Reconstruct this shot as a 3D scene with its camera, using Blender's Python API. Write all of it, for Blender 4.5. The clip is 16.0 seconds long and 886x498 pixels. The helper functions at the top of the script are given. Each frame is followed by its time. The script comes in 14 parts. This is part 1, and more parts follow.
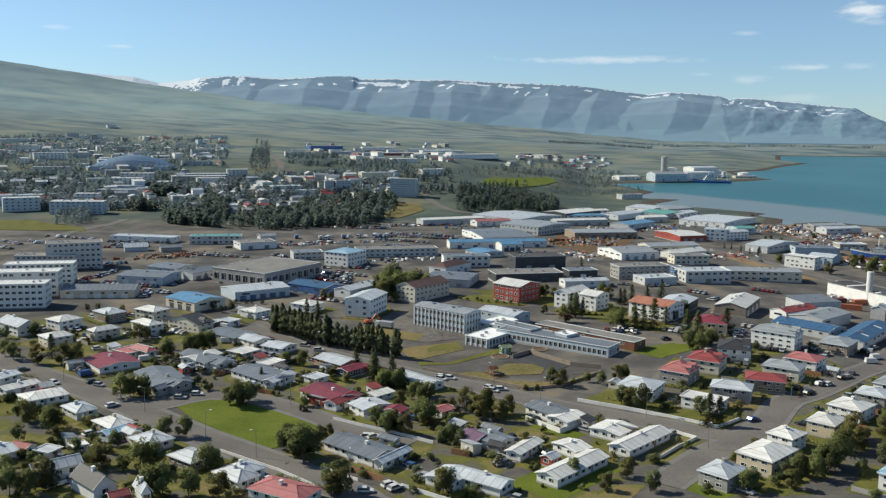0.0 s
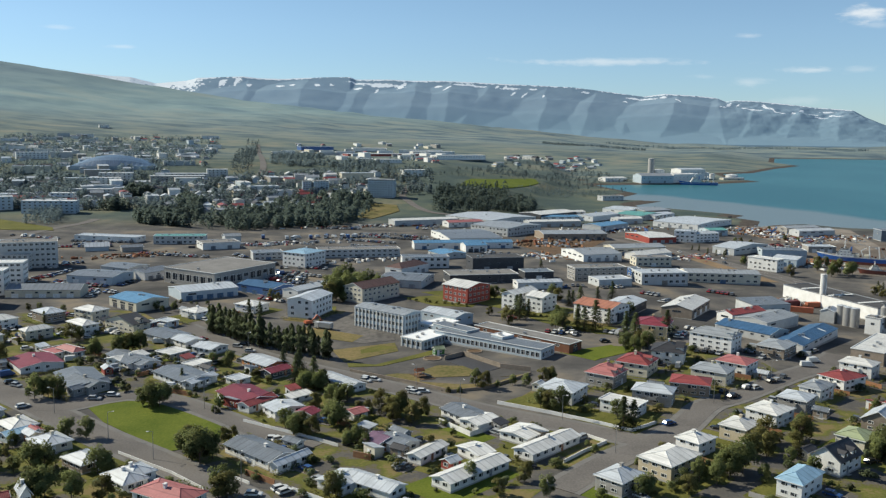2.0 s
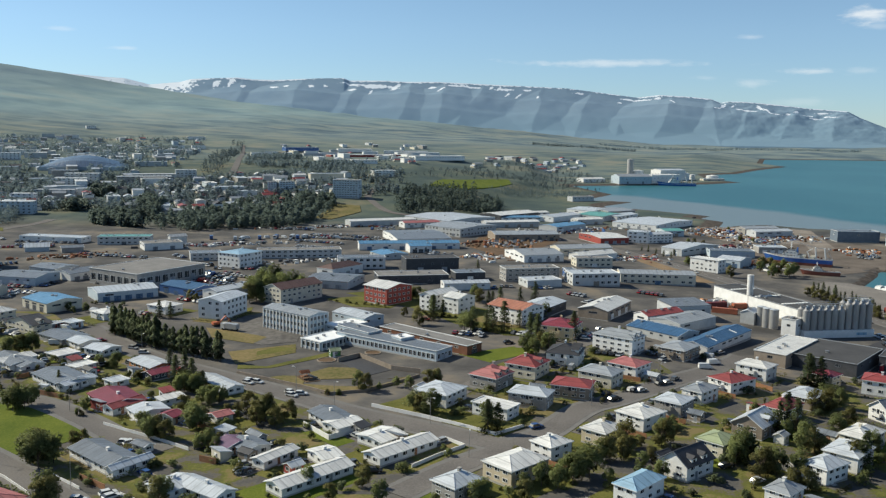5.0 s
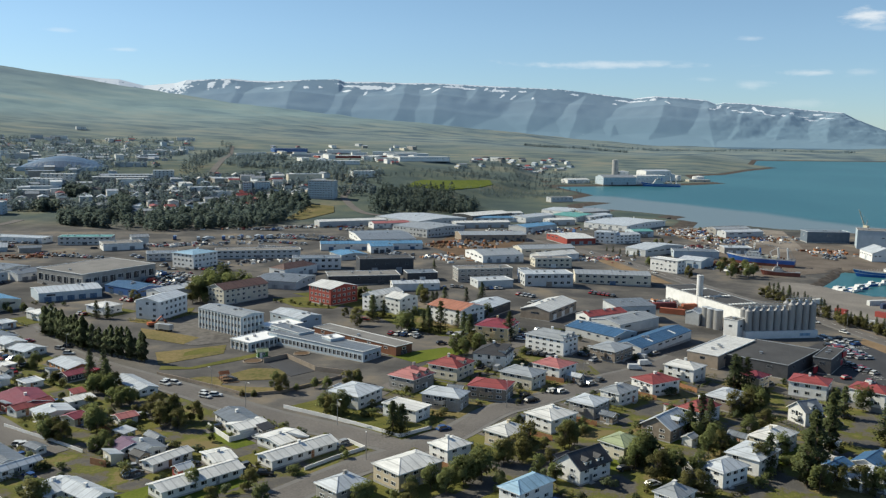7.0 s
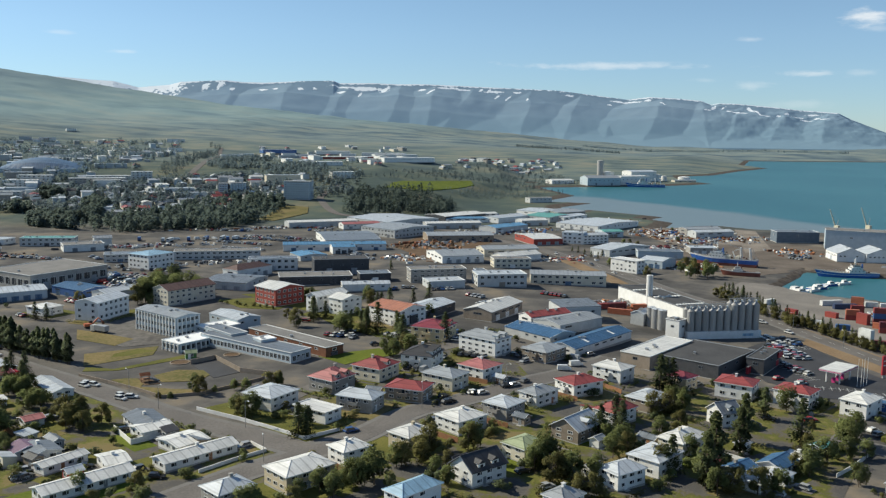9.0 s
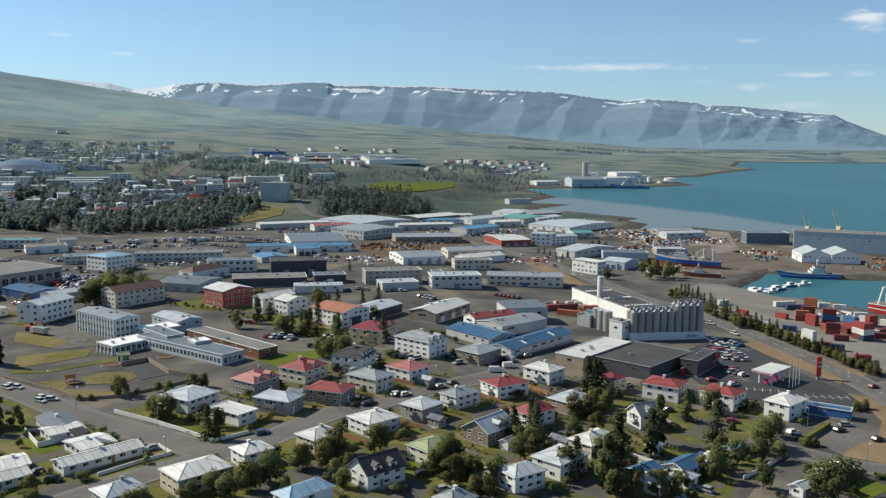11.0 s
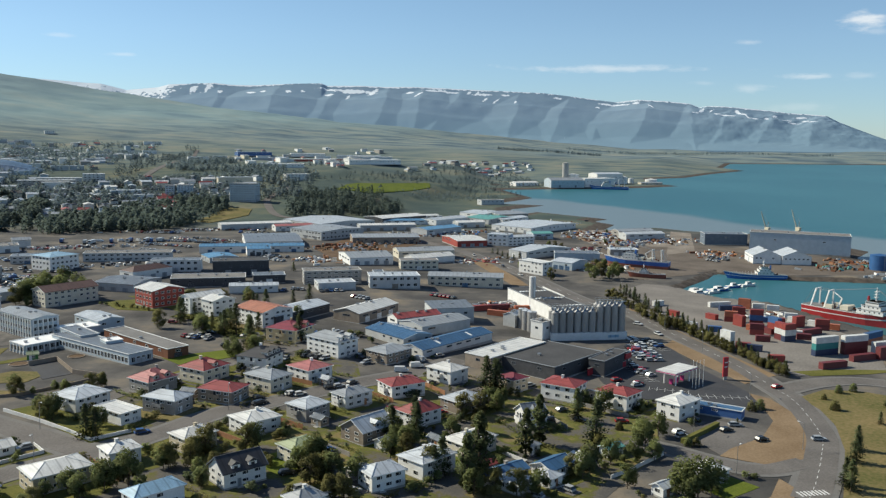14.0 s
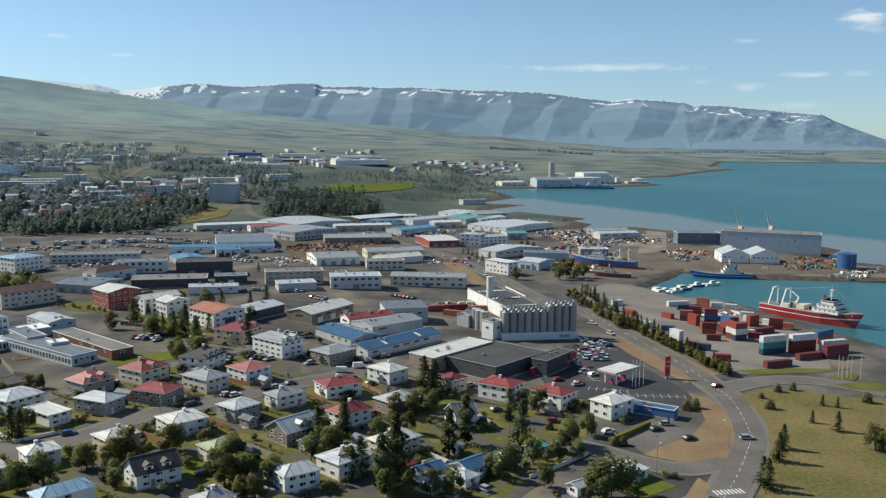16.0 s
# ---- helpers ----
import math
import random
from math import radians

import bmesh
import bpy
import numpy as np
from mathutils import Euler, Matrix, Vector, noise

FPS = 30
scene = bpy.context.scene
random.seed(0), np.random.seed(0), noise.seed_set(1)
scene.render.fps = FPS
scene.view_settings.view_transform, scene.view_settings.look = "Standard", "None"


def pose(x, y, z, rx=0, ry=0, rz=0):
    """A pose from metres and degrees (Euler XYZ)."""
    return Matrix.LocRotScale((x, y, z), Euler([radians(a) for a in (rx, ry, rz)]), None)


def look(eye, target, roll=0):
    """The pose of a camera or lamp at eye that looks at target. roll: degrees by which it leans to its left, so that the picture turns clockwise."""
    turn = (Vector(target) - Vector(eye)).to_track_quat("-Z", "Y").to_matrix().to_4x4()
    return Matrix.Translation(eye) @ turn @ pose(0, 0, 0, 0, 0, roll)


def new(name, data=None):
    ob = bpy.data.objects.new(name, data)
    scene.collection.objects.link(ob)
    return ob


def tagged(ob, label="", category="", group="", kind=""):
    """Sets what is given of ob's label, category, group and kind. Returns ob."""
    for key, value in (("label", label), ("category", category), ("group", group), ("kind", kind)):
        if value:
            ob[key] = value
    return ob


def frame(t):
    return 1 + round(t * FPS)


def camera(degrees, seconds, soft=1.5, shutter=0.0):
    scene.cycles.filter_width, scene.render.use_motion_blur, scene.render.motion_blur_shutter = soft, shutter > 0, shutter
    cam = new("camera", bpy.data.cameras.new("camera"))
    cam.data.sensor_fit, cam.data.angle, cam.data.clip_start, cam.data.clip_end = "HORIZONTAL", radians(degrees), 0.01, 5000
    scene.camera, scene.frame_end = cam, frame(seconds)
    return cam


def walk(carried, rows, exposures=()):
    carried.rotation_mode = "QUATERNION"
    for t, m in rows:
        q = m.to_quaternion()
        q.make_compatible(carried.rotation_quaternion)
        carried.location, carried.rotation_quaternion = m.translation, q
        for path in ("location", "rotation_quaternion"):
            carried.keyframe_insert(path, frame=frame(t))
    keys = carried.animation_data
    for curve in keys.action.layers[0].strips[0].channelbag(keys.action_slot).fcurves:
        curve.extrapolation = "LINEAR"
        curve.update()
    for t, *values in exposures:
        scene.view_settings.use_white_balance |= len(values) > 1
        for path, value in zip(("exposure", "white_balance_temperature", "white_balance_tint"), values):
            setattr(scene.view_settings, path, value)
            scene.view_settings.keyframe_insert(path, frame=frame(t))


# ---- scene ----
cam = camera(52.5, 16.0, 1.3)
PATH = [
    (0, (0.097, -2.402, 92.231), (0.246, -0.427, 91.954), 0.7),
    (0.5, (6.783, -1.747, 92.078), (6.931, 0.228, 91.801), 0.7),
    (1, (13.506, -1.192, 91.866), (13.654, 0.783, 91.59), 0.8),
    (1.5, (20.327, -0.799, 91.733), (20.474, 1.177, 91.458), 0.8),
    (2, (27.215, -0.51, 91.666), (27.361, 1.466, 91.392), 0.9),
    (2.5, (34.179, -0.396, 91.603), (34.325, 1.58, 91.33), 0.9),
    (3, (41.11, -0.256, 91.599), (41.254, 1.72, 91.326), 0.9),
    (3.5, (47.924, -0.011, 91.511), (48.068, 1.965, 91.238), 0.9),
    (4, (54.715, 0.496, 91.476), (54.858, 2.472, 91.203), 0.9),
    (6.5, (89.102, 3.635, 90.308), (89.244, 5.612, 90.04), 0.9),
    (7, (95.968, 4.178, 90.154), (96.11, 6.155, 89.886), 0.9),
    (7.5, (102.59, 4.665, 90.05), (102.732, 6.642, 89.782), 0.8),
    (8, (109.375, 5.029, 89.93), (109.517, 7.006, 89.663), 0.8),
    (8.5, (116.214, 5.42, 89.759), (116.355, 7.397, 89.494), 0.8),
    (9, (122.581, 5.505, 89.585), (122.723, 7.482, 89.32), 0.8),
    (11.5, (153.453, 5.085, 89.509), (153.596, 7.063, 89.248), 0.7),
    (12, (159.299, 4.537, 89.556), (159.441, 6.515, 89.295), 0.7),
    (12.5, (165.061, 3.921, 89.524), (165.203, 5.899, 89.264), 0.7),
    (13, (170.473, 3.382, 89.538), (170.616, 5.36, 89.278), 0.7),
    (13.5, (175.943, 2.913, 89.582), (176.087, 4.891, 89.323), 0.8),
    (14, (181.507, 2.395, 89.61), (181.651, 4.373, 89.351), 0.8),
    (14.5, (187.001, 1.703, 89.732), (187.146, 3.681, 89.473), 0.8),
    (15, (192.273, 0.835, 89.891), (192.418, 2.813, 89.632), 0.7),
    (15.5, (197.255, 0.295, 90.04), (197.402, 2.273, 89.781), 0.7),
    (16, (202.312, 0.243, 90.28), (202.459, 2.221, 90.02), 0.6),
]
walk(cam, [(t, look(eye, target, roll)) for t, eye, target, roll in PATH])

# ---- light ----
SUN_DIR = Vector((-0.72, 0.30, 0.60)).normalized()      # towards the sun
world = bpy.data.worlds.new("sky")
scene.world = world
world.use_nodes = True
wn, wl = world.node_tree.nodes, world.node_tree.links
wn.clear()
sky = wn.new("ShaderNodeTexSky")
sky.sky_type = "NISHITA"
sky.sun_disc = False
sky.sun_elevation = math.asin(SUN_DIR.z)
sky.sun_rotation = math.atan2(SUN_DIR.x, SUN_DIR.y)
sky.air_density, sky.dust_density, sky.ozone_density, sky.altitude = 0.75, 0.02, 3.0, 300
wbg = wn.new("ShaderNodeBackground")
wbg.inputs[1].default_value = 0.102
wout = wn.new("ShaderNodeOutputWorld")
# a few thin fair-weather clouds: bearing, height, half-width and half-height in degrees, density; noise frays their edges
CLOUDS = [(28.5, 6.55, 1.2, 0.48, 0.7), (29.2, 5.95, 0.7, 0.2, 0.2), (14.0, 4.0, 5.8, 0.22, 0.42), (16.4, 4.15, 2.4, 0.12, 0.2), (26.0, 3.5, 1.4, 0.2, 0.42), (28.7, 3.5, 0.9, 0.24, 0.2),
          (22.6, 2.75, 1.1, 0.28, 0.26), (22.4, 5.5, 0.75, 0.14, 0.3), (25.2, 1.7, 2.2, 0.3, 0.14), (-15.4, 4.25, 0.8, 0.12, 0.25), (-18.8, 5.2, 0.9, 0.13, 0.2), (-22.2, 8.0, 1.6, 0.28, 0.4),
          (20.0, 3.1, 0.9, 0.18, 0.14), (45.0, 8.0, 4.0, 0.8, 0.5), (-42.0, 9.0, 5.0, 0.7, 0.4)]
wtc = wn.new("ShaderNodeTexCoord")


def sky_math(op, a, b=0.0, c=0.0):
    x = wn.new("ShaderNodeMath")
    x.operation = op
    for s, v in zip(x.inputs, (a, b, c)):
        if isinstance(v, float):
            s.default_value = v
        else:
            wl.new(v, s)
    return x.outputs[0]


wdir, wno, wmap = wn.new("ShaderNodeSeparateXYZ"), wn.new("ShaderNodeTexNoise"), wn.new("ShaderNodeMapping")
wl.new(wtc.outputs["Generated"], wdir.inputs[0])
wmap.inputs["Scale"].default_value = (1.0, 1.0, 3.5)
wl.new(wtc.outputs["Generated"], wmap.inputs[0])
wno.inputs["Scale"].default_value, wno.inputs["Detail"].default_value, wno.inputs["Roughness"].default_value = 42.0, 5, 0.6
wl.new(wmap.outputs[0], wno.inputs["Vector"])
bearing, height = sky_math("ARCTAN2", wdir.outputs["X"], wdir.outputs["Y"]), sky_math("ARCSINE", wdir.outputs["Z"])
fray, cover = sky_math("MULTIPLY_ADD", wno.outputs[0], 2.4, -1.2), 0.0
for c_az, c_el, c_w, c_h, c_d in CLOUDS:
    far_x = sky_math("POWER", sky_math("MULTIPLY_ADD", bearing, 1 / radians(c_w), -c_az / c_w), 2.0)
    far_y = sky_math("POWER", sky_math("MULTIPLY_ADD", height, 1 / radians(c_h), -c_el / c_h), 2.0)
    body = sky_math("SUBTRACT", sky_math("ADD", 1.0, fray), sky_math("SQRT", sky_math("ADD", far_x, far_y)))
    wsoft = wn.new("ShaderNodeMapRange")
    wsoft.interpolation_type = "SMOOTHSTEP"
    wsoft.inputs["From Min"].default_value, wsoft.inputs["From Max"].default_value, wsoft.inputs["To Max"].default_value = -0.3, 1.1, c_d
    wl.new(body, wsoft.inputs["Value"])
    cover = sky_math("MAXIMUM", wsoft.outputs[0], cover)
wmix = wn.new("ShaderNodeMixRGB")
wmix.inputs[2].default_value = (7.6, 8.0, 8.4, 1)
wl.new(cover, wmix.inputs[0])
wtint = wn.new("ShaderNodeMixRGB")
wtint.blend_type = "MULTIPLY"
wtint.inputs[0].default_value, wtint.inputs[2].default_value = 1.0, (0.955, 1.037, 1.06, 1)
wl.new(sky.outputs[0], wtint.inputs[1])
# the sky is evener than clear air makes it: less glare along the horizon, paler overhead
wsep, wband, wpale = wn.new("ShaderNodeSeparateXYZ"), wn.new("ShaderNodeValToRGB"), wn.new("ShaderNodeMixRGB")
wl.new(wtc.outputs["Generated"], wsep.inputs[0])
wl.new(wsep.outputs["Z"], wband.inputs[0])
wband.color_ramp.elements.new(0.10)
wband.color_ramp.elements.new(0.22)
for wel, (wpos, wcol) in zip(wband.color_ramp.elements, ((0.0, (0.60, 0.69, 0.82)), (0.10, (0.92, 0.93, 0.94)), (0.22, (1.14, 1.11, 1.00)), (0.6, (1.02, 1.0, 0.98)))):
    wel.position, wel.color = wpos, (*wcol, 1)
wpale.blend_type = "MULTIPLY"
wpale.inputs[0].default_value = 1.0
wl.new(wtint.outputs[0], wpale.inputs[1])
wl.new(wband.outputs[0], wpale.inputs[2])
wl.new(wpale.outputs[0], wmix.inputs[1])
wl.new(wmix.outputs[0], wbg.inputs[0])
wl.new(wbg.outputs[0], wout.inputs[0])

sun = new("sun", bpy.data.lights.new("sun", "SUN"))
sun.data.energy, sun.data.angle, sun.data.color = 4.5, radians(0.53), (0.98, 0.955, 0.82)
sun.matrix_world = look(SUN_DIR * 300, (0, 0, 0))
scene.view_settings.exposure = 0.27
scene.view_settings.use_white_balance = True
scene.view_settings.white_balance_temperature, scene.view_settings.white_balance_tint = 6850, 9

# ---- materials ----
def surf(name, a, b, scale=1.0, rough=0.8, fine=12.0, bump=0.0, metal=0.0, spread=0.0, spec=0.5, lo=0.35, hi=0.65, stretch=(1, 1, 1)):
    """A surface that wanders between two colours at two scales, with relief; spread: how far each object differs in value."""
    m = bpy.data.materials.new(name)
    m.use_nodes = True
    n, l = m.node_tree.nodes, m.node_tree.links
    p = n["Principled BSDF"]
    p.inputs["Roughness"].default_value, p.inputs["Metallic"].default_value = rough, metal
    p.inputs["Specular IOR Level"].default_value = spec if rough < 0.87 else 0.1
    geo = n.new("ShaderNodeNewGeometry")
    mp = n.new("ShaderNodeMapping")
    mp.inputs["Scale"].default_value = stretch
    l.new(geo.outputs["Position"], mp.inputs[0])
    big, small = n.new("ShaderNodeTexNoise"), n.new("ShaderNodeTexNoise")
    big.inputs["Scale"].default_value, big.inputs["Detail"].default_value = scale, 3
    small.inputs["Scale"].default_value, small.inputs["Detail"].default_value = scale * fine, 4
    for t in (big, small):
        l.new(mp.outputs[0], t.inputs["Vector"])
    add = n.new("ShaderNodeMath")
    add.operation = "ADD"
    half = n.new("ShaderNodeMath")
    half.operation = "MULTIPLY"
    half.inputs[1].default_value = 0.5
    l.new(big.outputs[0], add.inputs[0])
    l.new(small.outputs[0], add.inputs[1])
    l.new(add.outputs[0], half.inputs[0])
    ramp = n.new("ShaderNodeValToRGB")
    ramp.color_ramp.elements[0].position, ramp.color_ramp.elements[0].color = lo, (*a, 1)
    ramp.color_ramp.elements[1].position, ramp.color_ramp.elements[1].color = hi, (*b, 1)
    l.new(half.outputs[0], ramp.inputs[0])
    out = ramp.outputs[0]
    if spread:
        info = n.new("ShaderNodeObjectInfo")
        rng = n.new("ShaderNodeMapRange")
        rng.inputs["To Min"].default_value, rng.inputs["To Max"].default_value = 1 - spread, 1 + spread
        l.new(info.outputs["Random"], rng.inputs["Value"])
        hsv = n.new("ShaderNodeHueSaturation")
        l.new(rng.outputs[0], hsv.inputs["Value"])
        l.new(out, hsv.inputs["Color"])
        out = hsv.outputs[0]
    l.new(out, p.inputs["Base Color"])
    if bump:
        bp = n.new("ShaderNodeBump")
        bp.inputs["Strength"].default_value, bp.inputs["Distance"].default_value = bump, 0.3
        l.new(small.outputs[0], bp.inputs["Height"])
        l.new(bp.outputs[0], p.inputs["Normal"])
    return m


def metal_roof(name, c, rough=0.45, rib=0.9, wear=0.12):
    """Painted corrugated sheet: ribs down the slope, faded and streaked paint, each roof a little different."""
    k = 1 - wear
    m = surf(name, tuple(v * k for v in c), tuple(min(1, v * (1 + wear)) for v in c), 0.25, rough, 9, 0.0, 0.0, 0.08, 0.4)
    n, l = m.node_tree.nodes, m.node_tree.links
    tc = n.new("ShaderNodeTexCoord")
    wave = n.new("ShaderNodeTexWave")
    wave.inputs["Scale"].default_value = rib
    l.new(tc.outputs["Object"], wave.inputs["Vector"])
    seam, line, stain, tone, base_colour = (n.new("ShaderNodeTexWave"), n.new("ShaderNodeMapRange"), n.new("ShaderNodeTexNoise"), n.new("ShaderNodeMapRange"), n.new("ShaderNodeHueSaturation"))
    seam.inputs["Scale"].default_value, seam.inputs["Distortion"].default_value = 0.13, 0.4
    l.new(tc.outputs["Object"], seam.inputs["Vector"])
    for key, v in zip(("From Min", "From Max", "To Min", "To Max"), (0.0, 0.12, 0.70, 1.0)):
        line.inputs[key].default_value = v
    l.new(seam.outputs["Fac"], line.inputs["Value"])
    spread_ = n.new("ShaderNodeMapping")
    spread_.inputs["Scale"].default_value = (0.9, 0.16, 0.16)
    l.new(tc.outputs["Object"], spread_.inputs[0])
    stain.inputs["Scale"].default_value, stain.inputs["Detail"].default_value = 0.9, 5
    l.new(spread_.outputs[0], stain.inputs["Vector"])
    for key, v in zip(("From Min", "From Max", "To Min", "To Max"), (0.30, 0.55, 0.80, 1.03)):
        tone.inputs[key].default_value = v
    l.new(stain.outputs[0], tone.inputs["Value"])
    both = n.new("ShaderNodeMath")
    both.operation = "MULTIPLY"
    l.new(line.outputs[0], both.inputs[0])
    l.new(tone.outputs[0], both.inputs[1])
    l.new(both.outputs[0], base_colour.inputs["Value"])
    paint = n["Principled BSDF"].inputs["Base Color"]
    l.new(paint.links[0].from_socket, base_colour.inputs["Color"])
    l.new(base_colour.outputs[0], paint)
    bp = n.new("ShaderNodeBump")
    bp.inputs["Strength"].default_value, bp.inputs["Distance"].default_value = 0.35, 0.1
    l.new(wave.outputs["Fac"], bp.inputs["Height"])
    l.new(bp.outputs[0], n["Principled BSDF"].inputs["Normal"])
    return m


M = {}
M["asphalt"] = surf("asphalt", (0.085, 0.083, 0.082), (0.14, 0.136, 0.13), 0.05, 0.9, 22, 0.15)
M["yard"] = surf("yard", (0.085, 0.08, 0.076), (0.19, 0.175, 0.16), 0.025, 0.92, 16, 0.2, lo=0.38, hi=0.64)
M["road"] = surf("road", (0.114, 0.105, 0.099), (0.186, 0.171, 0.159), 0.06, 0.88, 30, 0.1)
M["path"] = surf("path", (0.145, 0.14, 0.133), (0.20, 0.19, 0.18), 0.3, 0.9, 12, 0.1)
M["dark_asphalt"] = surf("dark_asphalt", (0.03, 0.03, 0.034), (0.055, 0.055, 0.06), 0.08, 0.85, 20, 0.1)
M["grass"] = surf("grass", (0.080, 0.088, 0.022), (0.165, 0.152, 0.045), 0.10, 0.95, 18, 0.5)
M["lawn"] = surf("lawn", (0.075, 0.105, 0.015), (0.145, 0.165, 0.028), 0.09, 0.95, 18, 0.4)
M["dry_grass"] = surf("dry_grass", (0.185, 0.125, 0.075), (0.285, 0.205, 0.13), 0.08, 0.95, 20, 0.4)
M["park_grass"] = surf("park_grass", (0.095, 0.098, 0.032), (0.235, 0.175, 0.085), 0.04, 0.95, 20, 0.4)
M["soil"] = surf("soil", (0.10, 0.065, 0.042), (0.17, 0.115, 0.075), 0.15, 0.95, 14, 0.4)
M["rock"] = surf("rock", (0.05, 0.043, 0.038), (0.15, 0.13, 0.11), 0.12, 0.95, 10, 0.8)
M["concrete"] = surf("concrete", (0.30, 0.29, 0.28), (0.42, 0.41, 0.39), 0.4, 0.85, 10, 0.1, 0, 0.05)
M["white_line"] = surf("white_line", (0.5, 0.5, 0.48), (0.78, 0.78, 0.76), 1.2, 0.7, 8)
M["white_wall"] = surf("white_wall", (0.62, 0.61, 0.58), (0.78, 0.77, 0.75), 0.35, 0.8, 9, 0.08, 0, 0.07)
M["cream_wall"] = surf("cream_wall", (0.52, 0.47, 0.37), (0.65, 0.60, 0.49), 0.35, 0.85, 9, 0.08, 0, 0.07)
M["beige_wall"] = surf("beige_wall", (0.47, 0.39, 0.27), (0.60, 0.51, 0.37), 0.35, 0.85, 9, 0.08, 0, 0.06)
M["yellow_wall"] = surf("yellow_wall", (0.60, 0.47, 0.27), (0.72, 0.58, 0.36), 0.35, 0.85, 9, 0.08)
M["grey_wall"] = surf("grey_wall", (0.26, 0.245, 0.225), (0.38, 0.36, 0.335), 0.5, 0.9, 9, 0.2, 0, 0.1)
M["brown_wall"] = surf("brown_wall", (0.22, 0.18, 0.14), (0.32, 0.265, 0.215), 0.5, 0.9, 9, 0.2, 0, 0.1)
M["pale_blue_wall"] = surf("pale_blue_wall", (0.35, 0.415, 0.46), (0.46, 0.525, 0.565), 0.35, 0.8, 9, 0.05, 0, 0.05)
M["pale_grey_wall"] = surf("pale_grey_wall", (0.38, 0.39, 0.39), (0.51, 0.52, 0.515), 0.3, 0.8, 9, 0.05, 0, 0.1)
M["red_wall"] = surf("red_wall", (0.26, 0.045, 0.035), (0.36, 0.075, 0.055), 0.4, 0.85, 9, 0.1)
M["orange_wall"] = surf("orange_wall", (0.42, 0.17, 0.07), (0.52, 0.25, 0.11), 0.4, 0.85, 9, 0.1)
M["brick_wall"] = surf("brick_wall", (0.165, 0.075, 0.05), (0.245, 0.12, 0.075), 0.6, 0.9, 12, 0.2)
M["dark_wall"] = surf("dark_wall", (0.035, 0.037, 0.042), (0.065, 0.067, 0.075), 0.5, 0.7, 8, 0.05)
M["dock_wall"] = surf("dock_wall", (0.10, 0.13, 0.165), (0.15, 0.185, 0.225), 0.4, 0.75, 9, 0.1)
M["blue_wall"] = surf("blue_wall", (0.03, 0.09, 0.25), (0.05, 0.14, 0.34), 0.5, 0.6, 8)
M["white_roof"] = metal_roof("white_roof", (0.66, 0.65, 0.62))
M["silver_roof"] = metal_roof("silver_roof", (0.50, 0.53, 0.56), 0.4)
M["grey_roof"] = metal_roof("grey_roof", (0.30, 0.32, 0.34))
M["slate_roof"] = metal_roof("slate_roof", (0.17, 0.19, 0.215))
M["blue_roof"] = metal_roof("blue_roof", (0.05, 0.125, 0.235), 0.45)
M["pale_blue_roof"] = metal_roof("pale_blue_roof", (0.30, 0.47, 0.60), 0.45)
M["sky_blue_roof"] = metal_roof("sky_blue_roof", (0.11, 0.26, 0.42), 0.45)
M["red_roof"] = metal_roof("red_roof", (0.27, 0.058, 0.056), 0.6)
M["pink_roof"] = metal_roof("pink_roof", (0.38, 0.135, 0.13), 0.6)
M["maroon_roof"] = metal_roof("maroon_roof", (0.22, 0.04, 0.055), 0.5)
M["purple_roof"] = metal_roof("purple_roof", (0.17, 0.10, 0.15), 0.5)
M["brown_roof"] = metal_roof("brown_roof", (0.11, 0.06, 0.05), 0.6)
M["orange_roof"] = metal_roof("orange_roof", (0.41, 0.17, 0.105), 0.55)
M["green_roof"] = metal_roof("green_roof", (0.30, 0.34, 0.20), 0.5)
M["teal_roof"] = metal_roof("teal_roof", (0.12, 0.33, 0.30), 0.5)
M["dark_roof"] = metal_roof("dark_roof", (0.045, 0.045, 0.05), 0.6)
M["membrane_roof"] = surf("membrane_roof", (0.80, 0.80, 0.79), (0.88, 0.88, 0.87), 0.3, 0.6, 8)
M["black_felt"] = surf("black_felt", (0.04, 0.039, 0.04), (0.075, 0.073, 0.073), 0.12, 0.85, 14, 0.05)
M["gravel_roof"] = surf("gravel_roof", (0.16, 0.155, 0.15), (0.26, 0.25, 0.24), 0.15, 0.95, 20, 0.2)
M["trim"] = surf("trim", (0.68, 0.68, 0.66), (0.80, 0.80, 0.78), 1.0, 0.6)
M["glass"] = surf("glass", (0.018, 0.022, 0.028), (0.04, 0.046, 0.055), 0.4, 0.24, 3, 0, 0, 0.3)
M["timber"] = surf("timber", (0.24, 0.11, 0.055), (0.36, 0.18, 0.09), 1.0, 0.8, 8, 0.2, 0, 0.15)
M["steel"] = surf("steel", (0.33, 0.33, 0.33), (0.45, 0.45, 0.45), 0.6, 0.4, 8, 0.03, 0.7, 0.05)
M["silo_steel"] = surf("silo_steel", (0.27, 0.265, 0.255), (0.37, 0.36, 0.35), 0.5, 0.5, 6, 0.05, 0.3, 0.06, stretch=(1, 1, 0.1))
M["rust"] = surf("rust", (0.13, 0.055, 0.035), (0.22, 0.09, 0.05), 0.8, 0.9, 8, 0.3, 0, 0.2)
M["bark"] = surf("bark", (0.08, 0.06, 0.045), (0.15, 0.12, 0.09), 2.0, 0.95, 6, 0.4)
M["rubber"] = surf("rubber", (0.015, 0.015, 0.015), (0.03, 0.03, 0.03), 3, 0.8)
M["gravel"] = surf("gravel", (0.15, 0.125, 0.105), (0.30, 0.26, 0.22), 0.06, 0.95, 20, 0.3)


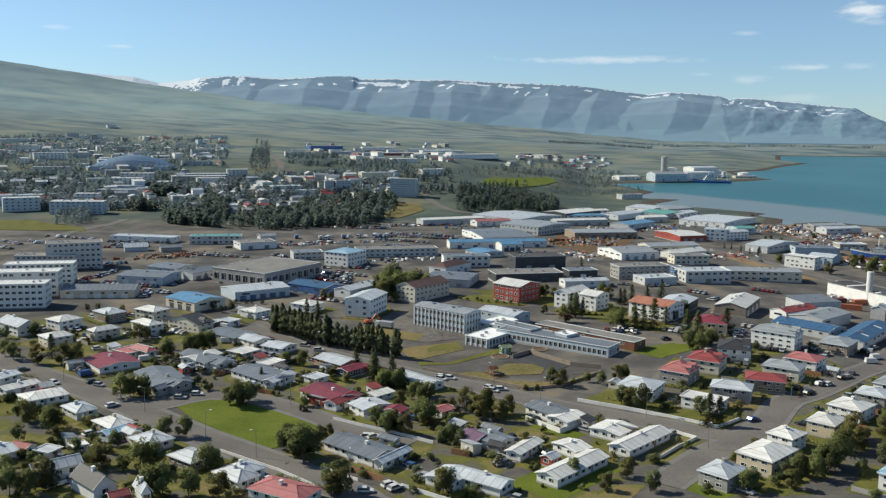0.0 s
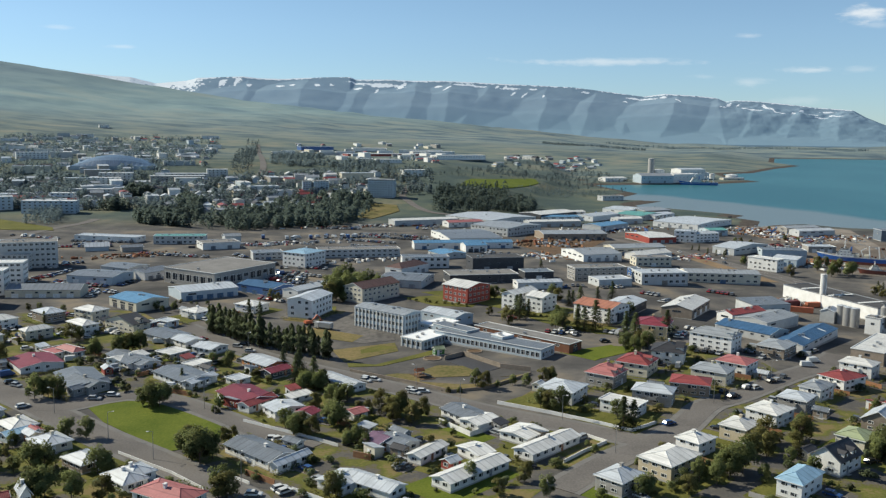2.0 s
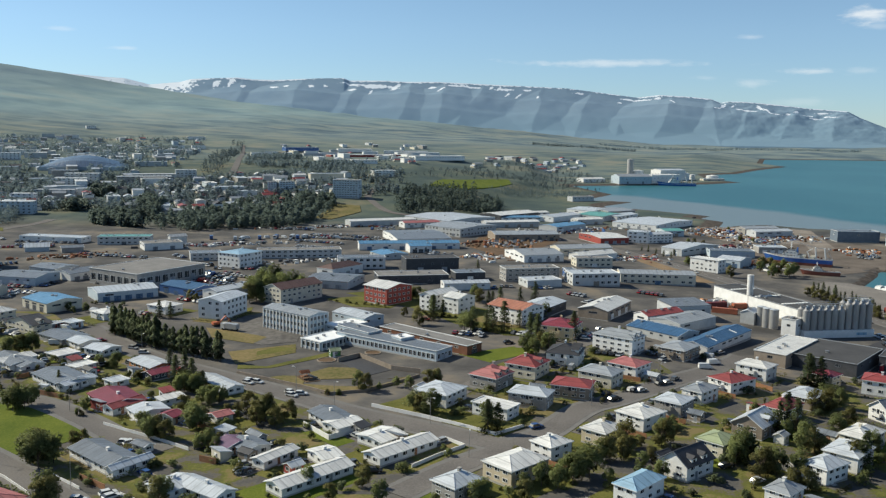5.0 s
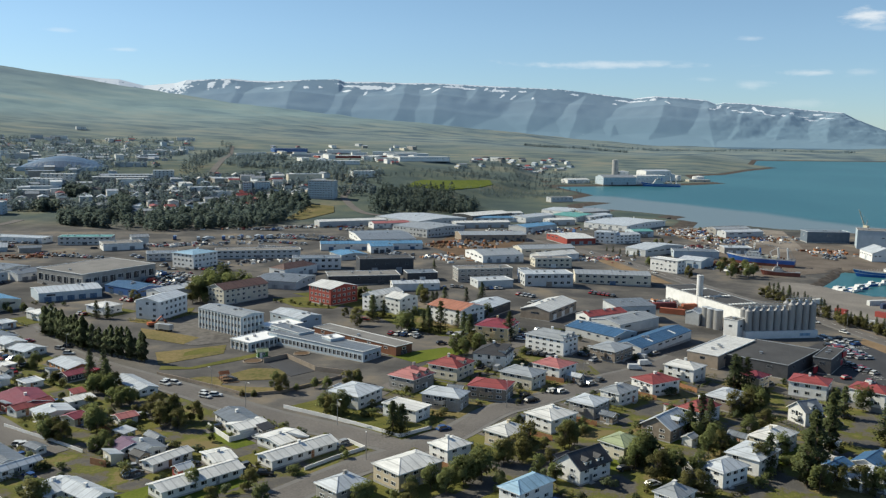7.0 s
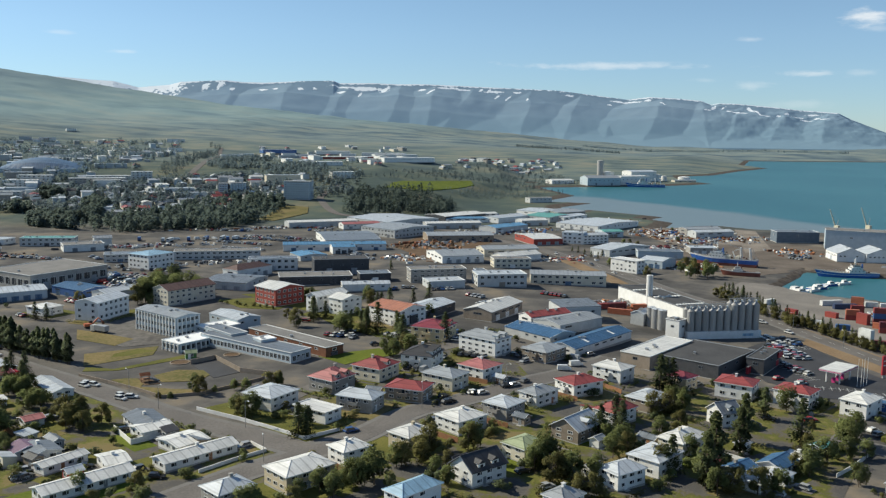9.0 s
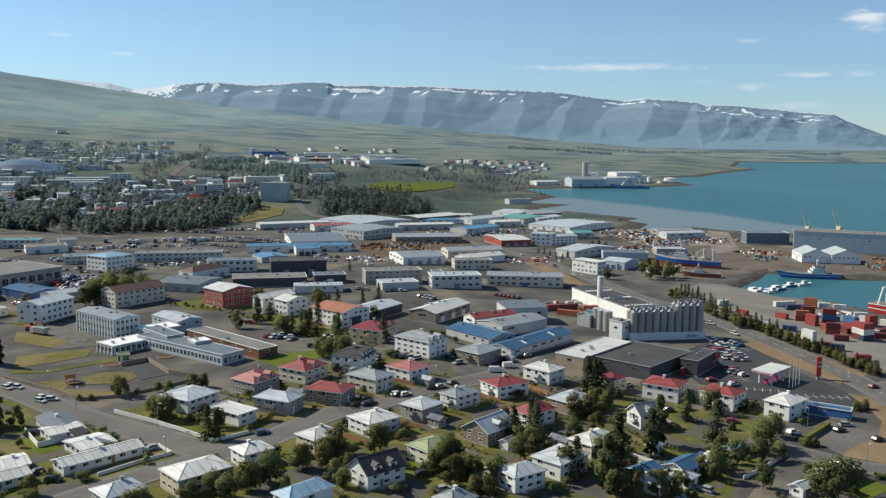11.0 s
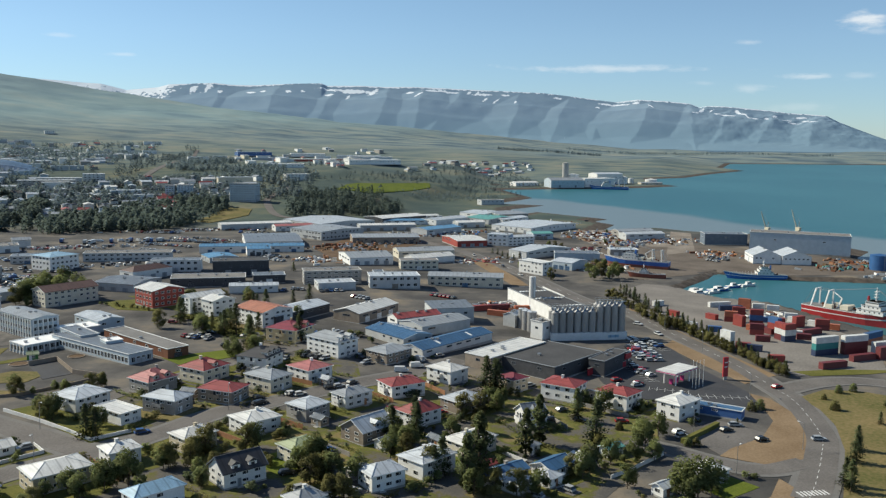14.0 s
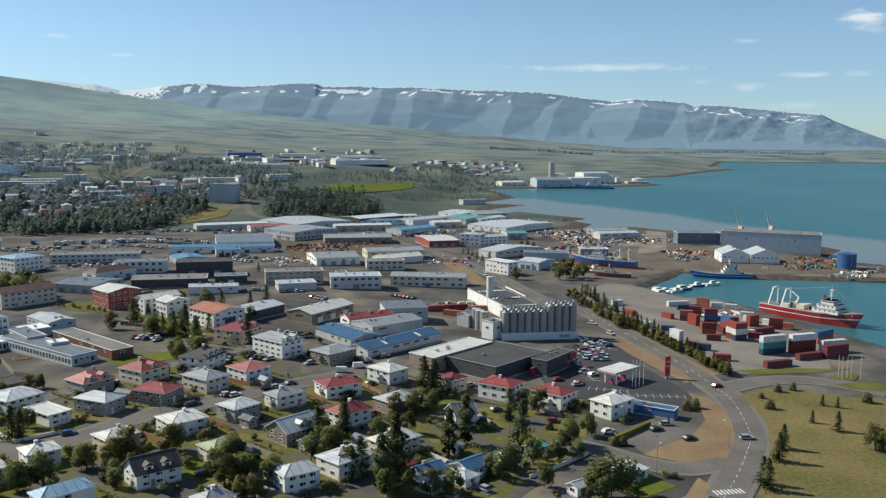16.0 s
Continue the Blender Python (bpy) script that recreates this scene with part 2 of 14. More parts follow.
def leaves(name, a, b):
    """Foliage: every clump of its own shade, between the two colours."""
    m = bpy.data.materials.new(name)
    m.use_nodes = True
    n, l = m.node_tree.nodes, m.node_tree.links
    p = n["Principled BSDF"]
    p.inputs["Roughness"].default_value, p.inputs["Specular IOR Level"].default_value = 0.75, 0.2
    geo, ramp, info = n.new("ShaderNodeNewGeometry"), n.new("ShaderNodeValToRGB"), n.new("ShaderNodeObjectInfo")
    ramp.color_ramp.elements[0].color, ramp.color_ramp.elements[1].color = (*a, 1), (*b, 1)
    l.new(geo.outputs["Random Per Island"], ramp.inputs[0])
    rng, hsv = n.new("ShaderNodeMapRange"), n.new("ShaderNodeHueSaturation")
    rng.inputs["To Min"].default_value, rng.inputs["To Max"].default_value = 0.75, 1.3
    l.new(info.outputs["Random"], rng.inputs["Value"])
    l.new(rng.outputs[0], hsv.inputs["Value"])
    l.new(ramp.outputs[0], hsv.inputs["Color"])
    l.new(hsv.outputs[0], p.inputs["Base Color"])
    tr, mix = n.new("ShaderNodeBsdfTranslucent"), n.new("ShaderNodeMixShader")
    l.new(hsv.outputs[0], tr.inputs[0])
    mix.inputs[0].default_value = 0.55
    l.new(p.outputs[0], mix.inputs[1])
    l.new(tr.outputs[0], mix.inputs[2])
    l.new(mix.outputs[0], n["Material Output"].inputs[0])
    return m


M["leaf"] = leaves("leaf", (0.155, 0.185, 0.074), (0.27, 0.295, 0.118))
M["leaf_olive"] = leaves("leaf_olive", (0.145, 0.142, 0.055), (0.275, 0.255, 0.10))
M["needle"] = leaves("needle", (0.08, 0.108, 0.055), (0.17, 0.195, 0.092))
M["needle_olive"] = leaves("needle_olive", (0.105, 0.132, 0.062), (0.195, 0.22, 0.10))


def garden_material():
    """Back gardens: mown grass, dry patches, bare soil and gravel in plots a few metres across."""
    m = bpy.data.materials.new("garden")
    m.use_nodes = True
    n, l = m.node_tree.nodes, m.node_tree.links
    p = n["Principled BSDF"]
    p.inputs["Roughness"].default_value, p.inputs["Specular IOR Level"].default_value = 0.95, 0.1
    geo, t, f, add, r = n.new("ShaderNodeNewGeometry"), n.new("ShaderNodeTexNoise"), n.new("ShaderNodeTexNoise"), n.new("ShaderNodeMath"), n.new("ShaderNodeValToRGB")
    t.inputs["Scale"].default_value, t.inputs["Detail"].default_value = 0.09, 3
    f.inputs["Scale"].default_value, f.inputs["Detail"].default_value = 1.3, 4
    for x in (t, f):
        l.new(geo.outputs["Position"], x.inputs["Vector"])
    add.operation = "MULTIPLY_ADD"
    add.inputs[1].default_value = 0.25
    l.new(f.outputs[0], add.inputs[0])
    l.new(t.outputs[0], add.inputs[2])
    e = r.color_ramp.elements
    for _ in range(4):
        e.new(0.5)
    for el, (pos, col) in zip(e, ((0.50, (0.095, 0.09, 0.085)), (0.575, (0.125, 0.115, 0.10)), (0.61, (0.12, 0.105, 0.06)), (0.655, (0.105, 0.112, 0.03)), (0.71, (0.145, 0.142, 0.042)), (0.76, (0.19, 0.15, 0.07)))):
        el.position, el.color = pos, (*col, 1)
    l.new(add.outputs[0], r.inputs[0])
    l.new(r.outputs[0], p.inputs["Base Color"])
    b = n.new("ShaderNodeBump")
    b.inputs["Strength"].default_value, b.inputs["Distance"].default_value = 0.5, 0.3
    l.new(f.outputs[0], b.inputs["Height"])
    l.new(b.outputs[0], p.inputs["Normal"])
    return m


M["garden"] = garden_material()

M["poplar_leaf"] = leaves("poplar_leaf", (0.13, 0.165, 0.09), (0.235, 0.27, 0.15))
M["quay_ground"] = surf("quay_ground", (0.15, 0.138, 0.126), (0.27, 0.245, 0.22), 0.05, 0.92, 25, 0.15)
M["yard_earth"] = surf("yard_earth", (0.10, 0.082, 0.068), (0.19, 0.16, 0.135), 0.06, 0.95, 20, 0.25)

# ---- land, sea, mountains ----
def mesh_object(name, verts, faces, mats, parent=None, smooth=False, mat_ids=None):
    me = bpy.data.meshes.new(name)
    me.from_pydata(verts, [], faces)
    for m in (mats if isinstance(mats, (list, tuple)) else [mats]):
        me.materials.append(m)
    if mat_ids is not None:
        me.polygons.foreach_set("material_index", mat_ids)
    if smooth:
        me.polygons.foreach_set("use_smooth", [True] * len(me.polygons))
    me.update()
    ob = new(name, me)
    ob.parent = parent
    return ob


SEA = -2.0
# the shore, from the south-east round the basins, the yard, the coves and the far point
COAST = [(640, -400), (640, 120), (446, 270), (426, 366), (399, 474), (372, 490), (362, 520), (394, 560), (406, 581), (443, 553), (524, 540),
         (640, 530), (640, 585), (564, 606), (544, 628), (546, 658), (578, 696), (572, 726), (534, 820), (482, 838), (456, 872), (420, 860),
         (392, 836), (421, 896), (408, 930), (430, 955), (365, 1040), (332, 985), (340, 1070), (394, 1133), (330, 1150), (400, 1262),
         (379, 1440), (576, 1495), (640, 1530), (722, 1588), (700, 1640), (748, 1840), (842, 1906), (980, 2110), (1146, 2320), (1120, 2420), (1337, 2900), (1700, 2930),
         (2400, 3010), (3800, 3050)]
LAND = COAST + [(3800, 6000), (-4000, 6000), (-4000, -400)]


def shore_distance(px, py, poly):
    """Signed distance to the polygon's edge, positive inside."""
    best, inside = np.full(px.shape, 1e9), np.zeros(px.shape, bool)
    for (ax, ay), (bx, by) in zip(poly, poly[1:] + poly[:1]):
        dx, dy = bx - ax, by - ay
        k = np.clip(((px - ax) * dx + (py - ay) * dy) / (dx * dx + dy * dy), 0, 1)
        best = np.minimum(best, np.hypot(px - ax - k * dx, py - ay - k * dy))
        if ay != by:
            cross = (ay > py) != (by > py)
            inside ^= cross & (px < dx * (py - ay) / dy + ax)
    return np.where(inside, best, -best)


def step(v, a, b):
    k = np.clip((v - a) / (b - a), 0, 1)
    return k * k * (3 - 2 * k)


def fbm(x, y, scale, octaves=4, seed=0):
    """Smooth value noise in numpy."""
    total, amp = np.zeros(np.shape(x)), 1.0
    for o in range(octaves):
        fx, fy = np.asarray(x) / scale * 2 ** o + 13.7 * o + seed, np.asarray(y) / scale * 2 ** o + 7.3 * o + seed * 1.7
        ix, iy = np.floor(fx), np.floor(fy)
        u, v = fx - ix, fy - iy
        u, v = u * u * (3 - 2 * u), v * v * (3 - 2 * v)

        def h(a, b):
            s = np.sin(a * 127.1 + b * 311.7 + seed * 17.0) * 43758.5453
            return s - np.floor(s)
        total += amp * ((h(ix, iy) * (1 - u) + h(ix + 1, iy) * u) * (1 - v) + (h(ix, iy + 1) * (1 - u) + h(ix + 1, iy + 1) * u) * v - 0.5)
        amp *= 0.5
    return total


RIDGE_X = [-4000, -1900, -1441, -1306, -1170, -1033, -849, -664, -477, -240, -2, 336, 679, 927, 1178, 1500, 4000]
RIDGE_Z = [400, 370, 321, 302, 278, 261, 242, 219, 197, 177, 156, 128, 94, 68, 47, 30, 22]


def land_height(x, y):
    """The land's height without the shore: a town on a low rise, a terrace to the north-west, then the long hillside."""
    x, y = np.asarray(x, float), np.asarray(y, float)
    bluff = np.interp(y, [700, 900, 1100, 1300, 1450, 1700], [100, 150, 235, 300, 330, 400])
    terrace = step(y, 830, 1350) * (1 - step(x, bluff - 90, bluff + 25)) * (30 - 22 * step(y, 1600, 2300))
    back = step(y, 1500, 2600) * (18 + 14 * fbm(x, y, 380, 3, 2))
    west = np.clip((-x - 250) * 0.02, 0, 40) * step(y, 900, 1800)
    ridge = sum(np.interp(x * 3900 / np.maximum(y, 500) + o, RIDGE_X, RIDGE_Z) for o in range(-180, 181, 45)) / 9
    hill = np.clip((y - 1700) / 2200, 0, 1) ** 1.75 * np.maximum(ridge - 40, 0)
    roll = fbm(x, y, 420, 4, 5) * 12 * step(y, 1500, 2600) + fbm(x, y, 90, 3, 9) * 5 * step(y, 1100, 1700)
    spit = (2.4 * np.exp(-((x - 150) / 72) ** 2) + 1.5 * (1 - step(x, 150, 260))) * (1 - step(y, 520, 760))
    return spit + np.maximum(terrace + west, back * 0.9) + hill + roll * (0.3 + 0.7 * step(hill, 5, 60))


def ground_height(x, y):
    sd = shore_distance(np.atleast_1d(np.asarray(x, float)), np.atleast_1d(np.asarray(y, float)), LAND)
    h = land_height(np.atleast_1d(x), np.atleast_1d(y))
    slope = np.where(np.atleast_1d(y) < 620, 0.45, 0.12)
    return np.minimum(SEA + slope * sd + np.maximum(sd - 250, 0), h * step(sd, 4, 90))


def gz(x, y):
    return float(ground_height([x], [y])[0])


def build_ground():
    ys = np.concatenate([np.linspace(-60, 180, 13), 180 + 4070 * (np.linspace(0, 1, 430)[1:] ** 1.75)])
    us = np.linspace(-1, 1, 300)
    Y, U = np.meshgrid(ys, us, indexing="ij")
    X = 190 + 0.08 * Y + U * (420 + 0.68 * np.maximum(Y, 0))
    Z = ground_height(X.ravel(), Y.ravel())
    verts = np.column_stack([X.ravel(), Y.ravel(), Z])
    n, c = len(ys), len(us)
    i = (np.arange(n - 1)[:, None] * c + np.arange(c - 1)[None, :]).ravel()
    faces = np.column_stack([i, i + 1, i + c + 1, i + c])
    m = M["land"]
    return tagged(mesh_object("ground", verts.tolist(), faces.tolist(), m, smooth=True), "flat asphalt and gravel town ground rising to haze-tinted grassy hillsides", "ground", kind="structure")


def land_material():
    """Town gravel near the harbour, scrub and pasture on the terrace, green and olive hillside far off, tinted bluer
    with distance as painted haze; rock on steep ground and at the waterline.
    """
    m = bpy.data.materials.new("land")
    m.use_nodes = True
    n, l = m.node_tree.nodes, m.node_tree.links
    p = n["Principled BSDF"]
    p.inputs["Roughness"].default_value, p.inputs["Specular IOR Level"].default_value = 0.95, 0.1
    geo, sep = n.new("ShaderNodeNewGeometry"), n.new("ShaderNodeSeparateXYZ")
    l.new(geo.outputs["Position"], sep.inputs[0])

    def noise_at(scale, detail=4, stretch=(1, 1, 1)):
        mp, t = n.new("ShaderNodeMapping"), n.new("ShaderNodeTexNoise")
        mp.inputs["Scale"].default_value = stretch
        t.inputs["Scale"].default_value, t.inputs["Detail"].default_value, t.inputs["Roughness"].default_value = scale, detail, 0.6
        l.new(geo.outputs["Position"], mp.inputs[0])
        l.new(mp.outputs[0], t.inputs["Vector"])
        return t.outputs[0]

    def ramp(src, *stops):
        r = n.new("ShaderNodeValToRGB")
        e = r.color_ramp.elements
        while len(e) < len(stops):
            e.new(0.5)
        for el, (pos, col) in zip(e, stops):
            el.position, el.color = pos, (*col, 1)
        l.new(src, r.inputs[0])
        return r.outputs[0]

    def rng(src, a, b, c=0.0, d=1.0):
        r = n.new("ShaderNodeMapRange")
        r.interpolation_type = "SMOOTHSTEP"
        for k, v in zip(("From Min", "From Max", "To Min", "To Max"), (a, b, c, d)):
            r.inputs[k].default_value = v
        l.new(src, r.inputs["Value"])
        return r.outputs[0]

    def mix(f, a, b):
        x = n.new("ShaderNodeMixRGB")
        l.new(f, x.inputs[0])
        l.new(a, x.inputs[1])
        l.new(b, x.inputs[2])
        return x.outputs[0]

    def math_(op, a, b):
        x = n.new("ShaderNodeMath")
        x.operation = op
        for s, v in zip(x.inputs, (a, b)):
            if isinstance(v, float):
                s.default_value = v
            else:
                l.new(v, s)
        return x.outputs[0]

    town = ramp(noise_at(0.03, 9), (0.34, (0.060, 0.058, 0.056)), (0.47, (0.094, 0.089, 0.085)), (0.56, (0.138, 0.127, 0.115)), (0.67, (0.215, 0.178, 0.135)))
    # from scrub out to hill and heath, the colours take on painted haze
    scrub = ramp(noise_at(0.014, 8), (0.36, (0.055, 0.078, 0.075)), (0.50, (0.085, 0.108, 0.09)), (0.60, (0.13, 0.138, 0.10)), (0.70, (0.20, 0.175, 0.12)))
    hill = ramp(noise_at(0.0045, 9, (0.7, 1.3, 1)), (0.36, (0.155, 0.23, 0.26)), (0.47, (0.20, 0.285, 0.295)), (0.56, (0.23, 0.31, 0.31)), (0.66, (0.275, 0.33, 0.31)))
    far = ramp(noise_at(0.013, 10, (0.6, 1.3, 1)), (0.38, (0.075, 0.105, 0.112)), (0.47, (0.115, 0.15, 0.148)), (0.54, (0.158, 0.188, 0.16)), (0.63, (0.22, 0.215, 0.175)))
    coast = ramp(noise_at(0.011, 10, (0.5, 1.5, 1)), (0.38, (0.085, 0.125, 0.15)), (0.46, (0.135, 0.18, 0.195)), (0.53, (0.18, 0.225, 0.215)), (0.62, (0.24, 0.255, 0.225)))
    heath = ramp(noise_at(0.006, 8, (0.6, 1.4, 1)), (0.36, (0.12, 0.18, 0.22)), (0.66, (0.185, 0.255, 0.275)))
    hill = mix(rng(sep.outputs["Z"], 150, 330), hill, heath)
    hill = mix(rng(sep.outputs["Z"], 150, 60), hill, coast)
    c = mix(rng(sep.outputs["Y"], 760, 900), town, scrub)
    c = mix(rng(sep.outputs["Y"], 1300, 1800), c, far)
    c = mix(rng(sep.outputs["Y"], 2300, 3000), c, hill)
    rock = ramp(noise_at(0.25, 6), (0.3, (0.045, 0.038, 0.033)), (0.7, (0.14, 0.115, 0.095)))
    shore = math_("MULTIPLY", rng(sep.outputs["Z"], -0.02, -0.15), rng(sep.outputs["Y"], 300, 420))
    c = mix(shore, c, rock)
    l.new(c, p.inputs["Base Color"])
    b = n.new("ShaderNodeBump")
    b.inputs["Strength"].default_value, b.inputs["Distance"].default_value = 0.3, 1.0
    l.new(noise_at(0.4, 6), b.inputs["Height"])
    l.new(b.outputs[0], p.inputs["Normal"])
    return m


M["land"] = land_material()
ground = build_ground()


def water_material():
    m = bpy.data.materials.new("fjord_water")
    m.use_nodes = True
    n, l = m.node_tree.nodes, m.node_tree.links
    p = n["Principled BSDF"]
    p.inputs["Roughness"].default_value, p.inputs["IOR"].default_value = 0.35, 1.33
    p.inputs["Specular IOR Level"].default_value = 0.25
    geo, sep, mp = n.new("ShaderNodeNewGeometry"), n.new("ShaderNodeSeparateXYZ"), n.new("ShaderNodeMapping")
    l.new(geo.outputs["Position"], sep.inputs[0])
    mp.inputs["Scale"].default_value = (1, 0.7, 1)
    l.new(geo.outputs["Position"], mp.inputs[0])
    t = n.new("ShaderNodeTexNoise")
    t.inputs["Scale"].default_value, t.inputs["Detail"].default_value = 0.004, 5
    l.new(mp.outputs[0], t.inputs["Vector"])
    # the silty plume along the shore ends in a soft front that runs out from the coves to the open fjord
    front = n.new("ShaderNodeVectorMath")
    front.operation = "DOT_PRODUCT"
    front.inputs[1].default_value = (-0.897, -0.442, 0)
    l.new(geo.outputs["Position"], front.inputs[0])
    add = n.new("ShaderNodeMath")
    add.operation = "MULTIPLY_ADD"
    add.inputs[1].default_value = 180
    l.new(t.outputs[0], add.inputs[0])
    l.new(front.outputs["Value"], add.inputs[2])
    r = n.new("ShaderNodeMapRange")
    r.interpolation_type = "SMOOTHSTEP"
    r.inputs["From Min"].default_value, r.inputs["From Max"].default_value = -860, -815
    l.new(add.outputs[0], r.inputs["Value"])
    deep, silt, mix = n.new("ShaderNodeValToRGB"), n.new("ShaderNodeRGB"), n.new("ShaderNodeMixRGB")
    deep.color_ramp.elements[0].position, deep.color_ramp.elements[0].color = 0.35, (0.026, 0.120, 0.145, 1)
    deep.color_ramp.elements[1].position, deep.color_ramp.elements[1].color = 0.65, (0.040, 0.150, 0.175, 1)
    silt.outputs[0].default_value = (0.155, 0.205, 0.225, 1)
    l.new(t.outputs[0], deep.inputs[0])
    north, south, both, all_ = n.new("ShaderNodeMapRange"), n.new("ShaderNodeMapRange"), n.new("ShaderNodeMath"), n.new("ShaderNodeMath")
    north.inputs["From Min"].default_value, north.inputs["From Max"].default_value = 1275, 1225
    south.inputs["From Min"].default_value, south.inputs["From Max"].default_value = 570, 640
    for q in (north, south):
        l.new(sep.outputs["Y"], q.inputs["Value"])
    both.operation = all_.operation = "MULTIPLY"
    l.new(north.outputs[0], both.inputs[0])
    l.new(south.outputs[0], both.inputs[1])
    l.new(both.outputs[0], all_.inputs[0])
    l.new(r.outputs[0], all_.inputs[1])
    l.new(all_.outputs[0], mix.inputs[0])
    l.new(deep.outputs[0], mix.inputs[1])
    l.new(silt.outputs[0], mix.inputs[2])
    l.new(mix.outputs[0], p.inputs["Base Color"])
    w = n.new("ShaderNodeTexNoise")
    w.inputs["Scale"].default_value, w.inputs["Detail"].default_value = 0.8, 4
    l.new(geo.outputs["Position"], w.inputs["Vector"])
    b = n.new("ShaderNodeBump")
    b.inputs["Strength"].default_value, b.inputs["Distance"].default_value = 0.35, 0.25
    l.new(w.outputs[0], b.inputs["Height"])
    l.new(b.outputs[0], p.inputs["Normal"])
    return m


M["water"] = water_material()
water = tagged(mesh_object("water", [(-200, -300, SEA), (4200, -300, SEA), (4200, 4700, SEA), (-200, 4700, SEA)], [(0, 1, 2, 3)], M["water"]),
               "calm turquoise fjord water with a grey silty edge", "water", kind="structure")


def mountain_material():
    m = bpy.data.materials.new("mountain_hazed_rock")
    m.use_nodes = True
    n, l = m.node_tree.nodes, m.node_tree.links
    p = n["Principled BSDF"]
    p.inputs["Roughness"].default_value, p.inputs["Specular IOR Level"].default_value = 0.95, 0.0
    geo, sep = n.new("ShaderNodeNewGeometry"), n.new("ShaderNodeSeparateXYZ")
    l.new(geo.outputs["Position"], sep.inputs[0])

    def tex(scale, stretch, detail=8):
        mp, t = n.new("ShaderNodeMapping"), n.new("ShaderNodeTexNoise")
        mp.inputs["Scale"].default_value = stretch
        t.inputs["Scale"].default_value, t.inputs["Detail"].default_value, t.inputs["Roughness"].default_value = scale, detail, 0.6
        l.new(geo.outputs["Position"], mp.inputs[0])
        l.new(mp.outputs[0], t.inputs["Vector"])
        return t.outputs[0]

    def ramp(src, *stops):
        r = n.new("ShaderNodeValToRGB")
        e = r.color_ramp.elements
        while len(e) < len(stops):
            e.new(0.5)
        for el, (pos, col) in zip(e, stops):
            el.position, el.color = pos, (*col, 1)
        l.new(src, r.inputs[0])
        return r.outputs[0]

    def rng(src, a, b):
        r = n.new("ShaderNodeMapRange")
        r.interpolation_type = "SMOOTHSTEP"
        r.inputs["From Min"].default_value, r.inputs["From Max"].default_value = a, b
        l.new(src, r.inputs["Value"])
        return r.outputs[0]

    def op(kind, a, b):
        x = n.new("ShaderNodeMath")
        x.operation = kind
        for s, v in zip(x.inputs, (a, b)):
            if isinstance(v, (int, float)):
                s.default_value = v
            else:
                l.new(v, s)
        return x.outputs[0]

    def mix(f, a, b):
        x = n.new("ShaderNodeMixRGB")
        l.new(f, x.inputs[0])
        l.new(a, x.inputs[1])
        l.new(b, x.inputs[2])
        return x.outputs[0]

    # the rock and foot colours hold the blue haze of distance, painted in
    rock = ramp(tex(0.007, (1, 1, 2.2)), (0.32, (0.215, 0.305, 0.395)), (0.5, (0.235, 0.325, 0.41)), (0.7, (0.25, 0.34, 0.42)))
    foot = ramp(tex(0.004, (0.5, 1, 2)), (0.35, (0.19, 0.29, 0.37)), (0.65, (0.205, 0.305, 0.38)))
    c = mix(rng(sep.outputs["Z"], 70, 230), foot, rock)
    # old snow: how readily it lies is stored on the mesh (rims, gullies, the western tops); noise breaks its edge
    lie = n.new("ShaderNodeAttribute")
    lie.attribute_name = "snow"
    f = op("ADD", lie.outputs["Fac"], op("MULTIPLY", op("SUBTRACT", tex(0.05, (1, 1, 1.3), 4), 0.5), 1.9))
    snow_f = rng(f, 0.44, 0.56)
    snow = n.new("ShaderNodeRGB")
    snow.outputs[0].default_value = (0.84, 0.88, 0.92, 1)
    c = mix(snow_f, c, snow.outputs[0])
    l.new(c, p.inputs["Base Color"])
    return m


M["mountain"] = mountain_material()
SKY_X = [-2600, -1836, -1636, -1533, -1440, -1342, -1243, -1117, -959, -902, -671, -585, -469, -265, -119, -89, 86, 205, 353, 562, 712, 893, 1060, 1229, 1445,
         1567, 1722, 1850, 1905, 1950, 2035, 2225, 2400, 2500, 2620, 2690, 2770, 2890, 3080, 3400]
SKY_Z = [315, 330, 334, 328, 322, 314, 310, 280, 296, 312, 324, 316, 315, 327, 331, 319, 322, 318, 321, 315, 310, 305, 300, 282, 258,
         274, 268, 258, 238, 246, 246, 233, 216, 211, 204, 172, 145, 108, 55, 20]


# spurs of the range: where each leaves the rim, how far it leans west on its way down, its length
SPURS = [(-640, -60, 400), (-330, -80, 430), (-40, -110, 450), (240, -60, 420), (410, -30, 400), (625, -150, 520), (930, -40, 420),
         (1195, -60, 500), (1400, -50, 430), (1640, -60, 450), (1850, 40, 440), (2090, -60, 420), (2330, -60, 430), (2560, -20, 430)]
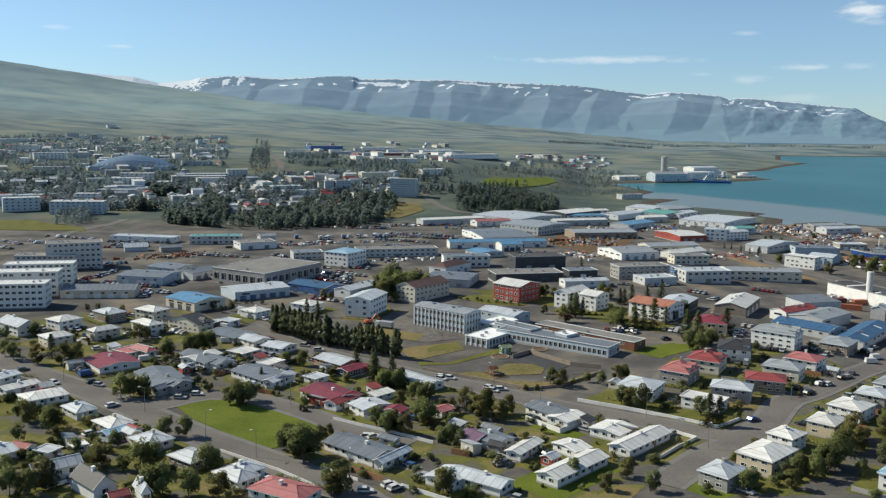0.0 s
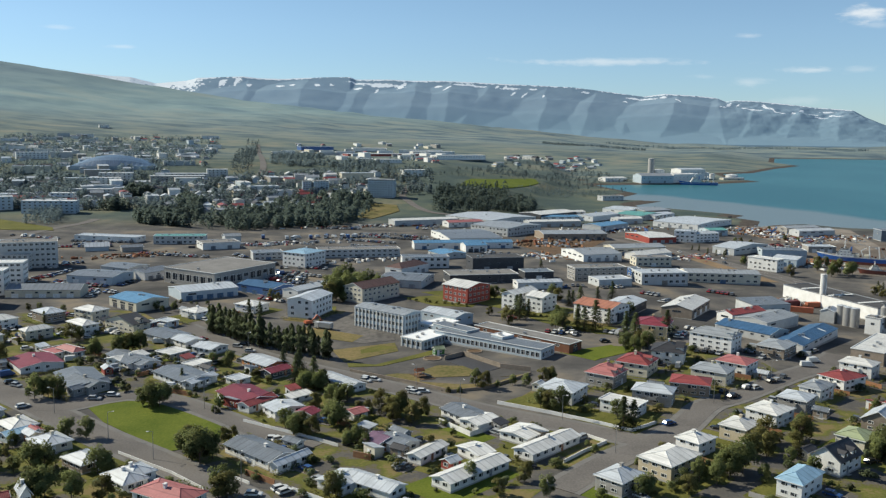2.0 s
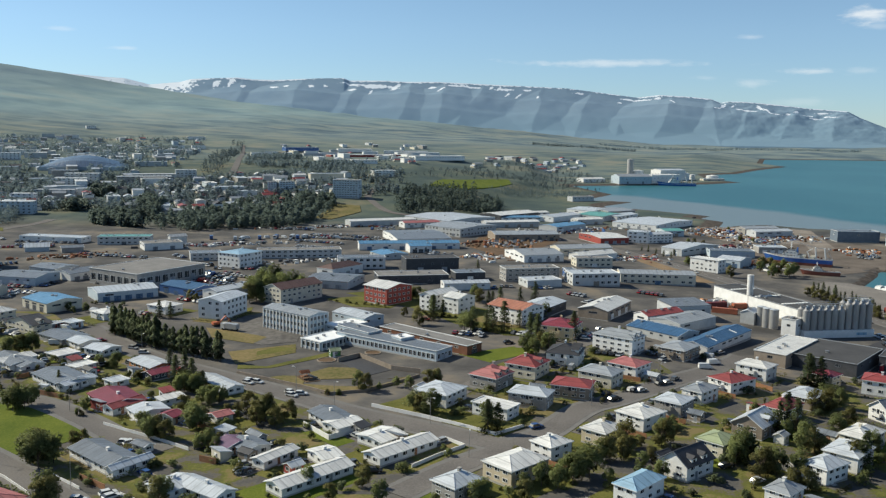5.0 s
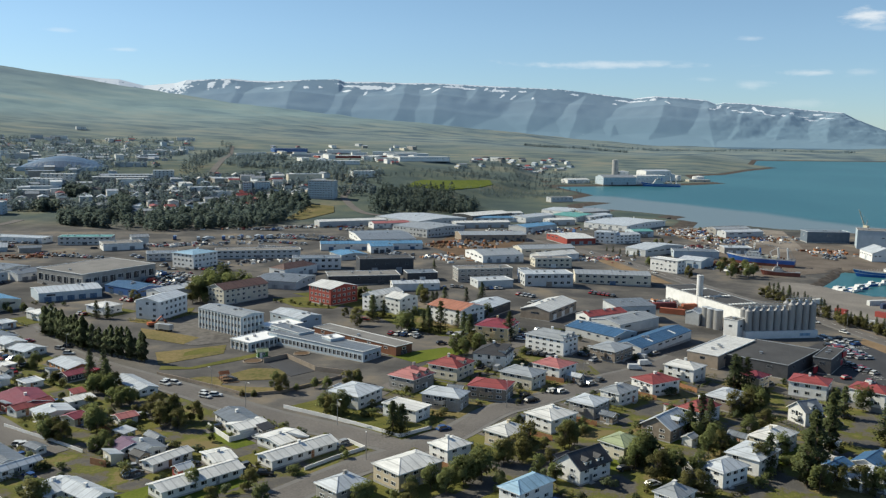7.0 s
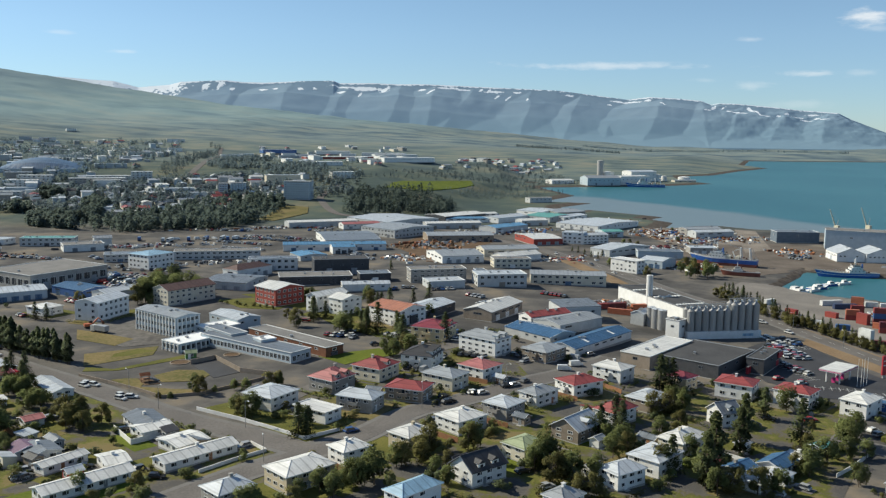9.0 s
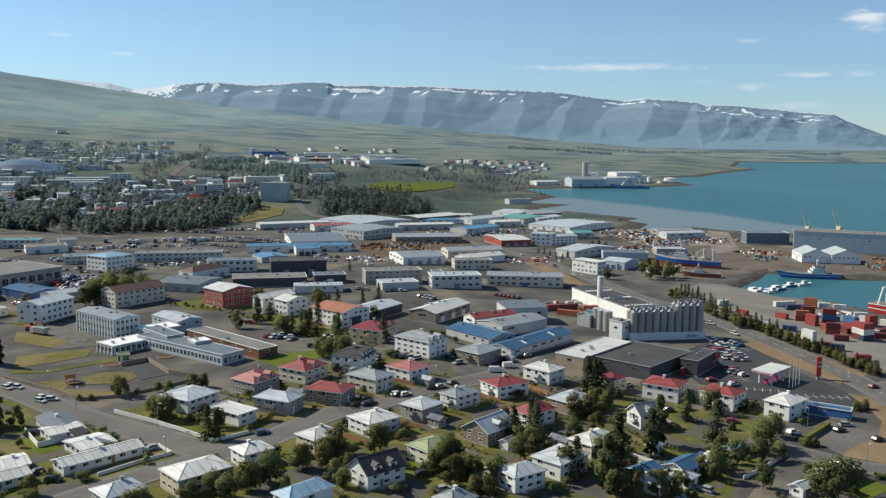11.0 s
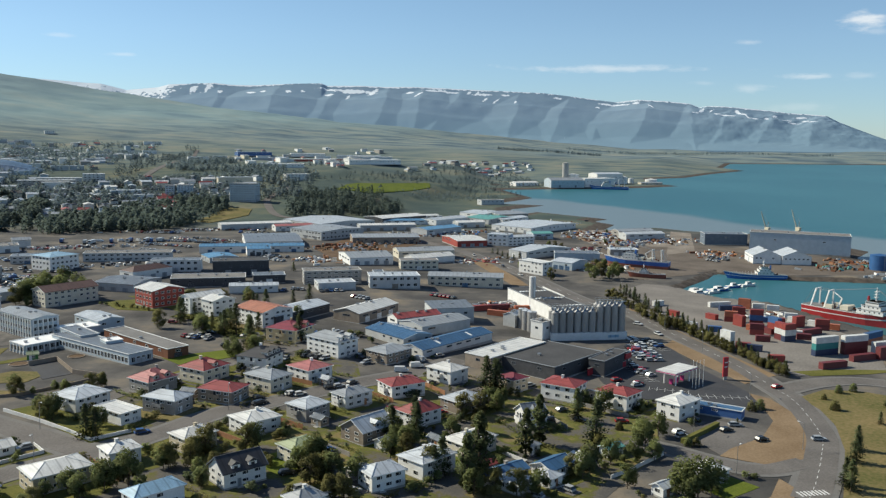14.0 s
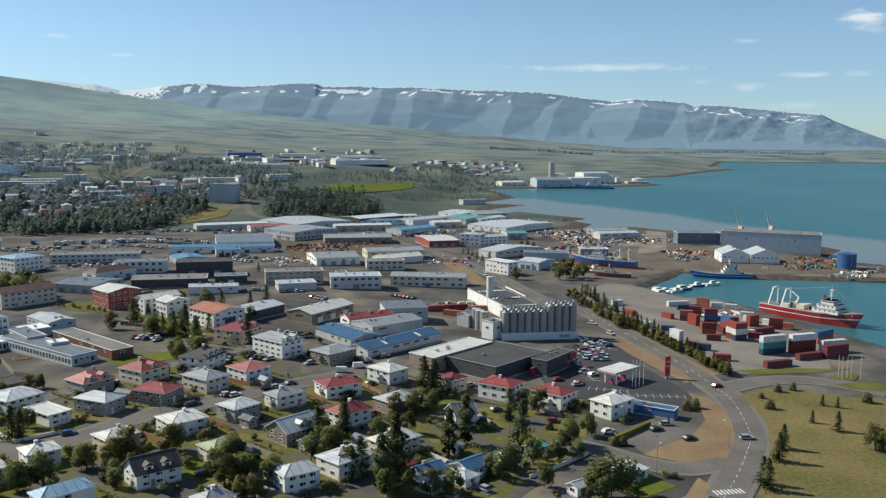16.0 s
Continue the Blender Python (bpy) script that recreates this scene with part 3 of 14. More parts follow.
# old snow below the rim: place along the range, distance down the slope, half-length, half-depth, lean
DRIFTS = [(-775, 34, 16, 22, 0.5), (-700, 26, 14, 24, 0.6), (-640, 62, 12, 8, 0), (-480, 66, 16, 9, 0), (-415, 60, 10, 7, 0), (-290, 58, 12, 10, 0), (-215, 52, 9, 5, 0), (-20, 30, 95, 5, 0), (60, 40, 80, 9, 0.3),
          (-75, 70, 20, 6, 0.5), (150, 44, 12, 26, 0.8), (20, 76, 6, 14, 0.4), (345, 40, 18, 8, 0), (395, 56, 6, 20, 0.8), (480, 20, 60, 5, 0), (560, 26, 40, 4, 0), (655, 26, 6, 12, 0.7), (700, 24, 8, 16, 0.7),
          (735, 30, 40, 6, 0), (745, 64, 5, 16, 0.9), (800, 76, 5, 18, 0.9), (845, 30, 20, 5, 0), (905, 86, 4, 9, 0.3), (1135, 26, 26, 6, 0), (1400, 32, 36, 7, 0), (1470, 28, 42, 6, -0.2), (1350, 68, 10, 5, 0),
          (1560, 24, 16, 10, 0.6), (1640, 68, 5, 14, -0.7), (1920, 66, 8, 22, 0.4), (1975, 56, 5, 20, 0.5), (2070, 96, 36, 5, 0), (2125, 50, 10, 22, -0.5), (2165, 78, 6, 22, -0.7), (2210, 108, 34, 4, 0),
          (2285, 92, 12, 6, 0), (2330, 66, 10, 10, 0.5), (2390, 88, 30, 5, 0), (2440, 110, 30, 4, 0), (2470, 38, 34, 5, 0), (2500, 78, 16, 8, 0.3), (2540, 96, 22, 4, 0), (1890, 110, 16, 4, 0), (2010, 84, 14, 5, 0)]


def build_mountains():
    """A flat-topped range: spurs run out from the rim towards the fjord and widen as they fall; wide coombs lie between them."""
    us, ds = np.linspace(-2600, 3300, 1300), np.concatenate([np.linspace(0, 130, 44), np.linspace(130, 560, 44)[1:]])
    D, U = np.meshgrid(ds, us, indexing="ij")
    crest = np.interp(U, SKY_X, SKY_Z)
    t = D / 560
    down, drop = [0, 20, 90, 200, 360, 560], [0, 0.05, 0.22, 0.46, 0.75, 0.985]
    fall = np.interp(D, down, drop)
    Z = crest * (1 - fall)
    wobble = 22 * fbm(U, D, 130, 3, 4)
    for at, lean, length in SPURS:
        off = U + wobble * np.clip(D / 60, 0, 1) - at - lean * D / 300
        ridge = np.interp(at, SKY_X, SKY_Z) * (1 - fall) + (0.5 + 0.9 * (at * 0.37 % 1)) * np.interp(D, [0, 20, 110, 230, length], [0, 2, 24, 27, 0])
        Z = np.maximum(Z, ridge - np.where(off < 0, 0.085, 0.10) * np.abs(off))
    broken = np.clip((U - 1840) / 120, 0, 1)
    Z = Z + fbm(U, D * 1.6, 110, 4, 8) * (5 + 12 * broken) * np.clip(D / 60, 0, 1) * (1 - t)
    Z = np.where(D < 1, crest, np.minimum(Z, crest - 0.25 * np.minimum(D, 30)))
    Y = 4880 - D * 1.17
    west = np.clip((-(U + 800)) / 130, 0, 1)
    rim = np.exp(-(D / 9.0) ** 2)
    snow = rim * (0.56 + 1.0 * fbm(U, U * 0, 230, 2, 11)) + west * 0.75 * np.exp(-(D / 90.0) ** 2)
    for at, down, half, deep, lean in DRIFTS:
        q = ((U - at - lean * (down - D)) / (half * 1.25)) ** 2 + ((D - down) / (deep * 1.2)) ** 2
        snow = np.maximum(snow, 0.92 * np.exp(-0.7 * q))
    Z = np.maximum(Z, 8)
    s = Y / 4800
    X = U * s + (1 - s) * 100
    Z = (Z - 90) * s + 90
    Z[-1, :] = -10
    c = len(us)
    i = (np.arange(len(ds) - 1)[:, None] * c + np.arange(c - 1)[None, :]).ravel()
    faces = np.column_stack([i, i + c, i + c + 1, i + 1])
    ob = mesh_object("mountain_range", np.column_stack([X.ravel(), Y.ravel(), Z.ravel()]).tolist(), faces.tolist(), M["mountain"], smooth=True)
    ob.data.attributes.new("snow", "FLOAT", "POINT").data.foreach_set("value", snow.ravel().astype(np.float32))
    return tagged(ob, "flat-topped basalt mountains, tinted haze blue, with snow patches", "mountains", kind="structure")


mountains = build_mountains()

# ---- kinds of things ----
def quads(bm, pts, faces, mat=0):
    vs = [bm.verts.new(p) for p in pts]
    for f in faces:
        bm.faces.new([vs[i] for i in f]).material_index = mat


def box(bm, x0, x1, y0, y1, z0, z1, mat=0):
    quads(bm, [(x0, y0, z0), (x1, y0, z0), (x1, y1, z0), (x0, y1, z0), (x0, y0, z1), (x1, y0, z1), (x1, y1, z1), (x0, y1, z1)],
          [(3, 2, 1, 0), (4, 5, 6, 7), (0, 1, 5, 4), (1, 2, 6, 5), (2, 3, 7, 6), (3, 0, 4, 7)], mat)


def tube(bm, x, y, z0, z1, r0, r1=None, sides=12, mat=0, axis="z"):
    r1 = r0 if r1 is None else r1
    lo, hi = [], []
    for i in range(sides):
        a = 2 * math.pi * i / sides
        c, s = math.cos(a), math.sin(a)
        if axis == "z":
            lo.append(bm.verts.new((x + r0 * c, y + r0 * s, z0)))
            hi.append(bm.verts.new((x + r1 * c, y + r1 * s, z1)))
        else:
            lo.append(bm.verts.new((z0, x + r0 * c, y + r0 * s)))
            hi.append(bm.verts.new((z1, x + r1 * c, y + r1 * s)))
    for i in range(sides):
        j = (i + 1) % sides
        bm.faces.new((lo[i], lo[j], hi[j], hi[i])).material_index = mat
    bm.faces.new(hi).material_index = mat
    bm.faces.new(lo[::-1]).material_index = mat


def beam(bm, a, b, r, mat=0):
    """A square bar from a to b."""
    a, b = Vector(a), Vector(b)
    d = (b - a).normalized()
    u = d.cross(Vector((0, 0, 1)) if abs(d.z) < 0.9 else Vector((1, 0, 0))).normalized() * r
    v = d.cross(u).normalized() * r
    quads(bm, [a - u - v, a + u - v, a + u + v, a - u + v, b - u - v, b + u - v, b + u + v, b - u + v],
          [(0, 1, 2, 3), (7, 6, 5, 4), (0, 4, 5, 1), (1, 5, 6, 2), (2, 6, 7, 3), (3, 7, 4, 0)], mat)


def part(name, bm, mats, parent, label=""):
    """Links a bmesh as one mesh object under a thing or a part."""
    me = bpy.data.meshes.new(name)
    bmesh.ops.recalc_face_normals(bm, faces=bm.faces[:]) if len(bm.faces) < 4000 else None
    bm.to_mesh(me)
    bm.free()
    for m in (mats if isinstance(mats, (list, tuple)) else [mats]):
        me.materials.append(M[m] if isinstance(m, str) else m)
    ob = new(name, me)
    ob.parent = parent
    return tagged(ob, label)


def share(name, me, parent, m):
    """A piece on shared mesh data."""
    ob = new(name, me)
    ob.parent = parent
    ob.matrix_basis = m
    return ob


def shared_mesh(name, bm, mats):
    me = bpy.data.meshes.new(name)
    bmesh.ops.recalc_face_normals(bm, faces=bm.faces[:])
    bm.to_mesh(me)
    bm.free()
    for m in mats:
        me.materials.append(M[m])
    return me


def base(name, x, y, rot, label, category, group="", z=None):
    ob = new(name)
    ob.empty_display_size = 1
    ob.matrix_basis = pose(x, y, gz(x, y) if z is None else z, 0, 0, rot)
    return tagged(ob, label, category, group)


WINDOWS = {}


def window_mesh(w, h, frame_mat="trim"):
    key = (round(w, 1), round(h, 1), frame_mat)
    if key not in WINDOWS:
        bm = bmesh.new()
        w, h, t = key[0] / 2, key[1], 0.1
        ring = lambda q, e: [(-w + e, q, e), (w - e, q, e), (w - e, q, h - e), (-w + e, q, h - e)]
        cols = [-w + t, w * 0.3 - 0.04, w * 0.3 + 0.04, w - t] if w > 0.6 else [-w + t, w - t]
        vs = [bm.verts.new(p) for p in ring(0.0, 0) + ring(-0.06, 0)]
        lo = [bm.verts.new((c, -0.06, t)) for c in cols]
        hi = [bm.verts.new((c, -0.06, h - t)) for c in cols]
        for f in ((0, 1, 5, 4), (1, 2, 6, 5), (2, 3, 7, 6), (3, 0, 4, 7)):
            bm.faces.new([vs[i] for i in f])
        bm.faces.new([vs[4], vs[5]] + lo[::-1])
        bm.faces.new([vs[6], vs[7]] + hi)
        bm.faces.new((vs[7], vs[4], lo[0], hi[0]))
        bm.faces.new((vs[5], vs[6], hi[-1], lo[-1]))
        for i in range(0, len(cols), 2):
            q = [bm.verts.new((p.co.x, -0.015, p.co.z)) for p in (lo[i], lo[i + 1], hi[i + 1], hi[i])]
            o = (lo[i], lo[i + 1], hi[i + 1], hi[i])
            for k in range(4):
                bm.faces.new((o[k], o[(k + 1) % 4], q[(k + 1) % 4], q[k]))
            bm.faces.new(q).material_index = 1
        if len(cols) > 2:
            bm.faces.new((lo[1], lo[2], hi[2], hi[1]))
        WINDOWS[key] = shared_mesh("window", bm, (frame_mat, "glass"))
    return WINDOWS[key]


def strip_windows(parent, side, w, d, z, count, ww, wh, rnd=None, margin=1.0, frame_mat="trim", skip=0.0):
    """A row of windows along one side (0 front, 1 right, 2 back, 3 left) of a block w by d, sills at height z."""
    length = w if side in (0, 2) else d
    for i in range(count):
        if rnd and rnd.random() < skip:
            continue
        u = -length / 2 + margin + (length - 2 * margin) * (i + 0.5) / count
        px, py = ((u, -d / 2), (w / 2, u), (-u, d / 2), (-w / 2, -u))[side]
        share("window", window_mesh(ww, wh, frame_mat), parent, pose(px, py, z, 0, 0, (0, 90, 180, 270)[side]))


def seen_sides(x, y, rot):
    """The sides that look towards the south, where the walk is."""
    out = []
    for side, a in enumerate((-90, 0, 90, 180)):
        r = radians(rot + a)
        if math.cos(r) * (100 - x) + math.sin(r) * (0 - y) > 0.12 * math.hypot(100 - x, y):
            out.append(side)
    return out


def roof_mesh(bm, w, d, z, kind, rise, over):
    """Roof slab over a block w by d with eaves at z. hip, gable (ridge along w), flat (parapet), mono."""
    a, b, t = w / 2 + over, d / 2 + over, 0.22
    if kind == "flat":
        box(bm, -a, a, -b, b, z, z + 0.12)
        p = 0.25
        h = 0.35
        box(bm, -a, a, -b, -b + p, z + 0.12, z + h, 1)
        box(bm, -a, a, b - p, b, z + 0.12, z + h, 1)
        box(bm, -a, -a + p, -b + p, b - p, z + 0.12, z + h, 1)
        box(bm, a - p, a, -b + p, b - p, z + 0.12, z + h, 1)
        return
    if kind == "mono":
        quads(bm, [(-a, -b, z), (a, -b, z), (a, b, z + rise), (-a, b, z + rise), (-a, -b, z + t), (a, -b, z + t), (a, b, z + rise + t), (-a, b, z + rise + t)],
              [(3, 2, 1, 0), (4, 5, 6, 7), (0, 1, 5, 4), (1, 2, 6, 5), (2, 3, 7, 6), (3, 0, 4, 7)])
        return
    if kind == "gable":
        quads(bm, [(-a, -b, z), (a, -b, z), (a, b, z), (-a, b, z), (-a, -b, z + t), (a, -b, z + t), (a, b, z + t), (-a, b, z + t),
                   (-a, 0, z + rise + t), (a, 0, z + rise + t), (-a, 0, z + rise - 0.05), (a, 0, z + rise - 0.05)],
              [(4, 5, 9, 8), (6, 7, 8, 9), (0, 10, 11, 1), (2, 11, 10, 3), (0, 1, 5, 4), (2, 3, 7, 6), (0, 4, 8, 10), (10, 8, 7, 3), (1, 11, 9, 5), (11, 2, 6, 9)])
        box(bm, -a, a, -0.14, 0.14, z + rise + t - 0.06, z + rise + t + 0.04, 0)
        for s in (-1, 1):
            for q in (-1, 1):
                beam(bm, (s * a, q * b, z + t * 0.5), (s * a, 0, z + rise + t * 0.5), 0.09, 1)
        return
    r = max(w, d) / 2 - min(w, d) / 2 * 0.92
    ridge = [(-r, 0), (r, 0)] if w >= d else [(0, -r), (0, r)]
    lo = [(-a, -b, z), (a, -b, z), (a, b, z), (-a, b, z)]
    hi = [(x, y, z + t) for x, y, _ in lo]
    top = [(x, y, z + rise + t) for x, y in ridge]
    body = [(3, 2, 1, 0), (0, 1, 5, 4), (1, 2, 6, 5), (2, 3, 7, 6), (3, 0, 4, 7)]
    slopes = [(4, 5, 9, 8), (5, 6, 9), (6, 7, 8, 9), (7, 4, 8)] if w >= d else [(4, 5, 8), (5, 6, 9, 8), (6, 7, 9), (7, 4, 8, 9)]
    quads(bm, lo + hi, body, 1)
    quads(bm, hi + top, [tuple(i - 4 for i in f) for f in slopes])
    for i, (x, y, _) in enumerate(hi):
        j = (0, 1, 1, 0)[i] if w >= d else (0, 0, 1, 1)[i]
        beam(bm, (x, y, z + t), top[j], 0.08, 0)


ROOF_WORDS = {"white_roof": "white metal", "silver_roof": "silvery metal", "grey_roof": "grey metal", "slate_roof": "slate-grey metal", "blue_roof": "blue metal",
              "pale_blue_roof": "pale blue metal", "sky_blue_roof": "sky-blue metal", "red_roof": "red metal", "pink_roof": "faded pink metal", "maroon_roof": "maroon metal",
              "purple_roof": "dull purple metal", "brown_roof": "brown metal", "orange_roof": "orange metal", "green_roof": "moss-green metal", "teal_roof": "teal metal",
              "dark_roof": "black metal", "membrane_roof": "bright white membrane", "black_felt": "black felt", "gravel_roof": "grey gravelled"}
WALL_WORDS = {"white_wall": "white", "cream_wall": "cream", "beige_wall": "beige", "yellow_wall": "pale yellow", "grey_wall": "grey pebbledash", "brown_wall": "brown pebbledash",
              "pale_blue_wall": "pale blue", "pale_grey_wall": "pale grey", "red_wall": "dark red", "orange_wall": "orange", "brick_wall": "brown brick", "dark_wall": "black-clad",
              "blue_wall": "blue", "dock_wall": "blue-grey steel"}
SHAPES = {"hip": "hipped", "gable": "pitched", "flat": "flat", "mono": "sloping"}


def house(x, y, rot, w, d, eave, shape="hip", rise=2.0, wall="white_wall", roof="grey_roof", floors=2, over=0.45, chimney=True, door=True,
          win=3.2, name="house", category="house", word="house", dormers=0, z=None, ww=1.7, wh=1.4, group="houses of the town", seed=0):
    """A block w by d with its roof, windows floor by floor on the sides in view, a door, a chimney and dormers."""
    rnd = random.Random(int(x * 7 + y * 13) + seed)
    size = "one-storey" if floors == 1 else ("two-storey" if floors == 2 else "tall")
    ob = base(name, x, y, rot, "%s %s %s with a %s %s roof" % (size, WALL_WORDS[wall], word, SHAPES[shape], ROOF_WORDS[roof]), category, group, z)
    bm = bmesh.new()
    box(bm, -w / 2, w / 2, -d / 2, d / 2, -0.6, eave + (0.1 if shape != "mono" else 0.05))
    if shape == "gable":
        for s in (-1, 1):
            quads(bm, [(s * w / 2, -d / 2, eave + 0.1), (s * w / 2, d / 2, eave + 0.1), (s * w / 2, 0, eave + rise + 0.02)], [(0, 1, 2)])
    if shape == "mono":
        for s in (-1, 1):
            quads(bm, [(s * w / 2, -d / 2, eave), (s * w / 2, d / 2, eave), (s * w / 2, d / 2, eave + rise)], [(0, 1, 2)])
        quads(bm, [(-w / 2, d / 2, eave), (w / 2, d / 2, eave), (w / 2, d / 2, eave + rise), (-w / 2, d / 2, eave + rise)], [(0, 1, 2, 3)])
    box(bm, -w / 2 - 0.04, w / 2 + 0.04, -d / 2 - 0.04, d / 2 + 0.04, -0.6, 0.45, 1)
    part("wall", bm, (wall, "concrete"), ob)
    bm = bmesh.new()
    roof_mesh(bm, w, d, eave, shape, rise, over)
    part("roof", bm, (roof, "trim" if roof != "dark_roof" else "slate_roof"), ob)
    sides = seen_sides(x, y, rot)
    step_h = (eave - 0.3) / floors
    for s in sides:
        length = w if s in (0, 2) else d
        n = max(1, int(round((length - 1.2) / win)))
        for f in range(floors):
            strip_windows(ob, s, w, d, 0.3 + f * step_h + step_h * 0.42, n, min(ww, step_h), min(wh, step_h * 0.5), rnd, 0.7, skip=0.10)
    if door and sides:
        s = sides[0]
        bm = bmesh.new()
        box(bm, -0.5, 0.5, -0.06, 0, 0, 2.1)
        box(bm, -0.8, 0.8, -0.9, 0, -0.5, -0.02, 1)
        u = rnd.uniform(-0.25, 0.25) * (w if s in (0, 2) else d)
        px, py = ((u, -d / 2), (w / 2, u), (-u, d / 2), (-w / 2, -u))[s]
        o = part("door", bm, (rnd.choice(("timber", "trim", "grey_roof")), "concrete"), ob)
        o.matrix_basis = pose(px, py, 0.15, 0, 0, (0, 90, 180, 270)[s])
    if floors == 2 and name == "house" and y < 420 and sides and random.Random(int(x * 3 + y * 5)).random() < 0.4:
        s = sides[-1]
        bm = bmesh.new()
        box(bm, -1.7, 1.7, -1.35, -0.01, -0.16, 0.0)
        box(bm, -1.7, 1.7, -1.35, -1.25, 0.0, 0.95)
        for q in (-1.7, 1.6):
            box(bm, q, q + 0.1, -1.25, -0.01, 0.0, 0.95)
        box(bm, -0.45, 0.45, -0.05, -0.01, 0.02, 1.95, 1)
        px, py = ((0, -d / 2), (w / 2, 0), (0, d / 2), (-w / 2, 0))[s]
        o = part("balcony", bm, (wall if wall != "dark_wall" else "trim", "glass"), ob)
        o.matrix_basis = pose(px, py, 0.3 + step_h, 0, 0, (0, 90, 180, 270)[s])
    if chimney and rnd.random() < 0.55:
        bm = bmesh.new()
        cx = rnd.uniform(-0.15, 0.15) * w
        top = eave + rise + 0.9
        box(bm, cx - 0.4, cx + 0.4, -0.1, 0.6, eave + rise * 0.4, top)
        box(bm, cx - 0.5, cx + 0.5, -0.2, 0.7, top, top + 0.12)
        part("chimney", bm, wall if wall != "dark_wall" else "concrete", ob)
    for i in range(dormers):
        u = (i + 0.5) / dormers - 0.5
        s = sides[0] if sides else 0
        bm = bmesh.new()
        dz = eave + 0.25
        box(bm, -1.1, 1.1, 0.4, 3.0, dz, dz + 1.5, 0)
        quads(bm, [(-1.4, 0.1, dz + 1.5), (1.4, 0.1, dz + 1.5), (1.4, 3.6, dz + 1.5), (-1.4, 3.6, dz + 1.5), (0, 0.1, dz + 2.3), (0, 3.6, dz + 2.3)],
              [(0, 1, 4), (1, 2, 5, 4), (2, 3, 5), (3, 0, 4, 5), (3, 2, 1, 0)], 1)
        length = w if s in (0, 2) else d
        px, py = ((u * length * 0.8, -d / 2), (w / 2, u * length * 0.8), (u * length * 0.8, d / 2), (-w / 2, u * length * 0.8))[s]
        o = part("dormer", bm, (wall, roof), ob)
        o.matrix_basis = pose(px, py, 0, 0, 0, (0, 90, 180, 270)[s])
        share("window", window_mesh(1.2, 1.0), o, pose(0, 0.4, dz + 0.3))
    return ob


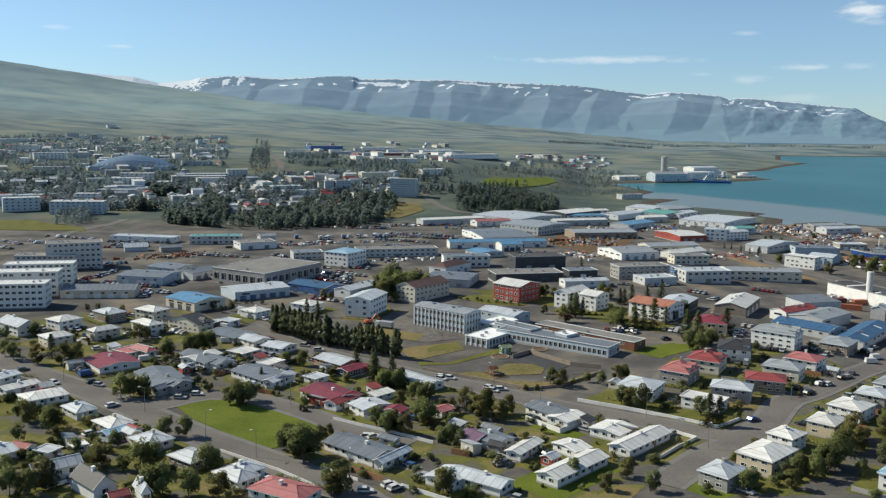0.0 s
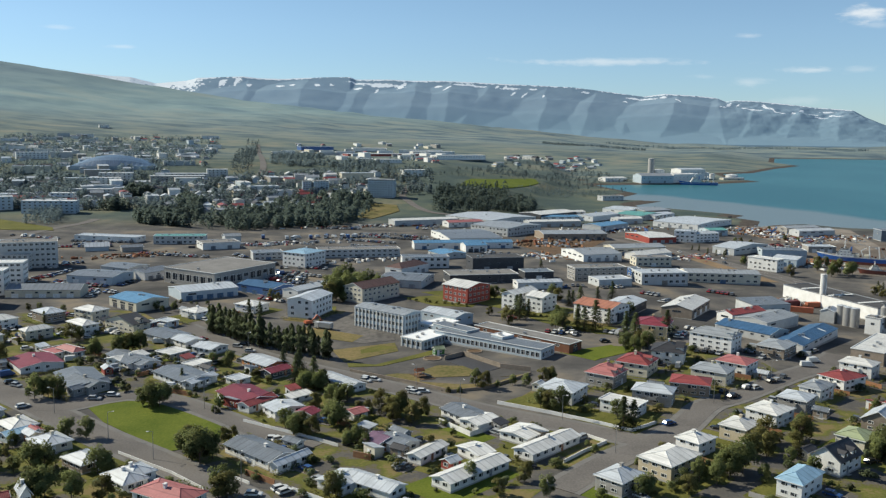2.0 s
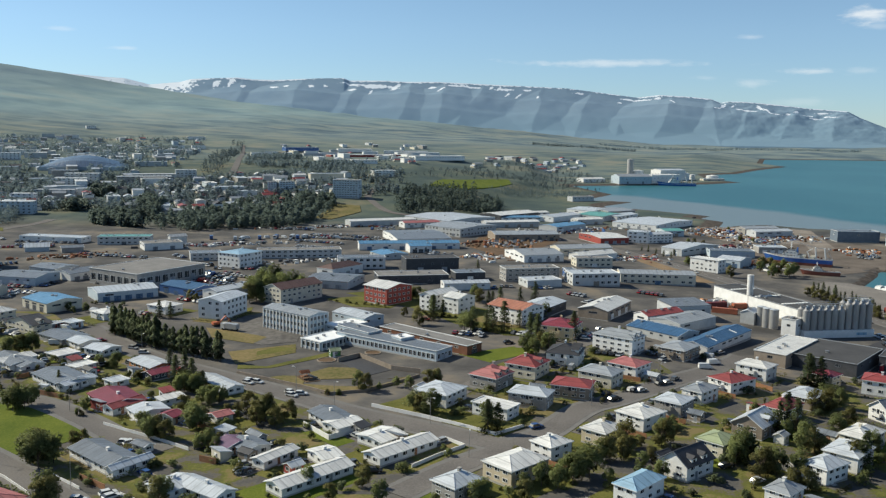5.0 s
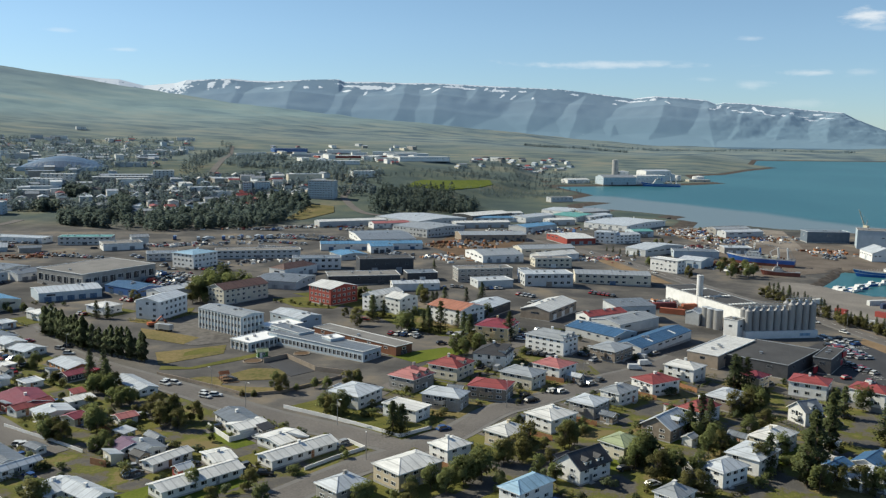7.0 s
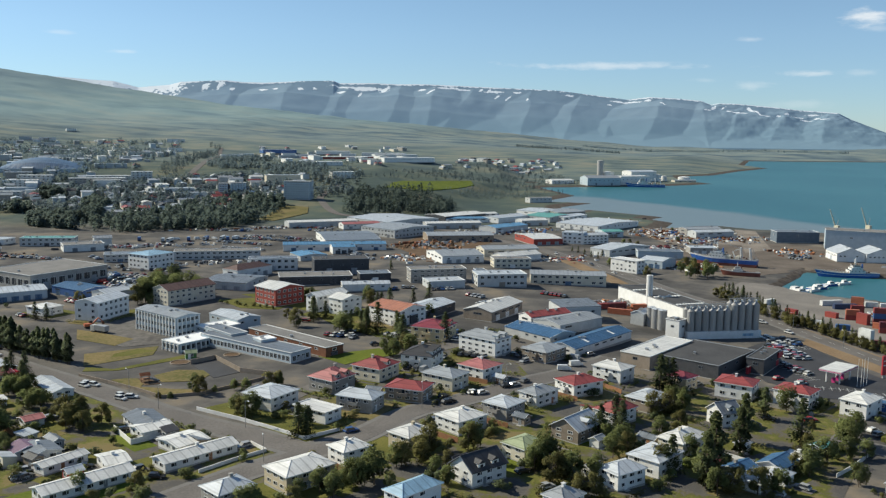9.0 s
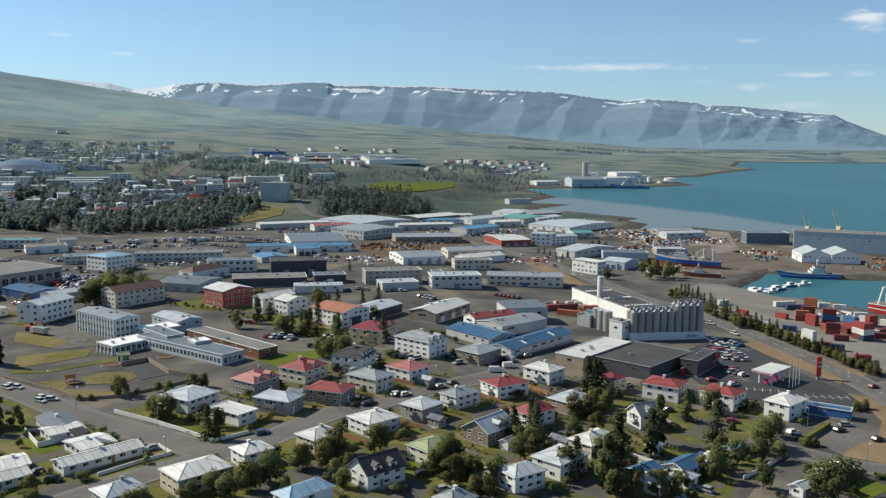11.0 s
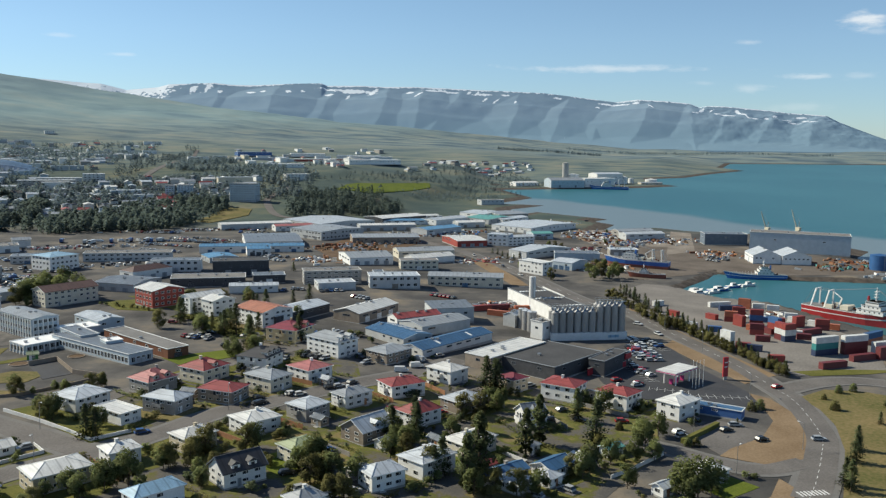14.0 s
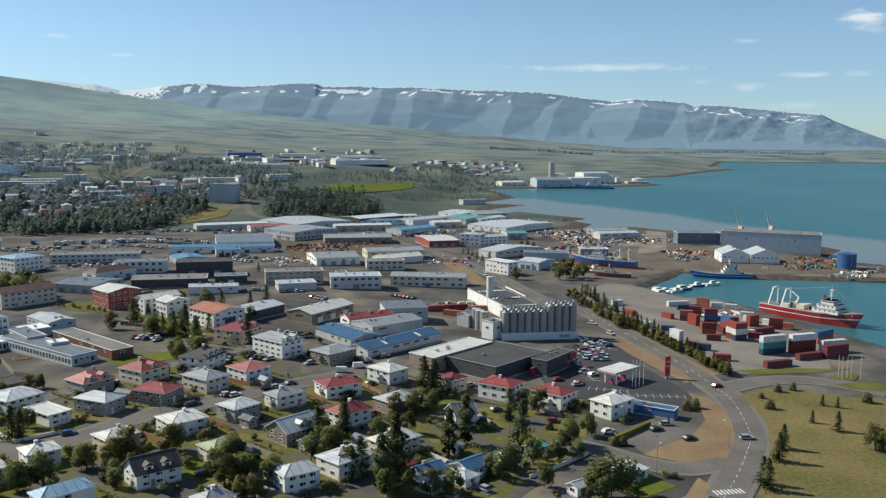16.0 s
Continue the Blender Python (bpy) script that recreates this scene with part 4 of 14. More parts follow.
def hall(x, y, rot, w, d, eave, shape="gable", rise=1.5, wall="pale_grey_wall", roof="grey_roof", doors=3, floors=1, name="warehouse", word="warehouse", z=None, win=4.0, over=0.2, doorside=0, lights=0, glazed=False, piers=False):
    """A commercial hall or shed: tall walls, roller doors, a band of windows, roof vents."""
    rnd = random.Random(int(x * 11 + y * 3))
    if name == "warehouse" and wall in ("white_wall", "pale_grey_wall") and rnd.random() < 0.45:
        wall = "pale_grey_wall" if wall == "white_wall" else "grey_wall"
    ob = base(name, x, y, rot, "low %s %s with a %s %s roof" % (WALL_WORDS[wall], word, SHAPES[shape], ROOF_WORDS[roof]), name.replace("_", " "), "town halls and sheds", z)
    bm = bmesh.new()
    box(bm, -w / 2, w / 2, -d / 2, d / 2, -0.6, eave + 0.05)
    if shape == "gable":
        for s in (-1, 1):
            quads(bm, [(s * w / 2, -d / 2, eave + 0.05), (s * w / 2, d / 2, eave + 0.05), (s * w / 2, 0, eave + rise)], [(0, 1, 2)])
    box(bm, -w / 2 - 0.05, w / 2 + 0.05, -d / 2 - 0.05, d / 2 + 0.05, -0.6, 0.5, 1)
    part("wall", bm, (wall, "concrete"), ob)
    bm = bmesh.new()
    roof_mesh(bm, w, d, eave, shape, rise, over)
    part("roof", bm, (roof, "trim" if roof not in ("black_felt", "dark_roof") else "grey_roof"), ob)
    sides = seen_sides(x, y, rot)
    for s in sides:
        length = w if s in (0, 2) else d
        n = max(1, int(length / win))
        if piers:
            bm = bmesh.new()
            box(bm, -0.17, 0.17, -0.34, 0.0, 0.0, eave - 0.15)
            box(bm, -0.22, 0.22, -0.38, 0.0, -0.3, 0.25)
            me = shared_mesh("pier", bm, ("trim",))
            for i in range(n + 1):
                u = -length / 2 + 0.6 + (length - 1.2) * i / n
                px, py = ((u, -d / 2), (w / 2, u), (-u, d / 2), (-w / 2, -u))[s]
                share("pier", me, ob, pose(px, py, 0, 0, 0, (0, 90, 180, 270)[s]))
            for f in range(floors):
                strip_windows(ob, s, w, d, eave / floors * (f + 0.26), n, win * 0.78, eave / floors * 0.56, rnd, 0.6)
        elif floors > 1:
            for f in range(floors):
                hgt = eave / floors
                strip_windows(ob, s, w, d, f * hgt + hgt * 0.38, n, min(2.2, win * 0.68), hgt * 0.46, rnd, 0.8, skip=0.04)
        elif glazed:
            strip_windows(ob, s, w, d, eave * 0.26, n, win * 0.78, eave * 0.46, rnd, 0.6, skip=0.03)
        elif name == "warehouse":
            style = rnd.choice((0, 1, 1, 2, 2))
            if style == 1:
                strip_windows(ob, s, w, d, eave * 0.60, max(1, int(length / (win * 1.5))), 1.6, min(1.0, eave * 0.22), rnd, 1.0, "slate_roof", 0.3)
            if style == 2:
                strip_windows(ob, s, w, d, eave * 0.64, max(1, int(length / (win * 1.9))), win * 1.05, min(0.9, eave * 0.2), rnd, 1.0, "slate_roof", 0.25)
        else:
            strip_windows(ob, s, w, d, eave * 0.62, n, min(2.0, win * 0.5), min(1.1, eave * 0.24), rnd, 1.0, "slate_roof" if name.startswith("store") else "trim", 0.12)
    if sides and doors:
        s = sides[min(doorside, len(sides) - 1)]
        length = w if s in (0, 2) else d
        bm = bmesh.new()
        hgt = min(4.0, eave * 0.55 if floors == 1 else eave / floors * 0.8)
        box(bm, -1.7, 1.7, -0.07, 0, 0, hgt)
        for k in range(1, 5):
            box(bm, -1.7, 1.7, -0.09, -0.07, hgt * k / 5 - 0.03, hgt * k / 5 + 0.03, 1)
        me = shared_mesh("roller_door", bm, (rnd.choice(("silver_roof", "trim", "slate_roof", "grey_roof", "brown_wall", "dark_wall", "trim", "blue_roof")), "grey_roof"))
        for i in range(min(doors, max(1, int(length / 5)))):
            u = ((i + 0.5) / doors - 0.5) * (length - 3)
            px, py = ((u, -d / 2), (w / 2, u), (-u, d / 2), (-w / 2, -u))[s]
            share("roller_door", me, ob, pose(px, py, 0.05, 0, 0, (0, 90, 180, 270)[s]))
    for i in range(rnd.randint(1, 3)):
        bm = bmesh.new()
        vx, vy = rnd.uniform(-0.4, 0.4) * w, rnd.uniform(-0.12, 0.12) * d
        zt = eave + (rise * (1 - abs(vy) / (d / 2)) if shape == "gable" else 0.1)
        box(bm, vx - 0.5, vx + 0.5, vy - 0.5, vy + 0.5, zt - 0.1, zt + 0.7)
        box(bm, vx - 0.62, vx + 0.62, vy - 0.62, vy + 0.62, zt + 0.7, zt + 0.82)
        part("roof_vent", bm, "steel", ob)
    for i in range(lights if shape == "flat" else 0):
        for j in (-0.3, 0.0, 0.3):
            bm = bmesh.new()
            u = ((i + 0.5) / lights - 0.5) * w * 0.9
            box(bm, u - 0.5, u + 0.5, j * d - 0.8, j * d + 0.8, eave + 0.1, eave + 0.45)
            part("rooflight", bm, "trim", ob)
    for i in range(lights if shape != "flat" else 0):
        u = ((i + 0.5) / lights - 0.5) * w * 0.9
        bm = bmesh.new()
        k = d / 2 + over
        z0, z1 = eave + 0.24 + rise * 0.25, eave + 0.24 + rise * 0.8
        quads(bm, [(u - 0.6, -k * 0.75, z0), (u + 0.6, -k * 0.75, z0), (u + 0.6, -k * 0.2, z1), (u - 0.6, -k * 0.2, z1),
                   (u - 0.6, -k * 0.75, z0 + .06), (u + 0.6, -k * 0.75, z0 + .06), (u + 0.6, -k * 0.2, z1 + .06), (u - 0.6, -k * 0.2, z1 + .06)],
              [(4, 5, 6, 7), (0, 1, 5, 4), (1, 2, 6, 5), (2, 3, 7, 6), (3, 0, 4, 7)])
        part("rooflight", bm, "trim", ob)
    return ob

# ---- sheets on the ground ----
LAYER = [0]


def sheet(name, pts, mat, label, category, lift=0.05, thick=0.0, structure=True):
    """A level patch of ground cover with the outline pts, laid just over the ground."""
    LAYER[0] += 1
    bm = bmesh.new()
    z = lift + 0.03 + 0.0004 * LAYER[0]
    bm.faces.new([bm.verts.new((x, y, 0)) for x, y in pts])
    bmesh.ops.triangulate(bm, faces=bm.faces[:])
    for axis in (0, 1):
        lo, hi = min(p[axis] for p in pts), max(p[axis] for p in pts)
        for i in range(int(lo // 6) + 1, int(hi // 6) + 1):
            where, way = [0, 0, 0], [0, 0, 0]
            where[axis], way[axis] = i * 6.0, 1
            bmesh.ops.bisect_plane(bm, geom=bm.verts[:] + bm.edges[:] + bm.faces[:], dist=1e-4, plane_co=where, plane_no=way)
    rim = [e for e in bm.edges if len(e.link_faces) == 1]
    skirt = bmesh.ops.extrude_edge_only(bm, edges=rim)["geom"]
    low = {v for v in skirt if isinstance(v, bmesh.types.BMVert)}
    bm.verts.index_update()
    heights = ground_height([v.co.x for v in bm.verts], [v.co.y for v in bm.verts])
    for v, g in zip(bm.verts, heights):
        v.co.z = g - 0.3 if v in low else g + z
    bmesh.ops.recalc_face_normals(bm, faces=bm.faces[:])
    ob = part(name, bm, mat, None)
    return tagged(ob, label, category, kind="structure" if structure else "")


def smooth_line(pts, n=6):
    """A Catmull-Rom line through pts."""
    p = [Vector((*q, 0)) for q in pts]
    p = [p[0] * 2 - p[1]] + p + [p[-1] * 2 - p[-2]]
    out = []
    for i in range(1, len(p) - 2):
        for k in range(n):
            t = k / n
            a, b, c, d = p[i - 1], p[i], p[i + 1], p[i + 2]
            out.append(0.5 * ((2 * b) + (c - a) * t + (2 * a - 5 * b + 4 * c - d) * t * t + (3 * b - a - 3 * c + d) * t ** 3))
    return out + [p[-2]]


def ribbon(name, pts, width, mat, label, category, lift, drop=0.3, n=6, raise_=0.0):
    line = smooth_line(pts, n) if len(pts) > 2 else [Vector((*q, 0)) for q in pts]
    bm = bmesh.new()
    rows = []
    for i, p in enumerate(line):
        d = (line[min(i + 1, len(line) - 1)] - line[max(i - 1, 0)]).normalized()
        s = Vector((-d.y, d.x, 0)) * width / 2
        za, zb = gz(p.x + s.x, p.y + s.y) + lift, gz(p.x - s.x, p.y - s.y) + lift
        if name == "quay_edge":
            za = zb = gz(p.x, p.y) + lift
        rows.append([bm.verts.new((p.x + s.x, p.y + s.y, za - drop)), bm.verts.new((p.x + s.x, p.y + s.y, za)),
                     bm.verts.new((p.x - s.x, p.y - s.y, zb)), bm.verts.new((p.x - s.x, p.y - s.y, zb - drop))])
    for a, b in zip(rows, rows[1:]):
        for k in range(3):
            bm.faces.new((a[k], a[k + 1], b[k + 1], b[k]))
    bm.faces.new(rows[0])
    bm.faces.new(rows[-1][::-1])
    return tagged(part(name, bm, mat, None), label, category, kind="structure")


def road(pts, width=8.0, line=False, lift=0.16, mat="road", walk_=True):
    if walk_:
        ribbon("pavement", pts, width + 3.4, "path", "grey concrete pavement along a street", "pavement", lift - 0.03)
    ribbon("road", pts, width, mat, "worn grey asphalt street", "road", lift)
    if line:
        full = smooth_line(pts, 8)
        bm = bmesh.new()
        for i in range(0, len(full) - 1, 2):
            a, b = full[i], full[i + 1]
            d = (b - a).normalized()
            s = Vector((-d.y, d.x, 0)) * 0.075
            z = gz(a.x, a.y) + lift + 0.012
            quads(bm, [(a.x - s.x, a.y - s.y, z), (b.x - s.x, b.y - s.y, z), (b.x + s.x, b.y + s.y, z), (a.x + s.x, a.y + s.y, z)], [(0, 1, 2, 3)])
        tagged(part("road_marking", bm, "white_line", None), "broken white centre line on a road", "road marking", kind="structure")


def lot(x, y, rot, w, d, mat):
    r = radians(rot)
    c, s = math.cos(r), math.sin(r)
    sheet("lawn", [(x + u * c - v * s, y + u * s + v * c) for u, v in ((-w / 2, -d / 2), (w / 2, -d / 2), (w / 2, d / 2), (-w / 2, d / 2))], mat,
          "garden grass round a house", "lawn", 0.02)


def wall_run(name, pts, height, thick, mat, label, category, top=None):
    """A low wall, fence or clipped hedge along pts."""
    ob = base(name, pts[0][0], pts[0][1], 0, label, category)
    o = Vector((pts[0][0], pts[0][1], gz(*pts[0])))
    for a, b in zip(pts, pts[1:]):
        bm = bmesh.new()
        a, b = Vector((*a, gz(*a))) - o, Vector((*b, gz(*b))) - o
        d = (b - a).normalized()
        s = Vector((-d.y, d.x, 0)) * thick / 2
        up = Vector((0, 0, height))
        dn = Vector((0, 0, -0.3))
        quads(bm, [a - s + dn, b - s + dn, b + s + dn, a + s + dn, a - s + up, b - s + up, b + s + up, a + s + up],
              [(3, 2, 1, 0), (4, 5, 6, 7), (0, 1, 5, 4), (1, 2, 6, 5), (2, 3, 7, 6), (3, 0, 4, 7)])
        part("panel", bm, mat, ob)
    return ob


# ---- trees ----
def clump(verts, faces, p, size, rnd, flat=0.5):
    """A ragged leaf clump: two crossed, bent blades."""
    for _ in range(2):
        a, t = rnd.uniform(0, math.tau), rnd.uniform(-0.7, 0.7)
        u = Vector((math.cos(a), math.sin(a), t)).normalized() * size * rnd.uniform(0.6, 1.1)
        v = Vector((-math.sin(a) * 0.6, math.cos(a) * 0.6, rnd.uniform(0.3, 1.0) * (1 - flat) + rnd.uniform(-0.2, 0.2))).normalized() * size * rnd.uniform(0.45, 0.8)
        n = len(verts)
        bend = Vector((0, 0, -size * 0.25))
        verts.extend([p - u * 0.9 + bend, p - v * 0.8, p + u + bend, p + v])
        faces.append((n, n + 1, n + 3))
        faces.append((n + 1, n + 2, n + 3))


def trunk_mesh(bm, h, r, limbs, rnd, spread):
    tube(bm, 0, 0, -0.4, h * 0.62, r, r * 0.5, 7)
    for i in range(limbs):
        a = math.tau * i / limbs + rnd.uniform(-0.4, 0.4)
        z = h * rnd.uniform(0.22, 0.5)
        beam(bm, (0, 0, z), (math.cos(a) * spread * 0.65, math.sin(a) * spread * 0.65, z + h * rnd.uniform(0.15, 0.32)), r * 0.28)


def outward(me, normals):
    """Leaf blades take the light as the rounded crown that they make up."""
    me.polygons.foreach_set("use_smooth", [True] * len(me.polygons))
    me.normals_split_custom_set_from_vertices([tuple(n) for n in normals])


def crown_mesh(name, verts, faces, mat, middle=5.0):
    me = bpy.data.meshes.new(name)
    me.from_pydata([tuple(v) for v in verts], [], faces)
    me.materials.append(M[mat])
    rnd = random.Random(len(verts))
    outward(me, [(Vector((v.x, v.y, (v.z - middle) * 0.7 + 0.8)).normalized() + Vector((rnd.uniform(-.5, .5), rnd.uniform(-.5, .5), rnd.uniform(-.4, .5)))).normalized() for v in verts])
    return me


def tree_template(kind, seed):
    """Meshes (trunk, crown) of a tree 10 m high."""
    rnd = random.Random(seed)
    bm = bmesh.new()
    verts, faces = [], []
    if kind == "broadleaf":
        trunk_mesh(bm, 10, 0.18, 7, rnd, 3.0)
        lobes = []
        for i in range(22):
            a, z = rnd.uniform(0, math.tau), rnd.uniform(1.7, 8.9)
            k = math.sin(math.pi * min(1, (z + 0.2) / 10.4)) ** 0.6
            r = 3.1 * k * math.sqrt(rnd.uniform(0.15, 1))
            lobes.append((Vector((math.cos(a) * r, math.sin(a) * r, z)), rnd.uniform(0.95, 1.75)))
        for c, s in lobes:
            for _ in range(66):
                d = Vector((rnd.gauss(0, 1), rnd.gauss(0, 1), rnd.gauss(0, 0.85))).normalized() * s * rnd.uniform(0.5, 1.12)
                clump(verts, faces, c + d, 0.39, rnd)
    elif kind == "poplar":
        trunk_mesh(bm, 10, 0.2, 6, rnd, 1.5)
        for i in range(950):
            z = rnd.uniform(1.0, 10.0)
            r = 1.45 * math.sin(math.pi * min(1, (z + 1.6) / 12.0)) ** 0.9 * math.sqrt(rnd.uniform(0.25, 1)) * (0.8 + 0.35 * math.sin(z * 2.3 + seed))
            a = rnd.uniform(0, math.tau)
            clump(verts, faces, Vector((math.cos(a) * r, math.sin(a) * r, z)), 0.30, rnd, 0.2)
    elif kind == "conifer":
        tube(bm, 0, 0, -0.4, 9.6, 0.19, 0.03, 7)
        for tier in range(21):
            z = 0.9 + tier * 0.43
            reach = 2.25 * (1 - (z - 0.6) / 9.9) ** 0.85 + 0.12
            for b in range(9):
                a = rnd.uniform(0, math.tau)
                L = reach * rnd.uniform(0.65, 1.12)
                for k in (0.35, 0.68, 1.0):
                    clump(verts, faces, Vector((math.cos(a) * L * k, math.sin(a) * L * k, z - 0.22 * L * k + rnd.uniform(-0.1, 0.1))), 0.34 * (1.25 - 0.4 * k), rnd, 0.8)
    else:
        for i in range(3):
            a = rnd.uniform(0, math.tau)
            beam(bm, (0, 0, -0.3), (math.cos(a) * 1.6, math.sin(a) * 1.6, 5), 0.1)
        for i in range(420):
            d = Vector((rnd.gauss(0, 1), rnd.gauss(0, 1), rnd.gauss(0, 1))).normalized()
            d = Vector((d.x * 4.3, d.y * 4.3, abs(d.z) * 8.5 + 0.5)) * rnd.uniform(0.6, 1.05)
            clump(verts, faces, d, 0.75, rnd)
    return bm, verts, faces


TREES = {}


def tree_kinds():
    for kind, mats in (("broadleaf", ("leaf", "leaf_olive", "leaf")), ("conifer", ("needle", "needle", "needle_olive")), ("poplar", ("poplar_leaf", "needle_olive")), ("shrub", ("leaf", "leaf_olive"))):
        TREES[kind] = []
        for i, mat in enumerate(mats):
            bm, verts, faces = tree_template(kind, 31 * i + len(kind))
            bmesh.ops.recalc_face_normals(bm, faces=bm.faces[:])
            t = bpy.data.meshes.new("trunk")
            bm.to_mesh(t)
            bm.free()
            t.materials.append(M["bark"])
            TREES[kind].append((t, crown_mesh("crown", verts, faces, mat)))


tree_kinds()
TREE_LABELS = {"broadleaf": ("tree", "leafy green birch or willow in a garden", "broadleaf tree"), "conifer": ("conifer", "tall dark green spruce tree", "conifer"),
               "poplar": ("poplar", "tall narrow poplar with dense foliage", "poplar"), "shrub": ("shrub", "rounded green garden shrub", "shrub")}


def tree(x, y, h, kind="broadleaf", variant=None, wide=1.0):
    rnd = random.Random(int(x * 31 + y * 17))
    v = TREES[kind][(rnd.randrange(len(TREES[kind])) if variant is None else variant) % len(TREES[kind])]
    name, label, cat = TREE_LABELS[kind]
    ob = new(name)
    k = h / 10
    ob.matrix_basis = pose(x, y, gz(x, y), 0, 0, rnd.uniform(0, 360)) @ Matrix.Diagonal((k * wide, k * wide, k, 1))
    tagged(ob, label, cat, cat + "s of the town")
    share("trunk", v[0], ob, Matrix())
    share("crown", v[1], ob, Matrix())
    return ob


SHRUBS = []
# past the first three hundred, the farther cars and shrubs are joined
FAR = {"shrubs": [], "cars": []}


def join_far(name, key, label, category, leafy):
    """One object out of all the far pieces that were put aside."""
    verts, faces, ids, mats, norms = [], [], [], [], []
    for me, m in FAR[key]:
        slots = []
        for mat in me.materials:
            if mat not in mats:
                mats.append(mat)
            slots.append(mats.index(mat))
        n = len(verts)
        for v in me.vertices:
            verts.append(tuple(m @ v.co))
            if leafy:
                norms.append((m.to_3x3() @ Vector((v.co.x, v.co.y, (v.co.z - 4) * 0.7 + 0.8))).normalized())
        for p in me.polygons:
            faces.append([n + i for i in p.vertices])
            ids.append(slots[p.material_index])
    ob = mesh_object(name, verts, faces, mats, mat_ids=ids)
    if leafy:
        outward(ob.data, norms)
    return tagged(ob, label, category, kind="stuff")


def shrub(x, y, h, wide=1.0):
    """A garden bush: bare stems under a rounded crown of leaf clumps, one mesh."""
    if not SHRUBS:
        for i in range(6):
            rnd = random.Random(50 + i)
            verts, faces = [], []
            lobes = [(Vector((rnd.uniform(-2.6, 2.6), rnd.uniform(-2.6, 2.6), rnd.uniform(2.5, 7.2))), rnd.uniform(1.9, 3.0)) for _ in range(7)]
            for c, q in lobes:
                for _ in range(26):
                    d = Vector((rnd.gauss(0, 1), rnd.gauss(0, 1), rnd.gauss(0, 1))).normalized() * q * rnd.uniform(0.6, 1.05)
                    if c.z + d.z > 0.2:
                        clump(verts, faces, c + d, 0.95, rnd)
            SHRUBS.append(crown_mesh("shrub", verts, faces, ("leaf", "leaf_olive", "leaf", "needle", "poplar_leaf", "leaf")[i], 4.0))
    rnd = random.Random(int(x * 13 + y * 29))
    me, k = rnd.choice(SHRUBS), h / 10
    m = pose(x, y, gz(x, y), 0, 0, rnd.uniform(0, 360)) @ Matrix.Diagonal((k * wide, k * wide, k, 1))
    if y > 270:
        FAR["shrubs"].append((me, m))
        return None
    ob = new("shrub", me)
    ob.matrix_basis = m
    return tagged(ob, "rounded green garden shrub by a house", "shrub", "shrubs of the town")


def tree_row(x0, y0, x1, y1, count, h, kind, jitter=1.2, variant=None, wide=1.0):
    rnd = random.Random(int(x0 + y1 * 3))
    for i in range(count):
        t = i / max(1, count - 1)
        tree(x0 + (x1 - x0) * t + rnd.uniform(-jitter, jitter), y0 + (y1 - y0) * t + rnd.uniform(-jitter, jitter), h * rnd.uniform(0.75, 1.2), kind, variant, wide * rnd.uniform(0.85, 1.2))


def inside(px, py, poly):
    hit = False
    for (ax, ay), (bx, by) in zip(poly, poly[1:] + poly[:1]):
        if (ay > py) != (by > py) and px < (bx - ax) * (py - ay) / (by - ay) + ax:
            hit = not hit
    return hit


def woods(poly, count, h, conifer, seed, name="woods", label="dense dark mixed woodland on a slope, leaves tinted by haze", clumps=26, size=1.0, clear=-1, haze_tint="far"):
    """Many far trees in one object: tapered trunks are hidden; each crown is a cloud of leaf clumps, pointed or round."""
    rnd = random.Random(seed)
    xs, ys = [p[0] for p in poly], [p[1] for p in poly]
    pts = []
    while len(pts) < count:
        x, y = rnd.uniform(min(xs), max(xs)), rnd.uniform(min(ys), max(ys))
        if inside(x, y, poly) and (clear <= -1 or float(fbm(x, y, 70, 2, seed)) > clear * rnd.uniform(0.3, 1.6)):
            pts.append((x, y))
    zs = ground_height([p[0] for p in pts], [p[1] for p in pts])
    verts, faces, ids, norms = [], [], [], []
    for (x, y), z in zip(pts, zs):
        if z < -0.5:
            continue
        hh = h * rnd.uniform(0.6, 1.25)
        con = rnd.random() < conifer
        f0 = len(faces)
        for i in range(int(clumps * 1.5)):
            t = rnd.uniform(0.08, 1.0)
            r = hh * (0.24 * (1 - t) + 0.02 if con else 0.36 * math.sin(math.pi * min(1, t * 0.9 + 0.1)) ** 0.6) * math.sqrt(rnd.uniform(0.2, 1))
            a = rnd.uniform(0, math.tau)
            clump(verts, faces, Vector((x + math.cos(a) * r, y + math.sin(a) * r, z + hh * t)), size * hh * (0.078 if con else 0.10), rnd)
        ids += [1 if con else 0] * (len(faces) - f0)
        for v in verts[len(norms):]:
            norms.append(Vector((v.x - x, v.y - y, (v.z - z - hh * 0.5) * 0.6 + 0.26 * hh)).normalized())
    ob = mesh_object(name, [tuple(v) for v in verts], faces, [M["leaf_" + haze_tint], M["needle_" + haze_tint]], mat_ids=ids)
    outward(ob.data, norms)
    return tagged(ob, label, "woodland", kind="stuff")


# mid, far and haze copies: aerial haze painted into the leaf colours by distance
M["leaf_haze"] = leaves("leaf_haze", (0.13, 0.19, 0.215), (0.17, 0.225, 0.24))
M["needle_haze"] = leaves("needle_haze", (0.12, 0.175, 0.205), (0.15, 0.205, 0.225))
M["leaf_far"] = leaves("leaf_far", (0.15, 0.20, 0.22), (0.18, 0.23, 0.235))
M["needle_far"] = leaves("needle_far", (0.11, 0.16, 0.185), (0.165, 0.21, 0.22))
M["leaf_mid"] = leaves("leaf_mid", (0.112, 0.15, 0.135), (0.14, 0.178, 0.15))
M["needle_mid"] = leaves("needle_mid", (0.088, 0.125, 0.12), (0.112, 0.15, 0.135))


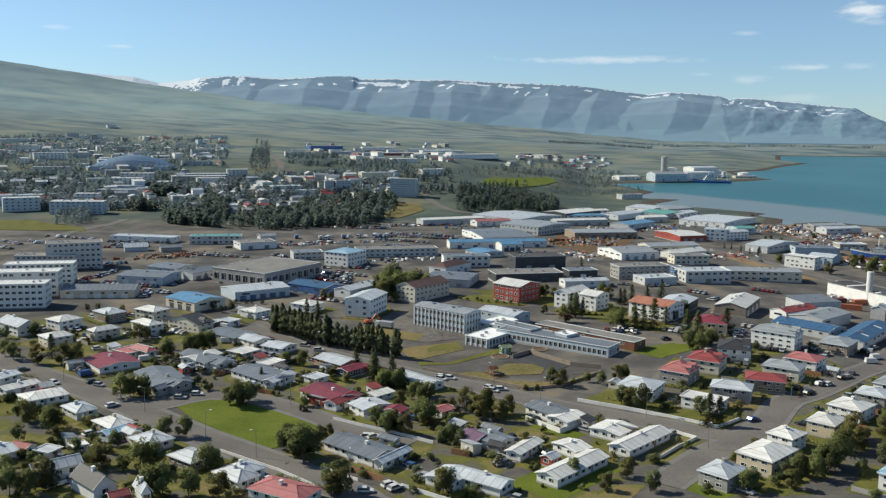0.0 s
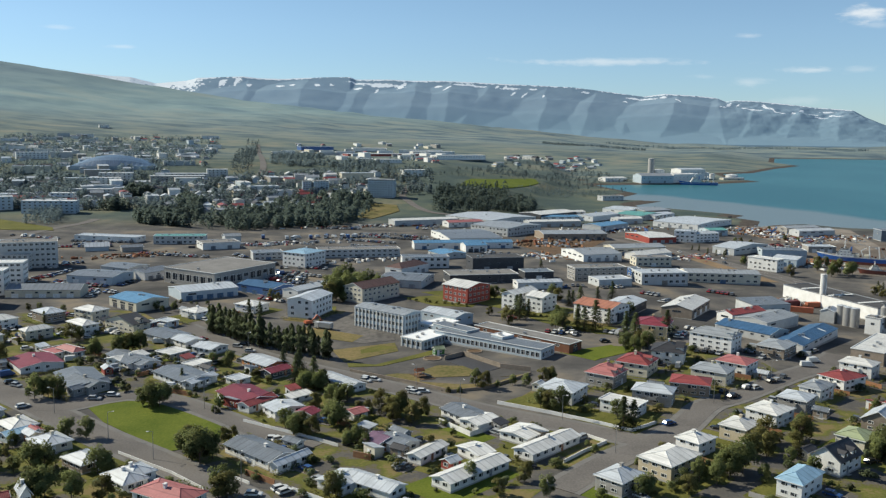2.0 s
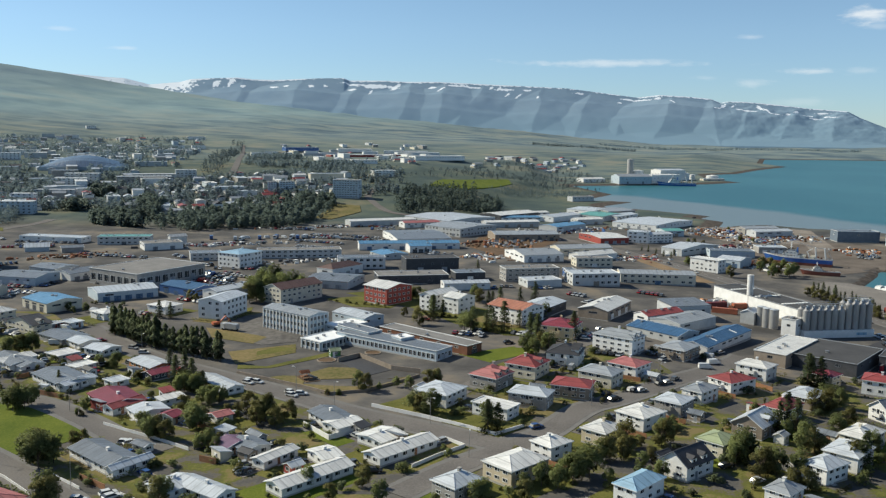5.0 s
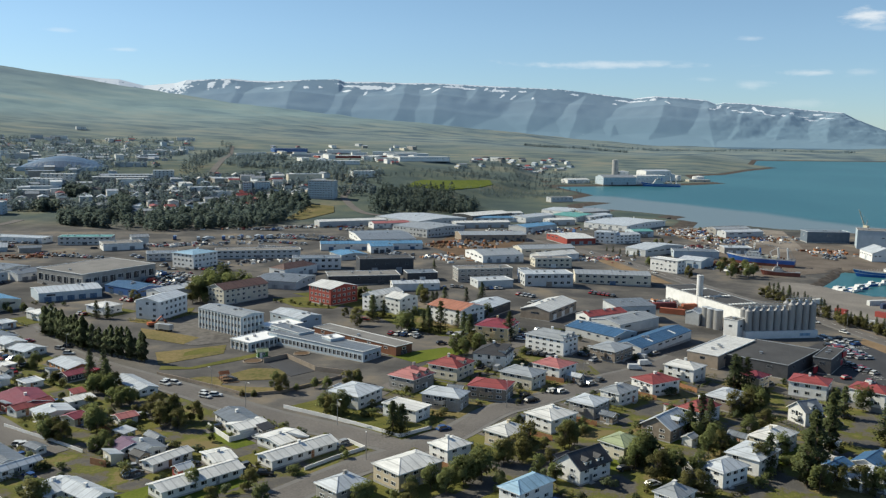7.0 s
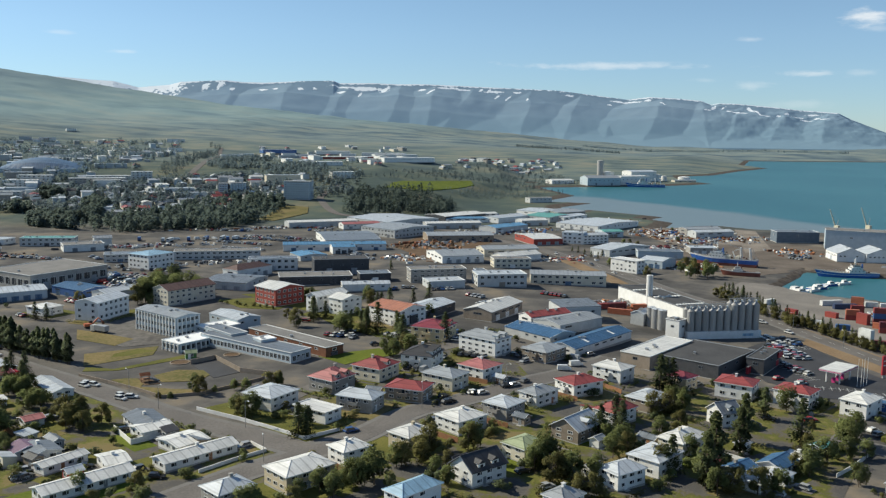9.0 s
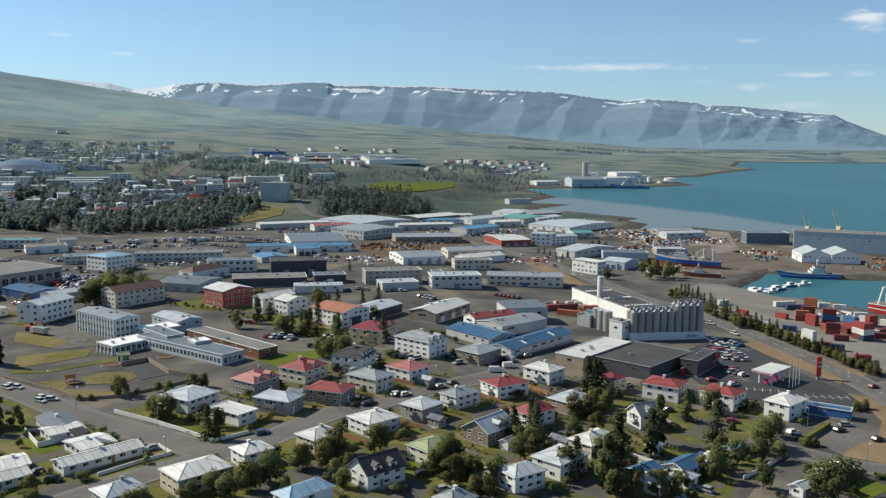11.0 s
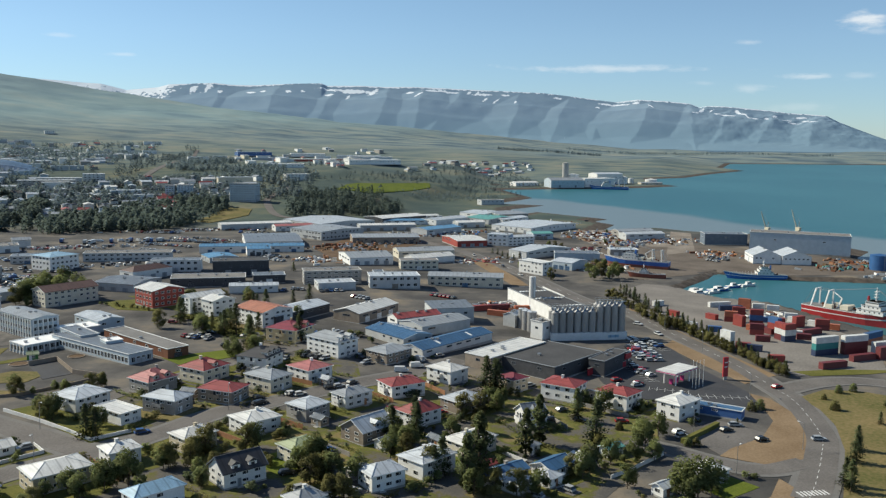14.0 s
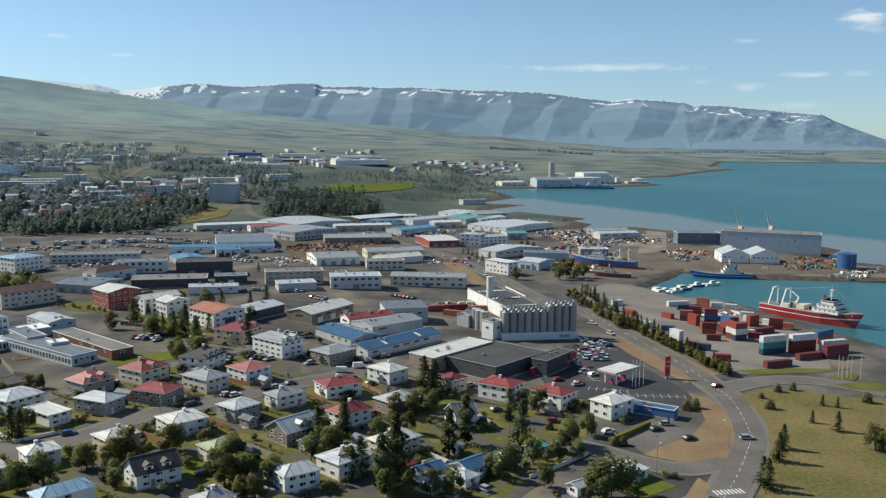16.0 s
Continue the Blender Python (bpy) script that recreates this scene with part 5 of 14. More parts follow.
# ---- vehicles ----
CARS = {}


def car_kind(paint, van=False):
    """A car 4.4 m long as (name, mesh, pose) pieces."""
    L, Wd = (5.2, 1.9) if van else (4.4, 1.76)
    key = (paint, van)
    if key in CARS:
        return CARS[key]
    bm = bmesh.new()
    h = 0.82 if not van else 1.1
    prof = [(-L / 2, 0.35), (-L / 2, h * 0.85), (-L * 0.46, h), (L * 0.24, h), (L * 0.46, h * 0.86), (L / 2, h * 0.7), (L / 2, 0.35)]
    for s in (-1, 1):
        bm.faces.new([bm.verts.new((x, s * Wd / 2, z)) for x, z in prof])
    fs = bm.faces[:]
    fs[0].verts.index_update() if hasattr(fs[0].verts, "index_update") else None
    a, b = list(fs[0].verts), list(fs[1].verts)
    for i in range(len(prof)):
        j = (i + 1) % len(prof)
        bm.faces.new((a[i], a[j], b[j], b[i]))
    body = shared_mesh("body", bm, (paint,))
    bm = bmesh.new()
    top = 1.45 if not van else 2.1
    x0, x1, x2, x3 = (-L * 0.46, -L * 0.36, L * 0.08, L * 0.25) if not van else (-L * 0.49, -L * 0.48, L * 0.22, L * 0.36)
    i = 0.16
    quads(bm, [(x0, -Wd / 2 + .04, h), (x3, -Wd / 2 + .04, h), (x3, Wd / 2 - .04, h), (x0, Wd / 2 - .04, h),
               (x1, -Wd / 2 + i, top - .06), (x2, -Wd / 2 + i, top - .06), (x2, Wd / 2 - i, top - .06), (x1, Wd / 2 - i, top - .06)],
          [(0, 1, 5, 4), (1, 2, 6, 5), (2, 3, 7, 6), (3, 0, 4, 7), (4, 5, 6, 7)])
    cabin = shared_mesh("window_band", bm, ("glass",) if not van else (paint,))
    bm = bmesh.new()
    box(bm, x1 - .03, x2 + .03, -Wd / 2 + i - .02, Wd / 2 - i + .02, top - .06, top)
    roof = shared_mesh("roof", bm, (paint,))
    bm = bmesh.new()
    bm.from_mesh(cabin)
    box(bm, x1 - .03, x2 + .03, -Wd / 2 + i - .02, Wd / 2 - i + .02, top - .06, top, 1)
    far_cabin = shared_mesh("cabin", bm, ("glass" if not van else paint, paint))
    bm = bmesh.new()
    tube(bm, 0, 0, -0.11, 0.11, 0.33, 0.33, 12)
    tube(bm, 0, 0, -0.12, 0.12, 0.18, 0.18, 8, 1)
    wheel = shared_mesh("wheel", bm, ("rubber", "steel"))
    bm = bmesh.new()
    bm.from_mesh(body)
    for sx in (-0.32, 0.31):
        box(bm, L * sx - 0.3, L * sx + 0.3, -Wd / 2 - 0.02, Wd / 2 + 0.02, 0.02, 0.36, 1)
    far_body = shared_mesh("body", bm, (paint, "rubber"))
    CARS[key] = (body, cabin, roof, wheel, L, Wd, far_body, far_cabin)
    return CARS[key]


for _n, _c in (("white", (0.62, 0.62, 0.60)), ("silver", (0.36, 0.37, 0.38)), ("black", (0.02, 0.02, 0.022)), ("red", (0.30, 0.02, 0.02)), ("blue", (0.03, 0.08, 0.22)), ("grey", (0.11, 0.115, 0.12))):
    M["paint_" + _n] = surf("paint_" + _n, tuple(v * 0.92 for v in _c), _c, 1.0, 0.25, 6)


def car(x, y, rot, colour="white", van=False, z=None):
    body, cabin, roof, wheel, L, Wd, far_body, far_cabin = car_kind("paint_" + colour, van)
    if y > 447:
        m = pose(x, y, gz(x, y) + 0.18 if z is None else z, 0, 0, rot)
        FAR["cars"] += [(far_body, m), (far_cabin, m)]
        return None
    ob = base("van" if van else "car", x, y, rot, "parked %s %s on the asphalt" % (colour, "delivery van" if van else "passenger car"), "van" if van else "car", "parked cars", (gz(x, y) + 0.18) if z is None else z)
    if y > 300:
        share("body", far_body, ob, Matrix())
        share("cabin", far_cabin, ob, Matrix())
        return ob
    share("body", body, ob, Matrix())
    share("window_band", cabin, ob, Matrix())
    share("roof", roof, ob, Matrix())
    for sx in (-0.32, 0.31):
        for sy in (-1, 1):
            share("wheel", wheel, ob, pose(L * sx, sy * (Wd / 2 - 0.1), 0.33, 90))
    return ob


def car_park(x, y, rot, n, pitch=2.6, fill=0.8, seed=1, van=0.1):
    """A row of n bays along rot, cars nose-in."""
    rnd = random.Random(seed + int(x))
    for i in range(n):
        if rnd.random() > fill:
            continue
        u = (i - n / 2) * pitch
        r = radians(rot)
        car(x + u * math.cos(r), y + u * math.sin(r), rot + 90 + rnd.choice((0, 180)) + rnd.uniform(-3, 3),
            rnd.choice(("white", "white", "silver", "black", "red", "blue", "grey", "grey", "silver")), rnd.random() < van)


def hedge(x0, y0, x1, y1, h=1.4, thick=1.0, seed=1):
    """A garden hedge: leaf clumps packed along a line."""
    rnd = random.Random(seed + int(x0 * 3))
    L = math.hypot(x1 - x0, y1 - y0)
    verts, faces = [], []
    for i in range(int(L * 9)):
        t, u = rnd.random(), rnd.uniform(-0.5, 0.5) * thick
        clump(verts, faces, Vector((L * t, u, rnd.uniform(0.05, 1) * h * (0.85 + 0.2 * math.sin(t * L)))), 0.36, rnd)
    me = crown_mesh("hedge", verts, faces, rnd.choice(("leaf", "leaf_olive", "leaf")), h * 0.3)
    ob = new("hedge", me)
    ob.matrix_basis = pose(x0, y0, gz(x0, y0), 0, 0, math.degrees(math.atan2(y1 - y0, x1 - x0)))
    return tagged(ob, "loose green hedge along a garden boundary", "hedge", "garden hedges")


def bay_lines(x, y, rot, n, pitch=2.7, length=5.0):
    bm = bmesh.new()
    for i in range(n + 1):
        u = (i - n / 2) * pitch
        box(bm, u - 0.07, u + 0.07, -length / 2, length / 2, 0, 0.01)
    box(bm, -n / 2 * pitch, n / 2 * pitch, -0.07, 0.07, 0, 0.009)
    ob = part("bay_markings", bm, "white_line", None)
    ob.matrix_basis = pose(x, y, gz(x, y) + 0.2, 0, 0, rot)
    return tagged(ob, "white painted parking bay lines", "road marking", kind="structure")

# ---- harbour, mill and school kinds ----
for _n, _c in (("red", (0.27, 0.045, 0.035)), ("maroon", (0.15, 0.028, 0.03)), ("orange", (0.40, 0.12, 0.06)), ("blue", (0.04, 0.11, 0.25)), ("green", (0.03, 0.20, 0.19)), ("white", (0.60, 0.60, 0.58)), ("navy", (0.025, 0.04, 0.09))):
    M["box_" + _n] = surf("box_" + _n, tuple(v * 0.8 for v in _c), tuple(min(1, v * 1.12) for v in _c), 0.5, 0.6, 8, 0.1, 0, 0.08)
BOX = {}


def container_mesh(colour, length):
    """Corrugated steel box: panels folded in and out along the sides, corner posts, door bars at one end."""
    if (colour, length) in BOX:
        return BOX[colour, length]
    bm = bmesh.new()
    L, Wd, H = length, 2.44, 2.59
    n = int(L / 0.55)
    for s in (-1, 1):
        pts = []
        for i in range(n + 1):
            for e in (0.0, 0.5):
                x = -L / 2 + L * (i + e) / (n + 0.5)
                if x <= L / 2:
                    pts.append((x, s * (Wd / 2 - (0.05 if e else 0.0))))
        lo = [bm.verts.new((x, y, 0.12)) for x, y in pts]
        hi = [bm.verts.new((x, y, H - 0.1)) for x, y in pts]
        for i in range(len(pts) - 1):
            bm.faces.new((lo[i], lo[i + 1], hi[i + 1], hi[i]))
    box(bm, -L / 2, L / 2, -Wd / 2, Wd / 2, H - 0.12, H)
    box(bm, -L / 2, L / 2, -Wd / 2, Wd / 2, 0, 0.14)
    box(bm, -L / 2, -L / 2 + 0.06, -Wd / 2, Wd / 2, 0.14, H - 0.12)
    box(bm, L / 2 - 0.06, L / 2, -Wd / 2, Wd / 2, 0.14, H - 0.12)
    for y in (-0.8, -0.25, 0.25, 0.8):
        box(bm, L / 2, L / 2 + 0.04, y - 0.03, y + 0.03, 0.15, H - 0.12)
    BOX[colour, length] = shared_mesh("shipping_container", bm, ("box_" + colour,))
    return BOX[colour, length]


def containers(x, y, rot, length, colours, z=0.1):
    """A stack of shipping containers, lowest first; each is a thing."""
    for i, c in enumerate(colours):
        ob = new("shipping_container", container_mesh(c, length))
        ob.matrix_basis = pose(x, y, max(0.0, gz(x, y)) + z + i * 2.6, 0, 0, rot + (0.4 if i % 2 else -0.3))
        tagged(ob, "%s corrugated steel shipping container %s" % (c if c != "box" else "red", "standing on the quay" if i == 0 else "stacked on another container"), "container", "containers on the quay")


def hull_mesh(bm, L, B, deck, sheer, rows):
    """A hull along x, bow at +x, with (height, material) rows from the waterline up."""
    n = 15
    rings = []
    for i in range(n + 1):
        t = i / n
        x = -L / 2 + L * t
        half = B / 2 * (min(1, (1 - t) / 0.34) ** 0.6 if t > 0.66 else min(1, 0.80 + t * 0.8))
        ring = []
        for k, (h, _) in enumerate(rows):
            up = h / rows[-1][0]
            rise = sheer * max(0, (t - 0.55) / 0.45) ** 2 * up
            flare = 1 - 0.28 * (1 - up) * (0.4 + t)
            bx = x + (L * 0.05 * up if i == n else 0) - (L * 0.03 * (1 - up) if i == n else 0)
            ring.append((bm.verts.new((bx, -half * flare, h + rise)), bm.verts.new((bx, half * flare, h + rise))))
        rings.append(ring)
    for a, b in zip(rings, rings[1:]):
        for k in range(len(rows) - 1):
            for s in (0, 1):
                bm.faces.new((a[k][s], b[k][s], b[k + 1][s], a[k + 1][s])).material_index = rows[k][1]
        bm.faces.new((a[-1][0], b[-1][0], b[-1][1], a[-1][1])).material_index = rows[-1][1]
    for k in range(len(rows) - 1):
        bm.faces.new((rings[0][k][0], rings[0][k][1], rings[0][k + 1][1], rings[0][k + 1][0])).material_index = rows[k][1]
        bm.faces.new((rings[-1][k][0], rings[-1][k][1], rings[-1][k + 1][1], rings[-1][k + 1][0])).material_index = rows[k][1]


def ship(x, y, rot, L, B, z, colour, low, band, house_at=0.22, tall=1.0, label="", gallows=True, on_land=False):
    """A trawler: hull with its painted bands, deckhouse tiers with bridge windows, masts, gallows and winches."""
    ob = base("fishing_trawler", x, y, rot, label, "ship", "", z)
    k = L / 60
    bm = bmesh.new()
    f = 3.4 * k * tall
    start = -3.2 * k if on_land else -1.2
    hull_mesh(bm, L, B, f, 2.6 * k, [(start, 1), (0.4 * k, 0), (f * 0.60, 2), (f * 0.70, 0), (f + 0.45 * k, 2), (f + 0.9 * k, 3)] if not on_land else [(start + 3.2 * k, 1), (2.6 * k, 0), (f + 1.4 * k, 0), (f + 1.8 * k, 2), (f + 2.6 * k, 3)])
    part("hull", bm, (colour, low, band, "gravel_roof"), ob)
    d = f + (0.9 * k if not on_land else 2.6 * k)
    hx = L * house_at
    for i, (a, w, h) in enumerate(((0.26, 0.86, 2.6), (0.19, 0.74, 2.5), (0.13, 0.62, 2.4))):
        bm = bmesh.new()
        z0 = d + sum((2.6, 2.5, 2.4)[:i]) * k
        box(bm, hx - L * a * 0.55, hx + L * a * 0.45, -B * w / 2, B * w / 2, z0, z0 + h * k)
        box(bm, hx - L * a * 0.57, hx + L * a * 0.47, -B * w / 2 - 0.2, B * w / 2 + 0.2, z0 + h * k - 0.12, z0 + h * k)
        tier = part("deckhouse", bm, "white_wall", ob)
        bm = bmesh.new()
        count = max(3, int(L * a / 2.2))
        for j in range(count if i < 2 else 0):
            u = hx - L * a * 0.5 + L * a * 0.9 * (j + 0.5) / count
            for q in (-1, 1):
                box(bm, u - 0.4 * k, u + 0.4 * k, q * B * w / 2 - 0.04, q * B * w / 2 + 0.04, z0 + h * k * 0.5, z0 + h * k * 0.78)
        if i < 2:
            tagged(part("portlights", bm, "glass", tier), kind="stuff")
        if i == 2:
            bm = bmesh.new()
            box(bm, hx - L * a * 0.5, hx + L * a * 0.46, -B * w / 2 - 0.04, B * w / 2 + 0.04, z0 + h * k * 0.55, z0 + h * k * 0.76)
            part("window_band", bm, "glass", tier)
    top = d + 7.5 * k
    bm = bmesh.new()
    tube(bm, hx, 0, top, top + 8 * k, 0.55 * k, 0.2 * k, 8)
    for q in (2.2, 3.8, 5.4):
        box(bm, hx - 0.9 * k, hx + 0.9 * k, -1.5 * k, 1.5 * k, top + q * k, top + (q + 0.3) * k)
    part("mast", bm, "white_wall", ob, "white radar mast with cross platforms")
    bm = bmesh.new()
    tube(bm, hx - L * 0.1, B * 0.22, d + 4 * k, d + 9.5 * k, 0.9 * k, 0.7 * k, 10)
    part("funnel", bm, (colour,), ob)
    if gallows:
        for gx in (-0.40, -0.26):
            bm = bmesh.new()
            for s in (-1, 1):
                beam(bm, (L * gx, s * B * 0.38, d - 0.5), (L * gx + 1.5 * k, s * B * 0.2, d + 10 * k), 0.38 * k)
            beam(bm, (L * gx + 1.5 * k, -B * 0.22, d + 10 * k), (L * gx + 1.5 * k, B * 0.22, d + 10 * k), 0.42 * k)
            part("gallows", bm, "white_wall", ob, "white trawl gallows over the stern")
        bm = bmesh.new()
        beam(bm, (-L * 0.16, 0, d), (-L * 0.12, 0, d + 6 * k), 0.4 * k)
        beam(bm, (-L * 0.12, 0, d + 6 * k), (-L * 0.2, 0, d + 9 * k), 0.3 * k)
        part("deck_crane", bm, "white_wall", ob)
        bm = bmesh.new()
        for s in (-1, 1):
            beam(bm, (hx, s * 0.4, top + 7.5 * k), (-L * 0.26, s * B * 0.2, d + 10 * k), 0.07)
            beam(bm, (hx, s * 0.4, top + 7.5 * k), (L * 0.5, s * 0.3, d + 3.2 * k), 0.07)
            beam(bm, (-L * 0.26, s * B * 0.2, d + 10 * k), (-L * 0.40, s * B * 0.2, d + 10 * k), 0.08)
            beam(bm, (-L * 0.40, s * B * 0.2, d + 10 * k), (-L * 0.49, s * B * 0.3, d), 0.08)
        tagged(part("rigging", bm, "steel", ob), "steel stays and trawl wires", kind="stuff")
        bm = bmesh.new()
        box(bm, -L * 0.10, -L * 0.02, -B * 0.32, B * 0.32, d - 0.2, d + 2.6 * k)
        box(bm, -L * 0.24, -L * 0.17, -B * 0.44, -B * 0.24, d - 0.2, d + 2.2 * k)
        box(bm, -L * 0.24, -L * 0.17, B * 0.24, B * 0.44, d - 0.2, d + 2.2 * k)
        part("deck_lockers", bm, "cream_wall", ob)
    bm = bmesh.new()
    for i in range(7):
        u = -0.34 + i * 0.055
        tube(bm, L * u, (-1) ** i * B * 0.18, d - 0.1, d + 1.4 * k, 0.9 * k, 0.7 * k, 8)
    tagged(part("winches", bm, "rust", ob), "rusty winches and nets on deck", kind="stuff")
    for s in (-1, 1):
        bm = bmesh.new()
        for i in range(9):
            x0 = L * (0.05 + 0.05 * i)
            hw = B / 2 * min(1, (1 - (x0 / L + 0.5)) / 0.34) ** 0.6 if x0 / L + 0.5 > 0.66 else B / 2 * 0.98
            box(bm, x0 - 0.06, x0 + 0.06, s * hw - 0.06, s * hw + 0.06, d, d + 1.1)
        tagged(part("railing", bm, "white_wall", ob), kind="stuff")
    return ob


def small_boat(x, y, rot, L, hull, label):
    ob = base("motor_boat", x, y, rot, label, "boat", "moored boats", SEA)
    bm = bmesh.new()
    hull_mesh(bm, L, L * 0.32, 1.2, 0.7, [(-0.4, 0), (0.5, 0), (1.1, 1), (1.3, 1)])
    part("hull", bm, (hull, "white_wall"), ob)
    bm = bmesh.new()
    quads(bm, [(-L * .2, -L * .11, 1.2), (L * .22, -L * .1, 1.2), (L * .22, L * .1, 1.2), (-L * .2, L * .11, 1.2),
               (-L * .17, -L * .09, 2.9), (L * .1, -L * .08, 2.9), (L * .1, L * .08, 2.9), (-L * .17, L * .09, 2.9)],
          [(0, 1, 5, 4), (1, 2, 6, 5), (2, 3, 7, 6), (3, 0, 4, 7), (4, 5, 6, 7)])
    part("cabin", bm, "white_wall", ob)
    bm = bmesh.new()
    box(bm, -L * .15, L * .13, -L * .102, L * .102, 2.0, 2.5)
    part("window_band", bm, "glass", ob)
    bm = bmesh.new()
    tube(bm, 0, 0, 2.9, 5.5, 0.07, 0.04, 6)
    part("mast", bm, "steel", ob)
    return ob


def crane(x, y, h, reach, rot, lean=0.55):
    """A harbour crane: portal legs, cab, lattice jib."""
    ob = base("harbour_crane", x, y, rot, "tall pale yellow shipyard crane with a lattice jib", "crane", "yard cranes")
    bm = bmesh.new()
    for sx in (-2.2, 2.2):
        for sy in (-2.2, 2.2):
            beam(bm, (sx, sy, -0.5), (sx * 0.5, sy * 0.5, h * 0.45), 0.28)
    box(bm, -1.6, 1.6, -1.6, 1.6, h * 0.44, h * 0.5)
    part("tower", bm, "crane_paint", ob)
    bm = bmesh.new()
    box(bm, -2.6, 1.8, -1.3, 1.3, h * 0.5, h * 0.62)
    part("cab", bm, "crane_paint", ob)
    bm = bmesh.new()
    tip = Vector((reach * lean, 0, h * 1.25))
    b0 = Vector((1.2, 0, h * 0.56))
    for o in ((0, 0.6, 0), (0, -0.6, 0), (0.5, 0, 0.9)):
        beam(bm, b0 + Vector(o), tip + Vector(o) * 0.3, 0.14)
    for i in range(12):
        a, b = b0.lerp(tip, i / 12), b0.lerp(tip, (i + 1) / 12)
        s = 0.6 if i % 2 else -0.6
        beam(bm, a + Vector((0, s, 0)), b + Vector((0, -s, 0)), 0.08)
        beam(bm, a + Vector((0, s, 0)), b + Vector((0.4, 0, 0.7)), 0.08)
    part("jib", bm, "crane_paint", ob)
    bm = bmesh.new()
    beam(bm, (0, 0, h * 0.62), (-1.5, 0, h * 0.85), 0.2)
    beam(bm, (-1.5, 0, h * 0.85), tip, 0.05)
    part("stay", bm, "steel", ob)
    return ob


M["crane_paint"] = surf("crane_paint", (0.50, 0.45, 0.33), (0.60, 0.55, 0.42), 0.6, 0.6, 8)


def tank(x, y, r, h, mat, label, roof="silver_roof", z=None):
    ob = base("storage_tank", x, y, 0, label, "tank", "", z)
    bm = bmesh.new()
    tube(bm, 0, 0, -0.4, h, r, r, 32)
    part("shell", bm, mat, ob)
    bm = bmesh.new()
    tube(bm, 0, 0, h, h + r * 0.16, r * 1.01, r * 0.08, 32)
    part("roof", bm, roof, ob)
    bm = bmesh.new()
    for k in (0.33, 0.66, 0.98):
        tube(bm, 0, 0, h * k - 0.08, h * k + 0.08, r + 0.06, r + 0.06, 32)
    part("hoops", bm, mat, ob)
    bm = bmesh.new()
    for s in (-0.25, 0.25):
        beam(bm, (s, -r - 0.25, 0), (s, -r - 0.25, h + 0.6), 0.05)
    for i in range(int(h / 0.5)):
        beam(bm, (-0.25, -r - 0.25, i * 0.5 + 0.3), (0.25, -r - 0.25, i * 0.5 + 0.3), 0.03)
    part("ladder", bm, "steel", ob)
    return ob


SILO = {}


def silo(x, y, r, z0, z1, parent):
    key = (r, z0, z1)
    if key not in SILO:
        bm = bmesh.new()
        n = 20
        prev = None
        for z, rr in ((z0, r), (z1 - 1.0, r), (z1, r * 0.35), (z1 + 0.5, r * 0.3), (z1 + 0.6, 0.05)):
            ring = [bm.verts.new((rr * math.cos(math.tau * i / n), rr * math.sin(math.tau * i / n), z)) for i in range(n)]
            if prev:
                for i in range(n):
                    bm.faces.new((prev[i], prev[(i + 1) % n], ring[(i + 1) % n], ring[i]))
            prev = ring
        SILO[key] = shared_mesh("silo", bm, ("silo_steel",))
    return share("silo", SILO[key], parent, pose(x, y, 0))


def feed_mill(x, y, rot):
    """Two ranks of steel silos over a white plinth, gantries on top, tanks and a tower beside."""
    ob = base("feed_mill_silos", x, y, rot, "long rank of grey steel grain silos on a white plinth", "silos")
    bm = bmesh.new()
    box(bm, -17.2, 17.2, -4.2, 4.2, -0.5, 3.3)
    part("plinth", bm, "white_wall", ob)
    bm = bmesh.new()
    box(bm, 8.5, 13.5, -4.24, -4.2, 1.0, 2.2)
    part("sign", bm, "pale_blue_roof", ob)
    for i in range(10):
        zt = 13.2 if i < 6 else 15.6
        silo(-15.2 + i * 3.38, -2.0, 1.64, 3.3, zt, ob)
        silo(-15.2 + i * 3.38, 2.1, 1.64, 3.3, zt, ob)
    for y0 in (-2.0, 2.1):
        bm = bmesh.new()
        for a, b, z in ((-17, 4.5, 14.2), (4.5, 17, 16.6)):
            beam(bm, (a, y0, z), (b, y0, z), 0.16)
            beam(bm, (a, y0 + 0.7, z + 1), (b, y0 + 0.7, z + 1), 0.05)
            q = a
            while q < b:
                beam(bm, (q, y0 + 0.7, z), (q, y0 + 0.7, z + 1), 0.05)
                q += 2.0
        part("gantry", bm, "steel", ob)
    for i in range(10):
        bm = bmesh.new()
        zt = 13.8 if i < 6 else 16.2
        tube(bm, -15.2 + i * 3.38, -2.0, zt - 0.4, zt + 0.7, 0.5, 0.35, 10)
        part("vent", bm, "trim", ob)
    return ob


M["sign_red"] = surf("sign_red", (0.35, 0.02, 0.03), (0.48, 0.035, 0.05), 0.6, 0.5)
M["sign_pink"] = surf("sign_pink", (0.45, 0.03, 0.16), (0.55, 0.05, 0.2), 0.6, 0.5)


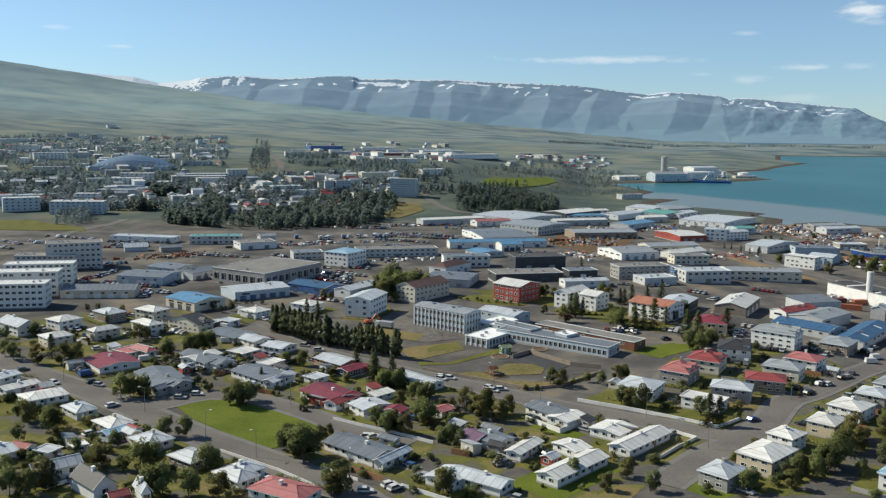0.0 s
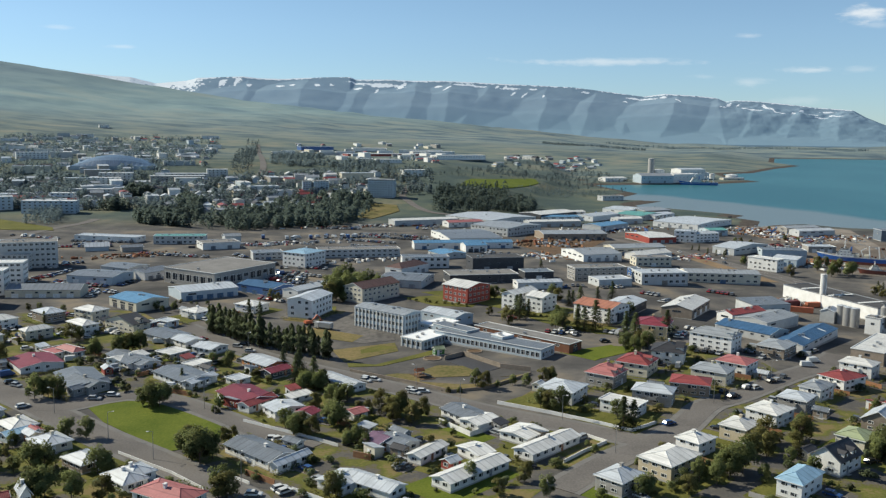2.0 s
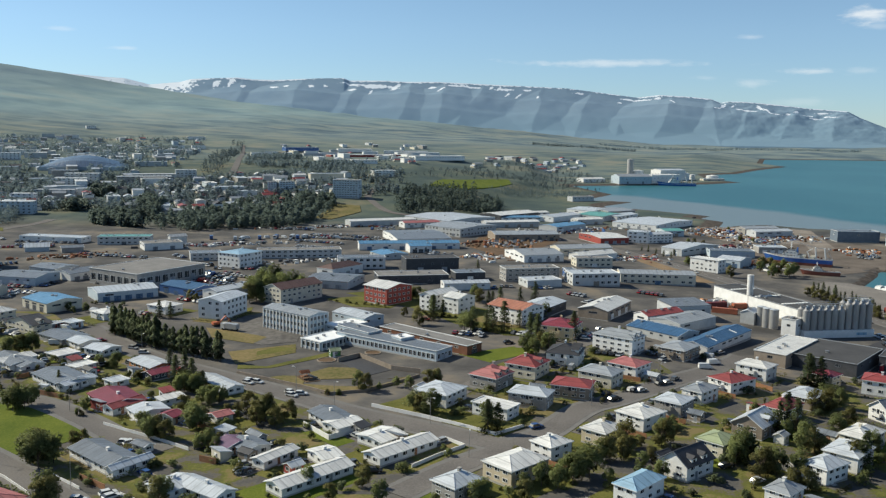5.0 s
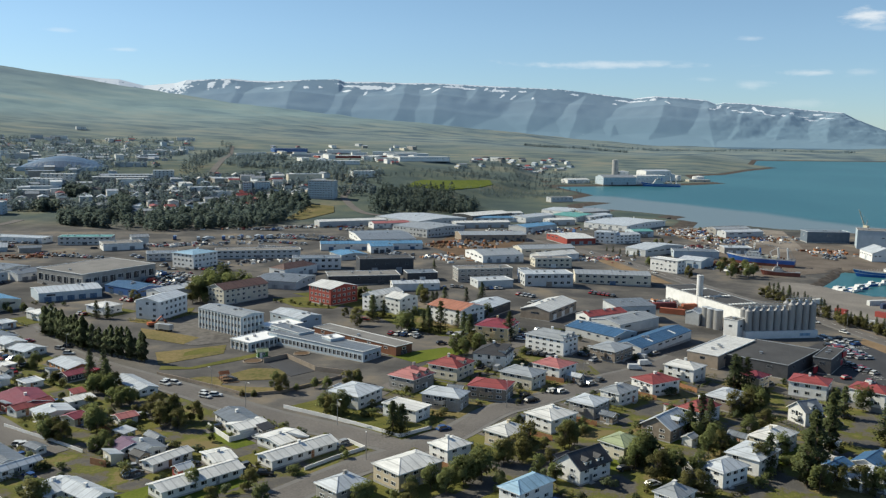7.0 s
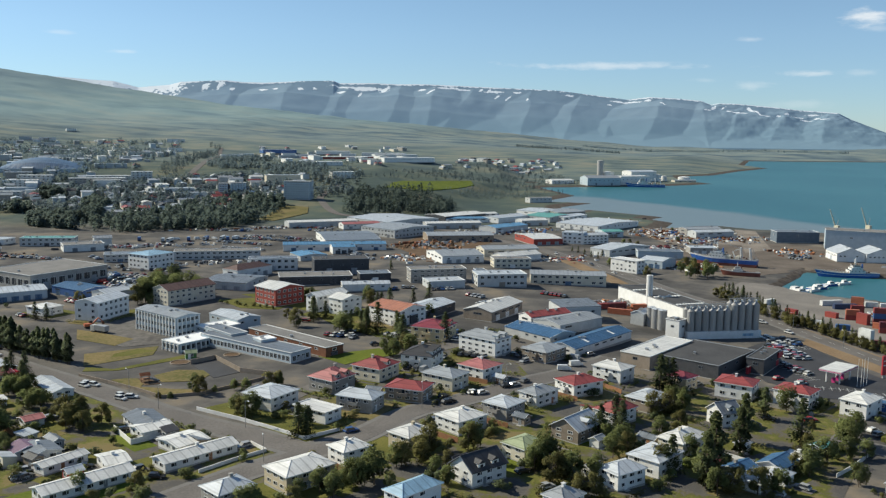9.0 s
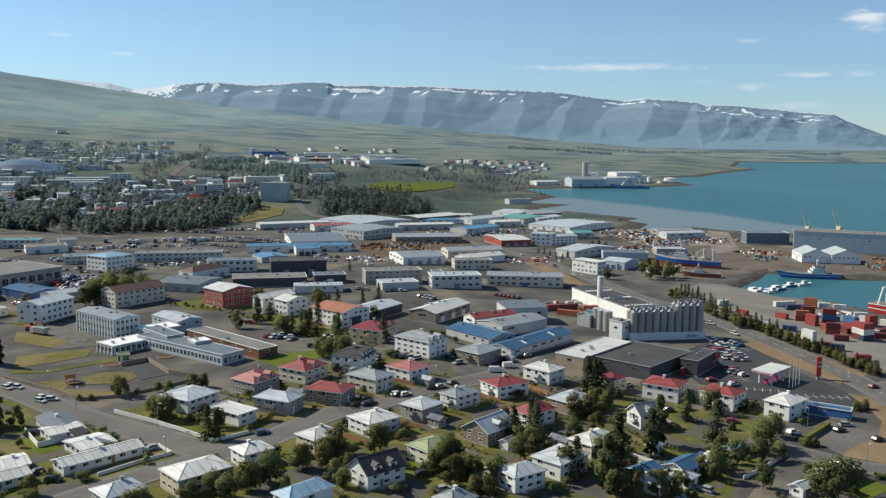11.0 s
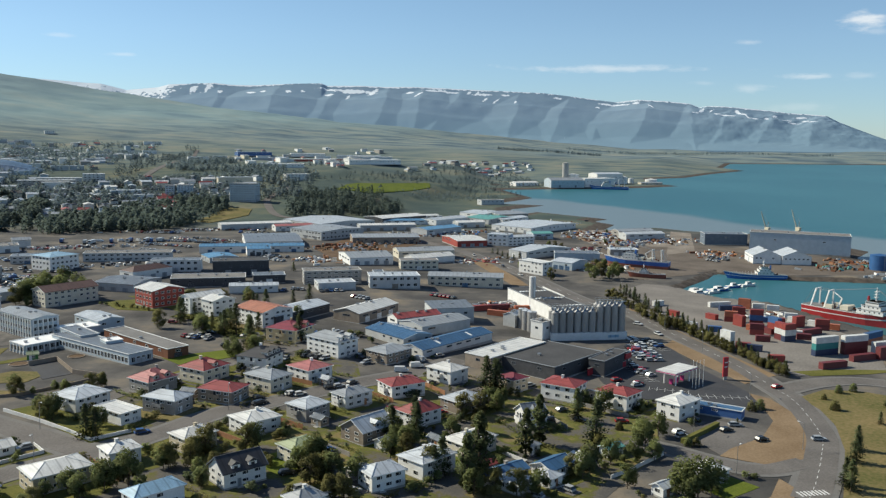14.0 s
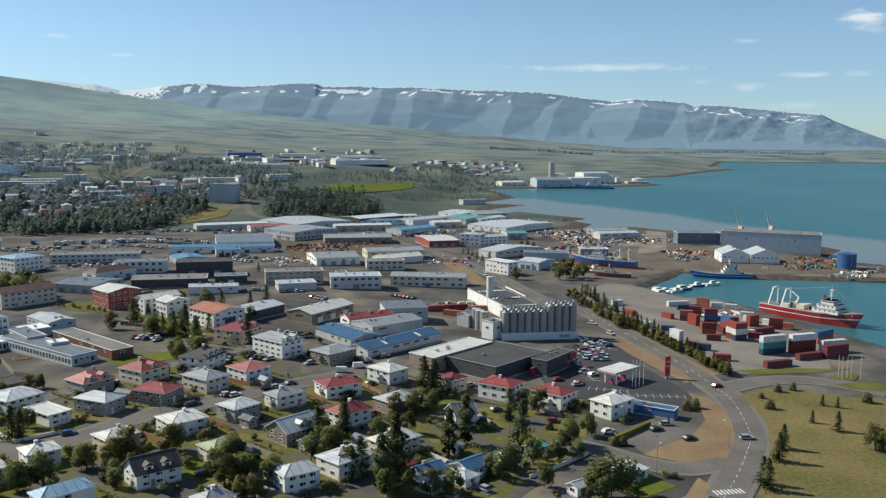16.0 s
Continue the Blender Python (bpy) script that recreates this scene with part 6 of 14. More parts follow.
def fuel_station(x, y, rot, w=16, d=8):
    ob = base("fuel_station_canopy", x, y, rot, "white flat fuel station canopy on posts over pumps", "canopy")
    bm = bmesh.new()
    box(bm, -w / 2, w / 2, -d / 2, d / 2, 4.6, 5.4)
    part("canopy", bm, "white_roof", ob)
    bm = bmesh.new()
    box(bm, -w / 2 - .03, w / 2 + .03, -d / 2 - .03, d / 2 + .03, 4.75, 5.05)
    part("fascia_stripe", bm, "sign_pink", ob)
    for sx in (-0.3, 0.3):
        for sy in (-0.3, 0.3):
            bm = bmesh.new()
            box(bm, sx * w - .2, sx * w + .2, sy * d - .2, sy * d + .2, 0, 4.6)
            part("post", bm, "trim", ob)
    for sx in (-0.25, 0.0, 0.25):
        bm = bmesh.new()
        box(bm, sx * w - .4, sx * w + .4, -.6, .6, 0.2, 2.0)
        part("fuel_pump", bm, "sign_pink", ob)
    return ob


def pylon_sign(x, y, rot, h=7, w=2.2, mat="sign_red"):
    ob = base("pylon_sign", x, y, rot, "tall dark red roadside pylon sign", "sign")
    bm = bmesh.new()
    box(bm, -w / 2, w / 2, -.25, .25, 1.2, h)
    part("panel", bm, mat, ob)
    bm = bmesh.new()
    box(bm, -w * .3, w * .3, -.2, .2, -0.3, 1.2)
    part("foot", bm, "concrete", ob)
    for k in (0.75, 0.55):
        bm = bmesh.new()
        box(bm, -w * .3, w * .3, -.29, -.25, h * k, h * k + 0.35)
        part("lettering_bar", bm, "trim", ob)
    return ob


def flagpole(x, y, h=8):
    ob = base("flagpole", x, y, 0, "slim white flagpole without a flag", "flagpole", "flagpoles")
    bm = bmesh.new()
    tube(bm, 0, 0, -0.3, h, 0.09, 0.05, 8)
    part("pole", bm, "trim", ob)
    bm = bmesh.new()
    tube(bm, 0, 0, h, h + 0.2, 0.12, 0.06, 8)
    part("finial", bm, "trim", ob)
    return ob


def street_lamp(x, y, rot, h=8):
    ob = base("street_lamp", x, y, rot, "grey steel street lamp with a short arm", "street lamp", "street lamps")
    bm = bmesh.new()
    tube(bm, 0, 0, -0.3, h, 0.1, 0.06, 8)
    part("pole", bm, "steel", ob)
    bm = bmesh.new()
    beam(bm, (0, 0, h), (1.4, 0, h + 0.25), 0.05)
    part("arm", bm, "steel", ob)
    bm = bmesh.new()
    box(bm, 1.2, 1.9, -0.14, 0.14, h + 0.2, h + 0.34)
    part("lamp_head", bm, "trim", ob)
    return ob


def far_house(x, y, rot, w, d, eave, rise, wall, roof, flat=False):
    """A house of the far quarters: body, roof and a dark window band a floor."""
    ob = base("house", x, y, rot, "%s house far off among trees with a %s roof" % (WALL_WORDS[wall], ROOF_WORDS[roof]), "house", "houses of the far quarter")
    bm = bmesh.new()
    box(bm, -w / 2, w / 2, -d / 2, d / 2, -3, eave)
    part("wall", bm, wall, ob)
    bm = bmesh.new()
    roof_mesh(bm, w, d, eave, "flat" if flat else "gable", rise, 0.5)
    if not flat:
        for s in (-1, 1):
            quads(bm, [(s * w / 2, -d / 2, eave), (s * w / 2, d / 2, eave), (s * w / 2, 0, eave + rise)], [(0, 1, 2)])
    part("roof", bm, (roof, "trim"), ob)
    return ob


def quarter(poly, count, seed, big=0.15, rot=20, joined=False):
    """Scatters houses over a quarter, lined up along its streets, none on top of another. joined: too far to count, one object."""
    rnd = random.Random(seed)
    xs, ys = [p[0] for p in poly], [p[1] for p in poly]
    done, tries = [], 0
    bm = bmesh.new()
    walls = ("white_wall", "white_wall", "cream_wall", "pale_blue_wall", "pale_grey_wall", "grey_wall")
    roofs = ("white_roof", "silver_roof", "silver_roof", "grey_roof", "slate_roof", "red_roof", "grey_roof", "dark_roof")
    while len(done) < count and tries < count * 40:
        tries += 1
        x, y = rnd.uniform(min(xs), max(xs)), rnd.uniform(min(ys), max(ys))
        if not inside(x, y, poly) or any((x - a) ** 2 + (y - b) ** 2 < 19 ** 2 for a, b in done):
            continue
        done.append((x, y))
        large = rnd.random() < big
        w, d = (rnd.uniform(28, 48), 12) if large else (rnd.uniform(11, 17), rnd.uniform(8, 10))
        eave, rise = (rnd.choice((6, 8.5)), 1.0) if large else (rnd.choice((3, 3, 5.5)), rnd.uniform(1.2, 2.6))
        r = rot + rnd.choice((0, 90)) + (0 if large else rnd.uniform(-8, 8))
        wall, roof = rnd.choice(walls), rnd.choice(roofs[:3] if large else roofs)
        if not joined:
            far_house(x, y, r, w, d, eave, rise, wall, roof, large)
            continue
        tmp = bmesh.new()
        box(tmp, -w / 2, w / 2, -d / 2, d / 2, -3, eave, walls.index(wall))
        roof_mesh(tmp, w, d, eave, "flat" if large else "gable", rise, 0.5)
        for f in tmp.faces[6:]:
            f.material_index = len(walls) + roofs.index(roof)
        tmp.transform(pose(x, y, gz(x, y), 0, 0, r))
        me = bpy.data.meshes.new("tmp")
        tmp.to_mesh(me)
        tmp.free()
        bm.from_mesh(me)
        bpy.data.meshes.remove(me)
    if joined:
        tagged(part("far_houses", bm, walls + roofs, None), "scattered pale houses of a far quarter among trees", "houses", kind="stuff")
    else:
        bm.free()


M["hull_red"] = surf("hull_red", (0.33, 0.025, 0.03), (0.43, 0.045, 0.045), 0.3, 0.4, 8)
M["hull_blue"] = surf("hull_blue", (0.02, 0.09, 0.33), (0.035, 0.14, 0.43), 0.3, 0.4, 8)
M["hull_rust"] = surf("hull_rust", (0.16, 0.05, 0.035), (0.26, 0.08, 0.055), 0.4, 0.7, 8)
M["tank_blue"] = surf("tank_blue", (0.02, 0.085, 0.22), (0.035, 0.12, 0.29), 0.3, 0.5, 8)
M["quay_stone"] = surf("quay_stone", (0.34, 0.30, 0.20), (0.48, 0.43, 0.30), 0.5, 0.85, 8, 0.1)


def dome_hall(x, y, rot, w, d, h):
    """A long sports hall under one low blue-grey vault."""
    ob = base("sports_hall", x, y, rot, "huge sports hall under a low blue-grey vaulted roof", "sports hall")
    bm = bmesh.new()
    box(bm, -w / 2, w / 2, -d / 2, d / 2, -3, 3)
    part("wall", bm, "pale_blue_wall", ob)
    bm = bmesh.new()
    n, m = 16, 8
    grid = [[bm.verts.new((-w / 2 + w * i / n, -d / 2 + d * j / m, 3 + h * math.sin(math.pi * i / n) ** 0.8 * math.sin(math.pi * j / m) ** 0.6)) for j in range(m + 1)] for i in range(n + 1)]
    for i in range(n):
        for j in range(m):
            bm.faces.new((grid[i][j], grid[i + 1][j], grid[i + 1][j + 1], grid[i][j + 1]))
    part("roof", bm, "vault_roof", ob)
    return ob


M["vault_roof"] = metal_roof("vault_roof", (0.10, 0.17, 0.26), 0.5)


def clutter(x, y, rot, w, d, n, mats, seed, label, tall=1.6):
    """Crates, scrap, pallets and machine parts heaped about a yard."""
    rnd = random.Random(seed)
    bm = bmesh.new()
    for i in range(n):
        u, v = rnd.gauss(0, 0.25) * w, rnd.gauss(0, 0.25) * d
        s, h = rnd.uniform(0.5, 2.6), rnd.uniform(0.3, 1) * tall
        tmp = pose(u, v, 0, 0, 0, rnd.choice((0, 90)) + rnd.uniform(-20, 20))
        q = [tmp @ Vector(c) for c in ((-s, -0.6, -.2), (s, -0.6, -.2), (s, 0.6, -.2), (-s, 0.6, -.2), (-s * .9, -0.5, h), (s * .9, -0.5, h), (s * .9, 0.5, h), (-s * .9, 0.5, h))]
        quads(bm, q, [(4, 5, 6, 7), (0, 1, 5, 4), (1, 2, 6, 5), (2, 3, 7, 6), (3, 0, 4, 7)], rnd.randrange(len(mats)))
    ob = part("yard_clutter", bm, mats, None)
    ob.matrix_basis = pose(x, y, gz(x, y), 0, 0, rot)
    return tagged(ob, label, "clutter", kind="stuff")


def crosswalk(x, y, rot, n=8):
    bm = bmesh.new()
    for i in range(n):
        u = (i - n / 2 + 0.5) * 1.05
        box(bm, u - 0.26, u + 0.26, -1.5, 1.5, 0, 0.012)
    ob = part("crosswalk", bm, "white_line", None)
    ob.matrix_basis = pose(x, y, gz(x, y) + 0.19, 0, 0, rot)
    return tagged(ob, "white striped zebra crossing on a road", "road marking", kind="structure")


M["green_wall"] = surf("green_wall", (0.05, 0.16, 0.045), (0.08, 0.22, 0.06), 1.0, 0.7)
WALL_WORDS["green_wall"] = "green"
STORE_ROT = 45


def climbing_frame(x, y, rot):
    """Timber climbing frame: four posts, a platform, a slide."""
    ob = base("climbing_frame", x, y, rot, "red-brown timber climbing frame with a slide in a playground", "climbing frame")
    for sx in (-1, 1):
        for sy in (-1, 1):
            bm = bmesh.new()
            tube(bm, sx * 1.3, sy * 1.1, -0.2, 2.8, 0.09, 0.09, 6)
            part("post", bm, "timber", ob)
    bm = bmesh.new()
    box(bm, -1.4, 1.4, -1.2, 1.2, 1.2, 1.35)
    part("platform", bm, "timber", ob)
    bm = bmesh.new()
    quads(bm, [(-1.7, -1.5, 2.6), (1.7, -1.5, 2.6), (1.7, 1.5, 2.6), (-1.7, 1.5, 2.6), (-1.7, 0, 3.5), (1.7, 0, 3.5)], [(0, 1, 5, 4), (2, 3, 4, 5), (1, 2, 5), (3, 0, 4), (3, 2, 1, 0)])
    part("roof", bm, "rust", ob)
    bm = bmesh.new()
    beam(bm, (1.4, 0, 1.3), (4.6, 0, 0.1), 0.3)
    part("slide", bm, "steel", ob)
    return ob


def sandpit(x, y, r):
    ob = base("sandpit", x, y, 0, "round sandpit with a dark kerb in a playground", "sandpit")
    bm = bmesh.new()
    n = 24
    rings = [[bm.verts.new((math.cos(math.tau * i / n) * q, math.sin(math.tau * i / n) * q, z)) for i in range(n)] for q, z in ((r, -0.1), (r, 0.35), (r - 0.35, 0.35), (r - 0.35, 0.12))]
    for a, b in zip(rings, rings[1:]):
        for i in range(n):
            bm.faces.new((a[i], a[(i + 1) % n], b[(i + 1) % n], b[i]))
    part("kerb", bm, "brown_wall", ob)
    bm = bmesh.new()
    tube(bm, 0, 0, -0.1, 0.14, r - 0.34, r - 0.34, 24)
    part("sand", bm, "soil", ob)
    return ob


def shop_panel(x, y, z, w, h, rot):
    """A red board in a steel frame on the front of the store."""
    ob = base("shop_sign", x, y, rot, "plain red sign board on the dark store front", "sign", z=z)
    bm = bmesh.new()
    box(bm, -w / 2, w / 2, -0.5, 0.3, 0, h)
    part("board", bm, "sign_red", ob)
    bm = bmesh.new()
    box(bm, -w / 2 - 0.12, w / 2 + 0.12, -0.52, 0.3, h, h + 0.15)
    part("frame", bm, "steel", ob)
    return ob


def excavator(x, y, rot):
    """A tracked excavator: two tracks, a turntable house with a cab, boom, stick and bucket."""
    ob = base("excavator", x, y, rot, "orange tracked excavator on bare soil", "excavator")
    for sy in (-1.1, 1.1):
        bm = bmesh.new()
        box(bm, -1.9, 1.9, sy - 0.3, sy + 0.3, 0.05, 0.85)
        part("track", bm, "rubber", ob)
    bm = bmesh.new()
    box(bm, -2.2, 1.0, -1.25, 1.25, 0.95, 2.0)
    part("body", bm, "digger_orange", ob)
    bm = bmesh.new()
    box(bm, 0.0, 1.3, 0.2, 1.25, 1.1, 2.9)
    part("cab", bm, "glass", ob)
    for name, a, b, r in (("boom", (1.0, -0.3, 1.6), (3.8, -0.3, 4.2), 0.28), ("stick", (3.8, -0.3, 4.2), (5.6, -0.3, 2.2), 0.2), ("bucket", (5.3, -0.3, 2.2), (5.9, -0.3, 1.2), 0.5)):
        bm = bmesh.new()
        beam(bm, a, b, r)
        part(name, bm, "digger_orange" if name != "bucket" else "rust", ob)
    return ob


M["digger_orange"] = surf("digger_orange", (0.42, 0.10, 0.04), (0.55, 0.15, 0.06), 0.6, 0.5)


def truck(x, y, rot, colour="paint_white", bed="paint_grey"):
    """A lorry: cab, box or tipping body, chassis, six wheels in pairs."""
    ob = base("truck", x, y, rot, "parked lorry with a high cab and a long body", "truck", "parked lorries")
    bm = bmesh.new()
    box(bm, 2.2, 4.2, -1.2, 1.2, 0.6, 3.0)
    part("cab", bm, colour, ob)
    bm = bmesh.new()
    box(bm, 4.18, 4.24, -1.05, 1.05, 1.8, 2.7)
    part("windscreen", bm, "glass", ob)
    bm = bmesh.new()
    box(bm, -4.2, 1.9, -1.25, 1.25, 1.0, 3.2)
    box(bm, -4.2, 2.2, -0.5, 0.5, 0.6, 1.0, 1)
    part("load_body", bm, (bed, "rubber"), ob)
    for px in (-3.0, -1.7, 3.1):
        bm = bmesh.new()
        box(bm, px - 0.45, px + 0.45, -1.2, 1.2, 0.02, 0.92)
        part("axle", bm, "rubber", ob)
    return ob

# ---- the town's houses and halls, block by block ----
house(103.4, 218.5, 38.9, 13.9, 9.8, 4.4, 'hip', 1.7, 'beige_wall', 'white_roof', 2)
house(87.6, 209.1, 41.4, 9.6, 7.8, 3.7, 'hip', 1.7, 'grey_wall', 'silver_roof', 2)
house(51.6, 219.1, 41.8, 22.2, 6.6, 2.4, 'gable', 1.2, 'white_wall', 'white_roof', 1)
house(74.7, 236.7, 41.6, 21.1, 6.6, 2.4, 'gable', 1.2, 'white_wall', 'white_roof', 1)
house(69.5, 246.3, 44.1, 9.5, 9.8, 2.4, 'gable', 0.8, 'white_wall', 'white_roof', 1, door=False)
house(54.4, 233.4, 32.4, 5.8, 8.9, 2.3, 'gable', 0.8, 'white_wall', 'white_roof', 1)
house(54.6, 265.2, 123.1, 13.4, 8.7, 2.4, 'gable', 1.1, 'white_wall', 'slate_roof', 1)
house(58.2, 257.9, 39.0, 9.3, 7.7, 2.4, 'gable', 0.8, 'white_wall', 'white_roof', 1, chimney=False)
house(41.2, 233.7, 51.2, 12.4, 4.5, 2.3, 'gable', 0.8, 'white_wall', 'white_roof', 1, chimney=False)
house(88.7, 283.2, 53.8, 12.5, 11.9, 4.3, 'hip', 1.6, 'white_wall', 'silver_roof', 2)
house(104.5, 267.4, 50.3, 6.9, 12.6, 3.8, 'flat', 0.3, 'white_wall', 'white_roof', 2, chimney=False)
house(107.1, 298.7, 50.9, 11.2, 10.4, 4.4, 'hip', 2.8, 'grey_wall', 'pink_roof', 2, dormers=2)
house(121.6, 311.2, 54.6, 11.8, 11.6, 4.6, 'hip', 2.7, 'cream_wall', 'red_roof', 2, dormers=1)
house(117.0, 276.3, 62.6, 8.3, 12.4, 4.4, 'hip', 1.7, 'grey_wall', 'silver_roof', 2)
house(132.4, 285.3, 66.2, 9.8, 12.5, 4.2, 'hip', 1.6, 'brown_wall', 'red_roof', 2)
house(145.0, 298.5, 50.6, 9.6, 12.4, 4.6, 'hip', 1.7, 'cream_wall', 'grey_roof', 2)
house(158.0, 309.1, 44.9, 10.7, 11.1, 4.6, 'hip', 1.6, 'white_wall', 'pink_roof', 2)
house(163.9, 345.8, 46.6, 10.5, 17.5, 6.2, 'hip', 2.3, 'white_wall', 'grey_roof', 3, dormers=2)
house(138.6, 327.2, 66.7, 12.3, 11.9, 4.4, 'hip', 2.7, 'white_wall', 'dark_roof', 2, dormers=3)
house(145.4, 369.6, 62.1, 14.2, 14.1, 5.2, 'hip', 2.3, 'yellow_wall', 'maroon_roof', 2, dormers=2)
house(185.8, 337.6, 45.3, 13.7, 10.9, 4.3, 'hip', 1.5, 'brown_wall', 'grey_roof', 2)
house(206.2, 312.3, 43.5, 9.2, 11.4, 4.7, 'hip', 1.5, 'white_wall', 'white_roof', 2)
house(189.4, 293.2, 28.3, 12.5, 9.8, 4.3, 'hip', 1.6, 'white_wall', 'red_roof', 2)
house(173.4, 279.8, 40.5, 10.8, 7.1, 4.2, 'hip', 1.4, 'white_wall', 'grey_roof', 2)
house(160.6, 267.4, 46.4, 9.4, 8.8, 4.1, 'hip', 1.4, 'grey_wall', 'silver_roof', 2)
house(146.4, 255.0, 38.4, 11.1, 9.8, 4.1, 'hip', 1.4, 'white_wall', 'white_roof', 2)
house(131.6, 241.8, 43.9, 9.8, 7.8, 4.1, 'hip', 1.4, 'beige_wall', 'white_roof', 2)
house(115.0, 231.7, 37.3, 8.2, 7.3, 4.1, 'hip', 1.4, 'white_wall', 'white_roof', 2)
house(161.3, 232.3, 40.0, 9.3, 7.9, 3.9, 'hip', 1.6, 'cream_wall', 'green_roof', 2)
house(178.7, 248.7, 44.2, 11.8, 9.1, 3.7, 'gable', 3.0, 'brown_wall', 'silver_roof', 2, dormers=1)
house(194.0, 263.9, 39.0, 11.3, 7.4, 4.2, 'hip', 2.3, 'white_wall', 'red_roof', 2)
house(208.7, 278.8, 41.0, 11.5, 9.0, 4.0, 'hip', 1.8, 'brown_wall', 'silver_roof', 2)
house(147.3, 217.2, 35.4, 11.2, 8.2, 3.9, 'gable', 3.2, 'white_wall', 'dark_roof', 2, dormers=2)
house(130.6, 202.5, 41.3, 12.2, 6.2, 4.4, 'hip', 1.6, 'white_wall', 'pale_blue_roof', 2)
house(165.0, 199.6, 40.0, 7.5, 6.1, 3.3, 'hip', 1.6, 'white_wall', 'grey_roof', 2)
house(182.6, 214.5, 30.5, 9.4, 6.9, 4.2, 'hip', 1.7, 'white_wall', 'silver_roof', 2)
house(194.3, 224.8, 42.4, 11.9, 9.0, 4.5, 'hip', 1.7, 'white_wall', 'silver_roof', 2)
house(278.0, 276.1, 38.1, 11.8, 8.4, 5.2, 'hip', 1.6, 'white_wall', 'white_roof', 2)
house(261.2, 286.3, 44.2, 9.4, 11.6, 5.2, 'hip', 1.7, 'white_wall', 'red_roof', 2)
house(244.7, 295.6, 54.4, 10.4, 12.2, 5.2, 'hip', 1.7, 'white_wall', 'red_roof', 2)
house(228.5, 304.1, 36.9, 7.1, 7.6, 4.3, 'hip', 1.5, 'beige_wall', 'maroon_roof', 2)
house(228.2, 264.9, 19.6, 7.1, 7.1, 4.3, 'gable', 2.8, 'white_wall', 'slate_roof', 2, dormers=1)
house(207.1, 240.9, 39.1, 12.6, 7.9, 4.0, 'hip', 1.7, 'cream_wall', 'white_roof', 2)
house(246.9, 240.8, 32.2, 5.7, 3.7, 2.3, 'gable', 0.8, 'white_wall', 'teal_roof', 1, chimney=False)
house(215.5, 214.8, 49.4, 6.7, 7.3, 2.6, 'hip', 1.2, 'white_wall', 'white_roof', 1)
house(227.4, 225.6, 40.7, 9.4, 6.6, 2.8, 'gable', 1.5, 'white_wall', 'blue_roof', 1)
house(224.8, 218.4, 42.4, 5.3, 5.1, 2.5, 'hip', 1.1, 'white_wall', 'silver_roof', 1)
house(235.7, 231.2, 123.9, 4.2, 4.1, 2.5, 'gable', 1.1, 'white_wall', 'white_roof', 1)
house(215.4, 221.9, 35.2, 8.0, 5.6, 2.5, 'gable', 1.3, 'grey_wall', 'blue_roof', 1)
house(224.2, 240.7, 37.5, 3.7, 3.1, 2.6, 'hip', 0.9, 'cream_wall', 'grey_roof', 1, chimney=False)
house(252.5, 212.4, 33.7, 3.9, 3.7, 2.5, 'gable', 1.1, 'white_wall', 'silver_roof', 1)
house(267.8, 223.3, 33.7, 9.3, 7.4, 2.6, 'hip', 1.4, 'white_wall', 'white_roof', 1)
house(-14.9, 286.1, 126.0, 17.0, 12.1, 2.4, 'gable', 1.3, 'white_wall', 'maroon_roof', 1)
house(-10.5, 279.2, 52.8, 12.3, 4.9, 2.4, 'gable', 1.1, 'white_wall', 'red_roof', 1, chimney=False)
house(-39.9, 310.4, 133.9, 20.4, 11.9, 2.4, 'gable', 1.1, 'white_wall', 'slate_roof', 1)
house(-33.4, 304.4, 59.4, 12.6, 4.6, 2.4, 'gable', 0.9, 'white_wall', 'silver_roof', 1, chimney=False)
house(-63.2, 332.5, 135.0, 23.3, 8.4, 2.4, 'gable', 1.2, 'white_wall', 'slate_roof', 1)
house(-4.1, 236.1, 134.8, 19.0, 9.4, 2.4, 'gable', 1.3, 'white_wall', 'slate_roof', 1)
house(4.7, 228.4, 49.9, 11.8, 3.0, 2.4, 'gable', 1.0, 'white_wall', 'silver_roof', 1, chimney=False)
house(4.1, 243.5, 141.5, 5.2, 3.1, 2.0, 'gable', 0.6, 'white_wall', 'slate_roof', 1, chimney=False, door=False)
house(-33.5, 221.7, 44.9, 7.0, 7.5, 2.4, 'hip', 1.4, 'white_wall', 'silver_roof', 1)
house(18.6, 214.6, 49.6, 8.4, 8.3, 2.4, 'gable', 1.0, 'white_wall', 'silver_roof', 1)
house(26.5, 212.3, 140.2, 15.4, 6.3, 2.4, 'gable', 1.2, 'white_wall', 'silver_roof', 1)
house(-21.9, 207.8, 57.1, 8.8, 15.2, 2.4, 'hip', 1.5, 'white_wall', 'pink_roof', 1)
house(-1.8, 273.4, 125.5, 8.0, 10.0, 2.4, 'gable', 0.9, 'white_wall', 'silver_roof', 1)
house(6.3, 268.0, 58.2, 4.6, 5.8, 2.3, 'gable', 0.9, 'cream_wall', 'maroon_roof', 1, chimney=False)
house(2.1, 285.8, 41.9, 8.2, 3.5, 2.1, 'mono', 0.5, 'white_wall', 'white_roof', 1, chimney=False)
house(14.8, 302.6, 129.6, 19.2, 6.7, 2.3, 'gable', 1.0, 'white_wall', 'silver_roof', 1)
house(20.9, 268.3, 41.8, 5.4, 5.0, 2.1, 'gable', 0.8, 'white_wall', 'pink_roof', 1, chimney=False)
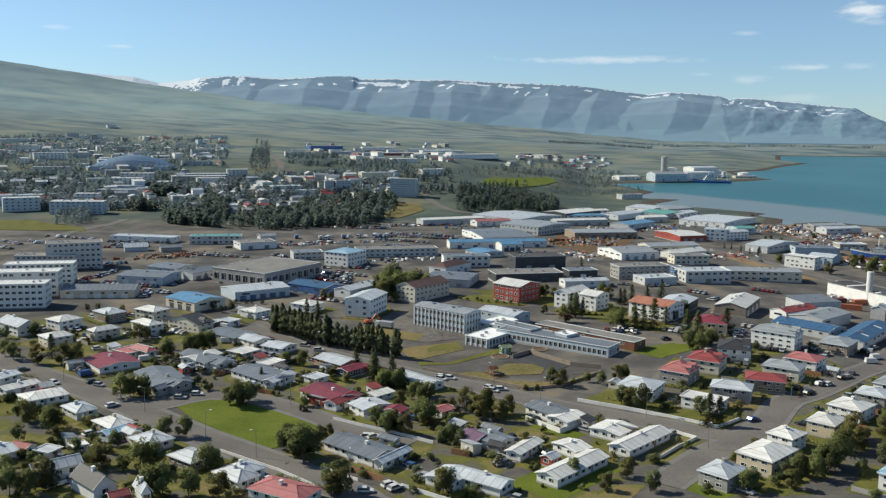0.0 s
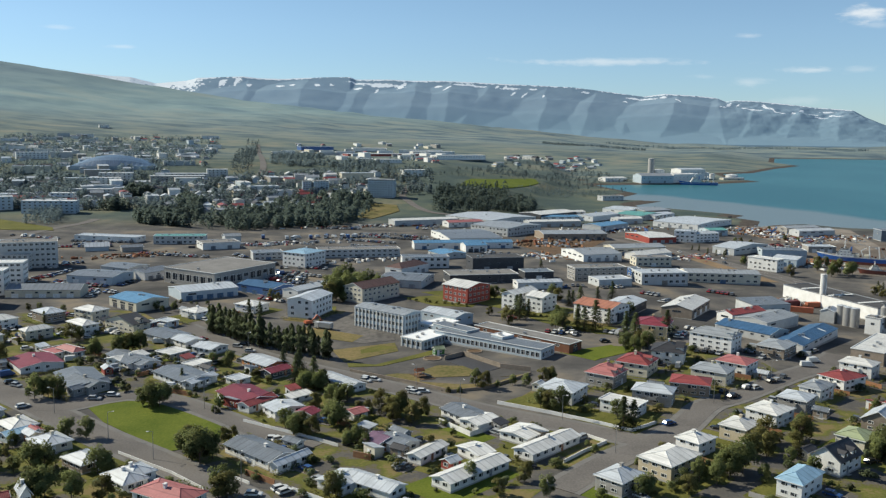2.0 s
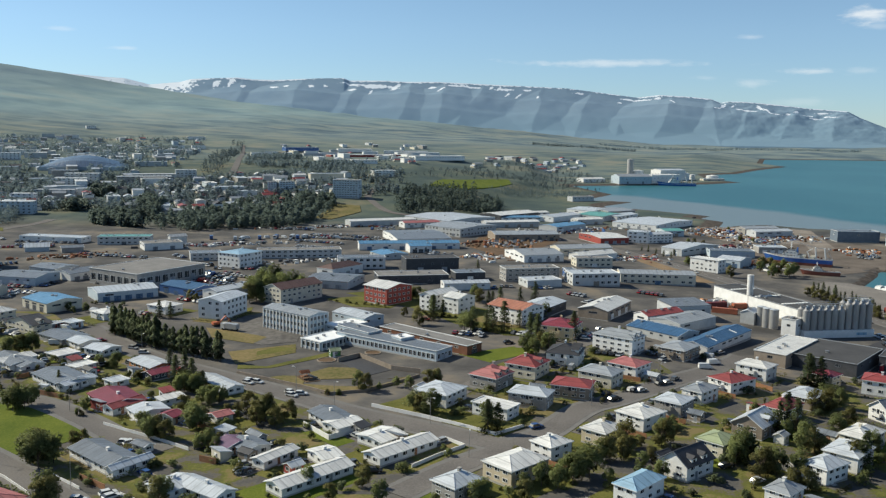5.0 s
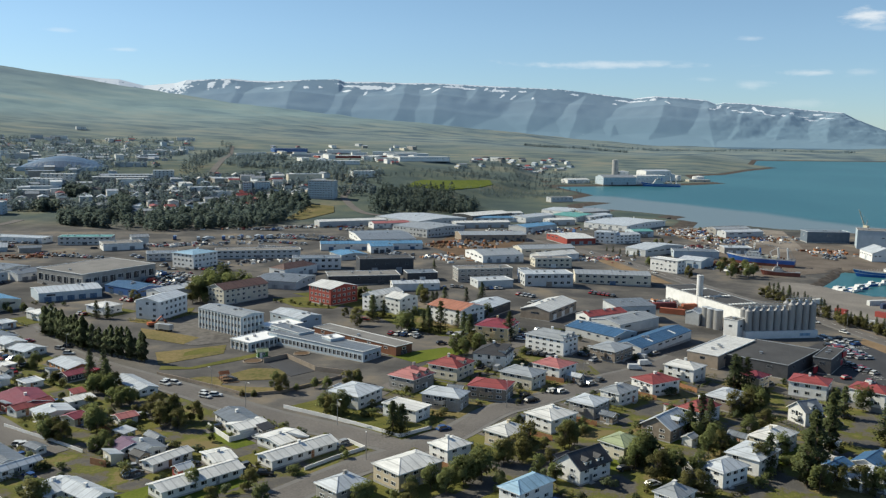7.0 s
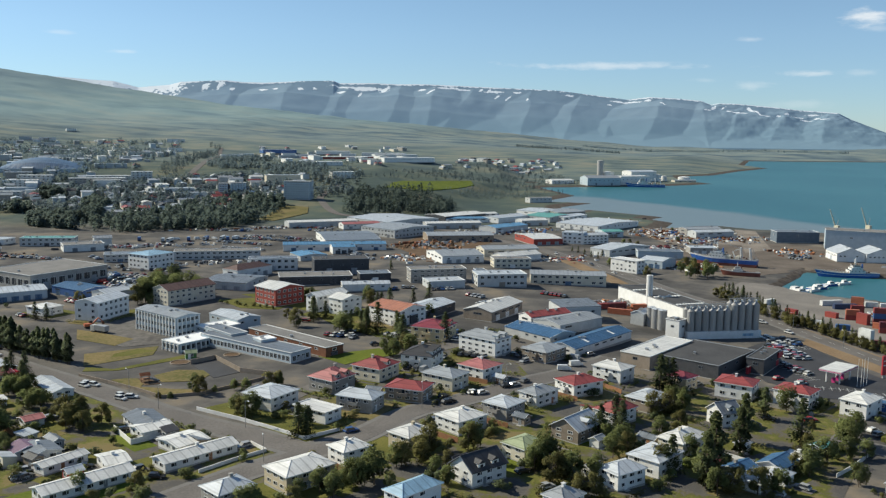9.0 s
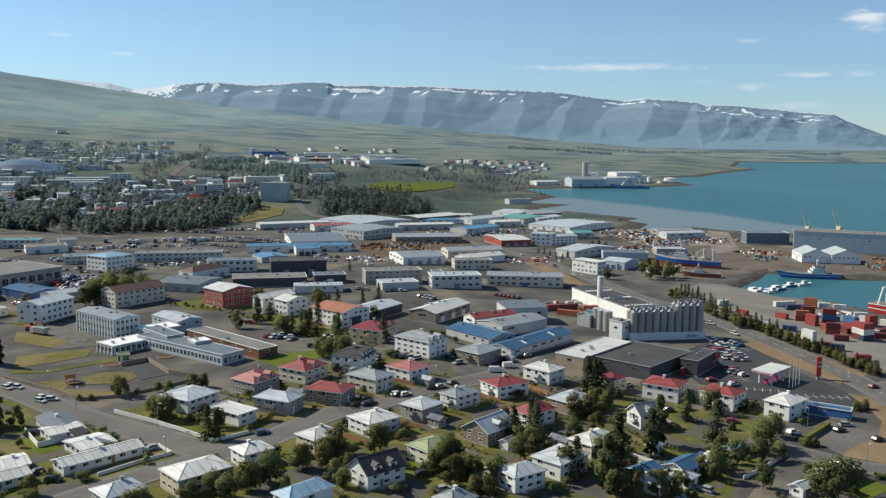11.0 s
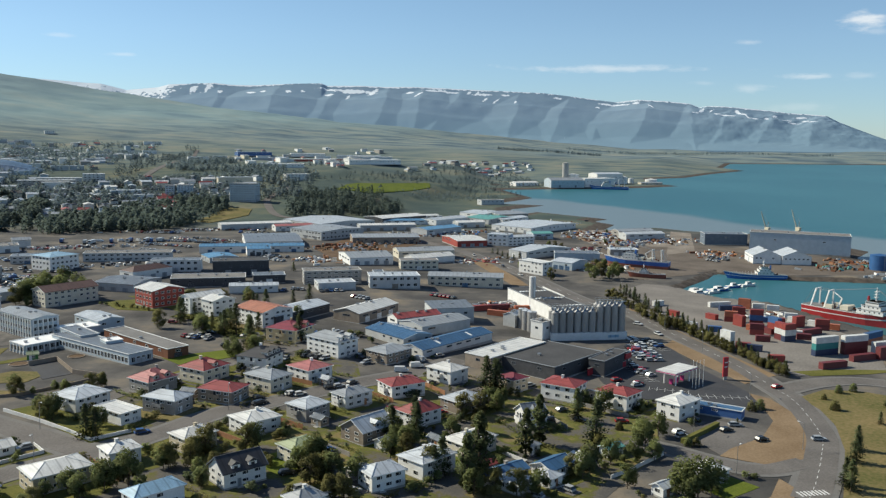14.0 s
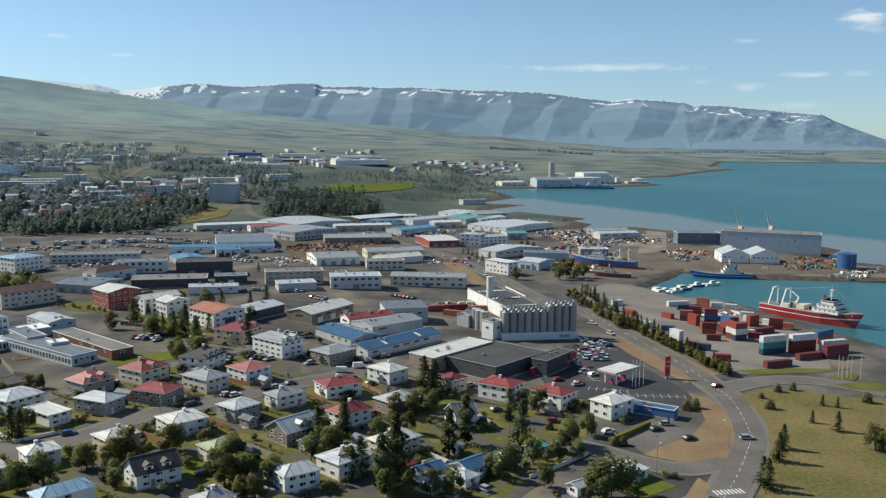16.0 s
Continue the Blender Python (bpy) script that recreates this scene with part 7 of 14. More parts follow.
house(24.5, 255.0, 58.5, 4.1, 3.7, 2.0, 'mono', 0.5, 'pale_grey_wall', 'silver_roof', 1, chimney=False, door=False)
house(-14.4, 328.2, 133.5, 14.9, 9.4, 2.4, 'gable', 1.1, 'orange_wall', 'silver_roof', 1)
house(-8.7, 315.8, 47.8, 9.6, 5.6, 2.4, 'gable', 0.9, 'dark_wall', 'maroon_roof', 1, chimney=False)
house(-20.8, 306.9, 46.8, 5.8, 6.0, 2.1, 'flat', 0.3, 'white_wall', 'silver_roof', 1, chimney=False)
house(-38.3, 350.6, 145.5, 10.0, 9.3, 2.4, 'gable', 1.0, 'white_wall', 'silver_roof', 1)
house(-49.7, 362.4, 133.4, 11.6, 8.5, 2.4, 'gable', 1.0, 'white_wall', 'silver_roof', 1)
house(-60.4, 372.3, 138.7, 16.9, 11.9, 2.4, 'gable', 1.0, 'grey_wall', 'slate_roof', 1)
house(-51.3, 343.9, 49.9, 8.6, 8.7, 2.1, 'flat', 0.3, 'cream_wall', 'white_roof', 1, chimney=False)
house(-38.8, 326.9, 51.7, 8.1, 5.8, 2.1, 'flat', 0.3, 'white_wall', 'white_roof', 1, chimney=False)
house(-97.9, 384.5, 46.4, 7.1, 13.5, 4.3, 'hip', 1.4, 'white_wall', 'white_roof', 2)
house(-102.6, 411.9, 54.3, 8.9, 12.7, 4.5, 'hip', 1.6, 'cream_wall', 'white_roof', 2)
house(-80.7, 389.7, 51.6, 8.4, 19.8, 4.0, 'gable', 2.8, 'cream_wall', 'dark_roof', 2, dormers=1)
house(-56.0, 415.7, 48.4, 9.6, 10.8, 3.2, 'hip', 1.1, 'white_wall', 'white_roof', 2)
house(-65.3, 396.8, 52.9, 5.9, 7.7, 2.6, 'flat', 0.3, 'white_wall', 'silver_roof', 1, chimney=False)
house(-72.2, 393.0, 55.7, 6.6, 4.7, 2.5, 'flat', 0.3, 'red_wall', 'grey_roof', 1, chimney=False)
house(-70.1, 301.2, 139.4, 13.8, 7.7, 2.6, 'gable', 1.3, 'grey_wall', 'slate_roof', 1)
house(-89.8, 344.4, 48.8, 4.5, 12.1, 2.8, 'hip', 1.2, 'grey_wall', 'pink_roof', 1)
house(-4.4, 422.0, 67.0, 21.3, 12.6, 8.5, 'gable', 1.6, 'white_wall', 'silver_roof', 3, win=3.6)
house(-32.8, 429.1, 54.9, 10.6, 12.0, 3.7, 'hip', 1.1, 'white_wall', 'white_roof', 2)
house(33.4, 240.9, 129.2, 9.0, 7.9, 2.5, 'gable', 1.1, 'white_wall', 'slate_roof', 1)
house(28.7, 242.8, 130.9, 6.3, 7.7, 2.4, 'gable', 1.2, 'white_wall', 'purple_roof', 1)
house(-107.0, 287.1, 35.2, 12.9, 9.5, 2.4, 'hip', 1.1, 'white_wall', 'white_roof', 1)
house(-118.7, 297.7, 48.4, 11.4, 5.9, 2.4, 'gable', 0.8, 'white_wall', 'white_roof', 1)
house(-128.3, 310.3, 59.3, 7.6, 6.5, 2.4, 'gable', 0.8, 'white_wall', 'silver_roof', 1)
house(-91.2, 273.3, 43.0, 6.4, 10.0, 2.4, 'hip', 1.3, 'pale_grey_wall', 'silver_roof', 1)
house(-76.9, 259.3, 44.0, 7.6, 10.5, 2.4, 'hip', 1.3, 'cream_wall', 'white_roof', 1)
house(-74.0, 252.2, 48.6, 8.4, 4.3, 2.3, 'gable', 0.8, 'pale_blue_wall', 'pale_blue_roof', 1, chimney=False)
house(-62.5, 244.6, 44.5, 8.0, 9.6, 2.5, 'hip', 1.3, 'cream_wall', 'silver_roof', 1)
house(-48.9, 230.9, 48.7, 7.2, 9.6, 2.4, 'hip', 1.4, 'brown_wall', 'silver_roof', 1)
house(-35.0, 217.6, 44.9, 6.5, 10.2, 2.5, 'hip', 1.5, 'white_wall', 'silver_roof', 1)
house(-81.1, 222.8, 35.8, 11.3, 5.2, 3.3, 'gable', 1.7, 'white_wall', 'silver_roof', 1)
house(-68.6, 212.9, 133.0, 11.5, 5.7, 3.2, 'gable', 2.9, 'white_wall', 'dark_roof', 1)
house(-81.4, 241.6, 36.5, 3.6, 3.4, 2.0, 'flat', 0.2, 'white_wall', 'white_roof', 1, chimney=False)
house(-88.5, 238.4, 63.1, 4.5, 5.1, 2.0, 'flat', 0.2, 'white_wall', 'silver_roof', 1, chimney=False)
house(-55.7, 208.1, 121.6, 5.7, 2.1, 2.8, 'gable', 2.2, 'white_wall', 'silver_roof', 1)
house(-97.3, 329.3, 125.8, 16.6, 14.7, 2.4, 'gable', 1.2, 'white_wall', 'maroon_roof', 1)
house(-73.6, 306.3, 120.6, 22.4, 12.6, 2.4, 'gable', 1.2, 'grey_wall', 'slate_roof', 1)
house(-68.6, 297.9, 53.7, 13.8, 3.4, 2.4, 'gable', 0.9, 'grey_wall', 'slate_roof', 1, chimney=False)
house(-64.1, 332.2, 129.4, 15.9, 9.1, 2.4, 'gable', 1.1, 'white_wall', 'slate_roof', 1)
house(-100.2, 237.8, 48.4, 4.2, 8.6, 2.4, 'gable', 1.1, 'white_wall', 'silver_roof', 1)
house(-152.3, 385.5, 137.7, 17.6, 9.3, 4.2, 'gable', 2.2, 'white_wall', 'silver_roof', 2)
house(-135.8, 393.4, 50.8, 10.6, 10.4, 4.2, 'hip', 1.6, 'white_wall', 'white_roof', 2)
house(-129.3, 363.9, 42.4, 10.1, 9.1, 3.8, 'hip', 1.4, 'cream_wall', 'white_roof', 2)
house(-113.2, 374.1, 43.7, 11.1, 5.9, 4.0, 'hip', 1.3, 'cream_wall', 'white_roof', 2)
house(-120.8, 409.6, 46.0, 9.4, 12.1, 4.0, 'hip', 1.5, 'brown_wall', 'silver_roof', 2)
house(-94.1, 346.4, 52.9, 10.9, 9.2, 2.3, 'flat', 0.2, 'cream_wall', 'pink_roof', 1, chimney=False)
house(-65.8, 335.1, 55.5, 13.0, 8.1, 2.3, 'gable', 1.0, 'white_wall', 'white_roof', 1)
hall(-176.4, 440.6, 6.4, 33.9, 12.4, 11.8, 'flat', 0.3, 'white_wall', 'white_roof', floors=4, name='apartment_block', word='apartment block', doors=0, win=3.0)
hall(-180.0, 469.9, 8.0, 33.0, 12.4, 12.8, 'flat', 0.3, 'white_wall', 'white_roof', floors=4, name='apartment_block', word='apartment block', doors=0, win=3.0)
hall(-185.7, 506.2, 8.7, 35.7, 12.4, 11.3, 'flat', 0.3, 'white_wall', 'white_roof', floors=4, name='apartment_block', word='apartment block', doors=0, win=3.0)
hall(-199.0, 555.0, 3.3, 35.0, 13.4, 8.9, 'flat', 0.3, 'pale_grey_wall', 'gravel_roof', floors=3, name='apartment_block', word='apartment block', doors=0, win=3.0)
hall(-185.6, 561.9, 18.8, 32.0, 15.4, 15.8, 'flat', 0.3, 'pale_grey_wall', 'gravel_roof', floors=5, name='apartment_block', word='apartment block', doors=0, win=3.0)
hall(-142.0, 467.8, 1.3, 36.7, 14.4, 3.9, 'gable', 2.2, 'cream_wall', 'slate_roof', doors=5)
hall(-127.7, 509.8, 164.4, 27.8, 22.0, 4.5, 'gable', 1.2, 'pale_blue_wall', 'slate_roof')
hall(-122.3, 539.3, 150.8, 21.0, 17.8, 4.3, 'gable', 1.2, 'pale_grey_wall', 'slate_roof')
hall(-104.3, 523.9, 52.7, 19.3, 15.8, 4.1, 'gable', 1.6, 'white_wall', 'slate_roof')
hall(-88.4, 439.0, 137.4, 22.9, 17.8, 4.5, 'gable', 1.6, 'cream_wall', 'sky_blue_roof')
hall(-63.0, 467.6, 31.1, 30.1, 19.4, 4.5, 'gable', 1.4, 'pale_blue_wall', 'silver_roof', doors=5)
hall(-62.3, 516.6, 54.8, 48.7, 39.0, 8.4, 'flat', 0.3, 'grey_wall', 'gravel_roof', doors=3, glazed=True, win=5.0)
hall(-120.3, 682.1, 5.2, 37.5, 13.5, 6.0, 'flat', 0.3, 'pale_grey_wall', 'teal_roof', floors=2, name='office_building', word='office building', doors=1)
hall(-175.2, 692.9, -13.6, 50.6, 13.6, 4.2, 'flat', 0.3, 'white_wall', 'silver_roof', doors=4)
hall(-87.7, 654.8, 25.0, 26.8, 17.5, 5.0, 'flat', 0.3, 'white_wall', 'gravel_roof', doors=2)
house(-19.4, 572.8, 54.9, 20.2, 18.4, 8.9, 'hip', 1.8, 'white_wall', 'pale_blue_roof', 3, name='office_building', word='office building')
hall(14.1, 614.8, 8.3, 56.2, 13.4, 5.5, 'flat', 0.3, 'pale_grey_wall', 'gravel_roof', floors=2, name='office_building', word='office building', doors=1)
hall(-46.3, 600.9, 15.0, 20.0, 13.4, 4.9, 'flat', 0.3, 'pale_grey_wall', 'slate_roof', floors=2, name='office_building', word='office building', doors=1)
hall(-32.3, 478.3, 142.3, 25.8, 16.1, 4.1, 'gable', 1.4, 'blue_wall', 'blue_roof')
hall(-4.9, 475.5, 53.5, 41.7, 10.6, 4.5, 'gable', 1.4, 'white_wall', 'silver_roof', doors=0)
house(24.8, 460.0, 47.1, 28.0, 12.6, 7.5, 'gable', 2.4, 'cream_wall', 'brown_roof', 3)
hall(45.3, 536.7, 51.6, 27.6, 12.3, 5.3, 'hip', 2.5, 'white_wall', 'brown_roof')
hall(57.3, 562.4, 4.0, 29.6, 11.4, 7.3, 'flat', 0.3, 'white_wall', 'slate_roof', floors=2, name='office_building', word='office building', doors=1)
hall(43.9, 502.5, 160.3, 25.2, 26.2, 4.3, 'gable', 1.2, 'white_wall', 'slate_roof')
house(73.1, 452.1, 133.2, 16.6, 17.4, 8.4, 'gable', 1.9, 'red_wall', 'white_roof', 3)
hall(99.4, 542.2, 9.9, 32.5, 15.1, 9.2, 'flat', 0.3, 'dark_wall', 'black_felt', doors=2)
hall(86.8, 508.0, 8.4, 40.2, 17.1, 5.0, 'flat', 0.3, 'dark_wall', 'gravel_roof', doors=2)
hall(119.7, 511.6, 9.9, 17.6, 11.1, 4.8, 'flat', 0.3, 'dark_wall', 'slate_roof', doors=1)
hall(115.4, 482.1, 7.3, 25.4, 10.2, 3.8, 'gable', 1.0, 'white_wall', 'silver_roof', doors=0)
house(97.7, 433.4, 45.8, 19.4, 7.7, 7.4, 'gable', 1.7, 'white_wall', 'white_roof', 3)
house(106.8, 423.3, 133.8, 9.6, 12.0, 7.3, 'gable', 1.7, 'white_wall', 'white_roof', 3)
house(130.9, 401.3, 133.5, 19.6, 16.2, 6.9, 'gable', 1.9, 'white_wall', 'orange_roof', 3)
hall(176.2, 416.4, 54.9, 31.1, 14.6, 4.6, 'gable', 1.9, 'brown_wall', 'white_roof')
hall(141.9, 411.6, 54.5, 37.5, 14.5, 4.4, 'gable', 1.5, 'dark_wall', 'silver_roof', doors=0)
hall(173.1, 598.9, 15.9, 29.0, 31.8, 5.0, 'gable', 2.1, 'white_wall', 'grey_roof', doors=4)
hall(155.2, 510.0, 10.1, 32.1, 12.1, 7.3, 'flat', 0.3, 'grey_wall', 'gravel_roof', floors=3, name='office_building', word='office building', doors=1)
hall(158.0, 490.1, 13.7, 20.4, 13.0, 4.0, 'flat', 0.3, 'pale_grey_wall', 'silver_roof', doors=0)
hall(190.2, 501.8, 6.1, 28.0, 15.1, 7.0, 'flat', 0.3, 'pale_grey_wall', 'silver_roof', floors=2, name='office_building', word='office building', doors=1)
hall(181.9, 520.2, 7.4, 5.9, 13.1, 5.0, 'flat', 0.3, 'blue_wall', 'slate_roof', floors=2, name='office_building', word='office building', doors=1)
hall(232.9, 519.5, -8.3, 43.4, 17.4, 5.9, 'gable', 1.2, 'cream_wall', 'grey_roof', floors=2, name='office_building', word='office building', doors=1)
hall(213.7, 635.1, 12.5, 40.6, 17.6, 5.5, 'gable', 1.8, 'cream_wall', 'grey_roof')
hall(216.6, 610.3, 29.5, 33.0, 13.1, 4.0, 'gable', 2.0, 'white_wall', 'white_roof', doors=0)
hall(207.5, 575.4, 5.0, 24.3, 11.4, 5.9, 'flat', 0.3, 'cream_wall', 'gravel_roof', floors=2, name='office_building', word='office building', doors=1)
hall(250.6, 716.9, 14.2, 24.9, 38.2, 5.0, 'gable', 1.2, 'red_wall', 'white_roof')
hall(279.1, 713.5, -25.0, 17.1, 13.6, 9.0, 'flat', 0.3, 'white_wall', 'silver_roof', floors=3, name='office_building', word='office building', doors=1)
hall(293.3, 713.8, 20.3, 24.5, 11.6, 7.0, 'gable', 1.2, 'white_wall', 'silver_roof', floors=3, name='office_building', word='office building', doors=1)
hall(186.5, 728.0, 6.1, 53.6, 26.8, 5.2, 'gable', 1.6, 'brown_wall', 'grey_roof', doors=5)
hall(97.8, 711.5, 11.0, 42.5, 57.7, 5.0, 'gable', 1.4, 'white_wall', 'slate_roof', doors=0)
hall(90.3, 658.7, 6.2, 74.0, 12.5, 4.7, 'gable', 1.4, 'white_wall', 'sky_blue_roof', doors=6)
hall(96.8, 640.2, 11.9, 16.1, 13.4, 4.9, 'gable', 1.4, 'white_wall', 'sky_blue_roof', doors=3)
hall(75.2, 609.4, 115.7, 20.0, 18.9, 3.5, 'gable', 1.2, 'white_wall', 'sky_blue_roof')
hall(69.8, 825.8, 22.3, 64.3, 14.6, 5.0, 'gable', 1.2, 'white_wall', 'white_roof', doors=4)
hall(135.4, 848.7, 129.5, 59.5, 61.9, 6.0, 'gable', 1.6, 'white_wall', 'silver_roof')
hall(105.1, 811.9, 21.1, 35.1, 13.6, 4.6, 'gable', 1.4, 'white_wall', 'pink_roof', doors=3)
hall(138.2, 766.2, 133.5, 40.5, 46.5, 7.0, 'gable', 1.4, 'white_wall', 'grey_roof', floors=2)
hall(198.6, 891.2, 40.4, 57.0, 27.7, 6.0, 'gable', 1.4, 'dark_wall', 'white_roof', doors=0)
hall(189.0, 819.2, 13.3, 52.0, 13.6, 5.0, 'gable', 1.2, 'white_wall', 'white_roof', doors=4)
hall(206.4, 872.3, 7.6, 42.5, 13.6, 4.0, 'gable', 1.2, 'white_wall', 'sky_blue_roof', doors=4)
hall(246.8, 883.2, 43.4, 47.5, 21.6, 5.0, 'gable', 1.4, 'white_wall', 'silver_roof')
hall(233.1, 795.5, 41.9, 43.8, 20.0, 5.0, 'gable', 1.4, 'white_wall', 'sky_blue_roof')
hall(267.3, 848.4, 17.4, 27.6, 13.6, 5.0, 'gable', 1.4, 'white_wall', 'white_roof', doors=2)
hall(293.5, 942.3, 132.0, 32.8, 41.9, 6.0, 'gable', 1.4, 'white_wall', 'silver_roof')
hall(294.3, 896.7, 131.2, 31.6, 41.8, 5.0, 'gable', 1.4, 'pale_grey_wall', 'teal_roof')
hall(230.6, 922.1, 22.5, 24.7, 11.6, 4.0, 'gable', 1.2, 'white_wall', 'white_roof', doors=3)
hall(321.6, 1117.5, 21.5, 31.8, 11.6, 6.0, 'flat', 0.3, 'pale_grey_wall', 'gravel_roof', doors=0)
hall(312.8, 937.7, 27.9, 37.1, 37.2, 6.0, 'gable', 1.4, 'pale_grey_wall', 'grey_roof', doors=0)
hall(313.1, 896.9, 45.7, 43.2, 16.7, 4.6, 'gable', 1.2, 'white_wall', 'silver_roof')
hall(327.5, 833.3, 133.9, 45.5, 70.6, 5.0, 'gable', 1.4, 'white_wall', 'silver_roof', doors=4)
hall(319.5, 759.6, 10.8, 18.0, 17.6, 5.0, 'gable', 1.2, 'pale_blue_wall', 'teal_roof', doors=4)
hall(300.6, 653.2, 125.7, 18.1, 46.0, 5.0, 'gable', 2.2, 'pale_grey_wall', 'silver_roof', doors=2)
house(282.2, 567.1, 38.0, 8.8, 20.6, 8.2, 'flat', 0.3, 'white_wall', 'white_roof', 3, chimney=False, name='office_building', word='office building')
hall(309.5, 591.0, 137.0, 16.3, 20.6, 5.0, 'gable', 1.4, 'pale_blue_wall', 'silver_roof')
hall(323.8, 633.9, -8.5, 31.8, 13.6, 5.0, 'flat', 0.3, 'pale_blue_wall', 'slate_roof', doors=4)
hall(364.1, 658.1, -5.2, 20.7, 13.6, 4.5, 'flat', 0.3, 'pale_grey_wall', 'silver_roof', doors=3)
hall(407.3, 782.2, 14.4, 35.6, 13.6, 5.0, 'gable', 1.4, 'pale_grey_wall', 'grey_roof', doors=2)
hall(408.6, 759.5, 13.0, 37.2, 13.6, 5.0, 'gable', 1.4, 'pale_grey_wall', 'silver_roof', doors=2)
hall(190.2, 372.3, 126.3, 26.3, 15.2, 3.5, 'gable', 1.6, 'white_wall', 'blue_roof', lights=6, doors=0, win=3.0)
hall(210.1, 362.1, 45.2, 44.1, 12.2, 3.4, 'gable', 1.6, 'white_wall', 'blue_roof', doors=0, lights=2, win=3.0)
hall(206.9, 394.5, 36.5, 27.7, 16.2, 4.3, 'gable', 1.4, 'white_wall', 'grey_roof', doors=0)
hall(198.1, 402.7, 27.6, 22.8, 9.2, 4.5, 'gable', 1.6, 'white_wall', 'red_roof', doors=0)
hall(215.0, 417.7, 10.0, 20.0, 15.6, 6.9, 'mono', 0.8, 'white_wall', 'slate_roof', doors=0)

# ---- streets ----
road([(-57.7, 396.2), (-35.5, 364.7), (-15.2, 341.4), (4.4, 323.9), (31.0, 301.6), (45.0, 288.3), (65.1, 270.1), (88.3, 253.0), (105.4, 238.7)], 8.5, False, 0.160, 'road', True)
road([(72.9, 209.8), (89.8, 227.2), (106.6, 240.3), (117.4, 250.5), (132.1, 269.9), (144.3, 278.4), (157.7, 289.2), (175.6, 305.0), (197.0, 322.6), (213.8, 342.2)], 8.0, False, 0.175, 'road', True)
road([(-75.3, 284.0), (-62.6, 291.0), (-50.6, 292.1), (-38.3, 287.3), (-19.6, 270.0), (-4.1, 252.9), (9.0, 242.0)], 7.0, False, 0.170, 'road', True)
road([(-149.0, 346.6), (-123.2, 322.8), (-106.6, 307.6), (-81.0, 283.7), (-51.7, 253.7), (-33.1, 236.4), (-19.8, 223.3), (-6.9, 210.4), (-1.5, 202.0)], 9.5, False, 0.165, 'road', True)
road([(-80.5, 281.7), (-70.7, 281.0), (-61.9, 288.3), (-52.3, 293.5)], 7.0, False, 0.180, 'road', True)
road([(288.5, 208.4), (297.2, 221.8), (307.3, 239.3), (314.4, 253.1), (319.1, 268.9), (323.5, 290.8), (323.4, 307.0), (322.6, 333.4), (318.3, 370.1), (312.8, 408.8), (308.6, 439.5), (292.0, 474.9), (280.4, 534.3), (265.4, 599.7), (249.5, 657.3)], 9.0, True, 0.165, 'road', True)
road([(324.0, 302.9), (340.9, 311.8), (358.1, 314.5), (372.8, 307.4), (383.4, 296.5)], 8.0, False, 0.190, 'road', True)
road([(255.6, 252.6), (267.3, 241.9), (276.0, 233.4), (286.1, 228.7), (299.9, 233.8)], 7.0, False, 0.180, 'road', True)
road([(249.5, 657.3), (217.7, 733.2), (189.0, 786.3), (145.0, 856.3)], 8.0, False, 0.165, 'road', False)
road([(91.4, 285.8), (105.5, 307.0), (119.0, 322.3), (134.8, 337.5), (150.1, 353.5), (166.7, 368.8)], 7.0, False, 0.150, 'road', False)
road([(-287.1, 675.6), (-256.2, 675.3), (-247.8, 758.7), (-235.0, 808.4), (-232.3, 848.7)], 9.0, False, 0.200, 'road', False)
road([(-191.3, 1080.5), (-170.6, 1095.3), (-139.8, 1129.9), (-127.8, 1225.1), (-172.0, 1571.4), (-276.6, 2329.3)], 9.0, False, 0.500, 'road', False)
road([(106.5, 900.3), (78.6, 924.9), (60.4, 997.8), (56.4, 1047.2), (73.7, 1140.2)], 8.0, False, 0.500, 'road', False)

# ---- grass, yards, verges ----
sheet('garden_ground', [(-77.3, 339.8), (-58.4, 390.3), (-33.6, 356.5), (5.7, 315.8), (45.3, 280.4), (65.0, 266.1), (101.4, 239.2), (84.7, 224.1), (70.2, 212.1), (30.1, 216.3), (10.1, 235.9), (-16.2, 269.7), (-38.7, 291.3), (-64.2, 295.1)], 'garden', 'grass, soil and gravel of the back gardens', 'garden', 0.012)
sheet('garden_ground', [(-25.4, 238.5), (-14.4, 257.6), (10.5, 233.9), (30.3, 214.3), (68.7, 210.3), (60.0, 199.4), (12.3, 201.8), (-4.7, 213.1)], 'garden', 'grass, soil and gravel of the back gardens', 'garden', 0.012)
sheet('garden_ground', [(-139.6, 320.1), (-104.0, 299.4), (-79.3, 277.6), (-50.9, 249.6), (-32.5, 232.3), (-19.3, 217.3), (-11.3, 202.8), (-45.7, 197.4), (-88.8, 198.7)], 'garden', 'grass, soil and gravel of the back gardens', 'garden', 0.012)
sheet('garden_ground', [(-152.5, 354.9), (-125.4, 328.9), (-82.6, 289.9), (-71.1, 283.0), (-52.9, 297.6), (-43.5, 314.8), (-50.3, 365.1), (-113.1, 381.8)], 'garden', 'grass, soil and gravel of the back gardens', 'garden', 0.012)
sheet('garden_ground', [(91.9, 221.0), (105.1, 232.8), (116.6, 244.8), (142.6, 272.7), (172.7, 297.1), (197.2, 312.8), (204.9, 297.8), (225.6, 279.5), (182.7, 196.1), (75.0, 201.7)], 'garden', 'grass, soil and gravel of the back gardens', 'garden', 0.012)
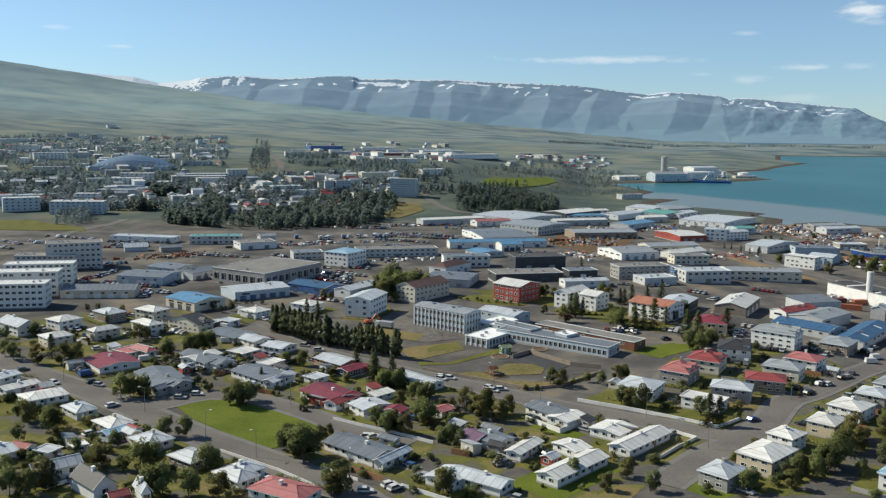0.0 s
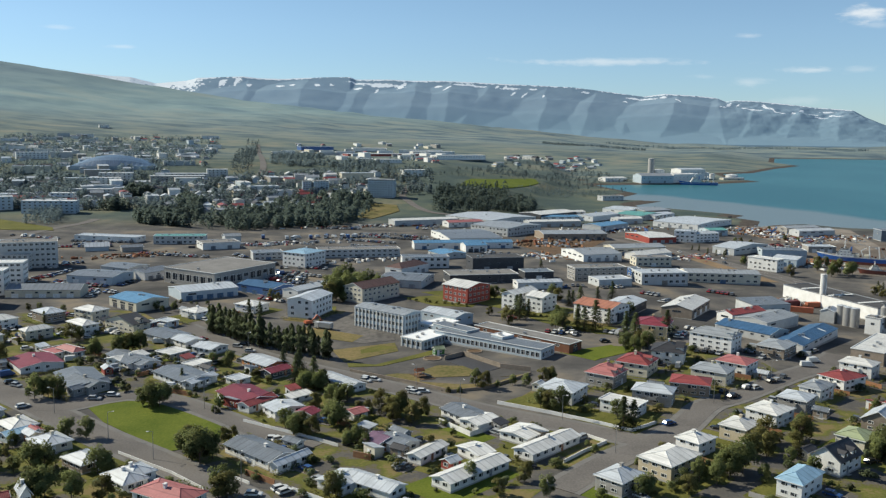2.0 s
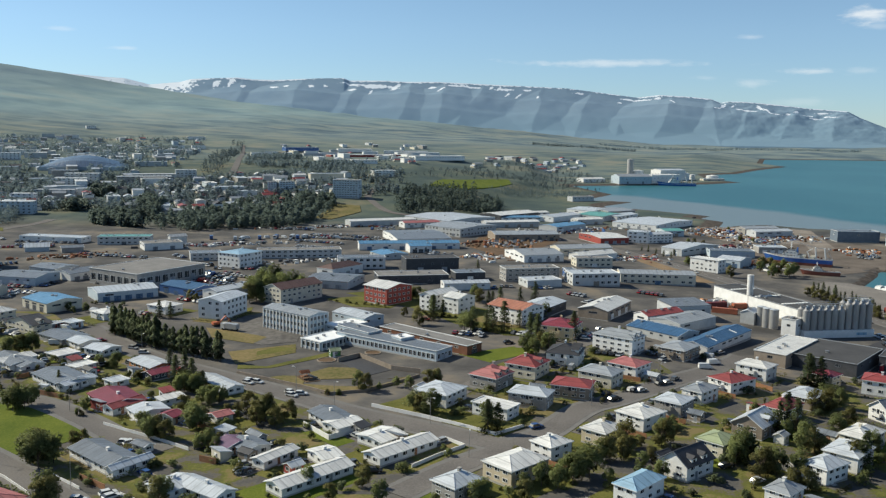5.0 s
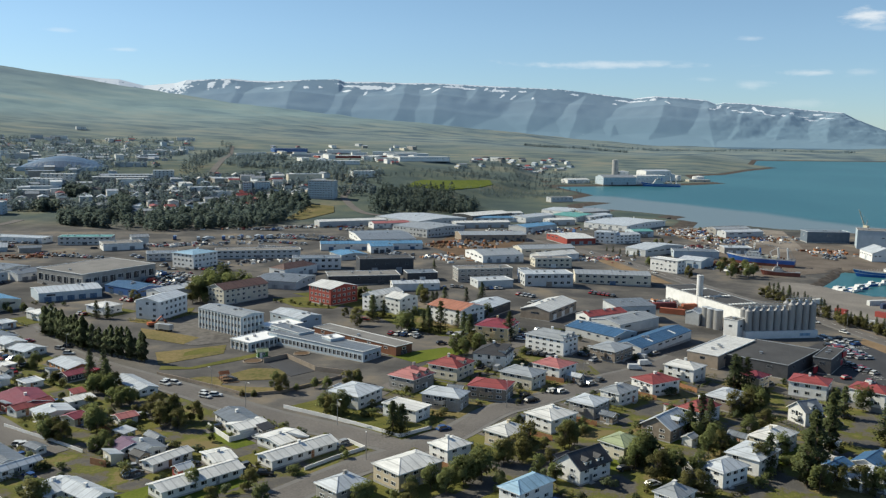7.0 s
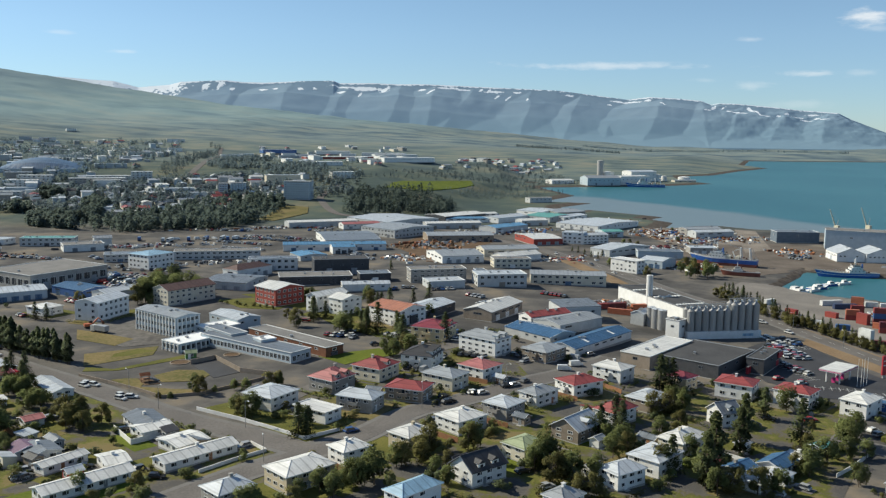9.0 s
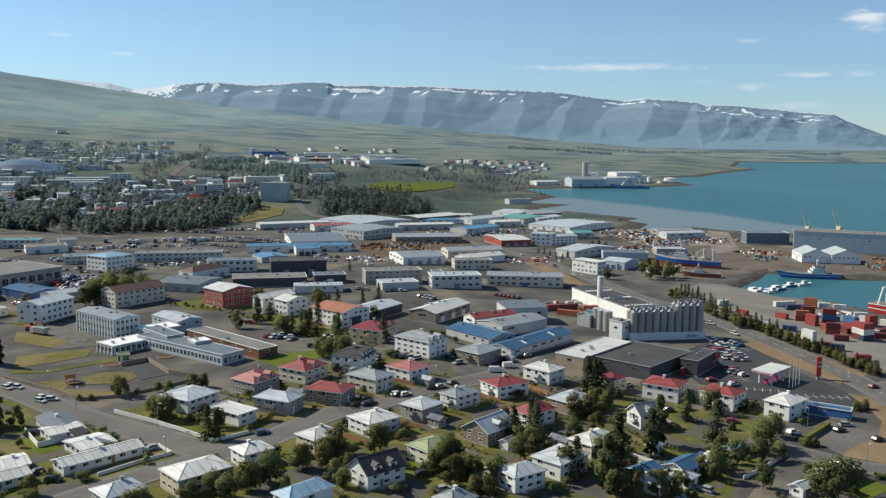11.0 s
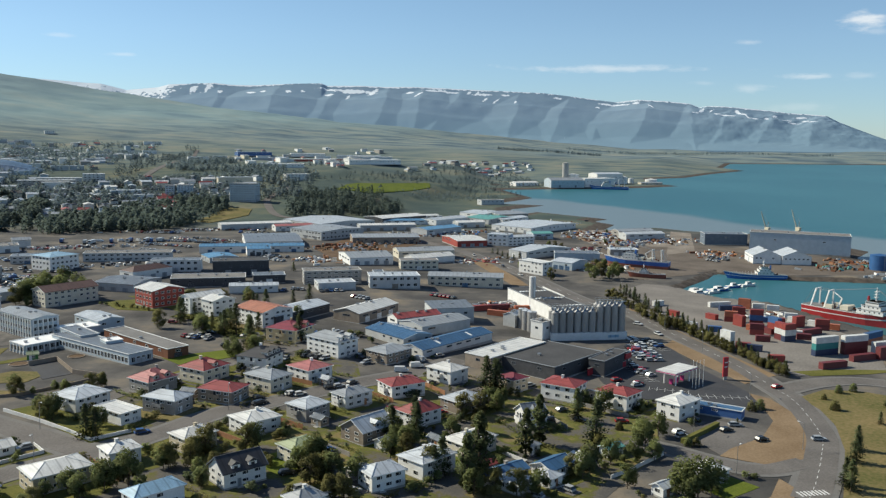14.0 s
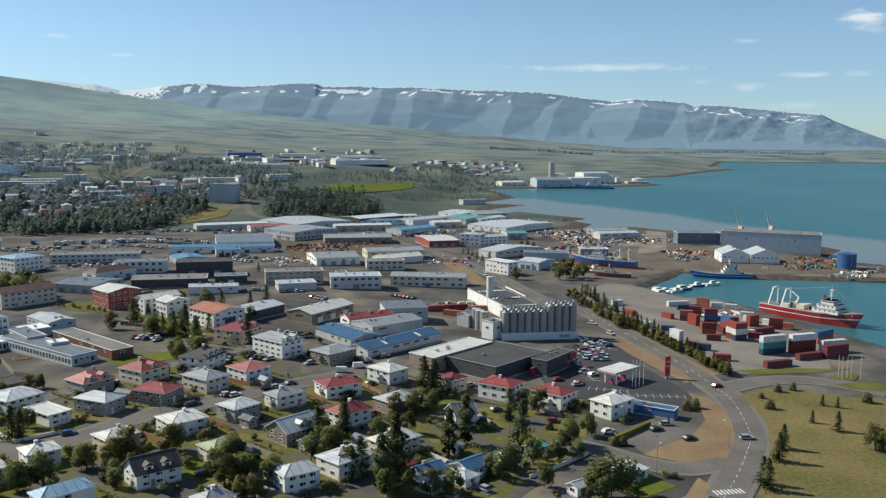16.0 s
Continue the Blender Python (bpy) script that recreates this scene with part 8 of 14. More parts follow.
sheet('garden_ground', [(92.4, 285.7), (111.5, 255.4), (117.9, 256.2), (146.0, 284.1), (175.7, 310.9), (174.1, 328.3), (163.8, 358.9), (140.6, 344.6), (131.5, 328.2), (110.2, 304.2)], 'garden', 'grass, soil and gravel of the back gardens', 'garden', 0.012)
sheet('garden_ground', [(178.1, 239.8), (197.5, 284.1), (232.4, 306.7), (271.1, 280.2), (262.6, 244.2), (233.6, 204.6), (181.7, 202.9)], 'garden', 'grass, soil and gravel of the back gardens', 'garden', 0.012)
sheet('garden_ground', [(197.0, 315.5), (220.8, 313.9), (236.6, 308.8), (255.6, 307.0), (272.0, 286.2), (248.4, 280.9), (228.2, 304.4), (192.1, 303.3)], 'garden', 'grass, soil and gravel of the back gardens', 'garden', 0.012)
sheet('garden_ground', [(-169.4, 396.0), (-157.8, 417.0), (-121.1, 430.2), (-86.2, 429.5), (-59.3, 387.7), (-51.0, 331.3), (-111.3, 345.7), (-155.0, 361.0)], 'garden', 'grass, soil and gravel of the back gardens', 'garden', 0.012)
sheet('lawn', [(-63.9, 281.1), (-51.0, 288.2), (-38.7, 291.3), (-23.5, 272.3), (-14.9, 259.7), (-17.9, 251.9), (-24.2, 244.4), (-29.8, 240.8), (-40.4, 251.5), (-54.7, 266.6)], 'lawn', 'mown bright green grass of a small park', 'lawn', 0.1)
sheet('lawn', [(21.2, 346.3), (20.6, 352.3), (27.9, 359.5), (35.7, 356.8), (27.5, 349.6)], 'grass', 'strip of grass in a school yard', 'lawn', 0.1)
sheet('lawn', [(16.1, 332.9), (26.9, 329.9), (46.4, 347.7), (49.8, 351.1), (50.9, 345.1), (29.0, 327.7), (16.8, 326.8)], 'grass', 'strip of grass in a school yard', 'lawn', 0.1)
sheet('lawn', [(43.4, 320.3), (50.0, 327.4), (59.5, 326.2), (63.1, 319.7), (60.5, 312.2), (48.2, 311.7)], 'park_grass', 'patchy grass mound in a playground', 'lawn', 0.12)
sheet('lawn', [(30.0, 315.6), (34.3, 317.3), (43.0, 316.3), (42.4, 306.5), (54.3, 303.0), (66.3, 301.5), (77.9, 311.6), (71.6, 310.6), (81.1, 313.1), (76.4, 304.0), (62.1, 296.1), (50.5, 295.7)], 'park_grass', 'worn dry grass round a playground', 'lawn', 0.09)
sheet('soil_patch', [(38.9, 316.7), (43.5, 316.3), (48.3, 309.8), (43.3, 308.3)], 'soil', 'bare soil patch in a playground', 'soil', 0.14)
sheet('sports_court', [(53.2, 334.9), (61.1, 341.7), (73.3, 322.3), (65.1, 315.6)], 'dark_asphalt', 'sunken dark asphalt ball court', 'court', 0.1)
sheet('lawn', [(66.4, 279.7), (79.3, 289.7), (99.1, 272.8), (112.3, 255.2), (102.7, 246.9), (89.3, 260.7), (77.8, 272.2)], 'grass', 'garden lawn behind a white wall', 'lawn', 0.1)
sheet('lawn', [(106.4, 338.9), (122.3, 349.8), (131.6, 348.4), (128.8, 341.0), (114.3, 331.6)], 'lawn', 'green lawn beside a school', 'lawn', 0.1)
sheet('park', [(327.2, 294.6), (340.8, 303.7), (353.7, 300.7), (364.4, 291.8), (378.9, 290.7), (392.0, 285.7), (346.5, 208.1), (294.8, 203.9), (305.5, 223.3), (316.0, 242.8), (324.5, 264.4), (327.5, 280.4)], 'park_grass', 'dry yellow-green meadow of a harbour park', 'meadow', 0.1)
sheet('verge', [(311.5, 299.7), (316.1, 293.4), (316.8, 279.2), (313.9, 263.3), (308.0, 247.4), (303.0, 237.7), (296.6, 234.0), (287.5, 232.6), (277.7, 239.3), (283.0, 245.0), (296.5, 254.3), (306.8, 269.7), (309.2, 281.7)], 'dry_grass', 'dry ochre grass verge beside a road', 'verge', 0.12)
sheet('verge', [(312.4, 455.4), (316.9, 418.7), (324.7, 361.6), (331.6, 322.6), (325.6, 319.0), (319.7, 357.8), (310.0, 409.0), (307.2, 433.5)], 'dry_grass', 'dry ochre grass verge beside a road', 'verge', 0.1)
sheet('verge', [(310.8, 380.7), (317.1, 345.9), (320.8, 315.3), (315.1, 311.6), (308.1, 344.5), (304.2, 371.0)], 'dry_grass', 'dry ochre grass verge beside a road', 'verge', 0.1)
sheet('verge', [(246.5, 616.1), (257.6, 616.1), (267.6, 548.8), (270.1, 520.4), (260.7, 520.7)], 'dry_grass', 'dry grass verge beside a road', 'verge', 0.1)
sheet('verge', [(340.2, 328.0), (358.6, 330.7), (376.0, 329.4), (386.5, 328.6), (369.6, 323.8), (345.1, 321.6)], 'grass', 'grass verge at the edge of a container yard', 'verge', 0.1)
sheet('verge', [(279.9, 210.9), (273.5, 205.2), (281.5, 204.7), (288.9, 214.4), (287.2, 222.5)], 'dry_grass', 'dry ochre grass verge beside a road', 'verge', 0.12)
sheet('forecourt', [(276.3, 332.4), (298.4, 363.4), (304.6, 340.7), (311.6, 301.7), (309.0, 279.7), (290.6, 289.0), (268.2, 294.4)], 'dark_asphalt', 'smooth dark asphalt car park', 'car park', 0.1)
sheet('forecourt', [(277.2, 364.3), (297.3, 381.3), (306.0, 366.6), (303.7, 328.3), (295.7, 302.6), (278.0, 295.6), (262.8, 312.4), (262.7, 320.5)], 'dark_asphalt', 'smooth dark asphalt car park', 'car park', 0.08)
sheet('parking', [(274.8, 253.7), (289.1, 270.9), (299.2, 258.2), (292.3, 246.5), (278.6, 239.2)], 'road', 'paved parking area beside a road', 'car park', 0.11)
sheet('planter', [(370.2, 315.6), (381.1, 322.9), (384.6, 318.6), (378.1, 311.0)], 'grass', 'green planted island with flagpoles', 'planter', 0.2)
sheet('planter', [(369.5, 307.6), (384.8, 310.5), (387.9, 304.2), (383.5, 298.5), (371.8, 301.4)], 'grass', 'green planted island', 'planter', 0.2)
sheet('meadow', [(20.5, 976.3), (47.8, 964.0), (49.9, 923.0), (22.1, 866.0), (7.0, 879.4)], 'park_grass', 'yellow meadow below a wooded slope', 'meadow', 0.5)
sheet('meadow', [(152.7, 1199.2), (255.2, 1300.1), (253.4, 1247.1), (200.8, 1137.8), (171.7, 1097.5), (129.4, 1111.4)], 'lawn', 'bright green hayfield on a terrace', 'field', 0.8)
sheet('yard', [(161.4, 778.5), (214.4, 716.7), (155.7, 598.9), (134.8, 672.5)], 'soil', 'muddy brown scrap yard', 'yard', 0.06)
sheet('yard', [(362.8, 817.9), (404.3, 853.0), (428.0, 786.7), (419.3, 704.4), (355.9, 715.2), (353.6, 770.0)], 'gravel', 'bare gravel yard by the shore', 'yard', 0.06)
sheet('yard', [(454.0, 819.2), (467.8, 804.0), (427.5, 679.6), (397.5, 657.5)], 'gravel', 'bare gravel yard by the shore', 'yard', 0.06)
sheet('verge', [(-340.4, 836.6), (-313.5, 838.6), (-247.8, 779.0), (-239.7, 758.1), (-285.2, 761.6), (-311.2, 763.5)], 'grass', 'grass bank beside a road', 'verge', 0.3)
sheet('yard', [(-6.0, 409.4), (9.0, 422.0), (35.1, 383.8), (34.8, 367.9), (20.8, 363.2), (8.6, 374.3)], 'yard', 'worn asphalt and gravel of a school yard', 'yard', 0.08)
sheet('lawn', [(9.3, 352.3), (34.7, 363.9), (35.9, 349.9), (14.9, 334.0)], 'park_grass', 'worn grass beside a school', 'lawn', 0.085)
sheet('lawn', [(-7.3, 395.2), (5.2, 388.3), (21.6, 376.9), (17.1, 365.4), (-1.5, 376.9)], 'park_grass', 'worn grass beside a school', 'lawn', 0.09)
sheet('lawn', [(50.8, 476.7), (62.4, 463.0), (89.3, 428.4), (102.8, 396.3), (121.9, 371.3), (136.4, 367.2), (132.8, 381.2), (119.1, 412.5), (97.8, 456.0), (73.2, 482.8)], 'grass', 'grass round blocks of flats', 'lawn', 0.05)
sheet('lawn', [(99.6, 342.1), (122.9, 351.7), (124.5, 341.7), (110.4, 328.5)], 'lawn', 'green lawn at the end of a school wing', 'lawn', 0.09)
sheet('yard', [(311.7, 493.9), (341.6, 528.2), (353.6, 521.2), (387.1, 494.2), (397.6, 368.2), (378.7, 329.2), (339.5, 322.0), (334.0, 342.7), (324.0, 412.2)], 'quay_ground', 'worn brown-grey asphalt of a container yard', 'yard', 0.055)
sheet('yard', [(348.8, 719.8), (407.2, 735.7), (494.0, 686.7), (534.7, 606.9), (512.8, 566.0), (445.3, 560.9), (417.3, 577.0), (360.8, 553.1), (339.4, 540.5), (334.1, 597.5)], 'yard_earth', 'bare brown earth of a shipyard', 'yard', 0.05)

sheet('lawn', [(41.4, 461.9), (57.8, 466.6), (79.4, 446.7), (74.2, 434.1), (55.6, 440.1)], 'grass', 'green lawn and hedge line before a red block of flats', 'lawn', 0.08)
sheet('lawn', [(84.9, 420.3), (92.6, 430.1), (115.0, 412.8), (111.6, 402.0)], 'grass', 'green lawn before a white block of flats', 'lawn', 0.08)
sheet('lawn', [(-15.7, 421.9), (-1.5, 433.7), (7.0, 439.9), (7.5, 425.8), (-7.3, 418.2)], 'grass', 'green lawn beside a block of flats', 'lawn', 0.08)

# ---- gardens ----
lot(103.2, 214.2, 38.9, 23.1, 18.5, 'grass')
lot(84.9, 209.8, 41.4, 16.6, 15.4, 'lawn')
lot(49.1, 216.9, 41.8, 27.4, 16.5, 'lawn')
lot(70.6, 239.3, 41.6, 27.0, 12.8, 'grass')
lot(74.0, 244.2, 44.1, 15.5, 16.4, 'grass')
lot(50.1, 232.9, 32.4, 10.4, 17.6, 'grass')
lot(57.8, 263.4, 123.1, 19.3, 14.8, 'grass')
lot(57.8, 255.8, 39.0, 16.5, 17.4, 'lawn')
lot(43.0, 232.6, 51.2, 19.1, 13.6, 'grass')
lot(84.5, 283.8, 53.8, 19.3, 18.0, 'park_grass')
lot(105.4, 264.6, 50.3, 14.0, 17.2, 'grass')
lot(110.8, 297.1, 50.9, 18.5, 14.9, 'grass')
lot(118.9, 315.3, 54.6, 18.3, 21.6, 'grass')
lot(114.5, 276.0, 62.6, 16.8, 22.5, 'park_grass')
lot(155.5, 312.1, 44.9, 15.6, 16.8, 'grass')
lot(135.6, 325.3, 66.7, 21.6, 22.2, 'grass')
lot(191.6, 292.6, 28.3, 17.0, 18.1, 'park_grass')
lot(171.2, 279.9, 40.5, 17.7, 16.5, 'grass')
lot(142.6, 253.8, 38.4, 16.1, 18.3, 'grass')
lot(126.9, 242.5, 43.9, 16.1, 14.5, 'grass')
lot(115.7, 228.1, 37.3, 15.7, 14.4, 'grass')
lot(157.5, 229.9, 40.0, 14.0, 13.6, 'lawn')
lot(183.0, 250.5, 44.2, 17.4, 17.3, 'lawn')
lot(211.1, 282.3, 41.0, 18.3, 18.7, 'grass')
lot(128.0, 204.8, 41.3, 21.5, 11.1, 'grass')
lot(168.7, 203.0, 40.0, 15.1, 15.3, 'grass')
lot(192.8, 229.1, 42.4, 20.9, 15.2, 'park_grass')
lot(277.9, 278.9, 38.1, 16.4, 12.3, 'grass')
lot(264.5, 286.9, 44.2, 16.2, 15.0, 'grass')
lot(223.9, 305.5, 36.9, 11.2, 12.1, 'park_grass')
lot(207.5, 238.9, 39.1, 21.1, 14.8, 'lawn')
lot(212.6, 211.5, 49.4, 15.4, 13.2, 'park_grass')
lot(225.4, 221.5, 40.7, 16.7, 13.4, 'grass')
lot(224.9, 214.8, 42.4, 13.9, 13.1, 'grass')
lot(215.7, 219.5, 35.2, 10.8, 14.4, 'grass')
lot(226.9, 244.4, 37.5, 10.0, 9.7, 'grass')
lot(269.1, 220.3, 33.7, 13.6, 17.3, 'lawn')
lot(-13.6, 283.5, 126.0, 23.9, 20.9, 'grass')
lot(-35.8, 306.7, 59.4, 20.3, 11.1, 'grass')
lot(-2.1, 237.2, 134.8, 25.1, 17.1, 'park_grass')
lot(-0.5, 243.0, 141.5, 10.5, 13.0, 'grass')
lot(21.3, 214.3, 49.6, 13.1, 14.2, 'grass')
lot(23.8, 209.6, 140.2, 22.4, 12.8, 'grass')
lot(-25.7, 204.8, 57.1, 13.9, 19.7, 'lawn')
lot(-1.1, 270.5, 125.5, 12.5, 19.9, 'grass')
lot(4.8, 263.8, 58.2, 11.1, 10.5, 'grass')
lot(-0.6, 286.9, 41.9, 16.1, 8.7, 'grass')
lot(11.9, 301.9, 129.6, 24.1, 14.4, 'grass')
lot(24.6, 266.6, 41.8, 9.6, 14.0, 'grass')
lot(27.0, 257.1, 58.5, 12.9, 8.2, 'park_grass')
lot(-11.6, 316.6, 47.8, 16.4, 10.0, 'grass')
lot(-53.3, 364.3, 133.4, 19.9, 17.5, 'park_grass')
lot(-53.7, 345.1, 49.9, 15.0, 14.5, 'lawn')
lot(-41.2, 323.5, 51.7, 14.7, 11.8, 'park_grass')
lot(-102.7, 383.9, 46.4, 14.7, 18.2, 'lawn')
lot(-78.1, 390.0, 51.6, 13.7, 28.4, 'grass')
lot(-59.2, 413.8, 48.4, 15.8, 17.3, 'grass')
lot(-67.4, 399.5, 52.9, 12.8, 13.0, 'park_grass')
lot(-70.3, 297.6, 139.4, 18.0, 12.1, 'grass')
lot(-91.8, 342.7, 48.8, 13.3, 17.0, 'lawn')
lot(-1.8, 418.0, 67.0, 29.1, 18.4, 'park_grass')
lot(-31.3, 431.3, 54.9, 16.1, 21.9, 'grass')
lot(31.4, 242.5, 129.2, 17.8, 13.0, 'grass')
lot(-110.1, 283.9, 35.2, 20.0, 14.0, 'grass')
lot(-119.5, 300.0, 48.4, 20.3, 14.7, 'grass')
lot(-129.5, 307.7, 59.3, 13.5, 11.1, 'park_grass')
lot(-95.8, 271.8, 43.0, 12.6, 15.5, 'grass')
lot(-78.5, 263.5, 44.0, 14.9, 16.5, 'grass')
lot(-78.6, 253.5, 48.6, 16.3, 11.1, 'grass')
lot(-63.2, 242.4, 44.5, 15.0, 15.3, 'grass')
lot(-46.3, 231.9, 48.7, 13.9, 15.6, 'grass')
lot(-32.2, 216.6, 44.9, 14.9, 18.4, 'park_grass')
lot(-82.9, 226.4, 35.8, 19.4, 9.4, 'grass')
lot(-71.9, 212.1, 133.0, 16.3, 11.0, 'grass')
lot(-81.0, 244.4, 36.5, 7.8, 11.4, 'grass')
lot(-86.7, 239.0, 63.1, 12.4, 9.8, 'park_grass')
lot(-52.1, 204.8, 121.6, 10.8, 6.5, 'grass')
lot(-100.0, 331.2, 125.8, 22.9, 19.2, 'park_grass')
lot(-131.5, 364.2, 42.4, 16.9, 18.0, 'park_grass')
lot(-94.7, 349.7, 52.9, 15.5, 17.4, 'grass')
lot(110.8, 421.9, 133.8, 18.6, 20.0, 'grass')
lot(126.3, 401.4, 133.5, 26.6, 22.1, 'park_grass')
hedge(117.2, 218.4, 107.8, 230.3, 1.5)
hedge(87.8, 198.7, 96.1, 205.2, 1.4)
hedge(67.3, 223.8, 59.5, 232.8, 1.2)
house(46.9, 225.4, 41.8, 3.9, 3.5, 2.4, 'gable', 0.9, 'red_wall', 'silver_roof', 1, 0.3, False, True, 3.0, 'garden_shed', 'shed', 'garden shed', group='garden sheds')
house(73.6, 246.1, 131.6, 5.1, 3.0, 2.3, 'mono', 0.9, 'brown_wall', 'slate_roof', 1, 0.3, False, True, 3.0, 'garden_shed', 'shed', 'garden shed', group='garden sheds')
house(64.0, 254.3, 44.1, 3.7, 3.0, 2.3, 'mono', 0.9, 'grey_wall', 'dark_roof', 1, 0.3, False, True, 3.0, 'garden_shed', 'shed', 'garden shed', group='garden sheds')
hedge(52.4, 223.5, 44.9, 235.4, 1.9)
hedge(54.9, 223.6, 59.6, 226.3, 1.6)
hedge(69.4, 257.5, 61.3, 267.8, 1.6)
hedge(41.1, 223.4, 49.6, 233.6, 1.4)
house(33.7, 235.3, 141.2, 4.1, 3.2, 2.4, 'gable', 0.9, 'brown_wall', 'dark_roof', 1, 0.3, False, True, 3.0, 'garden_shed', 'shed', 'garden shed', group='garden sheds')
hedge(89.8, 269.5, 75.8, 280.5, 1.8)
house(82.3, 292.9, 53.8, 3.6, 3.1, 2.3, 'gable', 0.9, 'cream_wall', 'silver_roof', 1, 0.3, False, True, 3.0, 'garden_shed', 'shed', 'garden shed', group='garden sheds')
hedge(109.2, 256.3, 113.5, 261.1, 1.8)
hedge(107.3, 286.1, 95.2, 296.9, 1.3)
hedge(109.6, 286.8, 115.9, 293.8, 1.7)
hedge(129.2, 278.5, 113.4, 287.6, 1.1)
hedge(139.3, 274.6, 143.0, 282.8, 1.9)
house(121.3, 288.1, 156.2, 4.9, 3.0, 2.3, 'gable', 0.9, 'brown_wall', 'slate_roof', 1, 0.3, False, True, 3.0, 'garden_shed', 'shed', 'garden shed', group='garden sheds')
hedge(146.5, 286.0, 132.6, 297.3, 1.9)
hedge(148.8, 286.8, 156.3, 295.6, 1.5)
hedge(171.2, 310.8, 159.3, 321.0, 1.4)
hedge(157.3, 296.4, 145.6, 307.6, 1.4)
hedge(159.7, 297.3, 168.2, 306.1, 1.4)
house(164.0, 301.2, 134.9, 4.7, 3.1, 2.3, 'gable', 0.9, 'grey_wall', 'silver_roof', 1, 0.3, False, True, 3.0, 'garden_shed', 'shed', 'garden shed', group='garden sheds')
hedge(151.2, 332.8, 135.3, 339.8, 1.8)
hedge(149.2, 355.1, 131.8, 364.5, 1.9)
hedge(218.7, 314.1, 207.3, 324.0, 1.6)
hedge(208.3, 301.0, 213.6, 306.7, 1.0)
hedge(202.7, 293.4, 195.4, 305.2, 1.0)
hedge(183.8, 280.7, 176.5, 292.6, 1.4)
hedge(185.3, 282.6, 177.2, 290.6, 1.6)
hedge(172.5, 269.5, 162.1, 278.1, 1.8)
hedge(159.8, 256.0, 149.5, 265.2, 1.5)
house(164.7, 259.0, 136.4, 4.2, 3.3, 2.3, 'gable', 0.9, 'brown_wall', 'slate_roof', 1, 0.3, False, True, 3.0, 'garden_shed', 'shed', 'garden shed', group='garden sheds')
hedge(159.3, 255.1, 149.8, 266.2, 1.8)
hedge(125.8, 230.8, 118.2, 240.8, 1.5)
hedge(161.5, 221.9, 169.2, 228.6, 2.0)
hedge(176.6, 236.2, 166.5, 245.2, 1.3)
house(183.0, 240.6, 44.2, 3.6, 3.0, 2.3, 'gable', 0.9, 'white_wall', 'grey_roof', 1, 0.3, False, True, 3.0, 'garden_shed', 'shed', 'garden shed', group='garden sheds')
hedge(206.2, 266.7, 198.1, 275.0, 1.6)
hedge(190.5, 252.1, 182.5, 260.6, 1.4)
house(187.3, 268.2, 129.0, 4.5, 3.5, 2.3, 'mono', 0.9, 'white_wall', 'red_roof', 1, 0.3, False, True, 3.0, 'garden_shed', 'shed', 'garden shed', group='garden sheds')
hedge(206.1, 266.2, 196.6, 275.3, 1.1)
hedge(208.6, 267.2, 218.0, 276.7, 1.3)
house(143.3, 224.9, 35.4, 4.7, 2.9, 2.3, 'gable', 0.9, 'cream_wall', 'dark_roof', 1, 0.3, False, True, 3.0, 'garden_shed', 'shed', 'garden shed', group='garden sheds')
hedge(142.7, 204.4, 135.1, 212.8, 1.7)
hedge(126.9, 191.5, 119.3, 200.2, 1.2)
house(170.9, 195.1, 130.0, 4.2, 3.3, 2.3, 'mono', 0.9, 'grey_wall', 'grey_roof', 1, 0.3, False, True, 3.0, 'garden_shed', 'shed', 'garden shed', group='garden sheds')
hedge(178.1, 204.2, 171.9, 213.7, 2.0)
hedge(180.6, 204.4, 186.7, 208.5, 1.1)
house(176.5, 219.4, 30.5, 4.5, 3.5, 2.3, 'gable', 0.9, 'grey_wall', 'slate_roof', 1, 0.3, False, True, 3.0, 'garden_shed', 'shed', 'garden shed', group='garden sheds')
hedge(207.2, 227.7, 197.5, 236.8, 1.2)
hedge(191.8, 212.3, 182.1, 221.3, 1.4)
hedge(289.8, 277.4, 282.6, 286.4, 1.9)
hedge(272.8, 286.5, 262.2, 297.1, 1.7)
hedge(263.3, 275.6, 267.9, 280.0, 1.0)
house(255.1, 293.4, 134.2, 5.2, 3.1, 2.4, 'mono', 0.9, 'grey_wall', 'slate_roof', 1, 0.3, False, True, 3.0, 'garden_shed', 'shed', 'garden shed', group='garden sheds')
hedge(246.5, 283.2, 232.9, 291.6, 1.2)
hedge(238.9, 304.5, 231.2, 313.7, 1.0)
hedge(223.0, 255.6, 218.9, 266.4, 1.8)
hedge(225.4, 255.5, 232.1, 258.5, 1.7)
hedge(205.7, 229.2, 215.4, 238.2, 1.6)
house(198.3, 243.5, 129.1, 5.4, 3.0, 2.3, 'gable', 0.9, 'cream_wall', 'slate_roof', 1, 0.3, False, True, 3.0, 'garden_shed', 'shed', 'garden shed', group='garden sheds')
hedge(255.6, 240.9, 250.9, 248.0, 1.0)
house(207.9, 217.4, 139.4, 5.4, 3.1, 2.3, 'gable', 0.9, 'cream_wall', 'slate_roof', 1, 0.3, False, True, 3.0, 'garden_shed', 'shed', 'garden shed', group='garden sheds')
hedge(236.8, 227.7, 230.0, 234.9, 1.7)
hedge(224.3, 216.1, 217.6, 223.0, 1.2)
hedge(226.8, 216.8, 232.1, 221.8, 1.1)
hedge(243.3, 231.9, 240.0, 236.3, 1.4)
